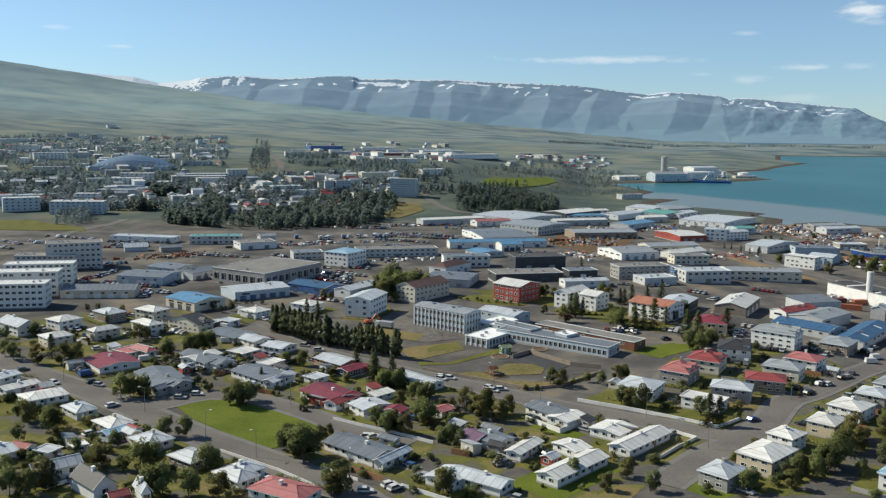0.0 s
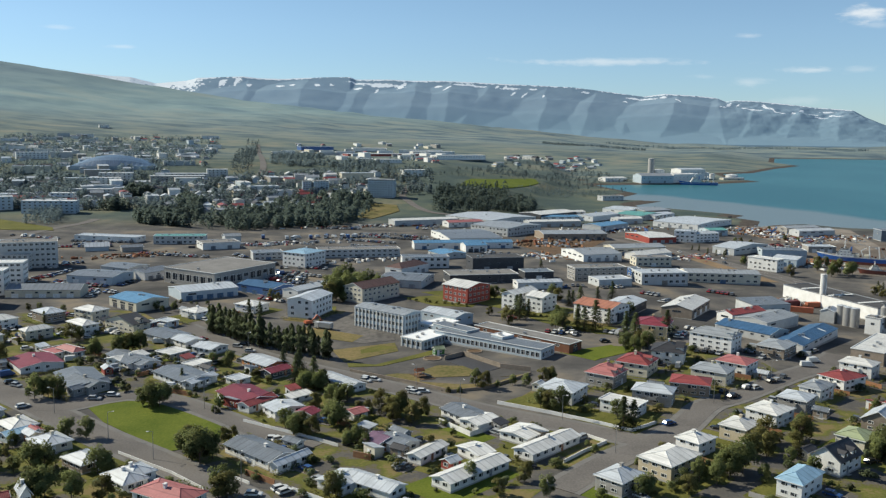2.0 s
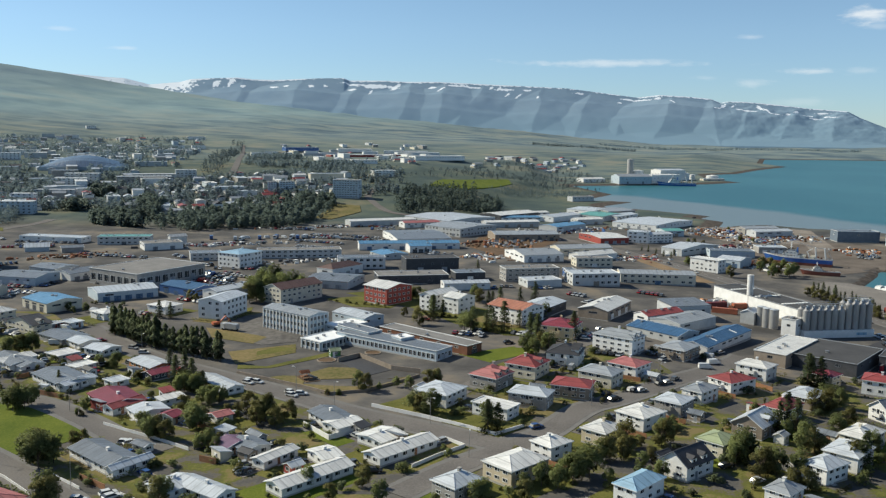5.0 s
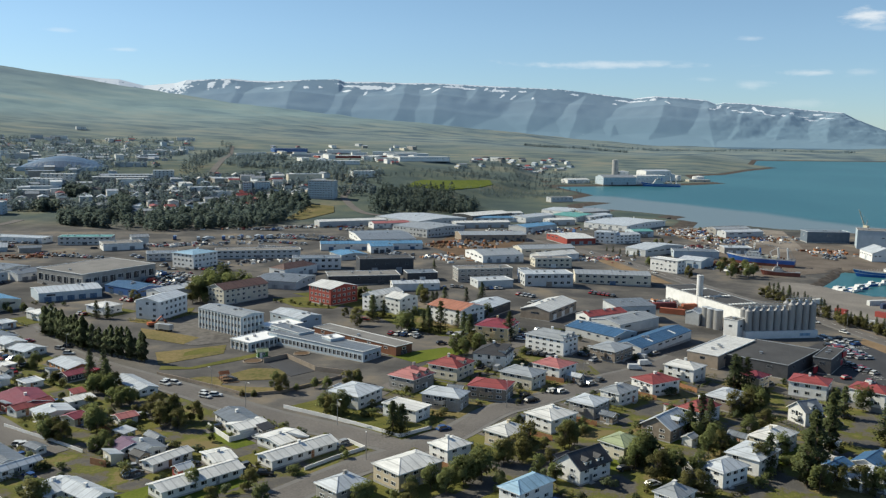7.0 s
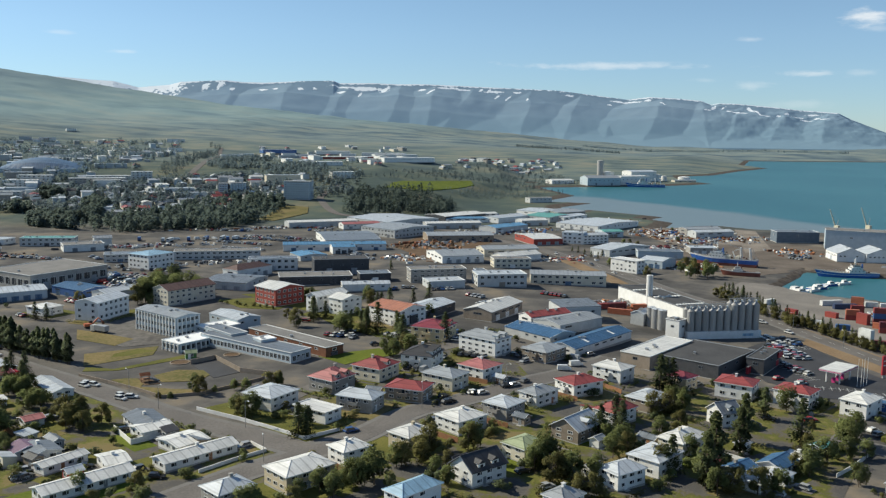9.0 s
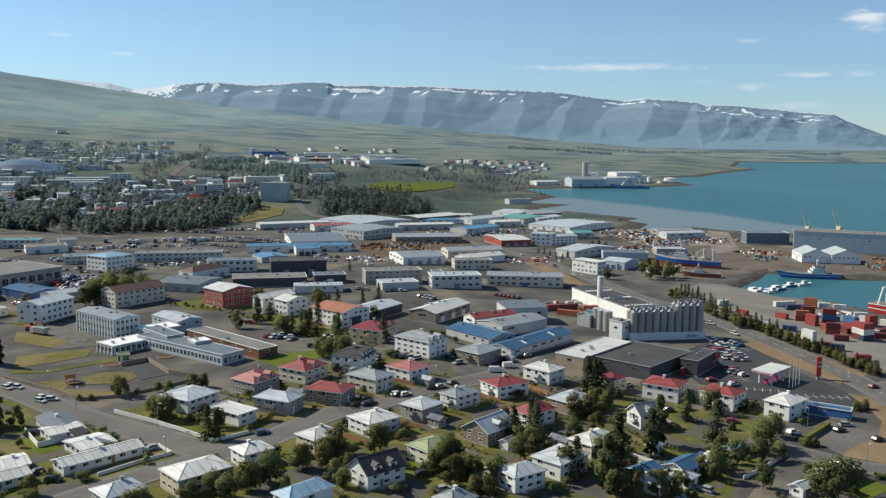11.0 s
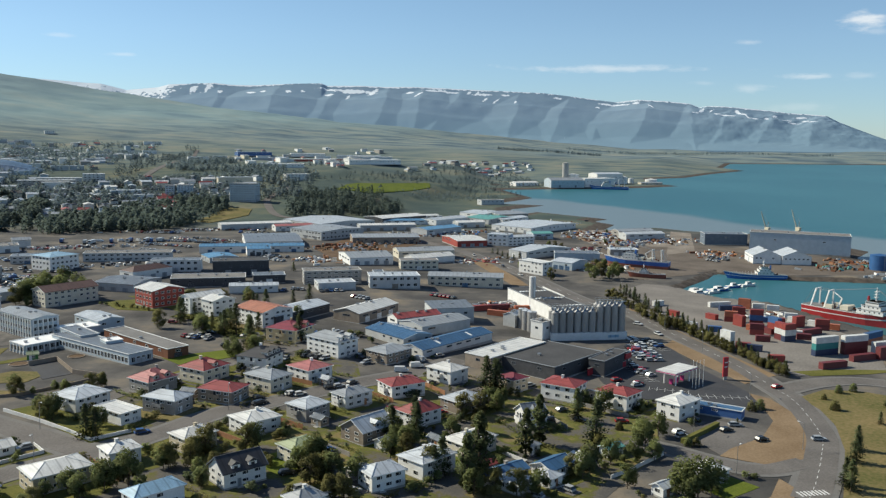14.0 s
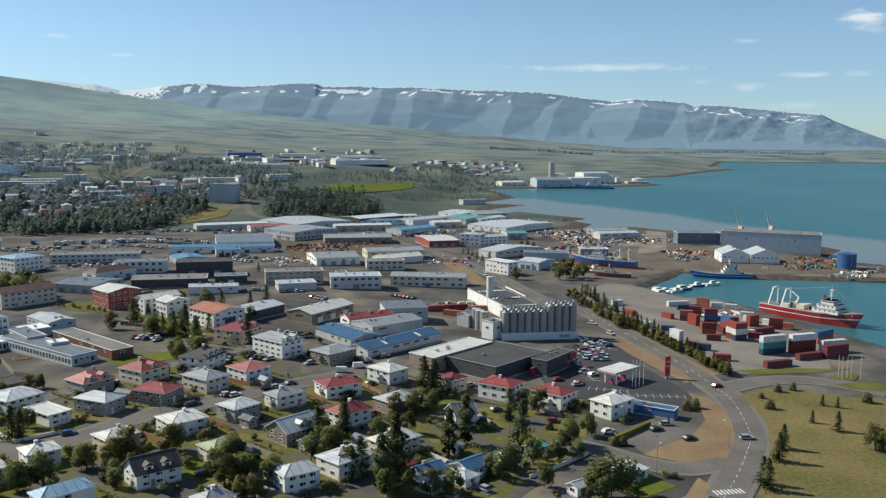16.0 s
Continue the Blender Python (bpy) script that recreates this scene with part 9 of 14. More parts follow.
house(230.6, 226.6, 123.9, 4.2, 3.4, 2.4, 'mono', 0.9, 'white_wall', 'slate_roof', 1, 0.3, False, True, 3.0, 'garden_shed', 'shed', 'garden shed', group='garden sheds')
hedge(213.0, 212.9, 207.5, 219.9, 2.0)
hedge(215.4, 213.4, 220.6, 217.7, 1.1)
house(210.0, 225.0, 35.2, 5.2, 3.0, 2.4, 'gable', 0.9, 'cream_wall', 'red_roof', 1, 0.3, False, True, 3.0, 'garden_shed', 'shed', 'garden shed', group='garden sheds')
hedge(231.9, 241.7, 226.9, 247.5, 1.9)
hedge(264.1, 212.7, 257.2, 222.8, 1.7)
hedge(0.1, 284.1, -7.8, 290.0, 1.5)
hedge(-10.2, 268.8, -4.9, 275.7, 1.4)
house(-18.3, 280.2, 142.8, 5.7, 3.0, 2.4, 'mono', 0.9, 'red_wall', 'grey_roof', 1, 0.3, False, True, 3.0, 'garden_shed', 'shed', 'garden shed', group='garden sheds')
house(-33.6, 318.9, 133.9, 5.4, 2.9, 2.4, 'gable', 0.9, 'white_wall', 'dark_roof', 1, 0.3, False, True, 3.0, 'garden_shed', 'shed', 'garden shed', group='garden sheds')
hedge(-8.2, 251.2, -18.4, 241.1, 1.9)
hedge(11.0, 231.8, 0.7, 221.8, 1.7)
hedge(10.3, 234.2, -2.5, 247.1, 1.7)
hedge(-34.2, 211.6, -42.9, 220.4, 1.7)
hedge(-31.8, 212.3, -27.5, 216.6, 1.8)
hedge(18.6, 203.7, 8.6, 212.3, 2.0)
hedge(20.9, 204.6, 25.7, 210.1, 1.2)
hedge(-8.3, 209.2, -25.3, 220.2, 1.6)
hedge(9.1, 273.8, 3.7, 281.3, 1.6)
hedge(7.8, 259.5, -1.3, 265.1, 1.3)
house(-0.5, 291.9, 41.9, 3.9, 3.1, 2.4, 'mono', 0.9, 'white_wall', 'red_roof', 1, 0.3, False, True, 3.0, 'garden_shed', 'shed', 'garden shed', group='garden sheds')
hedge(10.9, 317.2, 1.9, 309.9, 1.0)
hedge(19.4, 259.6, 12.8, 267.2, 1.3)
hedge(21.9, 260.2, 27.1, 264.8, 1.6)
hedge(31.9, 257.7, 24.5, 262.3, 1.4)
hedge(25.4, 247.3, 18.0, 251.9, 1.7)
hedge(27.6, 248.4, 29.7, 252.0, 1.1)
house(-17.9, 318.7, 133.5, 3.4, 3.4, 2.4, 'mono', 0.9, 'white_wall', 'slate_roof', 1, 0.3, False, True, 3.0, 'garden_shed', 'shed', 'garden shed', group='garden sheds')
hedge(1.5, 318.5, -6.2, 325.6, 1.8)
hedge(-10.5, 305.3, -18.2, 312.4, 1.5)
hedge(-21.3, 297.6, -29.2, 305.1, 1.2)
hedge(-64.0, 387.2, -75.1, 374.6, 1.8)
hedge(-48.8, 333.6, -43.1, 340.4, 1.0)
hedge(-29.1, 329.6, -37.5, 336.3, 1.2)
house(-43.3, 332.9, 51.7, 4.1, 3.4, 2.4, 'mono', 0.9, 'grey_wall', 'red_roof', 1, 0.3, False, True, 3.0, 'garden_shed', 'shed', 'garden shed', group='garden sheds')
hedge(-85.6, 383.4, -98.9, 396.1, 1.4)
hedge(-96.1, 372.3, -109.5, 385.0, 1.9)
hedge(-100.0, 399.5, -114.4, 409.8, 1.0)
hedge(-97.9, 400.6, -93.5, 406.8, 1.2)
hedge(-75.8, 375.2, -95.1, 390.6, 1.5)
hedge(-73.5, 376.2, -69.0, 381.8, 1.3)
house(-92.2, 398.2, 51.6, 5.0, 3.5, 2.4, 'mono', 0.9, 'cream_wall', 'dark_roof', 1, 0.3, False, True, 3.0, 'garden_shed', 'shed', 'garden shed', group='garden sheds')
house(-63.2, 422.3, 138.4, 3.6, 3.2, 2.4, 'gable', 0.9, 'grey_wall', 'grey_roof', 1, 0.3, False, True, 3.0, 'garden_shed', 'shed', 'garden shed', group='garden sheds')
hedge(-55.7, 398.3, -65.7, 405.9, 1.7)
hedge(-64.2, 387.0, -74.2, 394.6, 1.9)
hedge(-72.0, 383.9, -80.0, 389.3, 1.1)
hedge(-69.9, 385.1, -67.2, 388.9, 1.3)
house(-77.2, 397.8, 145.7, 5.7, 3.4, 2.4, 'gable', 0.9, 'brown_wall', 'dark_roof', 1, 0.3, False, True, 3.0, 'garden_shed', 'shed', 'garden shed', group='garden sheds')
hedge(-58.2, 301.5, -67.5, 309.6, 1.1)
hedge(-84.9, 334.4, -81.2, 338.8, 1.3)
hedge(-1.6, 404.8, -17.7, 411.7, 1.3)
hedge(0.3, 406.3, 8.2, 424.8, 1.5)
hedge(-30.9, 416.2, -44.7, 426.0, 2.0)
house(26.6, 236.2, 129.2, 4.8, 3.3, 2.4, 'mono', 0.9, 'cream_wall', 'silver_roof', 1, 0.3, False, True, 3.0, 'garden_shed', 'shed', 'garden shed', group='garden sheds')
hedge(29.1, 252.7, 19.6, 244.6, 1.1)
hedge(38.7, 241.5, 29.1, 233.5, 1.4)
house(34.2, 248.9, 130.9, 5.8, 3.0, 2.4, 'gable', 0.9, 'grey_wall', 'slate_roof', 1, 0.3, False, True, 3.0, 'garden_shed', 'shed', 'garden shed', group='garden sheds')
house(-109.3, 296.8, 35.2, 4.2, 3.1, 2.4, 'mono', 0.9, 'red_wall', 'grey_roof', 1, 0.3, False, True, 3.0, 'garden_shed', 'shed', 'garden shed', group='garden sheds')
hedge(-118.5, 287.2, -112.2, 294.2, 1.9)
hedge(-118.9, 314.0, -128.7, 319.8, 1.8)
hedge(-127.0, 300.4, -136.8, 306.2, 1.5)
hedge(-124.8, 301.6, -120.0, 309.7, 1.5)
hedge(-91.1, 262.5, -101.3, 273.4, 1.7)
hedge(-88.7, 263.0, -84.9, 266.7, 1.9)
house(-69.7, 252.9, 134.0, 4.6, 3.4, 2.4, 'gable', 0.9, 'white_wall', 'red_roof', 1, 0.3, False, True, 3.0, 'garden_shed', 'shed', 'garden shed', group='garden sheds')
hedge(-64.6, 255.1, -71.6, 261.2, 1.2)
hedge(-75.7, 242.6, -82.5, 248.7, 1.4)
house(-69.7, 250.5, 134.5, 5.0, 3.2, 2.4, 'gable', 0.9, 'cream_wall', 'silver_roof', 1, 0.3, False, True, 3.0, 'garden_shed', 'shed', 'garden shed', group='garden sheds')
hedge(-48.1, 220.0, -59.1, 229.6, 1.7)
hedge(-85.8, 212.6, -91.7, 220.9, 1.8)
hedge(-57.6, 209.6, -65.3, 202.4, 1.8)
hedge(-73.8, 241.4, -78.8, 248.1, 1.9)
house(-85.3, 246.3, 126.5, 5.4, 3.3, 2.4, 'mono', 0.9, 'cream_wall', 'slate_roof', 1, 0.3, False, True, 3.0, 'garden_shed', 'shed', 'garden shed', group='garden sheds')
house(-95.5, 240.0, 153.1, 5.5, 3.3, 2.4, 'gable', 0.9, 'cream_wall', 'red_roof', 1, 0.3, False, True, 3.0, 'garden_shed', 'shed', 'garden shed', group='garden sheds')
hedge(-56.0, 216.1, -61.9, 212.4, 1.5)
hedge(-48.8, 206.7, -51.7, 211.4, 1.0)
house(-60.9, 206.1, 211.6, 4.4, 3.4, 2.4, 'gable', 0.9, 'red_wall', 'red_roof', 1, 0.3, False, True, 3.0, 'garden_shed', 'shed', 'garden shed', group='garden sheds')
hedge(-81.7, 325.3, -97.6, 313.8, 1.7)
house(-109.8, 326.4, 215.8, 5.4, 3.1, 2.4, 'gable', 0.9, 'cream_wall', 'grey_roof', 1, 0.3, False, True, 3.0, 'garden_shed', 'shed', 'garden shed', group='garden sheds')
hedge(-73.5, 324.2, -88.5, 315.4, 1.6)
house(-68.7, 319.0, 120.6, 4.3, 3.0, 2.4, 'gable', 0.9, 'red_wall', 'silver_roof', 1, 0.3, False, True, 3.0, 'garden_shed', 'shed', 'garden shed', group='garden sheds')
hedge(-71.3, 286.3, -78.1, 291.3, 1.5)
hedge(-138.4, 384.8, -149.5, 394.8, 1.9)
hedge(-117.4, 364.6, -126.9, 374.9, 1.7)
hedge(-128.6, 352.7, -120.9, 359.8, 1.4)
hedge(-116.2, 363.1, -123.6, 370.9, 1.7)
hedge(-113.8, 363.7, -106.6, 370.5, 1.1)
hedge(-120.5, 397.0, -132.7, 408.8, 1.5)
house(-102.5, 350.5, 52.9, 3.8, 3.3, 2.4, 'mono', 0.9, 'white_wall', 'silver_roof', 1, 0.3, False, True, 3.0, 'garden_shed', 'shed', 'garden shed', group='garden sheds')
hedge(-66.1, 322.4, -76.7, 329.8, 1.3)
hedge(107.1, 435.8, 94.7, 425.9, 1.5)
hedge(149.1, 398.1, 133.3, 384.2, 1.1)
hedge(148.4, 400.4, 141.1, 408.0, 1.8)
shrub(105.7, 231.2, 3.6, 1.0)
shrub(119.3, 218.2, 3.5, 0.9)
shrub(90.5, 217.5, 1.6, 1.0)
shrub(115.2, 221.0, 2.3, 1.0)
shrub(114.3, 218.8, 2.5, 1.1)
shrub(106.9, 228.3, 2.9, 0.9)
sheet('driveway', [(108.8, 223.0), (113.6, 226.6), (111.3, 229.6), (106.4, 226.1)], 'gravel', 'paved driveway beside a house', 'driveway', 0.09)
car(110.1, 226.3, 37, 'silver')
wall_run('garden_fence', [(118.5, 218.0), (107.2, 232.4)], 1.6, 0.12, 'timber', 'brown wooden fence between two gardens', 'fence')
shrub(82.3, 204.2, 3.0, 1.3)
shrub(98.5, 210.4, 1.3, 1.2)
shrub(91.1, 204.2, 2.9, 0.9)
shrub(100.5, 206.3, 3.0, 1.2)
sheet('driveway', [(94.9, 201.2), (90.6, 206.1), (87.8, 203.8), (92.0, 198.9)], 'gravel', 'paved driveway beside a house', 'driveway', 0.09)
car(91.3, 202.5, 308, 'silver')
shrub(68.3, 225.3, 1.8, 1.3)
shrub(65.5, 223.3, 1.3, 1.4)
shrub(59.9, 213.3, 3.0, 1.1)
shrub(51.8, 208.7, 1.9, 1.1)
shrub(42.0, 210.6, 1.3, 1.3)
sheet('driveway', [(60.2, 226.1), (64.9, 230.1), (62.4, 233.0), (57.6, 229.1)], 'road', 'paved driveway beside a house', 'driveway', 0.09)
car(61.3, 229.6, 221, 'grey')
shrub(86.7, 238.5, 2.2, 1.0)
shrub(87.8, 234.3, 2.8, 1.1)
shrub(75.3, 224.4, 3.5, 1.4)
shrub(63.0, 239.5, 1.4, 0.9)
shrub(81.3, 248.8, 2.7, 1.2)
sheet('driveway', [(84.8, 241.1), (89.5, 244.9), (87.0, 247.8), (82.3, 244.1)], 'path', 'paved driveway beside a house', 'driveway', 0.09)
car(86.0, 244.5, 218, 'silver')
shrub(73.4, 253.6, 3.0, 0.8)
shrub(68.2, 259.5, 2.7, 1.4)
shrub(73.7, 251.3, 3.6, 1.1)
shrub(64.9, 229.0, 2.1, 1.3)
shrub(47.2, 240.1, 3.5, 1.1)
shrub(45.3, 239.7, 2.1, 1.0)
sheet('driveway', [(46.1, 229.1), (51.5, 232.3), (49.4, 235.6), (44.0, 232.3)], 'road', 'paved driveway beside a house', 'driveway', 0.09)
car(47.7, 232.3, 31, 'black')
shrub(48.0, 259.4, 2.5, 1.1)
shrub(54.5, 253.1, 2.2, 1.3)
shrub(42.9, 268.5, 2.8, 0.8)
sheet('driveway', [(50.3, 263.5), (45.0, 260.2), (47.1, 257.0), (52.4, 260.2)], 'path', 'paved driveway beside a house', 'driveway', 0.09)
car(48.7, 260.3, 213, 'black')
shrub(46.9, 261.2, 2.0, 1.3)
shrub(63.7, 251.4, 2.2, 0.9)
shrub(68.2, 255.7, 2.1, 1.1)
shrub(68.8, 255.5, 2.4, 1.2)
sheet('driveway', [(65.3, 249.9), (61.3, 255.0), (58.3, 252.8), (62.4, 247.7)], 'road', 'paved driveway beside a house', 'driveway', 0.09)
car(61.8, 251.4, 131, 'silver')
shrub(42.4, 221.7, 2.4, 1.3)
shrub(40.8, 222.5, 1.6, 1.2)
shrub(32.2, 229.3, 3.5, 1.3)
shrub(41.4, 241.9, 1.3, 1.5)
shrub(32.8, 225.8, 3.2, 1.1)
sheet('driveway', [(34.4, 223.0), (38.4, 227.8), (35.4, 230.2), (31.4, 225.4)], 'gravel', 'paved driveway beside a house', 'driveway', 0.09)
car(34.9, 226.6, 50, 'grey')
shrub(94.2, 275.9, 3.5, 0.9)
shrub(103.7, 285.5, 1.2, 1.1)
shrub(95.4, 276.8, 1.4, 1.0)
shrub(87.8, 297.1, 1.3, 1.4)
shrub(94.4, 269.9, 3.0, 1.5)
shrub(85.1, 297.7, 1.5, 1.3)
shrub(112.3, 267.9, 1.7, 1.0)
shrub(92.5, 267.9, 2.8, 1.5)
shrub(110.6, 255.4, 3.1, 0.8)
shrub(106.5, 276.9, 2.7, 0.9)
shrub(115.6, 266.3, 3.1, 1.4)
shrub(98.4, 274.8, 3.4, 1.2)
shrub(112.8, 263.5, 1.3, 1.2)
sheet('driveway', [(99.9, 272.7), (95.0, 277.1), (92.6, 274.5), (97.5, 270.1)], 'path', 'paved driveway beside a house', 'driveway', 0.09)
car(96.3, 273.6, 142, 'black')
shrub(121.7, 298.8, 1.7, 0.8)
shrub(102.4, 291.3, 1.4, 0.9)
shrub(105.1, 290.3, 2.9, 1.4)
shrub(113.2, 302.9, 3.1, 1.4)
sheet('driveway', [(112.5, 301.4), (116.5, 305.8), (113.6, 308.3), (109.5, 304.0)], 'road', 'paved driveway beside a house', 'driveway', 0.09)
car(113.0, 304.9, 230, 'white')
shrub(134.7, 311.9, 2.7, 0.9)
shrub(127.8, 304.7, 1.4, 0.8)
shrub(131.4, 308.5, 1.9, 1.0)
shrub(127.9, 318.4, 2.9, 1.0)
shrub(137.0, 310.7, 1.3, 1.3)
shrub(105.4, 273.1, 2.9, 1.2)
shrub(111.5, 288.0, 1.3, 1.5)
shrub(127.9, 275.3, 1.4, 1.5)
shrub(106.2, 274.2, 3.4, 1.0)
shrub(111.7, 288.5, 2.4, 1.5)
shrub(116.9, 285.0, 3.3, 1.1)
sheet('driveway', [(122.1, 278.2), (125.0, 283.5), (121.6, 285.4), (118.8, 280.1)], 'road', 'paved driveway beside a house', 'driveway', 0.09)
car(121.9, 281.8, 241, 'grey')
shrub(126.6, 296.3, 1.3, 1.1)
shrub(135.5, 294.9, 3.2, 1.4)
shrub(142.4, 285.9, 1.7, 1.2)
shrub(119.0, 284.1, 1.5, 0.9)
shrub(142.8, 291.0, 3.1, 1.1)
shrub(135.3, 300.9, 1.3, 1.3)
shrub(131.0, 298.9, 2.1, 1.5)
shrub(133.4, 302.1, 2.2, 1.1)
sheet('driveway', [(146.9, 303.4), (151.0, 308.1), (148.0, 310.4), (144.0, 305.7)], 'path', 'paved driveway beside a house', 'driveway', 0.09)
car(147.5, 306.9, 53, 'blue')
wall_run('garden_fence', [(159.5, 299.8), (143.1, 312.3)], 1.6, 0.12, 'timber', 'brown wooden fence between two gardens', 'fence')
shrub(165.3, 303.8, 1.8, 1.5)
shrub(150.5, 316.3, 2.0, 1.2)
shrub(171.0, 312.3, 1.6, 0.9)
shrub(160.7, 322.7, 1.7, 1.0)
shrub(145.7, 307.5, 2.1, 1.5)
shrub(160.3, 321.2, 2.6, 1.0)
shrub(179.1, 342.6, 2.0, 1.1)
shrub(163.3, 355.8, 1.2, 0.9)
shrub(152.7, 339.5, 3.5, 1.5)
shrub(153.9, 344.2, 1.4, 1.0)
shrub(176.0, 340.7, 3.4, 1.1)
shrub(150.3, 323.2, 2.1, 1.2)
shrub(148.2, 323.7, 2.8, 1.4)
shrub(132.3, 319.6, 3.4, 1.3)
shrub(145.2, 319.0, 2.3, 1.1)
shrub(147.7, 335.6, 2.2, 1.2)
shrub(148.5, 323.5, 1.4, 0.9)
sheet('driveway', [(133.5, 316.1), (135.9, 321.6), (132.4, 323.2), (130.0, 317.7)], 'road', 'paved driveway beside a house', 'driveway', 0.09)
car(133.0, 319.6, 246, 'black')
shrub(141.3, 359.7, 2.2, 1.3)
shrub(138.9, 376.5, 3.1, 1.1)
shrub(134.4, 376.0, 1.8, 1.2)
shrub(143.0, 380.9, 2.2, 0.9)
shrub(151.3, 380.6, 3.3, 1.4)
shrub(146.0, 359.4, 1.6, 1.1)
shrub(157.6, 375.6, 2.7, 1.0)
sheet('driveway', [(140.1, 375.5), (134.5, 378.7), (132.7, 375.6), (138.4, 372.4)], 'road', 'paved driveway beside a house', 'driveway', 0.09)
car(136.4, 375.6, 335, 'silver')
shrub(190.5, 351.6, 1.9, 1.2)
shrub(202.8, 342.8, 1.5, 1.5)
shrub(194.8, 335.0, 3.4, 1.1)
shrub(173.8, 338.0, 1.5, 1.0)
sheet('driveway', [(176.1, 326.6), (180.7, 331.6), (177.9, 333.8), (173.4, 328.9)], 'road', 'paved driveway beside a house', 'driveway', 0.09)
car(177.0, 330.2, 223, 'silver')
shrub(194.6, 309.3, 2.6, 0.9)
shrub(194.4, 309.9, 2.6, 0.9)
shrub(206.4, 302.6, 1.4, 0.8)
shrub(198.9, 316.5, 1.8, 1.4)
shrub(206.4, 322.3, 2.2, 1.4)
shrub(206.3, 298.4, 1.6, 0.9)
sheet('driveway', [(199.0, 302.4), (203.6, 307.5), (201.0, 309.7), (196.2, 304.6)], 'road', 'paved driveway beside a house', 'driveway', 0.09)
car(200.0, 306.1, 46, 'grey')
shrub(193.2, 306.4, 3.5, 1.0)
shrub(194.5, 306.3, 2.2, 1.3)
shrub(192.8, 288.1, 3.5, 1.5)
shrub(196.3, 305.9, 2.3, 0.8)
shrub(200.5, 300.2, 2.7, 0.8)
shrub(183.3, 282.0, 1.9, 1.0)
shrub(195.8, 287.7, 1.3, 0.9)
wall_run('garden_fence', [(204.0, 293.2), (195.2, 307.2)], 1.6, 0.12, 'timber', 'brown wooden fence between two gardens', 'fence')
shrub(174.0, 291.1, 2.7, 1.2)
shrub(182.3, 282.2, 1.3, 1.1)
shrub(166.9, 282.4, 1.3, 1.4)
shrub(173.8, 290.3, 1.5, 1.3)
shrub(164.6, 275.3, 2.9, 1.4)
shrub(166.4, 285.5, 2.2, 1.2)
wall_run('garden_fence', [(186.6, 282.5), (176.4, 292.4)], 1.6, 0.12, 'timber', 'brown wooden fence between two gardens', 'fence')
shrub(155.7, 273.3, 1.4, 1.3)
shrub(159.4, 278.7, 3.1, 1.1)
shrub(151.7, 261.4, 2.0, 0.9)
shrub(168.1, 264.1, 2.1, 1.0)
shrub(168.2, 272.9, 2.1, 0.8)
shrub(150.7, 270.5, 2.1, 1.5)
shrub(161.4, 279.4, 1.5, 1.2)
sheet('driveway', [(160.3, 273.8), (155.7, 277.8), (153.1, 275.1), (157.7, 271.0)], 'road', 'paved driveway beside a house', 'driveway', 0.09)
car(156.7, 274.4, 314, 'silver')
wall_run('garden_fence', [(160.1, 254.8), (147.5, 266.0)], 1.6, 0.12, 'timber', 'brown wooden fence between two gardens', 'fence')
shrub(154.7, 249.2, 3.3, 1.4)
shrub(142.6, 243.2, 1.6, 1.2)
shrub(137.3, 258.6, 3.4, 0.8)
shrub(136.0, 255.2, 2.7, 1.1)
shrub(134.9, 250.9, 2.9, 1.1)
shrub(135.9, 256.0, 2.9, 1.2)
shrub(154.0, 247.3, 3.0, 1.3)
sheet('driveway', [(142.7, 258.7), (138.7, 263.6), (135.8, 261.4), (139.7, 256.5)], 'road', 'paved driveway beside a house', 'driveway', 0.09)
car(139.2, 260.1, 305, 'grey')
shrub(138.2, 245.5, 1.7, 0.9)
shrub(130.5, 250.9, 2.9, 1.3)
shrub(136.6, 236.6, 1.8, 1.1)
shrub(141.1, 236.8, 3.4, 1.0)
shrub(133.1, 252.0, 1.8, 1.2)
shrub(131.2, 232.8, 1.5, 1.1)
shrub(128.6, 229.8, 1.6, 0.8)
sheet('driveway', [(131.4, 247.3), (127.0, 252.0), (124.3, 249.6), (128.7, 244.9)], 'road', 'paved driveway beside a house', 'driveway', 0.09)
car(127.8, 248.4, 135, 'black')
wall_run('garden_fence', [(144.5, 242.6), (133.3, 254.0)], 1.6, 0.12, 'timber', 'brown wooden fence between two gardens', 'fence')
shrub(121.5, 225.1, 2.6, 0.9)
shrub(120.0, 237.3, 3.5, 1.3)
shrub(165.3, 223.2, 3.1, 1.3)
shrub(171.2, 231.7, 2.1, 1.0)
shrub(170.2, 232.5, 1.8, 1.2)
shrub(152.2, 229.6, 3.0, 1.0)
shrub(150.3, 233.7, 2.2, 1.1)
shrub(159.6, 223.3, 3.3, 0.9)
shrub(160.4, 223.5, 3.1, 1.5)
sheet('driveway', [(167.6, 233.0), (172.6, 237.4), (170.1, 239.9), (165.1, 235.6)], 'path', 'paved driveway beside a house', 'driveway', 0.09)
car(168.9, 236.5, 39, 'blue')
wall_run('garden_fence', [(174.2, 233.3), (163.6, 244.4)], 1.4, 0.12, 'grey_wall', 'grey concrete garden wall between plots', 'fence')
shrub(173.0, 239.9, 1.8, 0.9)
shrub(188.5, 244.8, 1.6, 1.4)
shrub(185.8, 255.7, 1.9, 1.5)
shrub(171.5, 251.7, 3.2, 1.1)
shrub(190.2, 252.0, 2.0, 1.4)
shrub(190.6, 251.5, 3.5, 0.9)
shrub(167.9, 246.5, 2.4, 1.1)
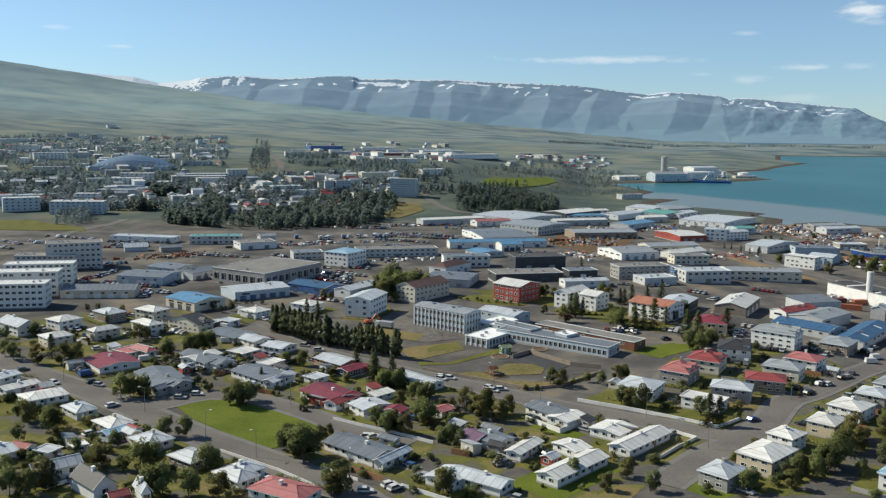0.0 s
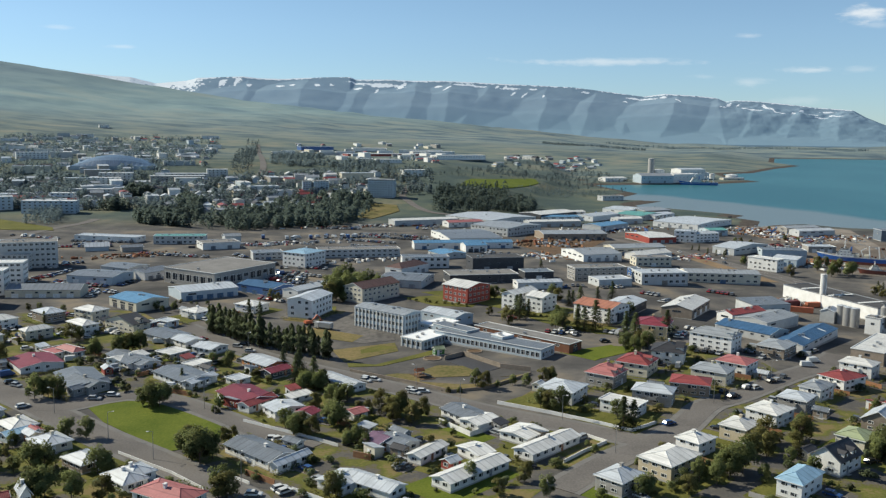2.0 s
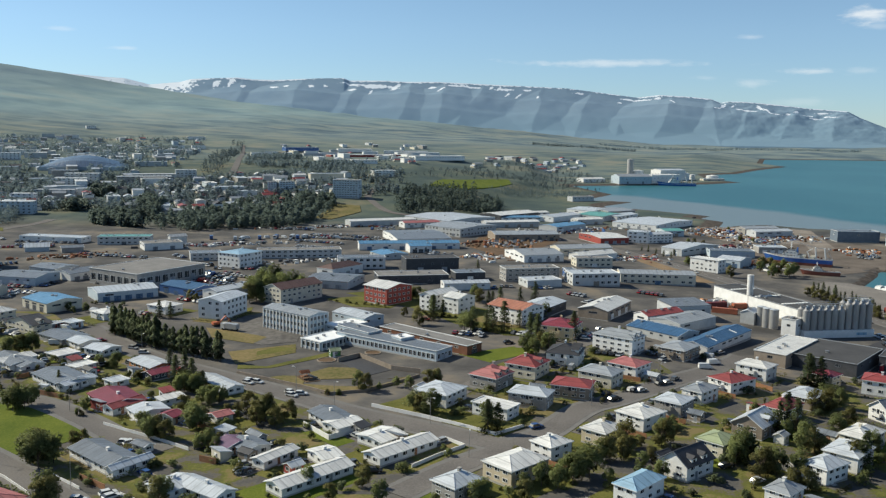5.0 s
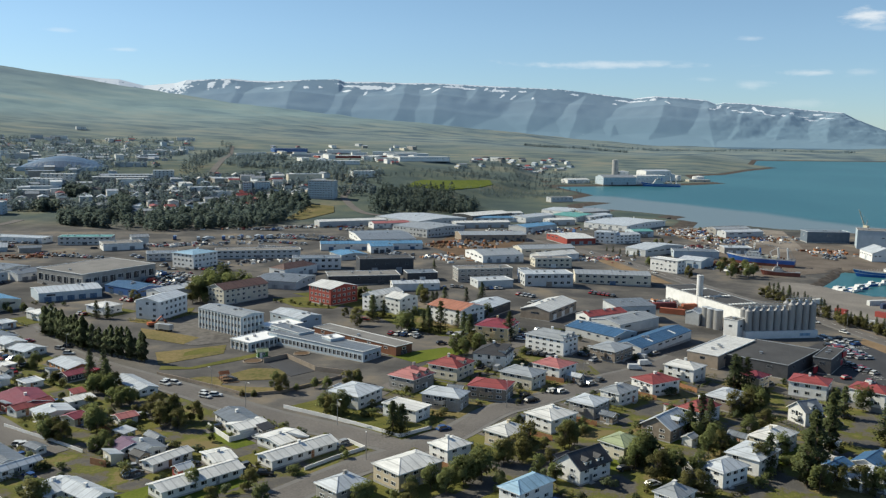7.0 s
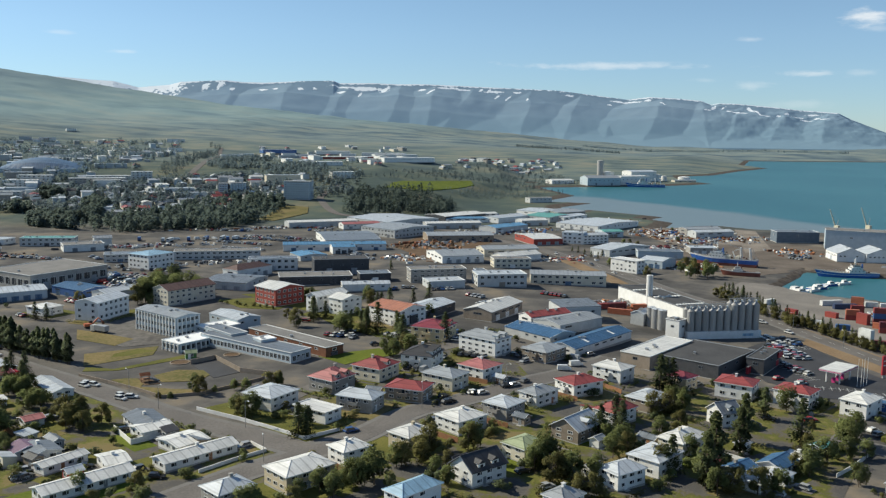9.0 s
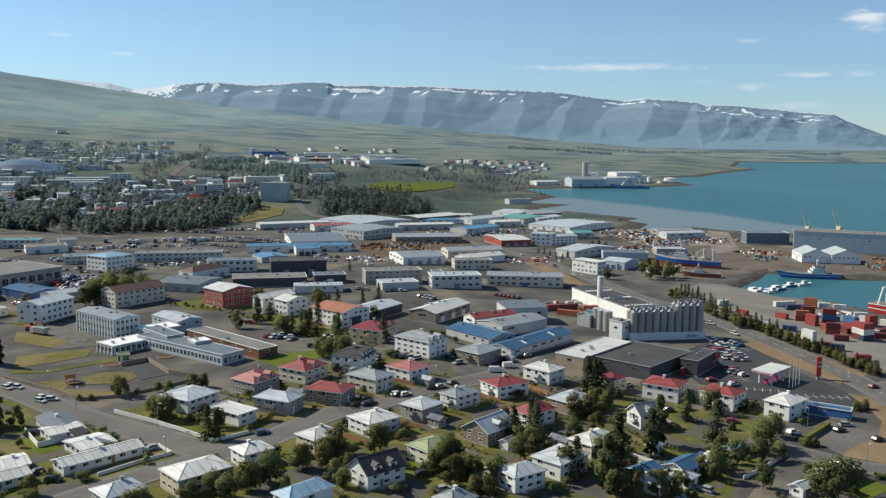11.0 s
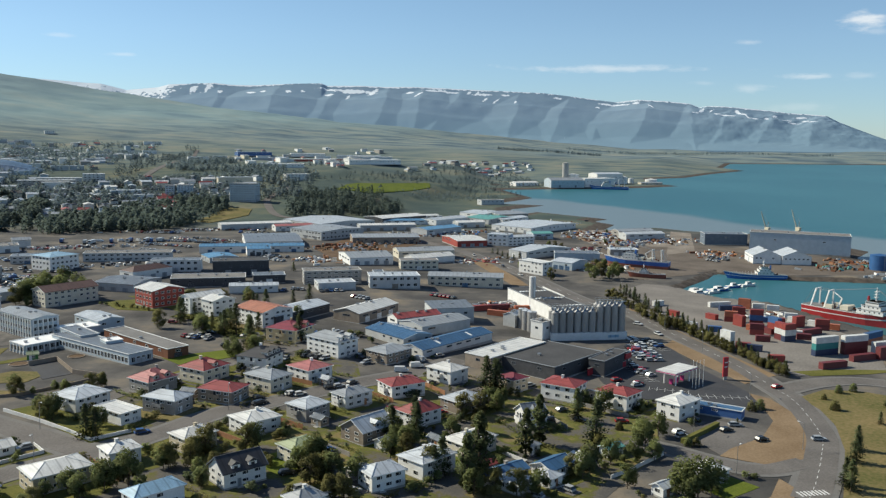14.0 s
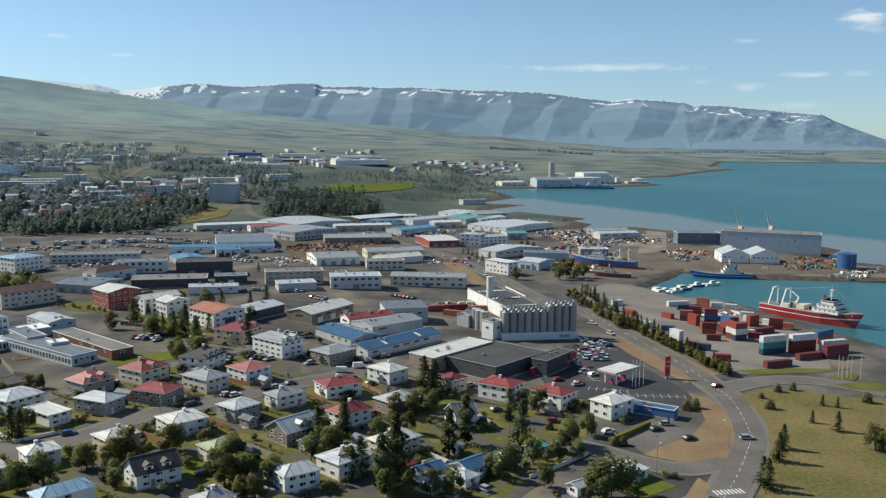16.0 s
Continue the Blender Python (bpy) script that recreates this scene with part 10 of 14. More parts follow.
sheet('driveway', [(178.6, 255.2), (174.1, 259.0), (171.3, 256.3), (175.9, 252.3)], 'gravel', 'paved driveway beside a house', 'driveway', 0.09)
car(174.9, 255.7, 315, 'grey')
shrub(201.4, 268.4, 1.9, 1.2)
shrub(205.8, 267.9, 1.3, 0.9)
shrub(198.1, 257.3, 1.7, 1.1)
shrub(186.5, 253.3, 1.3, 0.9)
shrub(197.4, 276.9, 2.9, 1.2)
shrub(188.4, 267.7, 2.2, 1.3)
shrub(184.6, 262.0, 2.8, 1.2)
shrub(195.1, 279.2, 1.9, 0.8)
shrub(214.6, 286.9, 3.1, 1.4)
shrub(210.8, 289.9, 1.9, 1.1)
shrub(219.1, 280.4, 3.4, 1.4)
shrub(206.5, 265.6, 3.4, 1.2)
shrub(202.7, 286.0, 2.4, 0.8)
shrub(196.6, 275.9, 2.6, 1.0)
sheet('driveway', [(200.2, 268.4), (205.1, 273.2), (202.6, 275.7), (197.6, 270.8)], 'road', 'paved driveway beside a house', 'driveway', 0.09)
car(201.4, 272.0, 39, 'red')
wall_run('garden_fence', [(222.6, 281.5), (211.4, 292.5)], 1.4, 0.12, 'grey_wall', 'grey concrete garden wall between plots', 'fence')
shrub(151.9, 208.8, 3.2, 1.5)
shrub(137.5, 216.4, 3.0, 1.0)
shrub(139.3, 213.3, 3.4, 1.0)
shrub(136.7, 217.8, 1.8, 1.1)
shrub(154.0, 226.1, 3.4, 1.3)
shrub(135.5, 217.5, 2.9, 1.2)
shrub(154.5, 211.7, 1.6, 1.0)
sheet('driveway', [(148.7, 223.5), (145.0, 228.5), (141.9, 226.4), (145.6, 221.4)], 'road', 'paved driveway beside a house', 'driveway', 0.09)
car(145.3, 224.9, 308, 'blue')
shrub(143.7, 203.0, 2.0, 1.4)
shrub(121.2, 196.5, 3.0, 1.2)
shrub(124.2, 209.3, 2.0, 1.3)
shrub(118.9, 201.0, 1.4, 0.9)
shrub(139.6, 205.3, 2.3, 1.2)
shrub(131.2, 195.7, 2.8, 1.0)
shrub(132.1, 194.4, 1.5, 0.8)
sheet('driveway', [(141.2, 198.6), (137.0, 203.3), (134.1, 201.0), (138.3, 196.3)], 'road', 'paved driveway beside a house', 'driveway', 0.09)
car(137.6, 199.7, 315, 'blue')
wall_run('garden_fence', [(127.0, 190.3), (117.4, 201.3)], 1.4, 0.12, 'grey_wall', 'grey concrete garden wall between plots', 'fence')
shrub(169.3, 194.3, 1.6, 1.4)
shrub(156.5, 199.8, 3.2, 0.8)
shrub(156.2, 202.2, 2.5, 0.8)
shrub(160.9, 206.4, 3.5, 0.8)
shrub(164.2, 191.6, 2.9, 1.4)
shrub(162.9, 189.6, 2.6, 1.0)
shrub(168.6, 204.1, 1.5, 0.8)
sheet('driveway', [(168.3, 202.1), (173.2, 206.4), (170.8, 209.0), (165.8, 204.7)], 'road', 'paved driveway beside a house', 'driveway', 0.09)
car(169.6, 205.5, 218, 'white')
shrub(189.7, 211.0, 3.5, 1.3)
shrub(175.8, 205.8, 2.9, 1.2)
shrub(183.7, 223.0, 1.9, 0.9)
shrub(194.2, 215.2, 3.1, 1.0)
shrub(183.5, 223.6, 2.5, 0.9)
shrub(171.8, 210.0, 2.3, 1.2)
shrub(171.5, 217.8, 1.5, 1.5)
sheet('driveway', [(173.9, 206.0), (179.5, 209.7), (177.5, 212.6), (172.0, 209.1)], 'path', 'paved driveway beside a house', 'driveway', 0.09)
car(175.7, 209.4, 32, 'silver')
shrub(197.5, 236.4, 2.6, 1.1)
shrub(197.0, 219.1, 3.2, 1.2)
shrub(206.0, 225.7, 1.5, 1.0)
shrub(191.4, 232.1, 3.2, 1.4)
shrub(195.9, 237.9, 2.8, 1.5)
shrub(190.2, 230.8, 3.2, 1.2)
shrub(192.5, 212.9, 2.6, 1.0)
shrub(288.1, 282.0, 3.5, 1.4)
shrub(274.1, 279.9, 3.2, 1.1)
shrub(287.7, 278.7, 2.2, 1.1)
shrub(278.8, 266.8, 2.4, 1.4)
shrub(270.4, 281.6, 3.1, 1.0)
shrub(282.3, 268.4, 1.8, 0.8)
shrub(283.4, 274.0, 1.9, 1.0)
sheet('driveway', [(284.5, 268.7), (280.6, 273.7), (277.6, 271.3), (281.5, 266.3)], 'path', 'paved driveway beside a house', 'driveway', 0.09)
car(281.0, 270.0, 128, 'black')
shrub(265.2, 280.7, 2.0, 1.5)
shrub(258.7, 298.0, 1.5, 0.9)
shrub(250.3, 288.3, 2.9, 0.9)
shrub(262.5, 299.7, 2.7, 1.4)
shrub(273.4, 288.8, 1.6, 1.2)
shrub(261.0, 275.2, 2.0, 1.3)
shrub(249.7, 289.2, 1.4, 1.5)
wall_run('garden_fence', [(261.1, 273.5), (248.3, 285.9)], 1.4, 0.12, 'grey_wall', 'grey concrete garden wall between plots', 'fence')
shrub(252.9, 299.1, 2.8, 1.0)
shrub(255.5, 296.1, 2.1, 1.0)
shrub(253.1, 288.7, 2.6, 0.9)
shrub(243.3, 306.2, 1.5, 1.2)
shrub(255.9, 297.0, 2.9, 1.0)
shrub(247.1, 282.0, 3.1, 1.3)
shrub(240.8, 306.5, 3.2, 1.2)
wall_run('garden_fence', [(258.6, 298.9), (242.5, 309.2)], 1.4, 0.12, 'grey_wall', 'grey concrete garden wall between plots', 'fence')
shrub(226.9, 296.6, 2.9, 1.1)
shrub(228.6, 294.5, 2.9, 1.1)
shrub(224.4, 299.7, 2.7, 1.0)
shrub(233.1, 310.3, 1.3, 1.2)
shrub(221.9, 301.5, 1.6, 1.2)
shrub(219.1, 303.2, 2.5, 1.1)
shrub(223.4, 297.5, 1.4, 1.1)
sheet('driveway', [(233.8, 304.0), (238.9, 308.4), (236.7, 311.1), (231.5, 306.7)], 'path', 'paved driveway beside a house', 'driveway', 0.09)
car(235.2, 307.6, 33, 'silver')
shrub(236.1, 272.7, 2.7, 1.0)
shrub(218.9, 267.2, 1.6, 1.4)
shrub(218.3, 265.9, 2.0, 1.0)
shrub(234.1, 260.5, 3.2, 1.4)
shrub(223.2, 254.8, 1.6, 0.9)
shrub(236.4, 260.4, 3.0, 1.0)
shrub(232.8, 258.5, 1.9, 1.0)
sheet('driveway', [(232.1, 265.6), (238.1, 268.4), (236.9, 271.9), (230.8, 269.1)], 'road', 'paved driveway beside a house', 'driveway', 0.09)
car(234.5, 268.8, 200, 'black')
wall_run('garden_fence', [(238.9, 261.7), (233.8, 275.4)], 1.4, 0.12, 'grey_wall', 'grey concrete garden wall between plots', 'fence')
shrub(194.4, 240.5, 2.9, 0.9)
shrub(194.0, 238.9, 3.3, 1.2)
shrub(205.3, 228.2, 2.5, 1.4)
shrub(204.2, 227.3, 3.3, 1.2)
shrub(210.0, 254.8, 1.6, 1.1)
shrub(211.1, 250.5, 3.6, 1.2)
shrub(206.8, 229.5, 2.6, 1.4)
sheet('driveway', [(205.3, 244.5), (201.2, 248.8), (198.2, 246.1), (202.2, 241.8)], 'gravel', 'paved driveway beside a house', 'driveway', 0.09)
car(201.7, 245.3, 130, 'white')
shrub(252.8, 242.7, 3.0, 1.2)
shrub(247.0, 249.0, 3.0, 1.2)
shrub(249.2, 235.6, 2.6, 1.0)
shrub(242.0, 231.4, 1.4, 1.2)
shrub(238.8, 238.8, 3.3, 1.0)
shrub(252.0, 234.7, 1.9, 1.0)
shrub(239.5, 238.5, 1.6, 0.9)
shrub(218.3, 207.9, 2.0, 1.5)
shrub(210.1, 222.4, 2.6, 0.9)
shrub(208.8, 210.9, 2.6, 1.3)
shrub(226.0, 213.1, 1.2, 0.8)
shrub(218.6, 204.8, 1.7, 1.2)
sheet('driveway', [(223.8, 209.5), (218.9, 213.2), (216.4, 210.0), (221.3, 206.4)], 'gravel', 'paved driveway beside a house', 'driveway', 0.09)
car(220.1, 209.7, 140, 'silver')
shrub(220.9, 219.9, 1.5, 1.5)
shrub(233.0, 225.1, 1.5, 1.2)
shrub(228.2, 221.2, 2.0, 1.1)
shrub(219.5, 219.2, 1.5, 0.9)
shrub(223.7, 228.7, 2.7, 0.8)
sheet('driveway', [(226.1, 228.9), (221.9, 233.3), (219.0, 230.5), (223.2, 226.1)], 'gravel', 'paved driveway beside a house', 'driveway', 0.09)
car(222.6, 229.7, 310, 'grey')
shrub(224.9, 210.6, 1.6, 1.3)
shrub(223.6, 211.9, 1.8, 0.9)
sheet('driveway', [(232.4, 213.6), (228.1, 217.9), (225.2, 215.1), (229.6, 210.9)], 'road', 'paved driveway beside a house', 'driveway', 0.09)
car(228.9, 214.4, 130, 'silver')
shrub(233.6, 224.6, 2.9, 0.9)
shrub(236.6, 224.3, 1.6, 0.9)
shrub(231.1, 234.8, 1.7, 1.0)
shrub(242.2, 229.7, 2.6, 1.2)
shrub(238.2, 228.0, 3.3, 1.1)
sheet('driveway', [(241.6, 238.4), (236.2, 234.5), (238.3, 231.5), (243.7, 235.5)], 'path', 'paved driveway beside a house', 'driveway', 0.09)
car(239.9, 235.0, 211, 'silver')
shrub(212.3, 217.8, 3.1, 1.4)
shrub(219.0, 218.4, 2.1, 1.2)
shrub(207.7, 223.7, 3.2, 1.2)
shrub(207.7, 222.3, 1.6, 1.5)
sheet('driveway', [(215.2, 224.1), (211.6, 228.8), (208.5, 226.3), (212.2, 221.6)], 'road', 'paved driveway beside a house', 'driveway', 0.09)
car(211.9, 225.2, 308, 'red')
shrub(215.2, 238.2, 2.7, 0.9)
shrub(221.1, 247.6, 1.5, 0.9)
shrub(221.5, 235.6, 1.9, 1.3)
shrub(225.4, 245.5, 2.5, 1.5)
shrub(225.7, 247.5, 3.0, 0.9)
shrub(225.9, 238.3, 2.4, 0.9)
shrub(216.7, 239.4, 2.8, 1.3)
wall_run('garden_fence', [(222.1, 232.0), (215.3, 239.9)], 1.1, 0.12, 'white_wall', 'low white garden fence between two plots', 'fence')
shrub(246.3, 212.0, 1.6, 1.1)
shrub(258.3, 209.1, 2.3, 1.3)
shrub(246.7, 208.9, 1.9, 1.0)
shrub(254.5, 209.4, 1.7, 1.3)
shrub(255.6, 207.6, 2.1, 1.0)
shrub(256.7, 206.3, 2.7, 1.4)
shrub(250.8, 204.3, 2.0, 1.4)
shrub(268.1, 216.4, 1.6, 1.5)
shrub(267.4, 213.7, 1.8, 1.5)
shrub(280.8, 222.3, 2.2, 1.3)
shrub(261.7, 227.5, 3.3, 1.1)
shrub(263.8, 216.9, 3.2, 1.1)
shrub(278.8, 223.0, 2.2, 1.4)
sheet('driveway', [(259.8, 214.7), (265.1, 218.4), (263.0, 221.5), (257.7, 217.9)], 'gravel', 'paved driveway beside a house', 'driveway', 0.09)
car(261.4, 218.2, 210, 'silver')
shrub(-6.7, 288.5, 1.8, 1.4)
shrub(-6.2, 292.6, 2.8, 0.9)
shrub(-23.4, 294.3, 2.5, 1.3)
shrub(-28.0, 287.2, 1.7, 1.2)
shrub(-16.9, 301.3, 1.4, 1.5)
shrub(-6.2, 294.3, 2.1, 1.3)
sheet('driveway', [(-5.8, 283.6), (-2.0, 288.6), (-5.0, 290.9), (-8.8, 285.9)], 'gravel', 'paved driveway beside a house', 'driveway', 0.09)
car(-5.3, 287.3, 51, 'blue')
shrub(-56.9, 310.8, 1.4, 1.1)
shrub(-43.9, 303.2, 2.0, 1.3)
shrub(-28.3, 313.3, 1.8, 1.2)
shrub(-46.1, 326.7, 2.9, 1.3)
shrub(-33.3, 297.7, 2.5, 0.9)
shrub(-43.7, 300.9, 2.8, 1.5)
shrub(-34.2, 315.8, 1.6, 1.1)
shrub(-43.4, 303.1, 2.1, 1.5)
shrub(-40.5, 297.6, 1.9, 1.4)
shrub(-39.0, 296.3, 3.5, 1.2)
shrub(-33.8, 291.6, 2.4, 1.1)
shrub(-32.0, 291.5, 1.9, 0.8)
wall_run('garden_fence', [(-33.7, 291.6), (-44.5, 297.9)], 1.6, 0.12, 'timber', 'brown wooden fence between two gardens', 'fence')
shrub(-56.6, 316.4, 2.5, 1.5)
shrub(-52.9, 322.3, 2.0, 1.1)
shrub(-67.8, 350.4, 1.6, 1.1)
shrub(-64.8, 323.1, 2.2, 0.9)
shrub(-76.3, 331.5, 1.4, 1.1)
shrub(-62.4, 344.5, 3.1, 1.0)
shrub(-53.0, 323.5, 3.2, 0.8)
sheet('driveway', [(-62.9, 326.0), (-67.3, 321.5), (-64.6, 318.9), (-60.2, 323.3)], 'road', 'paved driveway beside a house', 'driveway', 0.09)
car(-63.8, 322.4, 404, 'black')
wall_run('garden_fence', [(-45.8, 326.5), (-57.2, 315.1)], 1.6, 0.12, 'timber', 'brown wooden fence between two gardens', 'fence')
shrub(5.0, 236.5, 3.4, 1.0)
shrub(-3.8, 221.9, 2.4, 0.9)
shrub(-8.4, 228.9, 1.9, 1.0)
shrub(10.0, 230.6, 3.1, 1.2)
shrub(11.7, 231.8, 2.0, 1.4)
shrub(-2.9, 220.3, 2.5, 1.3)
shrub(-6.2, 223.1, 1.9, 0.8)
shrub(3.3, 237.5, 1.9, 1.1)
shrub(8.8, 224.5, 1.4, 0.9)
shrub(14.5, 231.1, 2.5, 1.5)
sheet('driveway', [(12.6, 225.3), (7.8, 229.5), (5.4, 226.6), (10.2, 222.5)], 'gravel', 'paved driveway beside a house', 'driveway', 0.09)
car(9.0, 226.0, 138, 'blue')
wall_run('garden_fence', [(1.9, 216.6), (-6.4, 223.8)], 1.6, 0.12, 'timber', 'brown wooden fence between two gardens', 'fence')
shrub(5.2, 235.7, 2.2, 1.1)
shrub(-2.6, 243.3, 2.6, 1.0)
sheet('driveway', [(1.6, 243.2), (-2.3, 238.3), (0.6, 236.0), (4.5, 240.9)], 'path', 'paved driveway beside a house', 'driveway', 0.09)
car(1.0, 239.5, 233, 'blue')
shrub(-37.6, 230.8, 2.2, 1.2)
shrub(-40.8, 226.2, 3.1, 1.2)
sheet('driveway', [(-23.7, 217.0), (-28.2, 221.4), (-30.8, 218.8), (-26.4, 214.4)], 'gravel', 'paved driveway beside a house', 'driveway', 0.09)
car(-27.3, 217.9, 137, 'white')
shrub(10.8, 221.3, 2.9, 0.9)
shrub(16.5, 226.6, 1.5, 1.3)
shrub(24.3, 207.0, 3.6, 1.3)
shrub(10.3, 217.0, 2.4, 1.3)
shrub(9.4, 209.2, 2.1, 1.5)
shrub(31.6, 213.6, 3.4, 1.0)
shrub(15.4, 208.4, 3.2, 0.8)
sheet('driveway', [(15.9, 218.1), (11.2, 222.3), (8.7, 219.5), (13.5, 215.4)], 'path', 'paved driveway beside a house', 'driveway', 0.09)
car(12.3, 218.8, 139, 'silver')
wall_run('garden_fence', [(18.8, 202.5), (6.5, 213.0)], 1.1, 0.12, 'white_wall', 'low white garden fence between two plots', 'fence')
shrub(11.4, 215.4, 2.0, 1.3)
shrub(30.8, 198.6, 3.4, 1.4)
shrub(35.9, 208.0, 1.5, 1.4)
shrub(34.7, 207.1, 1.3, 1.2)
sheet('driveway', [(37.6, 203.1), (32.7, 207.2), (30.2, 204.4), (35.1, 200.3)], 'road', 'paved driveway beside a house', 'driveway', 0.09)
car(33.9, 203.7, 143, 'silver')
shrub(-35.0, 207.1, 3.2, 1.0)
shrub(-32.8, 209.6, 2.0, 1.4)
shrub(-30.1, 212.2, 1.4, 1.2)
shrub(-14.9, 194.7, 2.6, 1.3)
shrub(-13.5, 197.1, 3.0, 1.5)
shrub(10.9, 272.5, 1.6, 1.1)
shrub(-6.9, 265.1, 1.2, 1.4)
shrub(6.5, 280.1, 1.8, 0.9)
shrub(-1.7, 280.9, 2.9, 0.9)
shrub(5.2, 281.7, 1.5, 0.9)
shrub(13.6, 266.2, 2.4, 1.0)
shrub(12.3, 266.6, 1.8, 1.1)
shrub(14.0, 267.2, 2.2, 0.9)
sheet('driveway', [(14.9, 264.1), (9.6, 267.4), (7.6, 264.3), (12.9, 260.9)], 'road', 'paved driveway beside a house', 'driveway', 0.09)
car(11.3, 264.1, 146, 'blue')
wall_run('garden_fence', [(8.2, 258.3), (-3.4, 265.5)], 1.4, 0.12, 'grey_wall', 'grey concrete garden wall between plots', 'fence')
shrub(-2.1, 290.2, 1.7, 1.2)
shrub(-1.0, 280.4, 1.6, 1.0)
shrub(-3.9, 283.9, 3.2, 1.4)
shrub(7.9, 280.0, 2.6, 1.2)
shrub(-3.5, 279.3, 1.4, 1.2)
shrub(-2.2, 281.5, 2.7, 1.3)
shrub(26.8, 293.5, 1.4, 1.5)
shrub(3.0, 313.3, 1.4, 0.9)
shrub(10.9, 299.2, 2.9, 1.4)
shrub(25.6, 293.3, 1.8, 1.3)
shrub(21.5, 276.7, 3.0, 1.2)
shrub(23.2, 263.0, 3.2, 1.5)
shrub(16.9, 264.7, 3.4, 1.3)
shrub(15.0, 273.0, 3.4, 1.1)
shrub(25.4, 270.1, 3.5, 0.9)
shrub(15.1, 264.4, 2.7, 1.1)
shrub(22.5, 259.4, 2.7, 1.2)
sheet('driveway', [(23.3, 269.9), (28.0, 273.9), (25.5, 276.8), (20.8, 272.7)], 'gravel', 'paved driveway beside a house', 'driveway', 0.09)
car(24.4, 273.3, 40, 'silver')
wall_run('garden_fence', [(19.5, 258.5), (11.0, 268.1)], 1.6, 0.12, 'timber', 'brown wooden fence between two gardens', 'fence')
shrub(30.8, 253.2, 3.4, 0.9)
shrub(31.7, 256.1, 1.8, 1.1)
shrub(20.6, 251.6, 2.7, 0.9)
shrub(16.4, 255.2, 1.3, 1.4)
shrub(21.3, 263.6, 2.4, 1.4)
shrub(18.6, 254.4, 3.0, 0.9)
shrub(18.8, 250.4, 3.4, 0.8)
shrub(-16.4, 318.9, 1.2, 1.1)
shrub(-22.1, 337.3, 3.2, 1.4)
shrub(-14.7, 314.9, 3.5, 1.4)
sheet('driveway', [(-20.2, 333.2), (-24.5, 337.8), (-27.3, 335.2), (-23.0, 330.7)], 'road', 'paved driveway beside a house', 'driveway', 0.09)
car(-23.7, 334.2, 317, 'grey')
shrub(-20.1, 316.4, 1.7, 1.2)
shrub(-17.2, 315.7, 1.8, 1.2)
shrub(-9.8, 307.7, 3.3, 0.9)
shrub(-10.3, 305.5, 3.0, 0.9)
shrub(0.2, 317.6, 3.4, 1.3)
shrub(-16.7, 318.2, 1.7, 1.3)
shrub(-21.9, 301.7, 2.2, 1.2)
shrub(-15.9, 314.5, 2.9, 1.2)
shrub(-25.9, 308.7, 1.6, 1.4)
shrub(-23.5, 314.2, 2.9, 0.9)
shrub(-14.7, 309.0, 2.8, 1.2)
shrub(-19.6, 314.8, 3.4, 1.0)
shrub(-25.7, 312.0, 3.5, 0.9)
shrub(-41.8, 359.7, 2.6, 1.1)
sheet('driveway', [(-41.7, 354.8), (-46.9, 358.3), (-49.1, 355.3), (-43.9, 351.7)], 'gravel', 'paved driveway beside a house', 'driveway', 0.09)
car(-45.5, 355.1, 147, 'black')
shrub(-54.5, 357.4, 2.3, 1.4)
shrub(-46.9, 350.9, 2.3, 1.0)
shrub(-48.7, 370.6, 3.1, 1.1)
sheet('driveway', [(-40.9, 353.8), (-45.2, 358.3), (-47.9, 355.8), (-43.6, 351.2)], 'road', 'paved driveway beside a house', 'driveway', 0.09)
car(-44.4, 354.8, 134, 'black')
shrub(-56.5, 356.5, 2.7, 1.0)
shrub(-67.4, 386.4, 1.5, 1.5)
shrub(-74.1, 371.1, 1.5, 1.1)
shrub(-69.0, 382.3, 1.5, 1.2)
shrub(-61.1, 384.2, 2.8, 1.1)
shrub(-69.9, 376.7, 3.4, 0.8)
sheet('driveway', [(-57.1, 385.9), (-61.2, 381.1), (-58.4, 378.7), (-54.2, 383.4)], 'path', 'paved driveway beside a house', 'driveway', 0.09)
car(-57.7, 382.3, 412, 'black')
wall_run('garden_fence', [(-64.0, 388.5), (-77.0, 373.7)], 1.1, 0.12, 'white_wall', 'low white garden fence between two plots', 'fence')
shrub(-51.9, 336.5, 3.3, 1.1)
shrub(-59.2, 343.6, 2.4, 1.2)
shrub(-57.2, 346.2, 2.2, 1.1)
shrub(-48.6, 336.1, 2.3, 1.1)
shrub(-47.7, 324.0, 3.0, 0.9)
shrub(-29.8, 331.7, 3.1, 1.5)
shrub(-45.4, 332.4, 1.6, 1.3)
shrub(-41.0, 338.1, 1.2, 1.4)
shrub(-49.5, 322.6, 1.6, 0.9)
shrub(-46.8, 320.7, 1.5, 0.9)
sheet('driveway', [(-29.6, 323.2), (-34.6, 327.1), (-36.9, 324.2), (-32.0, 320.4)], 'road', 'paved driveway beside a house', 'driveway', 0.09)
car(-33.3, 323.7, 320, 'red')
shrub(-101.2, 395.1, 1.4, 1.3)
shrub(-103.3, 397.0, 3.5, 1.4)
shrub(-104.4, 381.4, 3.4, 1.4)
shrub(-95.1, 370.8, 3.0, 0.9)
shrub(-108.2, 386.0, 2.0, 1.3)
shrub(-101.2, 377.1, 2.4, 1.0)
shrub(-90.8, 379.3, 3.0, 1.2)
wall_run('garden_fence', [(-96.0, 371.0), (-111.5, 385.8)], 1.4, 0.12, 'grey_wall', 'grey concrete garden wall between plots', 'fence')
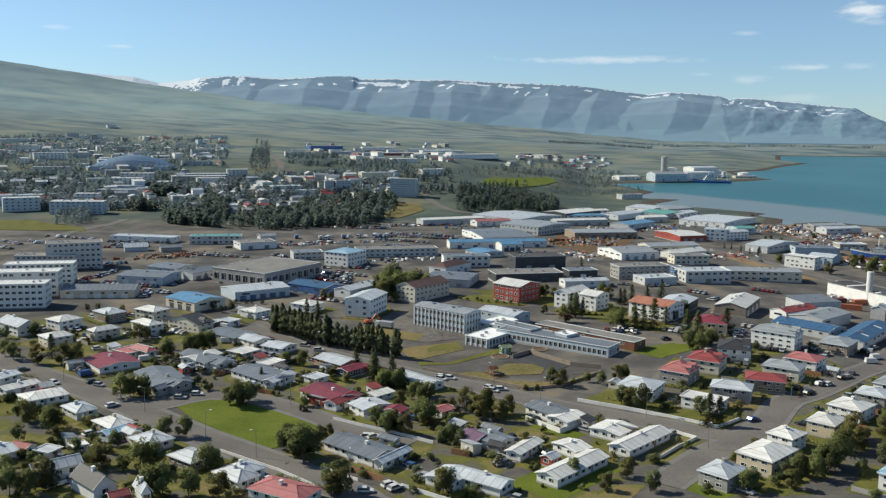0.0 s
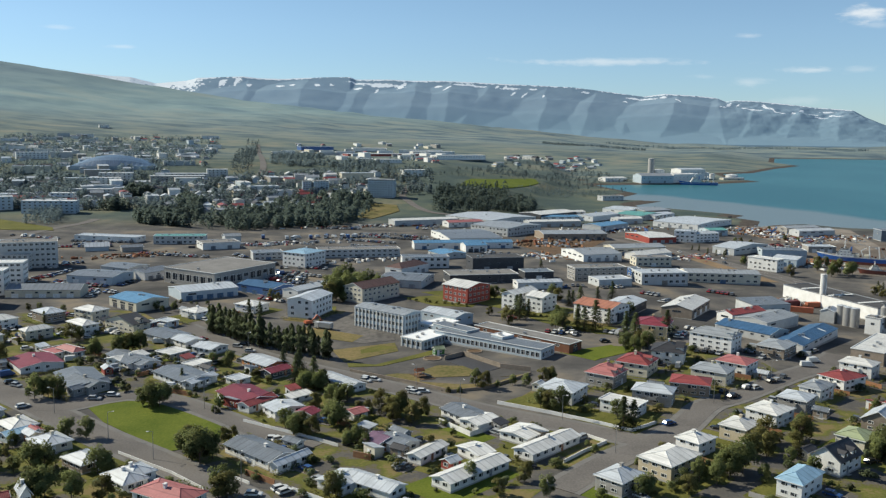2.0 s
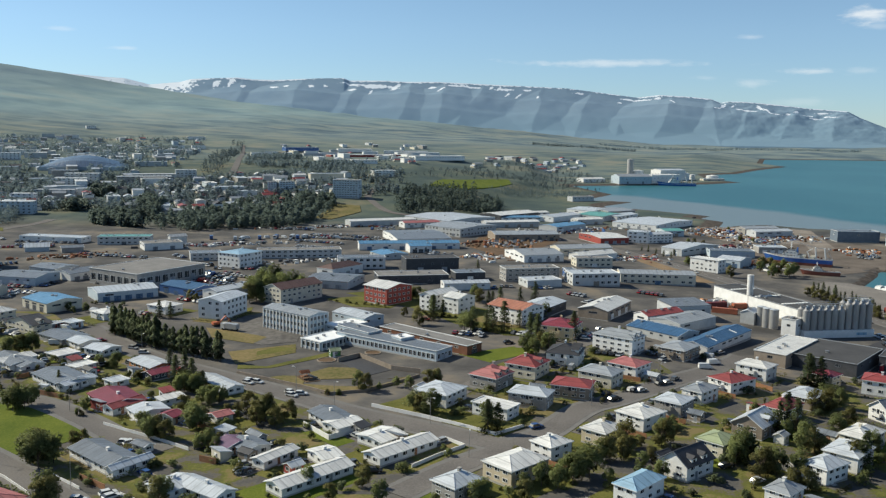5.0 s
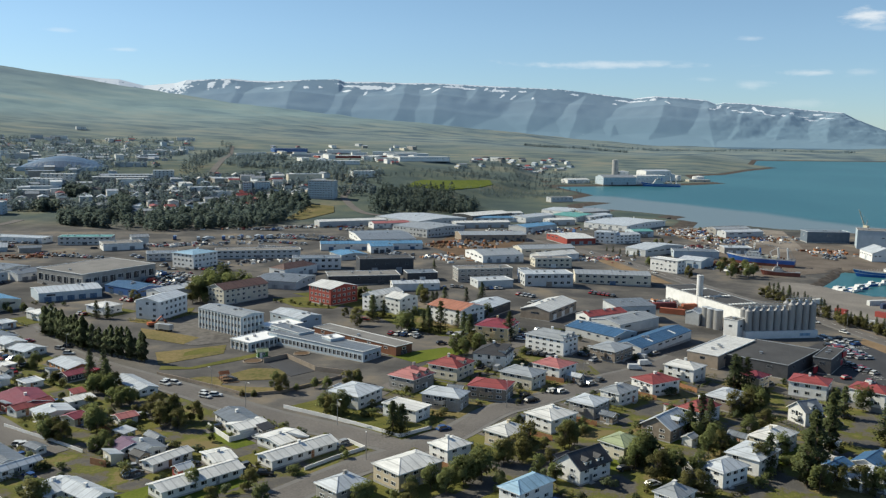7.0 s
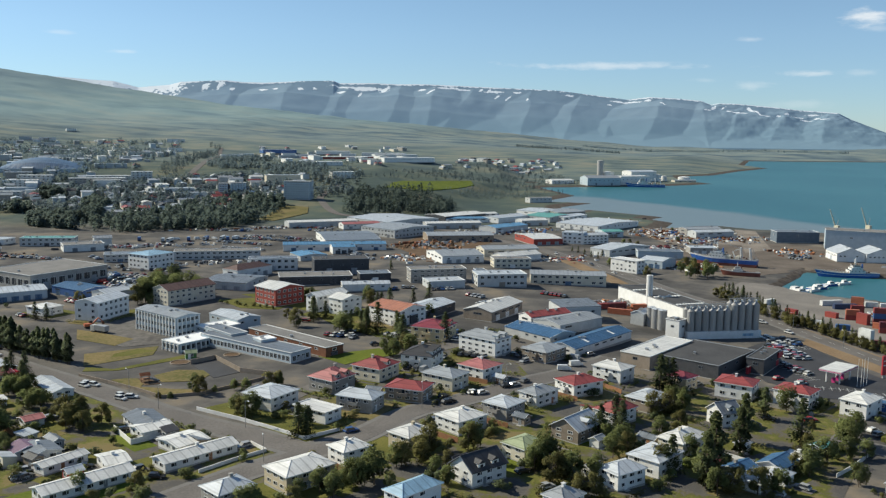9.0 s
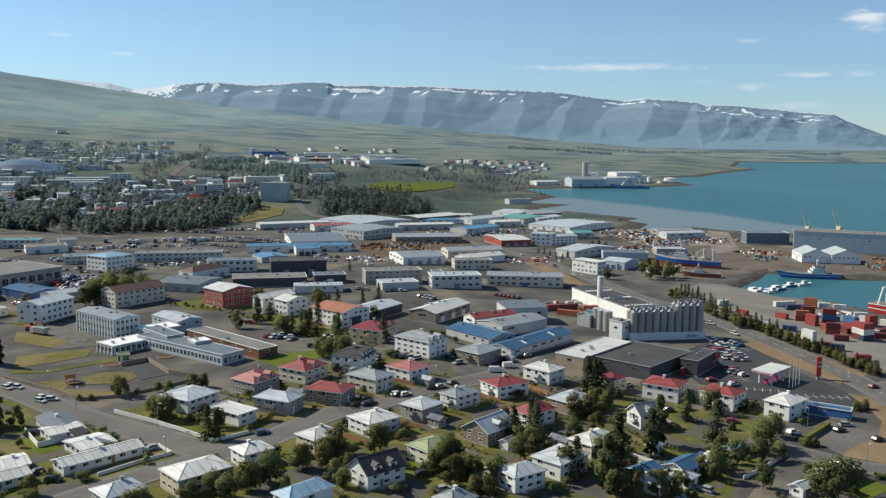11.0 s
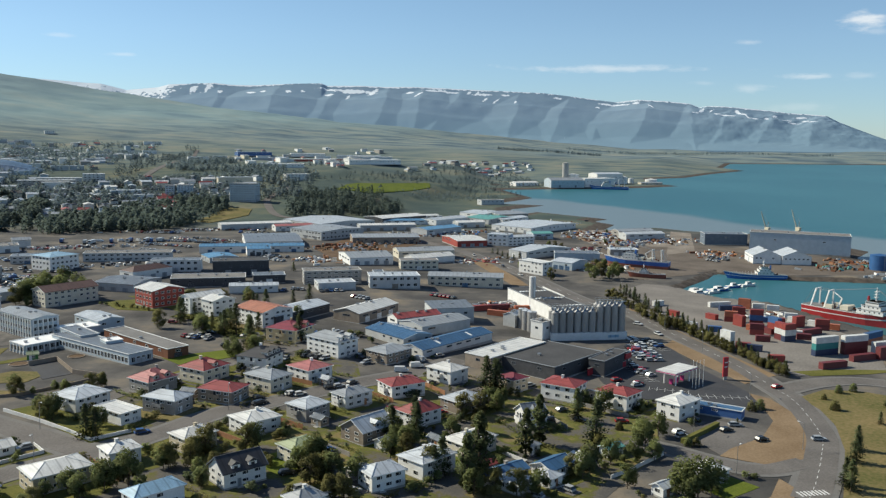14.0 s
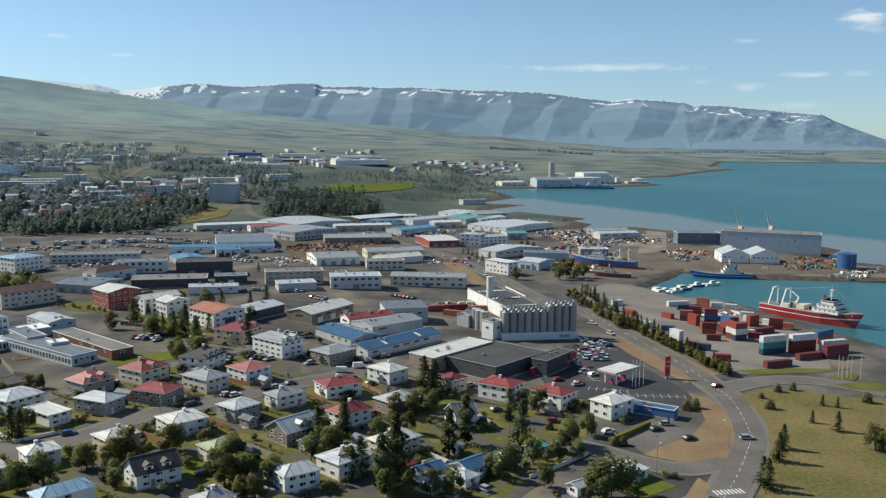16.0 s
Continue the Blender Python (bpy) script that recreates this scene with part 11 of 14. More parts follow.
shrub(-85.8, 403.0, 2.2, 0.8)
shrub(-90.2, 398.2, 2.2, 0.8)
shrub(-92.4, 391.2, 2.9, 0.9)
shrub(-87.8, 405.6, 1.4, 1.4)
shrub(-87.4, 386.4, 2.6, 1.4)
shrub(-94.8, 391.4, 2.1, 1.1)
shrub(-65.8, 386.6, 1.7, 0.9)
sheet('driveway', [(-87.4, 381.4), (-83.4, 386.4), (-86.4, 388.6), (-90.3, 383.7)], 'road', 'paved driveway beside a house', 'driveway', 0.09)
car(-86.9, 385.1, 48, 'white')
shrub(-75.0, 401.3, 1.6, 1.5)
shrub(-69.8, 387.9, 1.3, 0.9)
sheet('driveway', [(-62.8, 391.2), (-68.0, 394.7), (-70.1, 391.7), (-64.9, 388.0)], 'gravel', 'paved driveway beside a house', 'driveway', 0.09)
car(-66.4, 391.4, 145, 'silver')
shrub(-78.9, 295.7, 3.4, 1.4)
shrub(-84.5, 348.4, 1.8, 0.8)
shrub(-83.5, 346.6, 2.0, 1.2)
shrub(-86.7, 350.8, 2.4, 1.0)
shrub(-101.0, 347.8, 3.1, 1.1)
shrub(-82.7, 337.9, 2.3, 1.0)
shrub(-80.5, 336.7, 2.6, 0.8)
wall_run('garden_fence', [(-77.6, 343.2), (-92.6, 356.4)], 1.6, 0.12, 'timber', 'brown wooden fence between two gardens', 'fence')
shrub(26.9, 236.2, 1.4, 1.2)
shrub(34.4, 229.4, 1.5, 0.8)
shrub(34.6, 250.2, 2.0, 1.3)
sheet('driveway', [(40.2, 249.0), (35.2, 245.1), (37.6, 242.2), (42.6, 246.0)], 'gravel', 'paved driveway beside a house', 'driveway', 0.09)
car(38.9, 245.6, 218, 'black')
shrub(27.7, 251.4, 3.4, 1.0)
shrub(25.1, 233.5, 2.2, 1.5)
shrub(23.6, 250.3, 3.1, 1.1)
shrub(30.7, 251.0, 2.2, 1.0)
shrub(22.2, 240.2, 2.0, 0.8)
sheet('driveway', [(28.1, 246.6), (23.9, 251.4), (21.1, 249.0), (25.2, 244.2)], 'gravel', 'paved driveway beside a house', 'driveway', 0.09)
car(24.5, 247.8, 307, 'grey')
wall_run('garden_fence', [(29.3, 254.0), (17.7, 243.9)], 1.4, 0.12, 'grey_wall', 'grey concrete garden wall between plots', 'fence')
shrub(-107.5, 296.5, 2.9, 0.9)
shrub(-108.2, 276.9, 2.5, 0.9)
shrub(-118.5, 286.5, 3.3, 1.0)
shrub(-100.6, 281.5, 2.3, 1.1)
shrub(-119.2, 289.3, 3.0, 1.4)
shrub(-104.7, 275.1, 3.4, 1.2)
shrub(-113.5, 275.1, 1.2, 0.8)
shrub(-111.0, 298.0, 2.0, 1.3)
shrub(-118.0, 291.4, 2.2, 1.5)
shrub(-125.8, 292.1, 2.5, 1.3)
shrub(-119.9, 306.5, 1.9, 1.0)
shrub(-117.5, 288.1, 1.8, 1.0)
shrub(-121.3, 287.4, 1.6, 1.3)
wall_run('garden_fence', [(-120.6, 285.2), (-130.9, 294.3)], 1.1, 0.12, 'white_wall', 'low white garden fence between two plots', 'fence')
shrub(-133.7, 315.6, 1.7, 1.0)
shrub(-137.1, 306.0, 3.3, 1.0)
shrub(-136.6, 305.3, 1.2, 1.1)
shrub(-124.9, 299.5, 2.4, 1.0)
shrub(-137.0, 310.9, 2.8, 1.2)
wall_run('garden_fence', [(-126.5, 299.2), (-138.9, 306.5)], 1.4, 0.12, 'grey_wall', 'grey concrete garden wall between plots', 'fence')
shrub(-98.2, 267.2, 1.3, 1.2)
shrub(-103.0, 274.7, 2.5, 0.9)
shrub(-84.2, 268.8, 1.9, 1.1)
shrub(-86.6, 264.3, 3.1, 0.8)
shrub(-103.7, 276.3, 1.7, 1.2)
shrub(-97.4, 268.0, 2.0, 1.4)
shrub(-82.0, 256.6, 2.7, 1.2)
shrub(-81.1, 252.4, 2.1, 1.0)
shrub(-77.4, 245.3, 2.7, 1.2)
shrub(-85.0, 263.3, 3.6, 1.2)
shrub(-75.2, 265.4, 2.3, 1.4)
sheet('driveway', [(-83.2, 251.0), (-78.7, 255.4), (-81.3, 258.1), (-85.8, 253.7)], 'gravel', 'paved driveway beside a house', 'driveway', 0.09)
car(-82.3, 254.6, 42, 'white')
shrub(-65.9, 255.0, 3.3, 1.4)
shrub(-76.4, 241.0, 3.2, 1.1)
shrub(-75.0, 241.8, 2.7, 1.2)
shrub(-63.8, 256.0, 2.3, 0.8)
shrub(-80.9, 252.3, 1.5, 0.9)
shrub(-71.1, 260.4, 3.0, 1.2)
shrub(-74.4, 244.8, 1.6, 1.1)
shrub(-55.5, 237.0, 1.9, 1.3)
shrub(-67.1, 250.2, 1.8, 1.2)
shrub(-65.7, 254.0, 1.9, 1.2)
shrub(-59.1, 237.7, 2.5, 0.9)
shrub(-63.5, 254.6, 2.8, 1.3)
shrub(-49.2, 221.4, 1.9, 1.1)
shrub(-52.3, 224.8, 3.3, 0.9)
shrub(-45.8, 235.8, 2.8, 1.2)
shrub(-55.2, 228.0, 2.0, 0.9)
shrub(-40.5, 215.9, 3.5, 1.0)
shrub(-39.2, 228.5, 1.4, 1.4)
shrub(-24.4, 216.7, 2.6, 1.4)
shrub(-36.1, 227.1, 2.3, 1.4)
shrub(-77.0, 234.2, 3.1, 1.1)
shrub(-71.1, 223.1, 2.9, 0.8)
shrub(-74.2, 228.3, 1.8, 0.9)
shrub(-86.5, 211.4, 1.7, 1.1)
shrub(-69.4, 220.2, 2.8, 1.3)
shrub(-90.2, 220.9, 2.7, 1.0)
shrub(-71.4, 226.0, 3.2, 1.2)
sheet('driveway', [(-72.5, 217.8), (-76.2, 222.9), (-79.2, 220.7), (-75.6, 215.6)], 'road', 'paved driveway beside a house', 'driveway', 0.09)
car(-75.9, 219.3, 309, 'blue')
shrub(-63.9, 207.3, 2.0, 1.5)
shrub(-73.4, 204.7, 3.4, 1.2)
shrub(-79.3, 216.4, 2.4, 1.1)
shrub(-65.7, 217.4, 1.5, 1.4)
shrub(-74.0, 210.6, 1.5, 1.4)
shrub(-64.4, 204.7, 2.3, 1.4)
shrub(-71.0, 223.9, 3.0, 0.9)
sheet('driveway', [(-59.4, 204.6), (-63.8, 209.3), (-66.5, 206.7), (-62.2, 202.1)], 'path', 'paved driveway beside a house', 'driveway', 0.09)
car(-63.0, 205.7, 130, 'black')
wall_run('garden_fence', [(-70.9, 225.3), (-80.8, 216.0)], 1.1, 0.12, 'white_wall', 'low white garden fence between two plots', 'fence')
shrub(-72.4, 239.0, 3.1, 0.9)
shrub(-81.5, 247.5, 2.0, 1.4)
shrub(-82.3, 236.4, 1.8, 1.1)
shrub(-86.7, 243.6, 1.3, 1.1)
shrub(-80.4, 249.5, 1.7, 0.9)
shrub(-73.9, 240.7, 2.5, 1.1)
shrub(-78.0, 237.5, 1.6, 1.4)
sheet('driveway', [(-78.6, 241.2), (-73.5, 244.9), (-75.8, 248.0), (-80.8, 244.3)], 'gravel', 'paved driveway beside a house', 'driveway', 0.09)
car(-77.1, 244.6, 218, 'white')
shrub(-94.6, 236.1, 3.3, 1.1)
shrub(-90.0, 234.6, 1.9, 0.8)
shrub(-95.0, 240.2, 2.0, 0.8)
shrub(-81.1, 235.2, 3.5, 1.3)
shrub(-88.6, 233.3, 2.9, 1.2)
shrub(-89.1, 245.4, 2.3, 1.0)
shrub(-87.4, 245.6, 2.8, 1.1)
sheet('driveway', [(-79.8, 235.6), (-85.4, 238.5), (-87.1, 235.1), (-81.5, 232.3)], 'road', 'paved driveway beside a house', 'driveway', 0.09)
car(-83.4, 235.3, 333, 'grey')
shrub(-60.8, 214.5, 3.1, 1.2)
shrub(-53.4, 211.3, 3.1, 1.2)
shrub(-63.1, 206.2, 2.5, 0.8)
shrub(-56.9, 218.2, 2.7, 1.2)
shrub(-51.7, 213.0, 1.5, 1.4)
shrub(-50.2, 200.7, 3.6, 1.0)
shrub(-58.8, 206.2, 3.6, 0.9)
sheet('driveway', [(-56.8, 207.6), (-62.2, 204.2), (-60.2, 201.1), (-54.9, 204.3)], 'road', 'paved driveway beside a house', 'driveway', 0.09)
car(-58.6, 204.3, 396, 'blue')
wall_run('garden_fence', [(-47.4, 204.0), (-55.9, 198.8)], 1.1, 0.12, 'white_wall', 'low white garden fence between two plots', 'fence')
shrub(-105.5, 336.7, 2.3, 1.2)
shrub(-80.9, 329.1, 3.3, 0.9)
shrub(-83.1, 333.2, 3.1, 1.2)
shrub(-109.9, 329.6, 3.3, 1.4)
shrub(-111.0, 333.5, 1.4, 1.2)
shrub(-112.7, 329.1, 2.6, 0.9)
shrub(-88.1, 332.7, 1.3, 1.1)
shrub(-78.1, 295.3, 2.7, 1.3)
shrub(-90.3, 310.5, 1.3, 0.9)
shrub(-57.4, 297.4, 2.7, 1.4)
shrub(-73.1, 324.7, 3.1, 1.2)
shrub(-85.5, 319.1, 1.3, 1.3)
shrub(-63.1, 306.0, 2.4, 1.1)
shrub(-78.9, 323.5, 1.2, 1.5)
sheet('driveway', [(-79.6, 303.8), (-85.0, 300.5), (-83.1, 297.4), (-77.7, 300.5)], 'path', 'paved driveway beside a house', 'driveway', 0.09)
car(-81.4, 300.5, 393, 'silver')
shrub(-61.6, 308.2, 3.1, 1.2)
shrub(-59.4, 304.2, 2.5, 1.3)
shrub(-75.7, 290.7, 1.7, 1.0)
sheet('driveway', [(-63.6, 303.1), (-59.8, 308.1), (-62.8, 310.3), (-66.5, 305.2)], 'path', 'paved driveway beside a house', 'driveway', 0.09)
car(-63.2, 306.7, 50, 'grey')
shrub(-75.1, 336.0, 3.5, 0.8)
shrub(-55.7, 338.3, 1.6, 0.9)
shrub(-62.1, 317.4, 2.7, 1.2)
shrub(-69.7, 323.7, 3.1, 0.9)
shrub(-51.1, 328.9, 2.4, 1.0)
shrub(-70.7, 344.6, 1.7, 1.4)
wall_run('garden_fence', [(-49.3, 327.6), (-62.5, 316.8)], 1.4, 0.12, 'grey_wall', 'grey concrete garden wall between plots', 'fence')
shrub(-107.0, 240.8, 1.6, 0.8)
shrub(-95.9, 233.7, 1.6, 1.0)
shrub(-103.7, 234.0, 1.5, 1.2)
shrub(-108.2, 242.5, 3.3, 1.5)
shrub(-91.8, 235.9, 3.1, 1.4)
shrub(-95.0, 230.7, 2.3, 0.8)
shrub(-105.6, 243.3, 1.8, 1.1)
sheet('driveway', [(-106.2, 231.6), (-102.0, 236.3), (-104.9, 238.8), (-109.0, 234.0)], 'path', 'paved driveway beside a house', 'driveway', 0.09)
car(-105.6, 235.1, 232, 'grey')
shrub(-138.7, 383.2, 1.4, 1.4)
shrub(-138.8, 384.7, 1.8, 1.0)
shrub(-141.4, 378.5, 3.4, 1.1)
shrub(-152.8, 398.3, 1.4, 1.4)
shrub(-167.3, 390.1, 1.5, 1.3)
shrub(-154.6, 399.8, 1.3, 1.1)
shrub(-168.9, 388.9, 2.9, 1.1)
sheet('driveway', [(-159.7, 385.7), (-164.0, 381.0), (-161.2, 378.5), (-157.0, 383.2)], 'road', 'paved driveway beside a house', 'driveway', 0.09)
car(-160.5, 382.1, 227, 'blue')
shrub(-125.0, 370.8, 2.0, 1.0)
shrub(-135.1, 355.2, 1.3, 1.4)
shrub(-123.6, 370.2, 2.7, 0.9)
shrub(-127.1, 376.0, 3.3, 1.1)
shrub(-124.8, 373.2, 3.4, 1.3)
shrub(-137.9, 369.3, 1.4, 0.8)
shrub(-137.6, 362.3, 2.8, 1.4)
sheet('driveway', [(-120.9, 356.7), (-125.1, 361.3), (-127.9, 358.7), (-123.6, 354.1)], 'path', 'paved driveway beside a house', 'driveway', 0.09)
car(-124.3, 357.6, 309, 'grey')
shrub(-123.3, 368.8, 1.2, 1.2)
shrub(-102.7, 377.4, 2.6, 1.3)
shrub(-116.8, 364.6, 2.9, 1.3)
shrub(-110.6, 384.7, 2.4, 1.0)
shrub(-109.8, 369.4, 2.4, 1.3)
shrub(-111.7, 367.2, 1.9, 1.3)
shrub(-108.2, 385.8, 1.7, 1.2)
sheet('driveway', [(-120.9, 364.6), (-116.4, 369.0), (-118.9, 371.7), (-123.5, 367.4)], 'road', 'paved driveway beside a house', 'driveway', 0.09)
car(-119.9, 368.2, 225, 'red')
wall_run('garden_fence', [(-116.1, 361.9), (-125.5, 371.8)], 1.4, 0.12, 'grey_wall', 'grey concrete garden wall between plots', 'fence')
shrub(-90.1, 353.8, 3.2, 0.9)
shrub(-97.6, 356.5, 2.3, 1.0)
shrub(-94.0, 356.9, 1.3, 1.4)
shrub(-105.0, 344.5, 3.1, 1.4)
sheet('driveway', [(-87.3, 348.3), (-83.4, 353.3), (-86.5, 355.6), (-90.2, 350.6)], 'road', 'paved driveway beside a house', 'driveway', 0.09)
car(-86.9, 351.9, 51, 'silver')
shrub(-57.9, 341.1, 2.9, 0.8)
shrub(-57.8, 340.0, 3.0, 1.0)
shrub(-76.3, 330.5, 1.7, 1.2)
shrub(-79.4, 332.6, 3.5, 1.3)
sheet('driveway', [(-59.3, 338.8), (-55.8, 344.0), (-58.8, 346.1), (-62.5, 340.9)], 'path', 'paved driveway beside a house', 'driveway', 0.09)
car(-59.1, 342.4, 234, 'grey')
shrub(204.5, 366.3, 3.3, 1.0)
shrub(173.7, 373.6, 3.5, 1.4)
shrub(186.0, 386.9, 1.9, 1.1)
shrub(170.9, 373.7, 3.5, 1.4)
shrub(178.7, 363.3, 3.5, 1.0)
shrub(187.4, 392.5, 1.3, 1.2)

# ---- trees ----
tree(-70.0, 351.2, 7.9)
tree(-65.6, 352.9, 7.9)
tree(-80.5, 344.1, 5.9)
tree(-44.2, 283.7, 7.9)
tree(-41.2, 285.5, 6.9)
tree(-26.8, 328.2, 6.9)
tree(-33.6, 330.7, 5.4)
tree(-25.3, 240.6, 5.9)
tree(-20.6, 236.3, 8.8)
tree(-24.6, 238.5, 7.9)
tree(-15.3, 247.8, 4.9)
tree(-0.3, 304.3, 11.8, 'conifer', None, 1.3)
tree(5.7, 301.8, 11.3, 'conifer', None, 1.3)
tree(2.6, 298.1, 6.9)
tree(7.3, 297.8, 6.9)
tree(12.0, 285.5, 5.9)
tree(15.4, 283.2, 5.9)
tree(0.4, 258.5, 6.9)
tree(4.8, 254.2, 6.9)
tree(13.7, 261.4, 8.4)
tree(-10.9, 211.6, 7.9)
tree(17.5, 209.5, 6.9)
tree(-23.2, 274.3, 2.9)
tree(-22.0, 274.2, 2.0, 'shrub')
tree(24.5, 276.4, 3.9, 'shrub')
tree(18.7, 288.8, 3.9)
tree(-83.2, 354.2, 5.9, 'conifer', None, 1.3)
tree(32.2, 263.7, 6.9)
tree(37.8, 261.3, 6.9)
tree(63.9, 295.9, 6.8)
tree(78.7, 297.7, 4.9)
tree(88.5, 304.0, 5.3)
tree(84.8, 269.2, 8.7)
tree(81.4, 271.6, 6.8)
tree(103.0, 250.7, 9.7, 'conifer', None, 1.3)
tree(101.0, 260.8, 6.8)
tree(68.8, 206.3, 5.9)
tree(57.1, 207.7, 4.9)
tree(49.6, 250.1, 2.9)
tree(55.3, 293.1, 2.4, 'shrub')
tree(51.5, 293.5, 2.4, 'shrub')
tree(103.9, 209.4, 4.8)
tree(93.6, 205.0, 5.8)
tree(68.9, 297.2, 2.9)
tree(103.4, 203.8, 5.8)
tree(91.5, 203.4, 5.8)
tree(97.0, 224.2, 2.9, 'shrub')
tree(121.6, 215.0, 9.6)
tree(119.9, 217.2, 7.7)
tree(136.2, 234.6, 8.6)
tree(133.6, 232.9, 6.7)
tree(148.2, 237.4, 8.6)
tree(165.4, 225.1, 9.6)
tree(164.3, 227.1, 6.7)
tree(168.2, 215.3, 7.7)
tree(168.2, 219.3, 6.7)
tree(192.7, 251.5, 10.7, 'conifer', None, 1.3)
tree(189.6, 239.5, 7.7)
tree(213.5, 272.7, 7.9)
tree(219.4, 277.2, 6.9)
tree(173.8, 205.6, 6.7)
tree(176.7, 215.5, 7.7)
tree(189.4, 233.6, 6.8)
tree(136.9, 220.9, 4.8)
tree(140.5, 224.4, 4.8)
tree(112.2, 208.3, 6.7)
tree(211.2, 256.7, 6.9)
tree(139.5, 213.0, 5.7)
tree(185.3, 264.7, 4.8)
tree(218.3, 297.2, 13.8, 'conifer', None, 1.3)
tree(222.1, 295.6, 13.3, 'conifer', None, 1.3)
tree(221.8, 301.5, 11.8, 'conifer', None, 1.3)
tree(207.9, 270.6, 7.8)
tree(217.7, 283.2, 6.9)
tree(192.5, 257.5, 10.7, 'conifer', None, 1.3)
tree(185.0, 231.6, 7.7)
tree(191.1, 239.8, 6.8)
tree(202.1, 246.4, 7.8)
tree(207.0, 217.2, 18.6, 'poplar', None, 1.3)
tree(203.5, 213.0, 14.6, 'poplar', None, 1.3)
tree(227.7, 247.9, 14.8, 'poplar', None, 1.3)
tree(222.2, 237.7, 13.8, 'poplar', None, 1.3)
tree(243.7, 270.4, 10.9, 'conifer', None, 1.3)
tree(243.8, 246.2, 14.9, 'conifer', None, 1.3)
tree(254.4, 278.4, 9.0)
tree(258.1, 248.0, 9.0)
tree(265.1, 255.8, 8.0)
tree(237.7, 228.1, 7.9)
tree(221.1, 209.7, 7.9)
tree(206.9, 234.9, 6.8)
tree(209.3, 209.3, 7.8)
tree(204.9, 209.1, 7.8)
tree(222.1, 285.5, 5.9)
tree(250.3, 288.5, 5.0)
tree(267.3, 281.9, 4.0)
tree(255.0, 262.2, 3.0, 'shrub')
tree(186.6, 245.4, 5.8)
tree(100.2, 251.4, 10.6, 'conifer', None, 1.3)
tree(128.6, 226.0, 7.7)
tree(127.3, 226.2, 6.7)
tree(133.8, 227.3, 6.7)
tree(146.6, 235.8, 8.6)
tree(116.8, 212.0, 8.7)
tree(115.2, 214.1, 6.7)
tree(164.9, 225.5, 8.6)
tree(162.1, 221.6, 7.7)
tree(165.2, 213.7, 8.6)
tree(170.5, 215.7, 8.6)
tree(131.9, 349.7, 14.4, 'conifer', None, 1.3)
tree(130.4, 357.6, 13.4, 'conifer', None, 1.3)
tree(125.6, 340.9, 8.6)
tree(128.1, 336.7, 7.7)
tree(86.6, 394.8, 8.7)
tree(108.0, 379.0, 9.6)
tree(105.8, 383.3, 8.7)
tree(117.4, 377.2, 11.5, 'conifer', None, 1.3)
tree(115.1, 381.5, 9.6, 'conifer', None, 1.3)
tree(119.5, 516.8, 5.8, 'conifer', None, 1.3)
tree(127.9, 431.8, 10.5, 'conifer', None, 1.3)
tree(124.0, 430.5, 8.6, 'conifer', None, 1.3)
tree(105.3, 449.8, 7.7)
tree(108.7, 211.1, 6.7)
tree(155.4, 252.8, 3.8)
tree(125.4, 210.9, 4.8)
tree(170.5, 206.0, 5.8)
tree(6.0, 457.1, 12.8)
tree(12.1, 464.5, 13.8)
tree(19.6, 465.8, 12.8)
tree(3.6, 451.4, 10.8)
tree(25.3, 461.3, 9.8)
tree(5.8, 471.1, 12.8)
tree(-6.9, 324.9, 8.8, 'conifer', None, 1.3)
tree(-0.7, 320.5, 9.8, 'conifer', None, 1.3)
tree(2.3, 302.4, 6.9)
tree(8.0, 297.9, 6.9)
tree(28.9, 272.2, 7.9)
tree(34.5, 267.8, 7.9)
tree(61.5, 300.4, 6.4)
tree(85.4, 302.8, 5.8)
tree(74.5, 300.5, 3.9)
tree(79.6, 274.1, 6.8)
tree(82.0, 273.7, 5.8)
tree(89.0, 304.1, 4.9)
tree(41.9, 239.2, 4.9)
tree(21.8, 245.2, 5.9)
tree(7.9, 278.0, 5.9)
tree(50.9, 216.5, 5.9)
tree(64.7, 215.0, 5.9)
tree(198.1, 223.0, 10.7, 'conifer', None, 1.3)
tree(196.0, 221.0, 8.7, 'conifer', None, 1.3)
tree(194.0, 222.9, 7.8)
tree(204.5, 217.5, 7.8)
tree(215.5, 210.1, 7.9)
tree(234.7, 222.6, 7.9)
tree(232.0, 224.5, 5.9)
tree(244.7, 232.7, 8.0)
tree(257.7, 244.4, 9.0)
tree(252.5, 236.6, 7.0)
tree(208.2, 221.6, 4.9)
tree(244.0, 242.7, 5.0)
tree(244.8, 216.5, 7.0)
tree(182.3, 247.8, 6.8)
tree(187.0, 253.9, 5.8)
tree(185.7, 248.0, 10.6, 'conifer', None, 1.3)
tree(213.6, 225.9, 4.9)
tree(257.9, 236.3, 6.0)
tree(314.0, 232.9, 9.0, 'conifer', None, 1.3)
tree(319.7, 242.6, 8.0, 'conifer', None, 1.3)
tree(302.0, 213.4, 9.0, 'conifer', None, 1.3)
tree(302.6, 217.4, 8.0, 'conifer', None, 1.3)
tree(346.1, 240.6, 8.0)
tree(347.5, 238.5, 7.0)
tree(343.5, 257.0, 7.0, 'conifer', None, 1.3)
tree(339.5, 265.3, 4.5, 'conifer', None, 1.3)
tree(351.7, 282.7, 4.0, 'conifer', None, 1.3)
tree(355.7, 280.3, 4.0, 'conifer', None, 1.3)
tree(332.4, 280.0, 4.0, 'shrub')
tree(334.6, 292.0, 2.5, 'shrub')
tree(343.8, 299.4, 3.5, 'shrub')
tree(350.0, 301.0, 3.5, 'shrub')
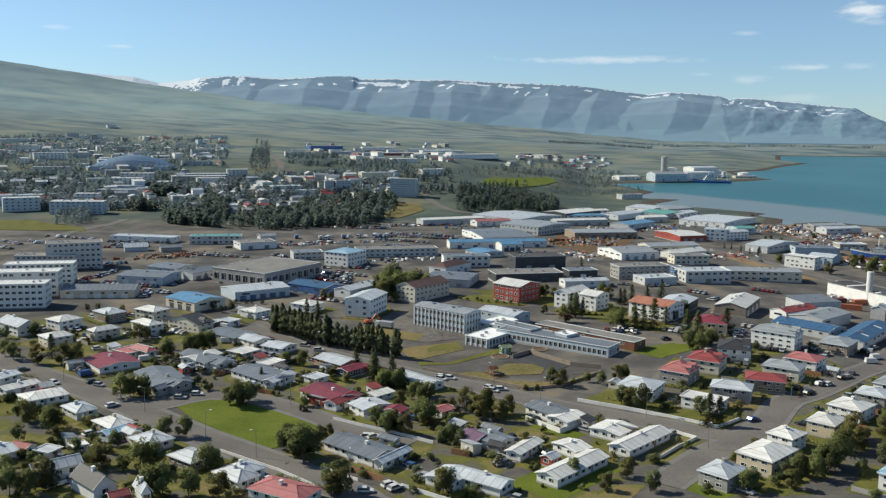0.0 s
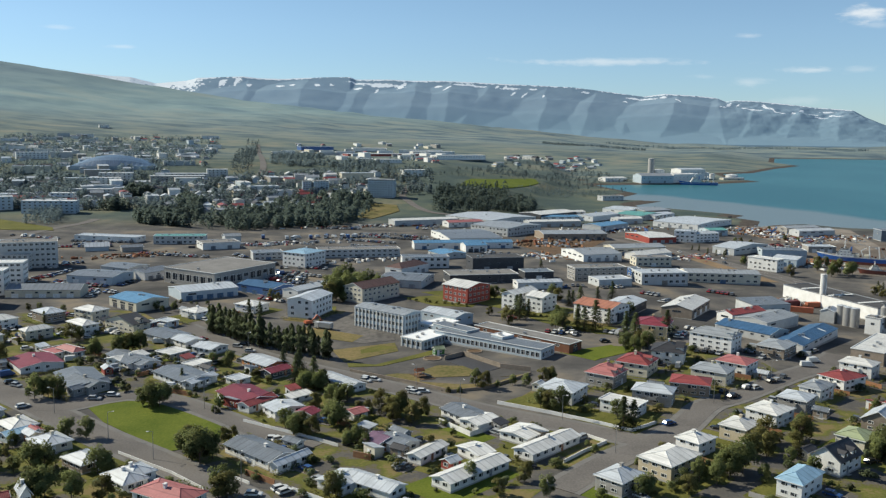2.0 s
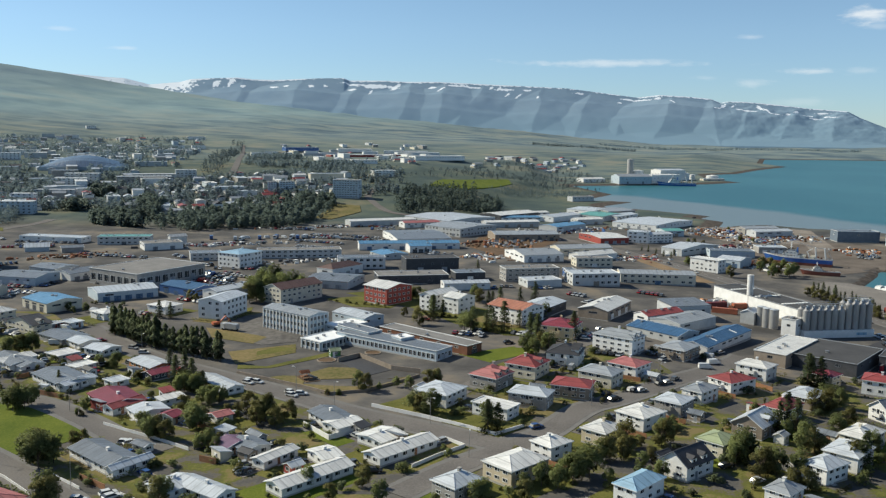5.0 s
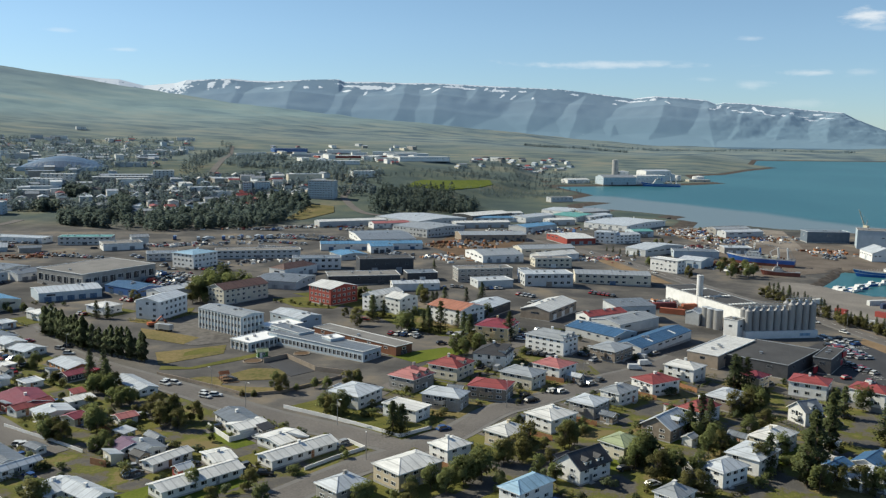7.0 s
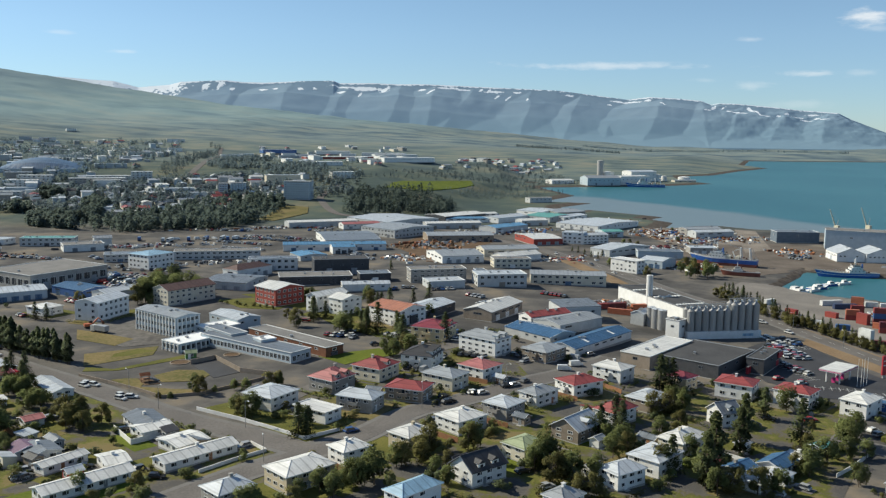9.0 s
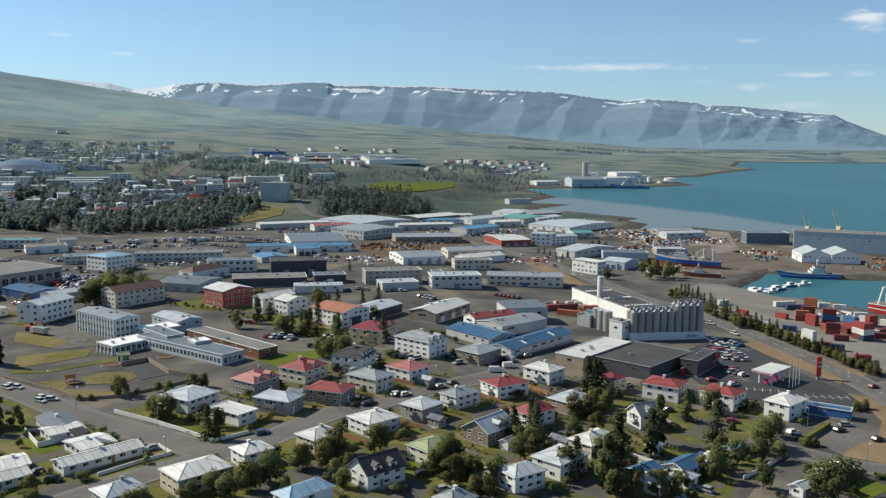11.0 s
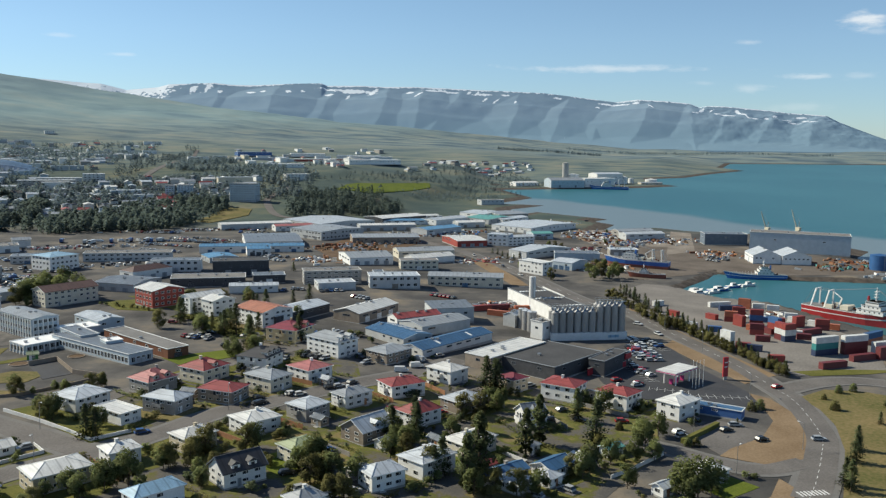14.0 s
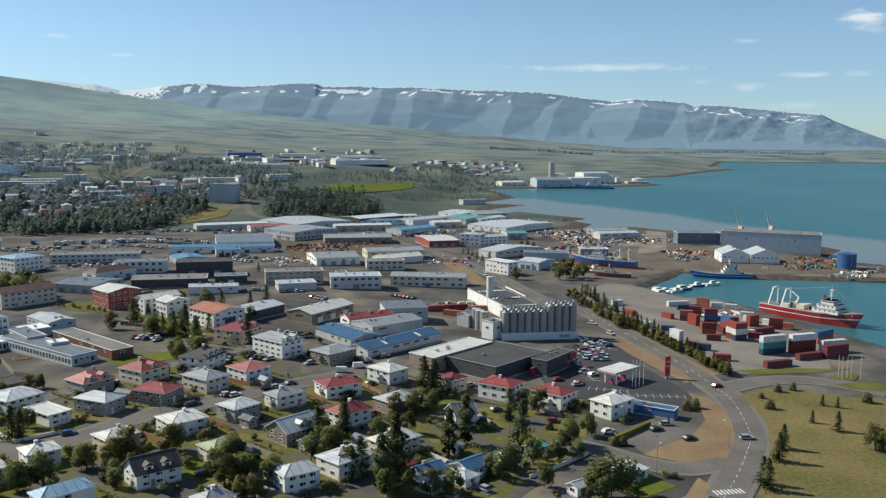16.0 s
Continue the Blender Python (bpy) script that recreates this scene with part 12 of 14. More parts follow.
tree(368.9, 285.5, 4.5, 'shrub')
tree(380.0, 290.6, 4.0, 'shrub')
tree(260.0, 208.0, 12.0)
tree(264.8, 211.9, 10.0)
tree(257.6, 210.1, 11.0)
tree(274.0, 247.7, 3.0, 'shrub')
tree(271.4, 247.7, 3.0, 'shrub')
tree(304.1, 280.0, 4.0, 'shrub')
tree(307.7, 281.7, 4.0, 'shrub')
tree(292.9, 264.7, 3.0, 'conifer', None, 1.3)
tree(-103.5, 265.6, 7.9)
tree(-107.0, 269.7, 6.9)
tree(-95.5, 258.9, 7.9)
tree(-93.7, 260.8, 6.9)
tree(-83.3, 290.0, 8.8)
tree(-79.6, 291.7, 7.9)
tree(-76.4, 291.4, 7.9)
tree(-60.4, 252.3, 6.9)
tree(-55.1, 251.9, 6.9)
tree(-44.3, 279.0, 8.8)
tree(-41.4, 280.7, 7.9)
tree(-46.7, 281.1, 6.9)
tree(-71.7, 229.3, 6.9)
tree(-60.9, 226.5, 8.8)
tree(-58.1, 228.2, 7.9)
tree(-43.9, 225.2, 7.9)
tree(-41.9, 225.1, 6.9)
tree(-54.1, 210.0, 8.8)
tree(-51.5, 209.8, 8.8)
tree(-45.2, 209.3, 7.9)
tree(-82.1, 216.0, 7.9)
tree(-79.4, 215.9, 7.9, 'conifer', None, 1.3)
tree(-100.5, 249.4, 5.9)
tree(-89.9, 246.6, 5.9)
tree(-74.1, 231.5, 5.9)
tree(-88.5, 212.6, 7.9)
tree(-84.3, 212.3, 6.9)
tree(-37.8, 208.8, 6.9)
tree(-81.9, 239.9, 4.9)
tree(-65.4, 226.8, 4.9)
tree(-87.9, 220.5, 5.9)
tree(-93.7, 222.9, 6.9)
tree(-55.9, 297.8, 2.9)
tree(-72.9, 245.3, 4.9)
tree(-19.3, 231.3, 10.8)
tree(-21.9, 233.4, 8.8)
tree(-16.7, 235.0, 8.8)
tree(-25.0, 247.6, 5.9)
tree(-13.8, 248.7, 4.9)
tree(3.6, 299.1, 6.9)
tree(8.2, 300.7, 6.9)
tree(6.6, 296.9, 5.9)
tree(3.2, 253.4, 6.9)
tree(8.3, 251.0, 6.9)
tree(6.4, 253.1, 5.9)
tree(15.7, 258.3, 8.8)
tree(13.9, 262.4, 6.9)
tree(17.8, 284.0, 6.9)
tree(14.5, 288.3, 5.9)
tree(34.1, 268.5, 8.8)
tree(31.5, 268.8, 6.9)
tree(41.1, 267.8, 6.9)
tree(-8.5, 208.5, 7.9)
tree(-10.6, 208.7, 6.9)
tree(16.8, 208.4, 6.9)
tree(-22.5, 279.2, 4.9)
tree(24.1, 241.6, 4.9)
tree(-39.8, 306.5, 5.9, 'conifer', None, 1.3)
tree(19.3, 244.1, 4.9)
tree(-123.6, 342.7, 9.8, 'conifer', None, 1.3)
tree(-116.5, 332.2, 8.8)
tree(-111.7, 331.9, 8.8)
tree(-114.6, 336.1, 7.9)
tree(-97.3, 368.7, 7.9)
tree(-95.6, 372.5, 5.9)
tree(-73.0, 348.9, 7.9)
tree(-66.0, 352.3, 8.8)
tree(-70.0, 350.7, 7.9)
tree(-80.2, 343.5, 7.9)
tree(-120.2, 402.2, 5.9, 'conifer', None, 1.3)
tree(-136.6, 339.7, 7.9)
tree(-142.3, 346.1, 6.9)
tree(-142.5, 378.0, 6.9)
tree(-137.1, 429.4, 3.9)
tree(-132.6, 431.0, 3.9)
tree(-120.0, 426.1, 3.9)
tree(-78.2, 430.9, 4.9)
tree(-69.5, 428.2, 4.9)
tree(-74.0, 424.6, 3.9)
tree(-125.4, 333.0, 7.9)
tree(-153.7, 374.8, 5.9)
tree(6.5, 455.7, 11.8)
tree(12.6, 461.2, 12.8)
tree(17.6, 474.7, 12.8)
tree(22.6, 484.1, 11.8)
tree(27.9, 475.7, 10.8)
tree(5.7, 485.6, 12.8)
tree(10.2, 501.2, 12.8)
tree(0.7, 474.2, 10.8)
tree(93.4, 404.1, 12.6, 'conifer', None, 1.3)
tree(93.0, 412.0, 10.7, 'conifer', None, 1.3)
tree(116.8, 448.0, 8.7)
tree(118.8, 441.8, 7.7)
tree(122.0, 431.4, 8.6, 'conifer', None, 1.3)
tree(117.7, 391.3, 9.6, 'conifer', None, 1.3)
tree(122.3, 376.9, 14.4, 'conifer', None, 1.3)
tree(147.6, 445.3, 10.5, 'conifer', None, 1.3)
tree(139.7, 444.2, 7.7, 'conifer', None, 1.3)
tree(130.3, 385.4, 8.6, 'conifer', None, 1.3)
tree(110.6, 386.9, 8.7, 'conifer', None, 1.3)
tree(145.6, 404.8, 7.7)
tree(149.8, 363.8, 12.4, 'conifer', None, 1.3)
tree(135.0, 342.1, 8.6)
tree(133.2, 346.2, 7.7)
tree(129.9, 551.6, 6.2, 'conifer', None, 1.3)
tree(87.9, 454.3, 7.8)
tree(85.6, 454.8, 6.8)
tree(91.7, 449.5, 6.8)
tree(80.3, 414.5, 4.9)
tree(279.9, 651.8, 5.0, 'conifer', None, 1.3)
tree(282.3, 645.5, 5.0, 'conifer', None, 1.3)
tree(283.0, 637.4, 5.0, 'conifer', None, 1.3)
tree(112.5, 413.8, 4.8)
tree(98.4, 410.9, 8.7, 'conifer', None, 1.3)
tree(-43.2, 382.5, 10.8, 'conifer', None, 1.3)
tree(-39.0, 382.2, 9.8, 'conifer', None, 1.3)
tree(-41.0, 392.2, 8.8, 'conifer', None, 1.3)
tree(-32.2, 415.4, 8.8, 'conifer', None, 1.3)
tree(-27.1, 415.0, 7.9, 'conifer', None, 1.3)
tree(-26.4, 456.8, 5.9)
tree(-23.4, 452.7, 4.9)
tree(9.9, 449.9, 5.9)
tree(7.2, 462.0, 5.9)
tree(266.7, 662.7, 4.0, 'conifer', None, 1.3)
tree(269.8, 656.5, 5.0, 'conifer', None, 1.3)
tree(271.2, 642.1, 5.0, 'conifer', None, 1.3)
tree(273.7, 631.8, 5.0, 'conifer', None, 1.3)
tree(277.1, 625.6, 5.0, 'conifer', None, 1.3)
tree(276.2, 589.1, 6.0)
tree(278.9, 595.0, 6.0)
tree(288.0, 541.9, 8.0)
tree(314.5, 542.2, 9.0)
tree(321.0, 549.9, 10.0)
tree(325.4, 541.5, 10.0)
tree(332.0, 549.1, 9.0)
tree(316.4, 564.3, 8.0)
tree(330.3, 581.6, 8.0)
tree(336.3, 573.1, 8.0)
tree(325.1, 582.0, 8.0)
tree(317.1, 703.9, 5.0)
tree(322.1, 705.6, 5.0)
tree(324.3, 691.3, 5.0)
tree(367.2, 722.5, 5.0)
tree(375.4, 715.8, 4.0)
tree(388.6, 801.8, 4.0)
tree_row(-44.6, 385.3, -19.5, 357.6, 20, 11.5, 'poplar', 0.7, 0, 1.05)
tree_row(-19.5, 357.6, 9.3, 337.4, 21, 10.5, 'poplar', 0.7, 0, 1.05)
tree_row(308.6, 482.0, 316.8, 402.5, 20, 5.5, 'broadleaf', 1.5, 1, 1.0)
tree_row(318.5, 408.5, 327.9, 363.3, 20, 5.5, 'broadleaf', 1.5, 1, 1.0)
tree_row(327.9, 363.3, 333.6, 320.4, 18, 4.5, 'broadleaf', 1.5, 1, 1.0)
tree_row(318.3, 495.4, 324.1, 418.2, 18, 6.5, 'conifer', 1.5, None, 1.1)
tree_row(325.0, 416.1, 331.1, 369.2, 16, 6.0, 'conifer', 1.5, None, 1.1)
tree_row(330.0, 369.0, 335.5, 322.4, 14, 5.5, 'conifer', 1.2, None, 1.1)

shrub(43.9, 453.2, 1.9, 1.2)
shrub(47.1, 451.0, 1.9, 1.2)
shrub(52.0, 450.3, 2.3, 1.2)
shrub(53.9, 447.6, 1.7, 1.2)
shrub(57.1, 444.6, 1.7, 1.2)
shrub(61.8, 444.0, 2.4, 1.2)
shrub(64.8, 440.6, 1.8, 1.2)
shrub(67.7, 439.6, 2.4, 1.2)
shrub(71.4, 436.3, 2.1, 1.2)
shrub(87.5, 416.6, 1.6, 1.2)
shrub(90.5, 414.0, 2.5, 1.2)
shrub(94.6, 413.2, 1.8, 1.2)
shrub(98.0, 411.5, 2.5, 1.2)
shrub(101.2, 409.7, 1.9, 1.2)
shrub(103.9, 407.8, 1.6, 1.2)
shrub(106.6, 406.9, 1.5, 1.2)
shrub(109.3, 404.8, 1.7, 1.2)
shrub(184.7, 346.3, 1.8, 1.2)
shrub(188.6, 347.9, 1.9, 1.2)
shrub(190.0, 351.0, 1.7, 1.2)
shrub(193.4, 353.4, 1.8, 1.2)
shrub(-73.1, 449.7, 1.5, 1.2)
shrub(-70.1, 447.1, 2.3, 1.2)
shrub(-65.0, 445.9, 1.8, 1.2)
shrub(-61.9, 445.1, 1.5, 1.2)
shrub(-56.9, 444.7, 2.5, 1.2)

# ---- walls and hedges ----
wall_run('garden_wall', [(66.4, 279.7), (72.6, 274.9), (82.0, 267.6), (92.5, 258.2), (102.2, 248.9), (111.5, 255.3)], 1.1, 0.25, 'white_wall', 'low white rendered garden wall along a street', 'wall')
wall_run('garden_wall', [(77.3, 226.9), (84.3, 233.9), (92.5, 240.6), (87.5, 247.2)], 1.0, 0.25, 'white_wall', 'low white rendered garden wall', 'wall')
wall_run('school_wall', [(17.5, 320.8), (30.3, 311.7), (42.5, 302.4), (52.4, 293.4), (64.1, 295.9), (74.3, 304.3), (83.1, 312.7)], 1.0, 0.30, 'brown_wall', 'low dark concrete wall round a playground', 'wall')
wall_run('court_wall', [(53.2, 334.9), (61.1, 341.7), (73.3, 322.3), (83.5, 316.6)], 1.8, 0.30, 'brown_wall', 'dark concrete wall of a sunken ball court', 'wall')
wall_run('terrace_wall', [(46.3, 262.3), (54.5, 249.6), (61.2, 254.7)], 1.6, 0.20, 'white_wall', 'white rendered terrace wall', 'wall')
wall_run('garden_fence', [(-13.0, 265.6), (-3.8, 258.8), (5.6, 252.1), (16.5, 243.3)], 1.0, 0.15, 'white_wall', 'low white fence in front of gardens', 'fence')
wall_run('garden_fence', [(-13.6, 225.7), (-4.4, 217.2)], 0.9, 0.15, 'white_wall', 'low white fence in front of a garden', 'fence')
wall_run('garden_fence', [(-42.8, 239.8), (-25.1, 224.7), (-14.9, 213.8)], 0.9, 0.15, 'white_wall', 'low white fence in front of gardens', 'fence')
wall_run('garden_fence', [(242.2, 222.7), (249.3, 228.5), (261.7, 240.2)], 1.1, 0.20, 'white_wall', 'white garden wall along a street', 'fence')
wall_run('wooden_fence', [(21.0, 235.1), (25.8, 232.5)], 1.8, 0.15, 'timber', 'reddish-brown wooden fence of a garden', 'fence')
wall_run('hedge', [(270.6, 249.8), (280.9, 259.3), (286.8, 265.0)], 1.5, 1.40, 'grass', 'clipped green hedge beside a driveway', 'hedge')
wall_run('guard_rail', [(277.5, 514.1), (284.1, 483.5)], 0.8, 0.20, 'trim', 'white roadside guard rail', 'guard rail')

# ---- school ----
hall(32.0, 391.5, 138.0, 29.2, 11.8, 8.6, 'gable', 1.0, 'pale_blue_wall', 'grey_roof', floors=3, win=2.1, piers=True, name='school_building', word='school building', doors=1)
hall(47.3, 362.1, 47.9, 17.7, 11.5, 3.5, 'flat', 0.3, 'pale_blue_wall', 'membrane_roof', win=2.4, piers=True, name='school_building', word='school building', doors=1)
hall(54.1, 385.8, 43.9, 15.4, 11.1, 3.7, 'flat', 0.3, 'pale_blue_wall', 'membrane_roof', name='school_building', word='school building', doors=1)
hall(74.2, 352.5, 49.8, 10.3, 50.8, 4.3, 'flat', 0.3, 'pale_blue_wall', 'slate_roof', win=2.2, glazed=True, name='school_building', word='school building', doors=1)
hall(59.1, 400.5, 134.5, 20.8, 12.1, 4.9, 'gable', 1.2, 'pale_blue_wall', 'silver_roof', name='school_building', word='school building', doors=1)
hall(89.0, 359.7, 44.2, 8.8, 48.2, 4.1, 'flat', 0.3, 'brick_wall', 'gravel_roof', win=9, name='school_building', word='school building', doors=1)
hall(78.1, 353.0, 35.7, 6.4, 6.4, 5.2, 'flat', 0.3, 'pale_blue_wall', 'membrane_roof', win=3, name='school_building', word='school building', doors=1)
hall(60.6, 369.5, 40.5, 7.4, 20.0, 5.3, 'flat', 0.3, 'pale_blue_wall', 'slate_roof', win=3, name='school_building', word='school building', doors=1)
climbing_frame(42.5, 312.2, 25)
sandpit(66.2, 347.8, 3.2)
sandpit(48.7, 337.8, 3.6)
house(51.5, 343.7, 20.0, 3.9, 2.9, 2.3, 'gable', 1.0, 'green_wall', 'green_roof', 1, 0.3, False, True, 3.0, 'play_hut', 'hut', 'play hut', group='garden sheds')

# ---- feed mill, store, fuel station ----
feed_mill(273.3, 385.0, 5.6)
tank(248.2, 405.1, 2.1, 9.0, 'silo_steel', 'grey steel grain tank beside the mill')
tank(249.2, 401.2, 2.1, 9.0, 'silo_steel', 'grey steel grain tank beside the mill')
tank(251.2, 398.2, 2.1, 9.0, 'silo_steel', 'grey steel grain tank beside the mill')
tank(259.3, 445.4, 1.6, 17.5, 'white_wall', 'slim white round mill tower', 'white_roof')
hall(267.6, 442.4, 14.4, 17.2, 67.4, 7.0, 'flat', 0.4, 'white_wall', 'black_felt', doors=0, win=3.5, lights=9)
hall(244.9, 409.6, 47.1, 8.6, 6.6, 5.5, 'gable', 1.4, 'white_wall', 'silver_roof', doors=1)
hall(252.9, 383.7, 41.0, 6.6, 6.6, 8.0, 'flat', 0.3, 'white_wall', 'gravel_roof', doors=0)
hall(247.8, 334.1, 44.8, 32.6, 25.2, 5.5, 'flat', 0.3, 'dark_wall', 'black_felt', doors=0, win=9, name='store_building', word='store building')
hall(231.5, 342.4, 45.2, 35.4, 12.3, 5.5, 'flat', 0.3, 'brown_wall', 'white_roof', doors=2, win=9, name='store_building', word='store wing')
hall(269.4, 331.0, 49.9, 20.9, 6.5, 6.0, 'flat', 0.3, 'dark_wall', 'black_felt', doors=0, win=30, name='store_entrance', word='store entrance')
hall(288.7, 277.7, 55.1, 4.6, 21.6, 3.0, 'flat', 0.2, 'blue_wall', 'blue_roof', doors=0, name='site_cabin', word='site cabin', win=5)
hall(509.5, 677.3, -25.0, 72.7, 21.6, 15.0, 'flat', 0.3, 'pale_blue_wall', 'gravel_roof', doors=0, win=30, name='shipyard_hall', word='shipyard hall')
hall(468.6, 727.8, -5.9, 34.8, 15.6, 9.0, 'flat', 0.3, 'dock_wall', 'slate_roof', doors=0, win=40, name='shipyard_hall', word='shipyard hall')
hall(456.9, 623.5, 81.2, 23.6, 19.2, 6.0, 'gable', 4.0, 'white_wall', 'silver_roof', doors=1, name='shipyard_shed', word='shipyard shed', win=3)
hall(476.2, 618.6, 81.7, 23.6, 20.0, 6.0, 'gable', 4.0, 'white_wall', 'silver_roof', doors=1, name='shipyard_shed', word='shipyard shed', win=3)
shop_panel(261.5, 324.5, 0.6, 6.0, 2.6, STORE_ROT)
shop_panel(275.2, 333.6, 0.6, 5.0, 2.2, STORE_ROT)
shop_panel(277.9, 335.8, 3.6, 4.5, 2.2, STORE_ROT)
fuel_station(290.3, 314.2, 40.0, 15, 8)
pylon_sign(309.8, 317.8, 20, 8.5, 2.3)
flagpole(293.5, 306.6, 10.0)
flagpole(294.5, 305.9, 10.0)
flagpole(296.2, 307.3, 10.0)
flagpole(298.0, 308.4, 10.0)
flagpole(374.5, 315.6, 8.5)
flagpole(375.5, 314.8, 8.5)
flagpole(377.8, 315.5, 8.5)
flagpole(378.9, 314.6, 8.5)
flagpole(383.4, 316.1, 8.5)

# ---- quays, containers, ships ----
containers(366.3, 353.9, 17.9, 12.19, ('navy', 'green', 'white'))
containers(380.1, 356.2, 15.3, 12.19, ('maroon', 'maroon', 'white'))
containers(393.3, 355.8, 13.5, 12.19, ('white', 'white'))
containers(377.5, 344.7, 18.8, 12.19, ('maroon',))
containers(390.0, 347.4, 19.9, 12.19, ('maroon', 'maroon'))
containers(398.2, 373.8, 32.2, 12.19, ('orange', 'blue'))
containers(394.5, 401.5, -31.6, 6.06, ('orange',))
containers(389.3, 408.9, -50.0, 6.06, ('white',))
containers(383.3, 417.5, -51.6, 6.06, ('white',))
containers(380.5, 407.3, 24.6, 6.06, ('red', 'red'))
containers(378.8, 391.4, 24.7, 12.19, ('maroon',))
containers(362.2, 378.5, 16.3, 6.06, ('navy', 'white', 'red'))
containers(350.5, 378.2, -14.6, 6.06, ('maroon',))
containers(360.1, 381.1, -72.1, 6.06, ('maroon', 'white', 'red'))
containers(362.0, 392.4, -67.0, 6.06, ('red', 'red', 'blue'))
containers(360.0, 393.7, -73.7, 6.06, ('maroon',))
containers(352.9, 410.3, -68.5, 6.06, ('red', 'red'))
containers(355.5, 400.1, -48.4, 6.06, ('orange',))
containers(361.3, 410.5, -18.1, 6.06, ('maroon', 'blue', 'red'))
containers(328.8, 433.9, -60.5, 6.06, ('red',))
containers(345.4, 425.8, -60.0, 6.06, ('red',))
containers(363.3, 446.9, 1.1, 12.19, ('navy',))
containers(361.1, 456.9, 10.1, 12.19, ('white',))
containers(372.8, 452.2, -34.5, 6.06, ('orange', 'orange'))
containers(380.3, 451.9, -15.4, 6.06, ('white',))
containers(386.1, 447.5, -22.0, 6.06, ('white',))
containers(329.2, 365.4, -66.7, 6.06, ('white', 'white', 'white'))
containers(336.2, 397.6, -19.6, 6.06, ('blue',))
containers(336.3, 365.4, -18.5, 6.06, ('red',))
containers(339.5, 361.1, -33.3, 6.06, ('navy',))
containers(341.1, 343.6, -9.6, 6.06, ('red',))
containers(328.3, 407.2, -42.5, 6.06, ('white',))
containers(329.2, 460.1, 24.1, 6.06, ('white',))
containers(232.6, 443.1, 18.8, 12.19, ('red',))
containers(240.8, 431.1, -28.1, 12.19, ('orange',))
containers(256.3, 445.3, 9.7, 12.19, ('orange',))
containers(242.1, 446.7, 15.3, 12.19, ('maroon',))
containers(359.2, 333.2, 16.9, 12.19, ('maroon',))
containers(360.6, 429.9, -20, 6.06, ('red', 'red'))
containers(352.5, 419.5, -20, 6.06, ('red', 'orange'))
containers(367.6, 418.6, -20, 6.06, ('blue',))
containers(368.8, 403.6, -20, 6.06, ('red', 'red'))
containers(369.8, 388.0, -20, 6.06, ('white',))
containers(370.8, 381.6, -20, 6.06, ('maroon',))
containers(386.2, 427.1, -20, 6.06, ('white',))
containers(388.6, 400.2, -20, 6.06, ('maroon', 'red'))
containers(353.2, 391.0, -20, 6.06, ('red', 'maroon'))
ribbon('quay_edge', [(447.0, 272.0), (427.0, 366.0), (400.0, 474.0)], 1.4, 'quay_stone', 'pale yellow-edged concrete quay above the water', 'quay', 0.4, 4.0, 3)
ribbon('quay_edge', [(407.0, 582.0), (443.0, 554.0), (524.0, 541.0), (642.0, 531.0)], 1.6, 'rock', 'dark concrete quay above the water', 'quay', 0.3, 4.0, 3)
ship(419.0, 428.8, -55.3, 50.6, 11.5, -2.0, 'hull_red', 'hull_red', 'white_wall', 0.22, 1.75, 'red and white stern trawler moored at the container quay')
ship(425.5, 561.0, 171.2, 38.1, 8.5, -2.0, 'hull_blue', 'hull_blue', 'white_wall', -0.12, 1.2, 'blue fishing vessel with a white deckhouse at the dark quay', False)
ship(358.0, 597.7, 147.9, 43.2, 9.5, 0.2, 'hull_blue', 'hull_rust', 'white_wall', 0.12, 1.3, 'large blue trawler with a rust-red underside on a slipway', True, True)
ship(351.2, 552.7, 160.5, 23.1, 5.5, 0.1, 'hull_rust', 'hull_rust', 'white_wall', 0.1, 1.3, 'small dark red fishing boat hauled out on a slipway', False, True)
small_boat(366.5, 509.6, 34.6, 16.0, 'white_wall', 'white motor yacht moored in the basin')
small_boat(365.9, 501.6, 25.9, 16.0, 'white_wall', 'white motor boat moored in the basin')
small_boat(383.7, 516.2, 22.8, 16.0, 'hull_blue', 'dark blue motor boat moored in the basin')
small_boat(397.5, 527.5, 16.9, 11.0, 'hull_blue', 'dark blue motor boat moored in the basin')
small_boat(378.0, 508.5, 25.0, 9.0, 'white_wall', 'small white motor boat moored in the basin')
small_boat(408.5, 532.0, 17.0, 10.0, 'white_wall', 'small white motor boat moored in the basin')
tank(523.3, 587.4, 6.2, 10.2, 'tank_blue', 'large blue steel storage tank on the pier', 'tank_blue')
crane(513.3, 745.0, 20, 9, 110, 0.9)
crane(535.7, 735.0, 22, 9, 110, 0.9)

# ---- plant on the point ----
hall(427.9, 1513.8, 22.8, 44.4, 20.0, 6.0, 'gable', 2.0, 'white_wall', 'white_roof', name='fish_plant', word='fish plant hall', doors=2, win=8)
hall(492.8, 1495.1, 12.3, 60.1, 30.0, 12.0, 'gable', 4.0, 'pale_blue_wall', 'grey_roof', name='fish_plant', word='fish plant hall', doors=2, win=8)
hall(550.7, 1519.7, 24.1, 63.9, 30.0, 14.0, 'flat', 0.4, 'white_wall', 'white_roof', name='fish_plant', word='fish plant hall', doors=2, win=8)
hall(589.0, 1597.9, 18.2, 52.9, 30.0, 18.0, 'gable', 2.0, 'white_wall', 'silver_roof', name='fish_plant', word='fish plant hall', doors=2, win=8)
hall(671.9, 1598.8, 9.5, 42.3, 14.0, 3.0, 'gable', 1.0, 'cream_wall', 'grey_roof', name='fish_plant', word='fish plant hall', doors=2, win=8)
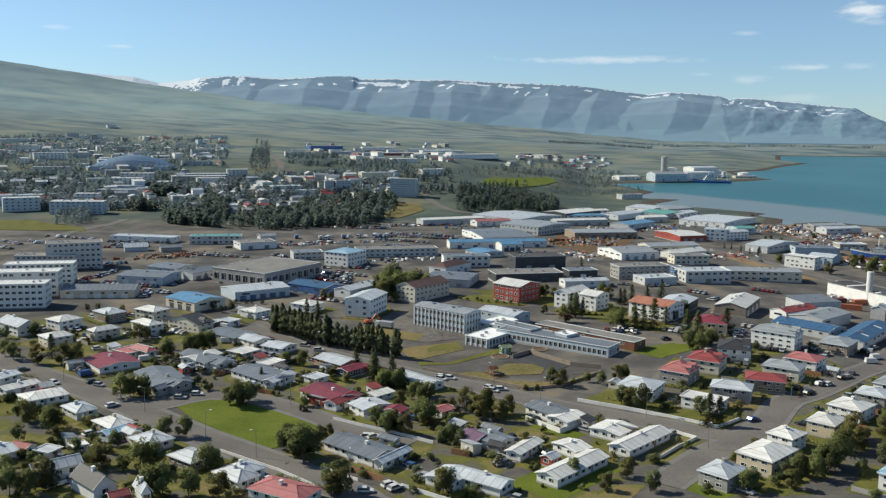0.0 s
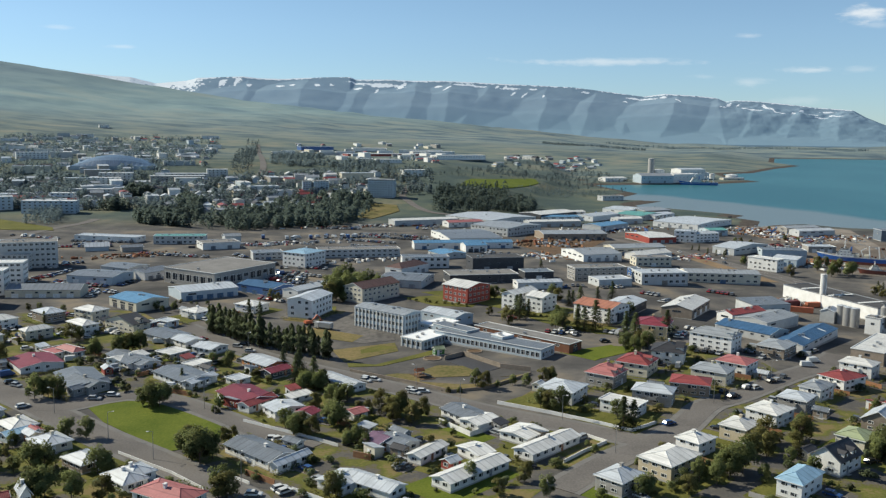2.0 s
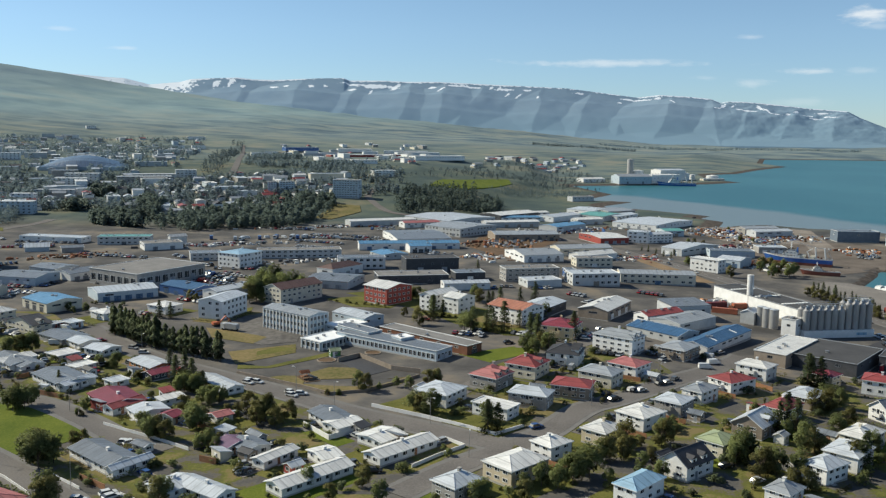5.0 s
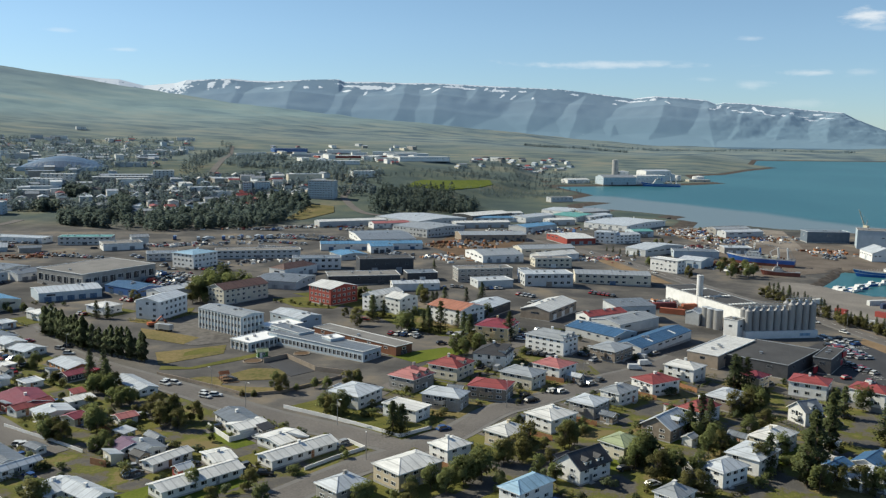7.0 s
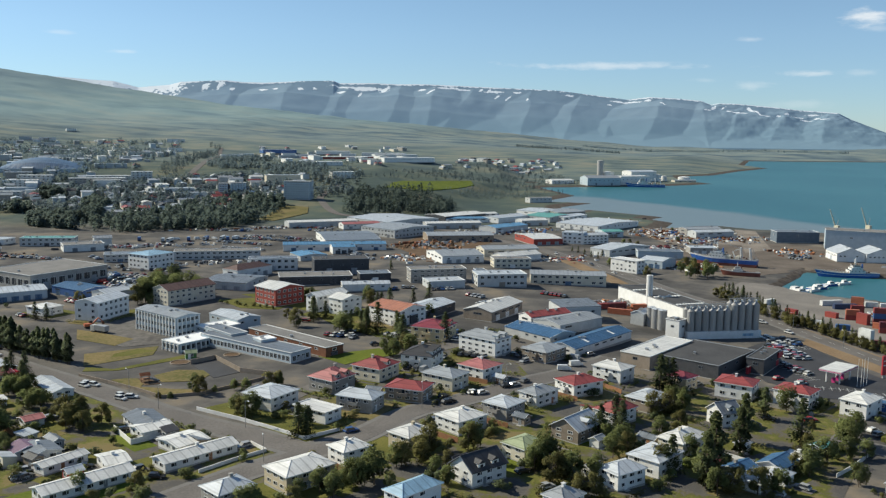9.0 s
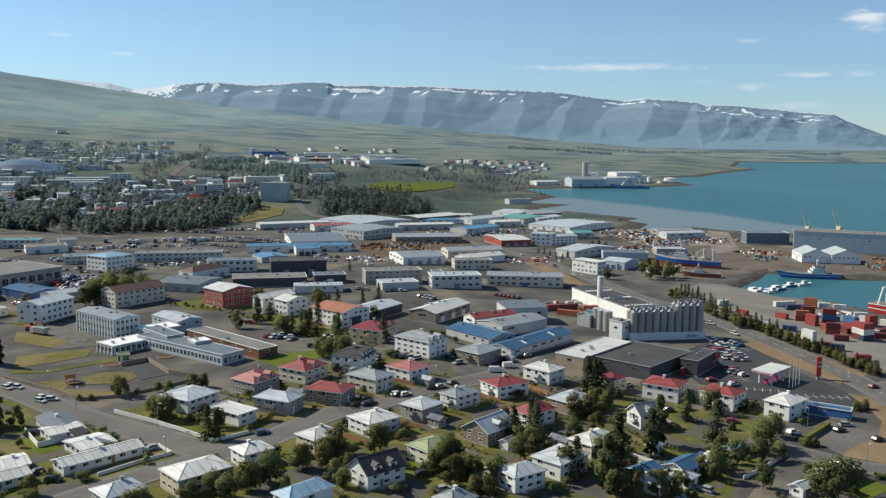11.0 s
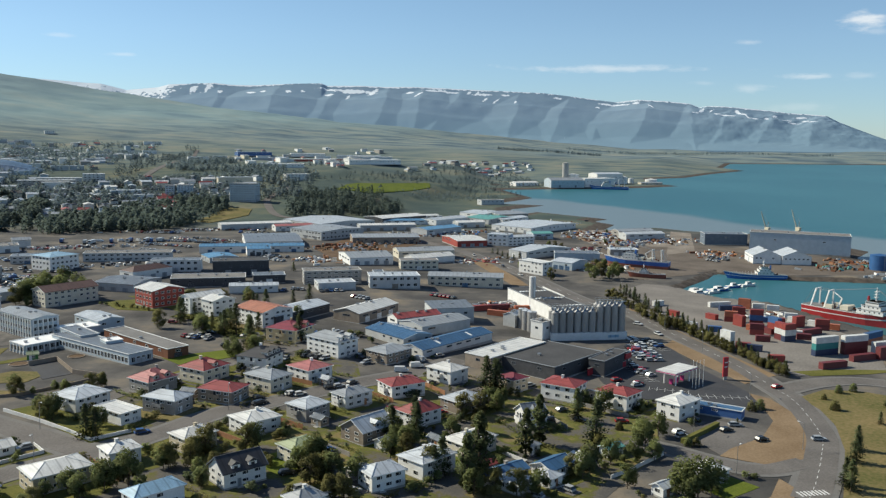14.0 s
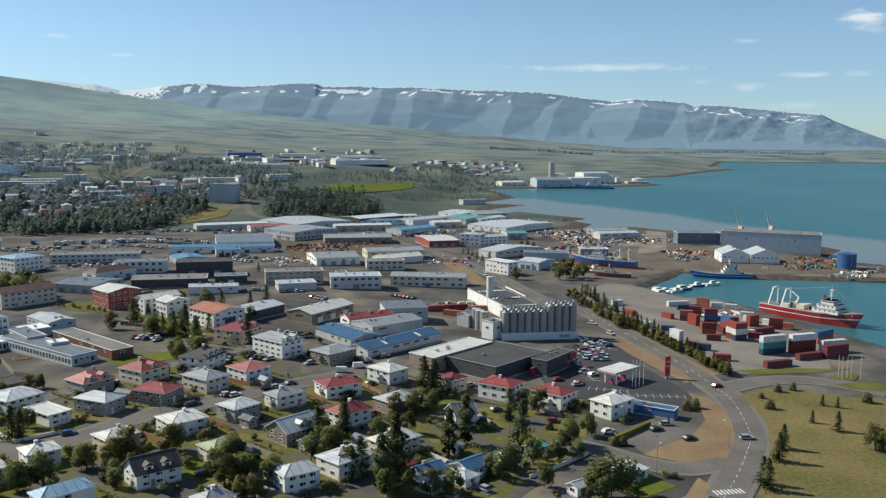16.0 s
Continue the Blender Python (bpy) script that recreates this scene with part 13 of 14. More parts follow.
tank(506.3, 1552.5, 5.5, 38, 'concrete', 'tall grey concrete plant tower', 'concrete')
tank(604.7, 1601.8, 9.0, 14.0, 'white_wall', 'white steel storage tank on the point', 'white_roof')
tank(622.2, 1605.5, 9.0, 12.0, 'white_wall', 'white steel storage tank on the point', 'white_roof')
tank(642.3, 1620.3, 5.0, 9.0, 'white_wall', 'white steel storage tank on the point', 'white_roof')
tank(679.3, 1618.4, 11.0, 8.0, 'white_wall', 'white steel storage tank on the point', 'white_roof')
tank(521.9, 1558.3, 10.0, 18.0, 'white_wall', 'white steel storage tank on the point', 'white_roof')
ship(566.4, 1479.2, 170.7, 61.8, 12, -2.0, 'hull_blue', 'hull_blue', 'white_wall', 0.1, 1.1, 'blue and white ship moored at the far point')

# ---- far quarters ----
hall(-479.1, 1363.9, 25.0, 43.5, 14.0, 10.0, 'flat', 0.4, 'white_wall', 'white_roof', floors=3, name='apartment_block', word='block of flats', doors=0, win=5.0)
hall(-288.5, 891.5, 2.6, 50.0, 14.0, 12.0, 'flat', 0.4, 'pale_blue_wall', 'white_roof', floors=4, name='apartment_block', word='block of flats', doors=0, win=5.0)
hall(-349.2, 910.3, 25.0, 33.4, 14.0, 13.0, 'flat', 0.4, 'pale_blue_wall', 'white_roof', floors=4, name='apartment_block', word='block of flats', doors=0, win=5.0)
hall(-303.7, 971.2, 0.5, 24.1, 12.0, 9.0, 'flat', 0.4, 'white_wall', 'white_roof', floors=3, name='apartment_block', word='block of flats', doors=0, win=5.0)
hall(-286.1, 1007.7, 5.9, 46.0, 12.0, 8.0, 'flat', 0.4, 'pale_grey_wall', 'white_roof', floors=3, name='apartment_block', word='block of flats', doors=0, win=5.0)
hall(-297.3, 1093.6, 14.3, 38.4, 14.0, 8.0, 'flat', 0.4, 'white_wall', 'white_roof', floors=3, name='apartment_block', word='block of flats', doors=0, win=5.0)
hall(-290.1, 1120.7, 4.7, 38.9, 14.0, 10.0, 'flat', 0.4, 'pale_grey_wall', 'white_roof', floors=3, name='apartment_block', word='block of flats', doors=0, win=5.0)
hall(-214.4, 1108.7, 16.5, 63.2, 14.0, 9.0, 'flat', 0.4, 'grey_wall', 'white_roof', floors=3, name='apartment_block', word='block of flats', doors=0, win=5.0)
hall(-209.2, 1137.0, 12.1, 50.6, 14.0, 8.0, 'flat', 0.4, 'pale_grey_wall', 'white_roof', floors=3, name='apartment_block', word='block of flats', doors=0, win=5.0)
hall(-177.9, 1170.5, 14.0, 25.8, 14.0, 9.0, 'flat', 0.4, 'pale_grey_wall', 'white_roof', floors=3, name='apartment_block', word='block of flats', doors=0, win=5.0)
hall(-123.0, 1042.3, 1.4, 60.7, 18.0, 4.0, 'flat', 0.4, 'white_wall', 'silver_roof', floors=1, name='apartment_block', word='block of flats', doors=0, win=5.0)
hall(-54.3, 1043.2, 7.2, 10.1, 14.0, 14.0, 'flat', 0.4, 'pale_blue_wall', 'gravel_roof', floors=6, name='apartment_block', word='block of flats', doors=0, win=3.2)
hall(-39.9, 1047.2, 22.6, 18.0, 14.0, 14.0, 'flat', 0.4, 'pale_blue_wall', 'gravel_roof', floors=6, name='apartment_block', word='block of flats', doors=0, win=3.2)
hall(32.4, 1022.3, -12.3, 29.4, 16.0, 20.0, 'flat', 0.4, 'pale_blue_wall', 'gravel_roof', floors=8, name='apartment_block', word='block of flats', doors=0, win=3.2)
hall(73.7, 1197.4, 23.4, 30.7, 14.0, 8.0, 'flat', 0.4, 'white_wall', 'white_roof', floors=3, name='apartment_block', word='block of flats', doors=0, win=5.0)
hall(43.6, 1435.5, 7.1, 40.8, 24.0, 6.0, 'flat', 0.4, 'white_wall', 'white_roof', floors=1, name='apartment_block', word='block of flats', doors=0, win=5.0)
hall(5.3, 2270.5, 9.8, 84.2, 30.0, 8.0, 'flat', 0.4, 'white_wall', 'white_roof', floors=1, name='apartment_block', word='block of flats', doors=0, win=5.0)
hall(7.2, 1451.4, 0.7, 23.4, 24.0, 6.0, 'flat', 0.4, 'white_wall', 'silver_roof', floors=1, name='apartment_block', word='block of flats', doors=0, win=5.0)
hall(47.1, 2077.1, 25.0, 204.5, 30.0, 6.0, 'flat', 0.4, 'red_wall', 'white_roof', floors=1, name='apartment_block', word='block of flats', doors=0, win=5.0)
hall(132.9, 2235.4, -4.2, 106.4, 30.0, 7.0, 'flat', 0.4, 'white_wall', 'silver_roof', floors=1, name='apartment_block', word='block of flats', doors=0, win=5.0)
hall(-127.7, 2263.0, 25.0, 85.0, 30.0, 9.0, 'flat', 0.4, 'blue_wall', 'slate_roof', floors=1, name='apartment_block', word='block of flats', doors=0, win=5.0)
hall(-39.4, 932.7, 2.3, 17.5, 12.0, 5.0, 'flat', 0.4, 'cream_wall', 'white_roof', floors=1, name='apartment_block', word='block of flats', doors=0, win=5.0)
hall(170.6, 1609.1, 25.0, 99.6, 26.0, 8.0, 'flat', 0.4, 'white_wall', 'white_roof', floors=1, name='apartment_block', word='block of flats', doors=0, win=5.0)
hall(113.8, 1479.9, 16.3, 17.2, 20.0, 7.0, 'flat', 0.4, 'white_wall', 'white_roof', floors=1, name='apartment_block', word='block of flats', doors=0, win=5.0)
hall(159.8, 2200.7, 17.8, 108.0, 26.0, 7.0, 'flat', 0.4, 'white_wall', 'white_roof', floors=1, name='apartment_block', word='block of flats', doors=0, win=5.0)
hall(-364.8, 1424.0, 25.0, 27.8, 14.0, 6.0, 'flat', 0.4, 'white_wall', 'white_roof', floors=2, name='apartment_block', word='block of flats', doors=0, win=5.0)
hall(-333.6, 1426.7, 25.0, 26.0, 14.0, 6.0, 'flat', 0.4, 'white_wall', 'white_roof', floors=2, name='apartment_block', word='block of flats', doors=0, win=5.0)
hall(-827.7, 2135.5, 25.0, 64.7, 24.0, 6.0, 'flat', 0.4, 'white_wall', 'white_roof', floors=1, name='apartment_block', word='block of flats', doors=0, win=5.0)
hall(-757.9, 2665.7, 25.0, 26.2, 20.0, 8.0, 'flat', 0.4, 'white_wall', 'white_roof', floors=2, name='apartment_block', word='block of flats', doors=0, win=5.0)
dome_hall(-327.2, 1249.1, 8, 105, 62, 14)
quarter([(-392.7, 948.5), (-264.6, 912.2), (-255.3, 980.9), (-151.4, 915.8), (-182.9, 1110.6), (-252.6, 1107.7), (-346.1, 1149.8), (-451.6, 1094.3)], 100, 3, 0.16, 20, False)
quarter([(-470.3, 1140.8), (-190.9, 1160.4), (-409.9, 2507.9), (-929.0, 2269.0)], 220, 4, 0.30, 20, True)
quarter([(-146.7, 889.0), (-78.9, 877.7), (-14.1, 1015.8), (21.4, 1017.1), (24.8, 1191.0), (-118.5, 1183.5), (-182.4, 1110.6)], 92, 5, 0.08, 20, False)
quarter([(-144.2, 1579.4), (113.1, 1343.3), (215.7, 2575.6), (-213.6, 2344.8)], 40, 6, 0.45, 20, False)
quarter([(222.8, 1540.2), (338.3, 1653.2), (500.5, 1886.9), (555.9, 2116.7), (394.0, 2164.9), (235.8, 1631.3)], 46, 7, 0.02, 20, True)
quarter([(-240.5, 577.9), (-271.8, 655.2), (-73.1, 705.1), (-76.4, 656.7)], 4, 8, 0.16, 20, False)

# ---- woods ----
woods([(-132.8, 782.5), (-86.9, 762.8), (-57.1, 784.9), (-11.0, 793.5), (6.8, 848.9), (21.2, 908.8), (20.8, 990.6), (-27.0, 1002.4), (-81.1, 973.8), (-82.5, 876.0), (-149.0, 903.4)], 520, 10.5, 0.12, 1, clumps=36, size=1.3, clear=-0.22, haze_tint='mid')
woods([(-244.5, 841.5), (-219.6, 900.6), (-182.6, 810.5), (-128.0, 782.1), (-154.1, 944.6), (-230.1, 1036.3), (-268.5, 1033.1), (-271.7, 965.8)], 380, 10.5, 0.12, 2, clumps=36, size=1.3, clear=-0.22, haze_tint='mid')
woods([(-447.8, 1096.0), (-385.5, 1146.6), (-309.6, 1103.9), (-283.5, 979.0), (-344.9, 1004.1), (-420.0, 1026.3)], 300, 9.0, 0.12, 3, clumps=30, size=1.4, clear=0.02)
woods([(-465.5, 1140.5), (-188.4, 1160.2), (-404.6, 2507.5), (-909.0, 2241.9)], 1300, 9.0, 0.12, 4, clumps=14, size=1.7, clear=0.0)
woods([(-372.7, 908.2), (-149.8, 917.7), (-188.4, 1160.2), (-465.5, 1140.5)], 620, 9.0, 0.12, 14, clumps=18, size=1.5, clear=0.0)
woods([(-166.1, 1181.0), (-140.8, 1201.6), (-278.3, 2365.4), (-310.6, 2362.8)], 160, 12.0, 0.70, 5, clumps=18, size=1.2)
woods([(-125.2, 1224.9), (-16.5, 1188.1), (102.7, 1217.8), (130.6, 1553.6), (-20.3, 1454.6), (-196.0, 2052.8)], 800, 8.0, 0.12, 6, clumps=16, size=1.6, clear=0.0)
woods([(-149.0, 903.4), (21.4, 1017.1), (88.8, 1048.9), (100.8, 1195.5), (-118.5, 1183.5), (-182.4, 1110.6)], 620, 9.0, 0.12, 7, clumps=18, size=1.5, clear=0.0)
woods([(83.2, 920.4), (106.6, 910.4), (158.1, 938.9), (193.8, 938.1), (210.9, 1034.1), (175.2, 1029.2), (187.9, 1106.2), (98.2, 1064.5)], 420, 11.0, 0.60, 8, haze_tint='mid', size=1.2)
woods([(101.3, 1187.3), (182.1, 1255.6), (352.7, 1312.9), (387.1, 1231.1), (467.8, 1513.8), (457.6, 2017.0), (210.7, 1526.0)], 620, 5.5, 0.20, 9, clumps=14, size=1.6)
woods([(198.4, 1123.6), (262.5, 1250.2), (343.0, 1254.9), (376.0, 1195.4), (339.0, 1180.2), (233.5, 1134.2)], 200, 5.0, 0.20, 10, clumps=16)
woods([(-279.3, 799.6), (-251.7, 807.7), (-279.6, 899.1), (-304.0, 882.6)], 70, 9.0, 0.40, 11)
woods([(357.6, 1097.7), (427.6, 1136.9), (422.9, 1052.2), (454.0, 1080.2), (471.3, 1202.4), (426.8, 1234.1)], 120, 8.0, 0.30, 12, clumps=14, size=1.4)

woods([(880, 3300), (1500, 3420), (2050, 3560), (2050, 3640), (1500, 3500), (880, 3370)], 620, 8.0, 0.8, 15, haze_tint="haze", label="haze-tinted dark plantation strip across the far shore", clumps=12, size=1.7)
woods([(560, 2980), (900, 2900), (920, 2960), (600, 3050)], 320, 8.0, 0.8, 16, haze_tint="haze", label="haze-tinted dark plantation strip across the far shore", clumps=12, size=1.7)

# ---- cars ----
car_park(-41.6, 567.6, 31.6, 6, 2.7, 0.85, 0)
car_park(-39.4, 518.6, -35.7, 4, 2.7, 0.85, 1)
car_park(-33.7, 537.2, -38.6, 5, 2.7, 0.85, 2)
car_park(-18.3, 519.9, -18.9, 5, 2.7, 0.85, 3)
car_park(-18.0, 538.0, -24.3, 4, 2.7, 0.85, 4)
car_park(-22.2, 498.3, -35.2, 2, 2.7, 0.85, 5)
car_park(-163.0, 521.0, 52.2, 5, 2.7, 0.85, 6)
car_park(-158.3, 534.6, 76.2, 9, 2.7, 0.85, 7)
car_park(-141.4, 504.4, -10.0, 7, 2.7, 0.85, 8)
car_park(-177.1, 683.9, -9.0, 18, 2.7, 0.85, 9)
car_park(-179.1, 665.8, -8.0, 11, 2.7, 0.85, 10)
car_park(-269.1, 679.5, -45.8, 12, 2.7, 0.85, 11)
car_park(-260.7, 648.7, -39.8, 6, 2.7, 0.85, 12)
car_park(-254.1, 683.7, -53.8, 7, 2.7, 0.85, 13)
car_park(-81.6, 504.8, -4.5, 4, 2.7, 0.85, 14)
car_park(-101.3, 530.3, 60.9, 6, 2.7, 0.85, 15)
car_park(23.7, 738.0, -31.7, 9, 2.7, 0.85, 16)
car_park(55.0, 728.0, -26.9, 5, 2.7, 0.85, 17)
car_park(59.0, 728.8, -30.1, 10, 2.7, 0.85, 18)
car_park(21.3, 723.5, -12.4, 10, 2.7, 0.85, 19)
car_park(293.5, 365.7, -85.8, 12, 2.7, 0.85, 20)
car_park(288.9, 353.9, -83.3, 9, 2.7, 0.85, 21)
car_park(280.4, 335.2, -84.8, 8, 2.7, 0.85, 22)
car_park(299.5, 373.4, -77.3, 6, 2.7, 0.85, 23)
car_park(291.4, 352.3, -79.5, 8, 2.7, 0.85, 24)
car_park(287.0, 349.6, -79.3, 3, 2.7, 0.85, 25)
car_park(282.4, 323.6, -55.7, 3, 2.7, 0.85, 26)
car_park(276.5, 308.7, -57.7, 2, 2.7, 0.85, 27)
car_park(157.7, 336.9, -28.0, 5, 2.7, 0.85, 28)
car_park(111.3, 372.3, -61.2, 5, 2.7, 0.85, 29)
car_park(132.6, 368.0, -39.7, 6, 2.7, 0.85, 30)
car_park(383.4, 718.2, -77.9, 7, 2.7, 0.85, 31)
car_park(244.5, 795.5, -56.0, 6, 2.7, 0.85, 32)
car_park(218.0, 826.9, -67.4, 6, 2.7, 0.85, 33)
car_park(72.9, 805.4, -34.1, 9, 2.7, 0.85, 34)
car_park(-2.4, 782.8, -10.3, 14, 2.7, 0.85, 35)
car_park(139.8, 484.0, -17.8, 3, 2.7, 0.85, 36)
car_park(175.2, 443.8, 44.6, 3, 2.7, 0.85, 37)
car_park(429.6, 633.9, -63.6, 7, 2.7, 0.85, 38)
car_park(422.0, 624.3, -58.8, 4, 2.7, 0.85, 39)
car_park(386.2, 700.8, -29.3, 3, 2.7, 0.85, 40)
car_park(159.0, 685.9, -59.6, 10, 2.7, 0.85, 41)
car_park(134.2, 604.8, -50.0, 5, 2.7, 0.85, 42)
car_park(-66.2, 612.2, -53.2, 10, 2.7, 0.85, 43)
car_park(-35.8, 533.0, -36.3, 18, 2.7, 0.85, 44)
car_park(-26.3, 516.3, -35.3, 10, 2.7, 0.85, 45)
car(-63.6, 290.1, 33, 'black', False)
car(-28.6, 357.2, -28, 'silver', False)
car(-22.6, 349.8, -5, 'white', False)
car(23.5, 307.3, -38, 'white', False)
car(39.9, 291.9, -33, 'white', False)
car(-2.0, 248.8, -6, 'white', False)
car(3.6, 213.5, 32, 'white', False)
car(67.5, 224.3, -4, 'black', False)
car(33.4, 226.9, 41, 'silver', False)
car(114.9, 253.9, 27, 'blue', False)
car(156.4, 288.3, 35, 'white', False)
car(145.1, 279.3, 27, 'black', False)
car(168.5, 298.0, 34, 'silver', False)
car(172.8, 302.9, 47, 'grey', False)
car(205.5, 345.3, 35, 'silver', False)
car(159.0, 220.4, 23, 'black', False)
car(163.3, 210.6, 29, 'silver', False)
car(143.6, 284.3, 42, 'black', False)
car(312.5, 251.2, -3, 'silver', False)
car(324.3, 305.9, 27, 'red', False)
car(272.1, 254.8, 25, 'silver', False)
car(287.6, 259.9, 22, 'black', False)
car(292.4, 264.7, -4, 'silver', False)
car(295.0, 251.4, 22, 'black', False)
car(240.9, 279.9, 31, 'grey', False)
car(257.6, 268.6, -3, 'red', False)
car(268.5, 315.6, 21, 'red', False)
car(274.1, 309.2, 23, 'silver', False)
car(198.0, 338.2, 25, 'white', False)
car(-127.3, 324.1, 43, 'grey', False)
car(-110.4, 306.9, -33, 'white', False)
car(-97.8, 307.9, 41, 'black', False)
car(-94.4, 303.8, -28, 'silver', False)
car(-83.5, 280.9, 41, 'white', False)
car(-63.9, 288.4, -3, 'silver', False)
car(-59.1, 292.0, -5, 'white', False)
car(-0.6, 248.7, 35, 'white', False)
car(5.0, 211.4, 40, 'white', False)
car(-2.4, 210.0, -4, 'white', False)
car(33.9, 225.9, 24, 'silver', False)
car(26.7, 308.0, -31, 'white', False)
car(42.9, 293.4, -5, 'white', False)
car(-110.0, 354.7, 28, 'white', False)
car(-127.2, 481.4, 22, 'silver', False)
car(-91.5, 372.2, -4, 'silver', False)
car(121.3, 356.7, 17, 'black', False)
car(89.9, 404.8, -4, 'red', False)
car(111.0, 380.9, -4, 'black', False)
car(251.2, 645.9, -82, 'white', False)
car(259.7, 628.4, -68, 'silver', False)
car(265.1, 593.5, -82, 'grey', False)
car(271.1, 557.9, -74, 'white', False)
car(304.5, 412.5, -45, 'white', False)
car(307.6, 391.0, -70, 'white', False)
car(144.3, 278.3, 29, 'black', False)
car(154.1, 288.3, 42, 'black', False)
car(153.6, 288.7, 24, 'white', False)
car(165.6, 296.2, 23, 'black', False)
car(244.5, 269.4, -32, 'black', False)
car(272.3, 258.5, 26, 'white', False)
car(23.8, 309.5, -28, 'white', False)
car(39.2, 295.0, -43, 'white', False)
car(33.5, 231.1, 22, 'silver', False)
car(-26.3, 360.2, -6, 'black', False)
car(-61.2, 364.6, -4, 'white', True)
car(196.0, 327.3, 12, 'white', True)
car(240.7, 327.1, -49, 'white', True)
car(190.1, 320.1, -4, 'white', True)
car(-42.2, 300.5, -25, 'white', True)
car(-35.9, 718.5, 6, 'white', True)
car(-20.9, 722.6, 48, 'white', True)
car(-7.3, 722.6, -40, 'white', True)
car(8.1, 723.5, -30, 'white', True)
car(34.7, 724.5, -4, 'white', True)
car(-87.0, 337.0, 29, 'white', True)
car(-61.2, 364.9, 18, 'white', True)
car(-146.8, 497.0, 64, 'white')
car(-144.4, 495.7, 242, 'white')
car(-141.9, 494.4, 240, 'white')
car(-139.6, 493.1, 65, 'red')
car(-137.1, 491.9, 240, 'blue')
car(-134.8, 490.6, 243, 'silver')
car(-132.3, 489.3, 239, 'silver')
car(-129.9, 488.0, 65, 'red')
car(-127.5, 486.7, 61, 'grey')
car(-168.6, 570.3, 119, 'red')
car(-166.2, 571.9, 304, 'black')
car(-163.9, 573.4, 123, 'silver')
car(-161.5, 575.1, 303, 'blue')
car(-159.1, 576.6, 124, 'black')
car(-93.8, 518.5, 44, 'white')
car(-91.9, 516.3, 45, 'red')
car(-89.9, 514.2, 41, 'white', True)
car(-46.7, 547.4, 50, 'white')
car(-44.3, 545.3, 51, 'white')
car(-42.1, 543.4, 49, 'silver', True)
car(-39.7, 541.4, 232, 'black')
car(-37.3, 539.5, 231, 'grey')
car(-35.0, 537.5, 233, 'white')
car(-32.7, 535.6, 229, 'black')
car(-30.3, 533.6, 228, 'blue', True)
car(-34.5, 515.2, 232, 'red')
car(-32.3, 513.3, 233, 'red', True)
car(-27.8, 509.4, 49, 'red')
car(-32.1, 595.5, 247, 'grey')
car(-29.5, 594.3, 64, 'red')
car(-27.0, 593.2, 249, 'black')
car(-24.6, 591.9, 249, 'grey')
car(-19.5, 589.6, 62, 'grey')
car(-17.1, 588.5, 247, 'blue')
car(-14.5, 587.3, 65, 'white')
car(-12.0, 586.1, 245, 'red')
car(-9.6, 584.9, 249, 'white')
car(-7.0, 583.7, 246, 'grey')
car(-4.5, 582.6, 67, 'grey')
car(-12.9, 557.7, 68, 'white')
car(-10.2, 556.4, 245, 'red')
car(-4.9, 553.7, 245, 'silver')
car(-24.9, 535.7, 245, 'grey')
car(-22.3, 534.3, 63, 'red')
car(-17.1, 531.4, 243, 'white')
car(-14.4, 529.9, 60, 'silver')
car(-11.8, 528.4, 62, 'white')
car(-9.2, 527.0, 58, 'grey')
car(-6.6, 525.5, 63, 'white')
car(-133.8, 619.6, 254, 'red')
car(-128.6, 617.8, 76, 'red')
car(-126.0, 616.9, 253, 'grey')
car(-120.6, 615.1, 256, 'grey')
car(-118.0, 614.3, 71, 'grey')
car(-115.3, 613.3, 252, 'white')
car(-112.8, 612.5, 72, 'blue')
car(-110.1, 611.7, 256, 'grey')
car(-107.5, 610.7, 256, 'silver')
car(-102.1, 608.9, 76, 'silver')
car(-99.6, 608.1, 249, 'white')
car(-96.9, 607.2, 249, 'red')
car(-94.3, 606.3, 74, 'silver')
car(-89.0, 604.6, 254, 'silver')
car(-86.4, 603.7, 250, 'grey')
car(-31.9, 458.4, 232, 'red')
car(-29.6, 456.8, 238, 'grey')
car(-27.4, 455.3, 53, 'red')
car(-22.9, 452.1, 52, 'white')
car(-20.6, 450.4, 55, 'silver')
car(-16.1, 447.3, 234, 'silver')
car(-13.8, 445.7, 55, 'blue')
car(-11.5, 444.1, 236, 'black', True)
car(-9.3, 442.5, 237, 'blue')
car(-7.0, 440.9, 58, 'white')
car(-4.8, 439.2, 56, 'blue')
car(-258.1, 721.2, 66, 'black')
car(-247.8, 716.5, 247, 'white', True)
car(-245.3, 715.2, 64, 'blue')
car(-242.7, 714.1, 249, 'grey')
car(-240.2, 712.9, 246, 'silver', True)
car(-235.0, 710.5, 248, 'grey')
car(-232.4, 709.2, 62, 'red')
car(-229.9, 708.1, 249, 'grey')
car(-227.3, 706.9, 64, 'white')
car(-224.8, 705.7, 247, 'blue')
car(-222.2, 704.5, 67, 'red')
car(-219.6, 703.2, 248, 'white')
car(-217.0, 702.1, 63, 'white')
car(-1.7, 707.6, 242, 'silver')
car(3.5, 705.0, 67, 'silver')
car(6.1, 703.6, 240, 'blue')
car(8.7, 702.3, 248, 'black')
car(11.3, 701.0, 68, 'white')
car(13.9, 699.6, 246, 'grey')
car(16.5, 698.3, 67, 'silver')
car(19.1, 696.9, 243, 'white')
car(21.7, 695.5, 62, 'red')
car(24.3, 694.2, 68, 'grey')
car(26.9, 692.8, 68, 'blue')
car(29.4, 691.4, 60, 'red')
car(32.1, 690.1, 248, 'white')
car(37.3, 687.2, 241, 'grey')
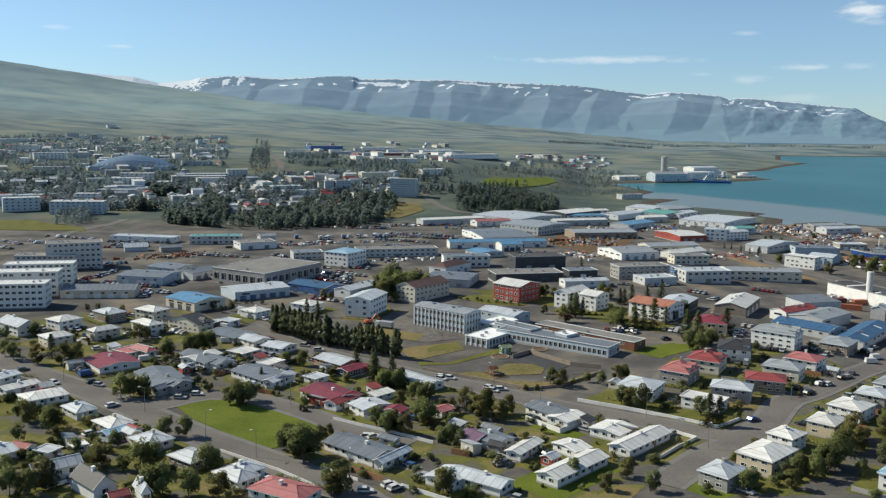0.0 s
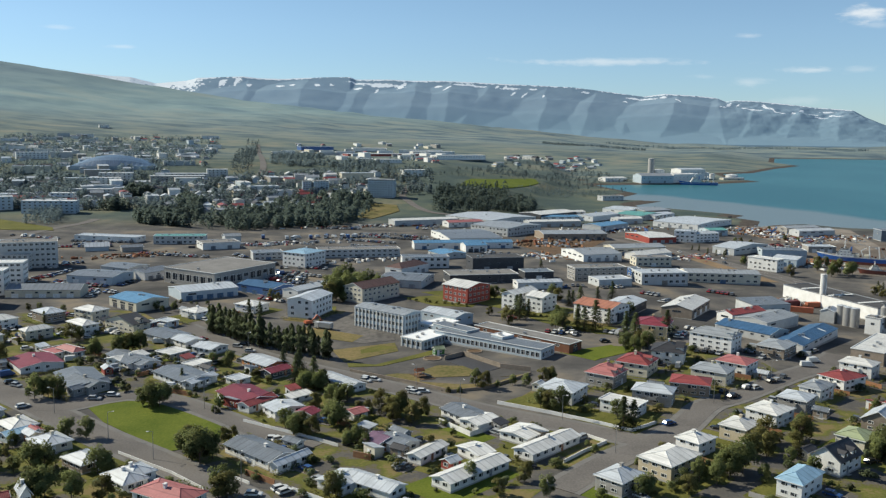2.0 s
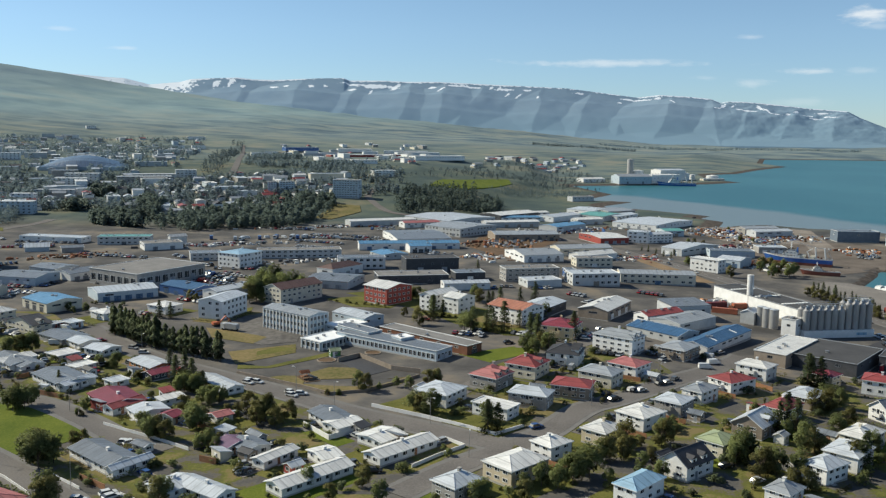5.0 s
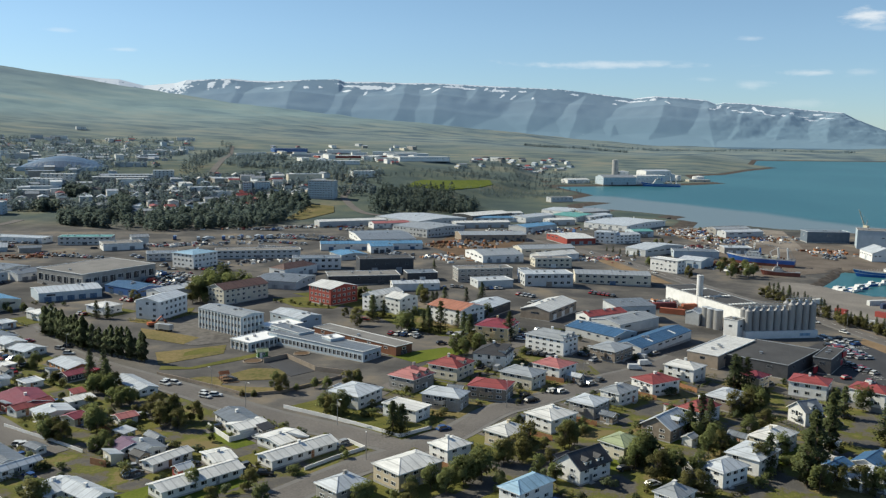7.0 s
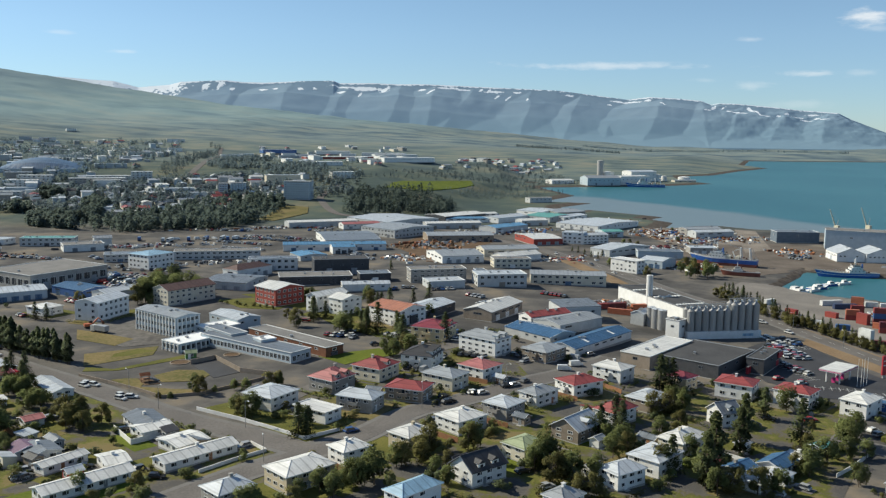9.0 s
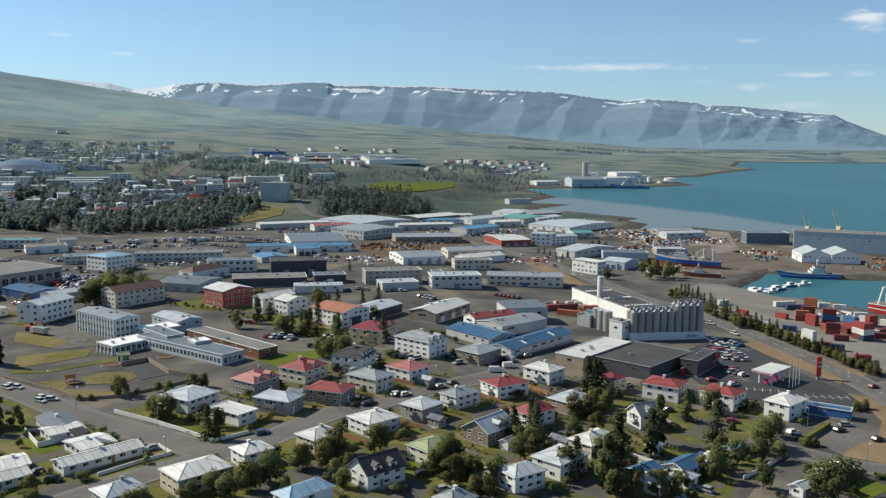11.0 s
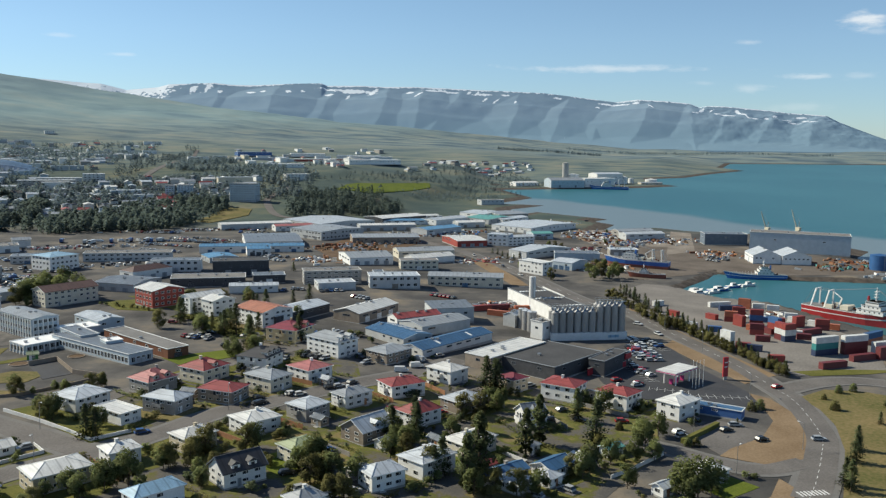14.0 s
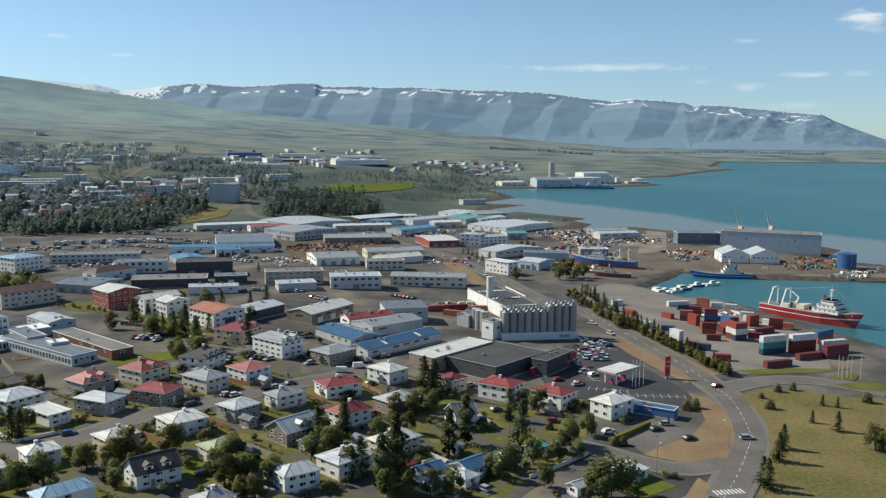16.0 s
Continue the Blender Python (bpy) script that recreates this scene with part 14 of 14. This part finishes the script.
car(39.9, 685.9, 64, 'white')
car(8.2, 670.2, 241, 'silver')
car(10.8, 668.8, 64, 'silver')
car(13.4, 667.5, 65, 'white')
car(16.0, 666.1, 66, 'white')
car(18.6, 664.7, 242, 'silver')
car(21.2, 663.3, 66, 'silver')
car(23.7, 661.8, 242, 'silver')
car(26.3, 660.4, 63, 'black')
car(28.9, 659.1, 60, 'black')
car(34.1, 656.2, 64, 'blue', True)
car(39.2, 653.2, 66, 'silver')
car(-123.1, 479.4, 65, 'red')
car(-120.3, 478.1, 249, 'white')
car(-114.7, 475.7, 243, 'blue')
car(-111.9, 474.6, 248, 'white')
car(-109.2, 473.4, 69, 'white')
car(-30.3, 521.4, 65, 'grey', True)
car(-20.1, 516.3, 245, 'white')
car(-17.5, 515.0, 64, 'white', True)
car(-15.1, 513.7, 246, 'silver')
car(-35.7, 512.2, 242, 'silver')
car(-24.9, 507.0, 62, 'grey')
car(-19.5, 504.4, 63, 'blue')
car(-16.9, 503.1, 245, 'silver')
car(-14.1, 501.8, 67, 'black')
car(103.7, 611.4, 60, 'silver')
car(106.2, 609.2, 60, 'silver')
car(108.5, 607.1, 56, 'grey')
car(111.0, 604.9, 240, 'silver')
car(113.4, 602.6, 53, 'white', True)
car(115.9, 600.5, 56, 'silver')
car(118.4, 598.3, 235, 'silver')
car(102.7, 569.5, 216, 'black')
car(104.4, 566.9, 220, 'silver')
car(106.2, 564.3, 220, 'white')
car(107.9, 561.8, 37, 'blue')
car(109.6, 559.2, 218, 'grey')
car(113.2, 554.1, 223, 'white')
car(38.6, 716.9, 72, 'grey')
car(41.3, 716.0, 251, 'black')
car(43.8, 714.9, 249, 'grey')
car(46.5, 713.9, 71, 'grey')
car(49.1, 712.9, 254, 'black')
car(51.8, 712.0, 248, 'grey')
car(54.4, 711.0, 75, 'grey')
car(57.1, 710.0, 73, 'red')
car(59.7, 709.0, 74, 'white')
car(62.4, 708.0, 248, 'black', True)
car(65.0, 706.9, 70, 'grey')
car(67.6, 705.9, 254, 'white')
car(70.2, 704.9, 69, 'white')
car(72.9, 703.8, 69, 'black', True)
car(75.5, 702.8, 69, 'grey', True)
car(62.4, 787.2, 253, 'blue', True)
car(67.8, 785.7, 251, 'white')
car(70.6, 785.0, 253, 'white')
car(76.0, 783.4, 256, 'grey')
car(81.4, 781.9, 71, 'silver')
car(86.9, 780.4, 253, 'black')
car(92.3, 778.9, 73, 'blue')
car(97.8, 777.4, 72, 'silver')
car(100.5, 776.6, 256, 'silver')
car(103.2, 775.9, 75, 'white', True)
car(108.7, 774.4, 256, 'white')
car(101.3, 376.4, 64, 'red')
car(103.9, 374.8, 242, 'white')
car(106.6, 373.1, 64, 'blue')
car(111.8, 369.7, 246, 'silver')
car(131.1, 480.8, 247, 'blue')
car(169.4, 463.9, 45, 'red')
car(171.5, 462.1, 225, 'silver')
car(173.5, 460.5, 219, 'silver')
car(175.5, 458.7, 224, 'silver')
car(197.8, 359.8, 48, 'silver')
car(153.7, 343.3, 219, 'grey')
car(157.8, 339.3, 222, 'grey')
car(159.8, 337.3, 42, 'silver')
car(161.8, 335.5, 223, 'white')
car(164.8, 379.8, 34, 'silver')
car(166.8, 377.4, 33, 'silver')
car(168.9, 375.1, 218, 'white')
car(170.9, 372.8, 217, 'white')
car(211.2, 478.6, 232, 'red')
car(213.3, 477.4, 50, 'grey')
car(215.5, 476.0, 51, 'red')
car(217.5, 474.8, 49, 'red')
car(219.6, 473.5, 49, 'red')
car(221.8, 472.1, 52, 'grey')
car(287.0, 365.5, 247, 'grey')
car(289.7, 364.4, 249, 'white')
car(292.4, 363.2, 64, 'silver')
car(285.7, 355.2, 240, 'blue')
car(288.5, 353.6, 237, 'blue')
car(291.3, 351.9, 59, 'red')
car(286.2, 347.6, 252, 'silver')
car(289.5, 346.7, 252, 'red')
car(292.7, 345.8, 77, 'black')
car(147.1, 334.6, 249, 'silver')
car(144.2, 335.8, 243, 'blue')
car(141.4, 337.0, 67, 'grey')
car(135.8, 317.5, 251, 'grey')
car(138.7, 316.1, 423, 'silver', True)
car(154.3, 362.0, -24, 'white')
car(155.7, 364.5, 149, 'red')
car(157.1, 367.1, -27, 'silver')
car(158.5, 369.6, 148, 'silver')
car(156.0, 376.9, 58, 'blue')
car(153.4, 378.1, 242, 'white')
car(150.8, 379.4, 243, 'red')
car(197.0, 336.8, 137, 'silver', True)
car(180.7, 345.3, 315, 'silver', True)
car(176.7, 340.8, 319, 'black')
car(174.7, 338.6, 317, 'grey')
car(-60.4, 341.4, 47, 'grey')
car(-62.5, 343.5, 50, 'silver')
car(-64.6, 345.5, 42, 'red')
car(-54.0, 319.3, 499, 'grey')
car(-50.0, 323.3, 494, 'silver')
car(-20.1, 338.8, 131, 'black')
car(-22.4, 336.7, 137, 'silver')
car(-4.2, 321.9, 494, 'red', True)
car(-45.9, 355.9, 328, 'white')
car(-43.3, 343.4, 413, 'blue')
car(-40.6, 341.5, 239, 'silver')
car(-44.6, 369.1, 41, 'red')
car(-66.9, 384.0, 317, 'black')
car(-68.9, 381.7, 321, 'grey')
car(-70.8, 379.5, 138, 'white')
car(-56.7, 337.5, 226, 'grey')
car(-32.6, 332.4, 54, 'silver')
car(-34.9, 334.1, 227, 'red')
car(-43.0, 332.8, 323, 'white')
car(-45.6, 329.6, 319, 'grey')
car(-91.4, 388.9, 46, 'grey')
car(-96.2, 393.5, 45, 'grey')
car(-109.4, 420.5, 140, 'white')
car(-111.1, 418.0, 327, 'grey')
car(-112.8, 415.7, 148, 'silver')
car(-103.8, 402.2, 414, 'grey')
car(-75.6, 396.2, 232, 'black')
car(-89.9, 400.6, 147, 'grey')
car(-91.7, 398.4, 145, 'blue')
car(-93.4, 396.2, 323, 'grey')
car(-85.8, 383.2, 228, 'silver', True)
car(-83.6, 381.4, 228, 'white')
car(-81.4, 379.7, 416, 'silver')
car(-51.0, 406.9, -44, 'white')
car(-48.8, 409.4, 135, 'blue')
car(-46.8, 411.7, -42, 'silver')
car(-70.8, 402.8, 325, 'silver')
car(-72.6, 400.4, 143, 'black')
car(-67.8, 388.0, -34, 'black')
car(-65.9, 390.8, -30, 'white', True)
car(-82.2, 337.7, -37, 'silver')
car(-41.9, 424.0, 419, 'silver')
car(-39.5, 422.2, 416, 'red')
car(-110.7, 328.2, 215, 'silver')
car(-109.1, 326.0, 215, 'silver', True)
car(-107.4, 323.7, 219, 'grey')
car(-105.9, 321.5, 218, 'black')
car(-104.2, 319.2, 392, 'blue')
car(-102.6, 316.9, 399, 'blue', True)
car(-55.3, 335.2, 221, 'grey')
car(-70.7, 326.7, 220, 'grey')
car(-68.8, 324.2, 222, 'silver', True)
car(-66.7, 321.7, 219, 'grey')
car(-145.3, 391.0, 229, 'white')
car(-147.4, 392.9, 48, 'blue')
car(-149.6, 394.9, 48, 'black')
car(-151.8, 396.9, 48, 'blue')
car(-164.0, 391.9, 141, 'blue')
car(-157.1, 378.0, 223, 'blue')
car(-130.8, 384.8, 137, 'silver')
car(-128.6, 387.5, -37, 'white')
car(-126.4, 390.3, -42, 'black')
car(-141.8, 386.2, 413, 'silver')
car(-120.4, 367.9, 226, 'white')
car(-132.6, 372.7, 312, 'white')
car(-105.2, 379.7, 222, 'white')
car(-117.2, 380.2, 132, 'grey')
car(-121.1, 376.3, 318, 'blue')
car(-115.8, 416.9, 226, 'red')
car(-130.3, 414.4, 312, 'white')
car(-90.8, 356.0, 50, 'black')
car(-102.4, 340.6, 233, 'silver')
car(-75.3, 335.7, 142, 'grey')
car(-197.8, 442.9, 369, 'white')
car(-197.5, 439.8, 364, 'white')
car(-197.1, 436.7, 190, 'silver')
car(-188.1, 458.3, -80, 'white')
car(-185.4, 458.7, 97, 'white', True)
car(-182.6, 459.1, -81, 'white')
car(-179.9, 459.5, -85, 'grey')
car(-177.2, 459.9, -80, 'white')
car(-174.5, 460.3, -86, 'silver')
car(-201.1, 471.7, 190, 'white')
car(-163.3, 504.9, 184, 'silver')
car(-163.8, 508.0, 5, 'silver')
car(-164.2, 511.0, 187, 'red', True)
car(-164.7, 514.2, 5, 'white')
car(-196.8, 544.0, 95, 'red', True)
car(-193.9, 544.2, 94, 'grey')
car(-188.1, 544.5, 97, 'grey')
car(-185.1, 544.7, -87, 'silver')
car(-182.3, 544.9, -90, 'white')
car(-173.4, 553.2, 112, 'grey')
car(-170.6, 554.1, 107, 'white')
car(-167.9, 555.1, 105, 'silver', True)
car(-165.5, 565.5, 202, 'red')
car(-166.6, 568.6, 202, 'white')
car(-168.7, 574.7, 20, 'blue')
car(-197.8, 570.6, 111, 'blue')
car(-200.6, 569.6, 112, 'silver')
car(-119.4, 462.6, 177, 'silver')
car(-119.6, 471.1, 5, 'white')
car(-119.7, 474.1, -3, 'white')
car(-147.9, 479.0, 267, 'red')
car(-150.8, 478.9, 94, 'blue')
car(-153.5, 478.8, 266, 'white')
car(-156.4, 478.8, 93, 'blue')
car(-130.4, 494.8, 254, 'red')
car(-127.8, 494.0, 256, 'silver')
car(-125.0, 493.3, 433, 'red')
car(-122.4, 492.6, 250, 'grey')
car(-119.7, 491.8, 439, 'blue')
car(-112.9, 495.6, 344, 'blue')
car(-112.1, 498.3, 340, 'grey')
car(-110.7, 503.6, 348, 'black')
car(-109.9, 506.2, 526, 'grey')
excavator(-3.1, 398.7, 30)
truck(3.9, 389.8, 150, 'paint_white', 'paint_silver')
truck(-43.6, 706.6, 100, 'paint_white', 'paint_silver')
truck(-38.3, 706.3, 260, 'paint_white', 'paint_white')
truck(-25.7, 713.8, 100, 'paint_white', 'paint_blue')
truck(-13.5, 719.2, 260, 'paint_white', 'paint_blue')
truck(-1.0, 722.5, 260, 'paint_white', 'paint_white')
truck(3.3, 720.0, 100, 'paint_white', 'paint_blue')
truck(9.0, 723.8, 75, 'paint_white', 'paint_white')
truck(-62.9, 712.4, 100, 'paint_white', 'paint_blue')

car_park(157.7, 480.0, 15, 5, 2.7, 0.9, 41)
car_park(-45.8, 548.6, -25, 12, 2.7, 0.9, 43)
car_park(-23.4, 533.9, -25, 9, 2.7, 0.9, 44)
car_park(-180.9, 656.3, 10, 14, 2.7, 0.9, 45)
car_park(-19.9, 557.7, 0, 9, 2.7, 0.9, 49)
car_park(31.5, 743.8, 0, 10, 2.7, 0.9, 50)
car_park(111.7, 621.8, -20, 8, 2.7, 0.9, 51)

# ---- parking bays ----
bay_lines(292.8, 362.7, -84.8, 11)
bay_lines(299.1, 369.4, -73.5, 6)
bay_lines(280.2, 327.1, -81.0, 9)
bay_lines(297.8, 295.7, -9.3, 8)
bay_lines(284.0, 303.6, -20.1, 5)

# ---- yards ----
clutter(157.4, 684.8, 20, 60, 50, 110, ('rust', 'soil', 'steel', 'soil', 'timber'), 1, 'rusty scrap metal heaped in a yard', 2.0)
clutter(181.1, 713.8, 20, 60, 30, 60, ('rust', 'soil', 'steel'), 2, 'rusty scrap and orange machines in a yard', 1.6)
clutter(141.8, 600.2, 20, 30, 40, 60, ('steel', 'white_wall', 'timber'), 3, 'timber and building goods stacked in a yard', 1.6)
clutter(251.8, 620.3, 20, 60, 30, 70, ('white_wall', 'timber', 'steel', 'red_roof'), 4, 'stacked pipes and goods in a yard', 1.2)
clutter(-142.2, 606.0, 20, 60, 20, 50, ('soil', 'timber', 'rust', 'concrete'), 5, 'building materials and orange forms on a site', 1.5)
clutter(-131.2, 622.1, 20, 50, 15, 30, ('timber', 'soil', 'rust'), 6, 'building materials on a site', 1.0)
clutter(370.6, 784.9, 20, 60, 60, 140, ('soil', 'steel', 'rust', 'white_wall', 'timber'), 7, 'scrap and gear on a gravel yard by the shore', 1.8)
clutter(392.0, 785.4, 20, 70, 60, 130, ('rust', 'steel', 'white_wall', 'blue_wall'), 8, 'gear and vehicles on a shipyard yard', 2.0)
clutter(422.4, 742.7, 20, 60, 50, 100, ('rust', 'steel', 'soil', 'white_wall'), 9, 'gear on a shipyard yard', 1.6)
clutter(436.8, 660.6, 20, 40, 40, 80, ('rust', 'steel', 'white_wall', 'orange_wall'), 10, 'gear and nets on a quay', 1.6)
clutter(496.6, 591.5, 20, 30, 30, 60, ('rust', 'soil', 'teal_roof', 'steel'), 11, 'nets and gear on a pier', 2.0)
clutter(521.2, 618.0, 20, 40, 30, 50, ('rust', 'steel', 'timber'), 12, 'nets and gear on a pier', 1.5)
clutter(526.5, 565.0, 20, 50, 20, 50, ('steel', 'white_wall', 'rust'), 13, 'gear on a pier', 2.0)
clutter(330.7, 589.7, 20, 40, 40, 90, ('rust', 'steel', 'timber', 'white_wall'), 14, 'boat gear and trailers on a slipway', 1.4)
clutter(342.3, 679.8, 20, 50, 40, 90, ('white_wall', 'steel', 'dark_wall', 'red_roof'), 15, 'parked boats and trailers in a yard', 1.6)
clutter(390.8, 728.8, 20, 70, 30, 90, ('white_wall', 'steel', 'dark_wall', 'rust', 'blue_wall'), 16, 'vehicles and gear parked on a gravel yard', 1.6)
clutter(372.5, 762.6, 20, 50, 60, 80, ('soil', 'rust', 'steel', 'white_wall'), 17, 'gear on a gravel yard', 1.6)
clutter(245.2, 453.5, 20, 30, 20, 40, ('rust', 'white_wall', 'steel'), 18, 'skips and machines in a mill yard', 2.2)
clutter(240.6, 454.8, 20, 25, 15, 40, ('rust', 'orange_wall', 'white_wall', 'steel'), 19, 'skips and machines in a mill yard', 2.2)
clutter(375.1, 434.7, 20, 30, 10, 30, ('white_wall', 'rust', 'steel'), 20, 'gear on a container quay', 1.2)
clutter(-39.1, 679.3, 20, 120, 20, 60, ('white_wall', 'concrete', 'dark_wall', 'steel', 'steel'), 21, 'machines and goods in a dealer yard', 2.0)
clutter(-58.8, 676.5, 20, 60, 20, 60, ('white_wall', 'red_roof', 'dark_wall', 'steel'), 22, 'parked vehicles in a dealer yard', 1.5)
clutter(11.9, 591.2, 20, 70, 20, 60, ('dark_wall', 'steel', 'white_wall'), 23, 'goods in a yard behind an office', 1.5)
clutter(243.5, 796.6, 20, 80, 40, 90, ('rust', 'steel', 'white_wall'), 24, 'goods in an industrial yard', 1.5)
clutter(231.3, 787.4, 20, 90, 40, 110, ('white_wall', 'rust', 'dark_wall', 'steel', 'blue_wall'), 25, 'vehicles and goods in an industrial yard', 1.6)
clutter(276.5, 929.8, 20, 90, 50, 110, ('white_wall', 'rust', 'dark_wall', 'steel', 'blue_wall'), 26, 'vehicles and goods in an industrial yard', 1.6)
clutter(336.3, 874.7, 20, 90, 50, 110, ('white_wall', 'rust', 'dark_wall', 'steel'), 27, 'boats and goods in an industrial yard', 1.6)
clutter(27.6, 806.8, 20, 120, 20, 120, ('white_wall', 'rust', 'dark_wall', 'steel'), 28, 'vehicles in a dealer yard', 1.6)
crosswalk(291.5, 212.5, 8)

# ---- lamps ----
street_lamp(54.4, 281.3, 315)
street_lamp(84.0, 261.4, 315)
street_lamp(40.8, 298.7, 135)
street_lamp(92.9, 232.7, 270)
street_lamp(-23.3, 349.8, 315)
street_lamp(-6.4, 217.3, 90)
street_lamp(-32.3, 235.1, 225)
street_lamp(-27.0, 278.5, 45)
street_lamp(136.0, 273.4, 90)
street_lamp(165.5, 296.9, 315)
street_lamp(310.1, 295.8, 90)
street_lamp(277.3, 259.6, 225)
street_lamp(276.8, 225.3, 45)
street_lamp(303.8, 243.6, 135)
street_lamp(316.6, 360.1, 90)
street_lamp(313.0, 398.7, 180)
street_lamp(-108.1, 309.7, 45)
street_lamp(-71.9, 275.1, 180)
street_lamp(-48.8, 251.4, 0)

# ---- what is too far and too many to pick apart ----
join_far("parked_cars", "cars", "rows of parked cars far off in yards and car parks", "cars", False)
join_far("far_shrubs", "shrubs", "green shrubs in the gardens farther off", "shrubs", True)
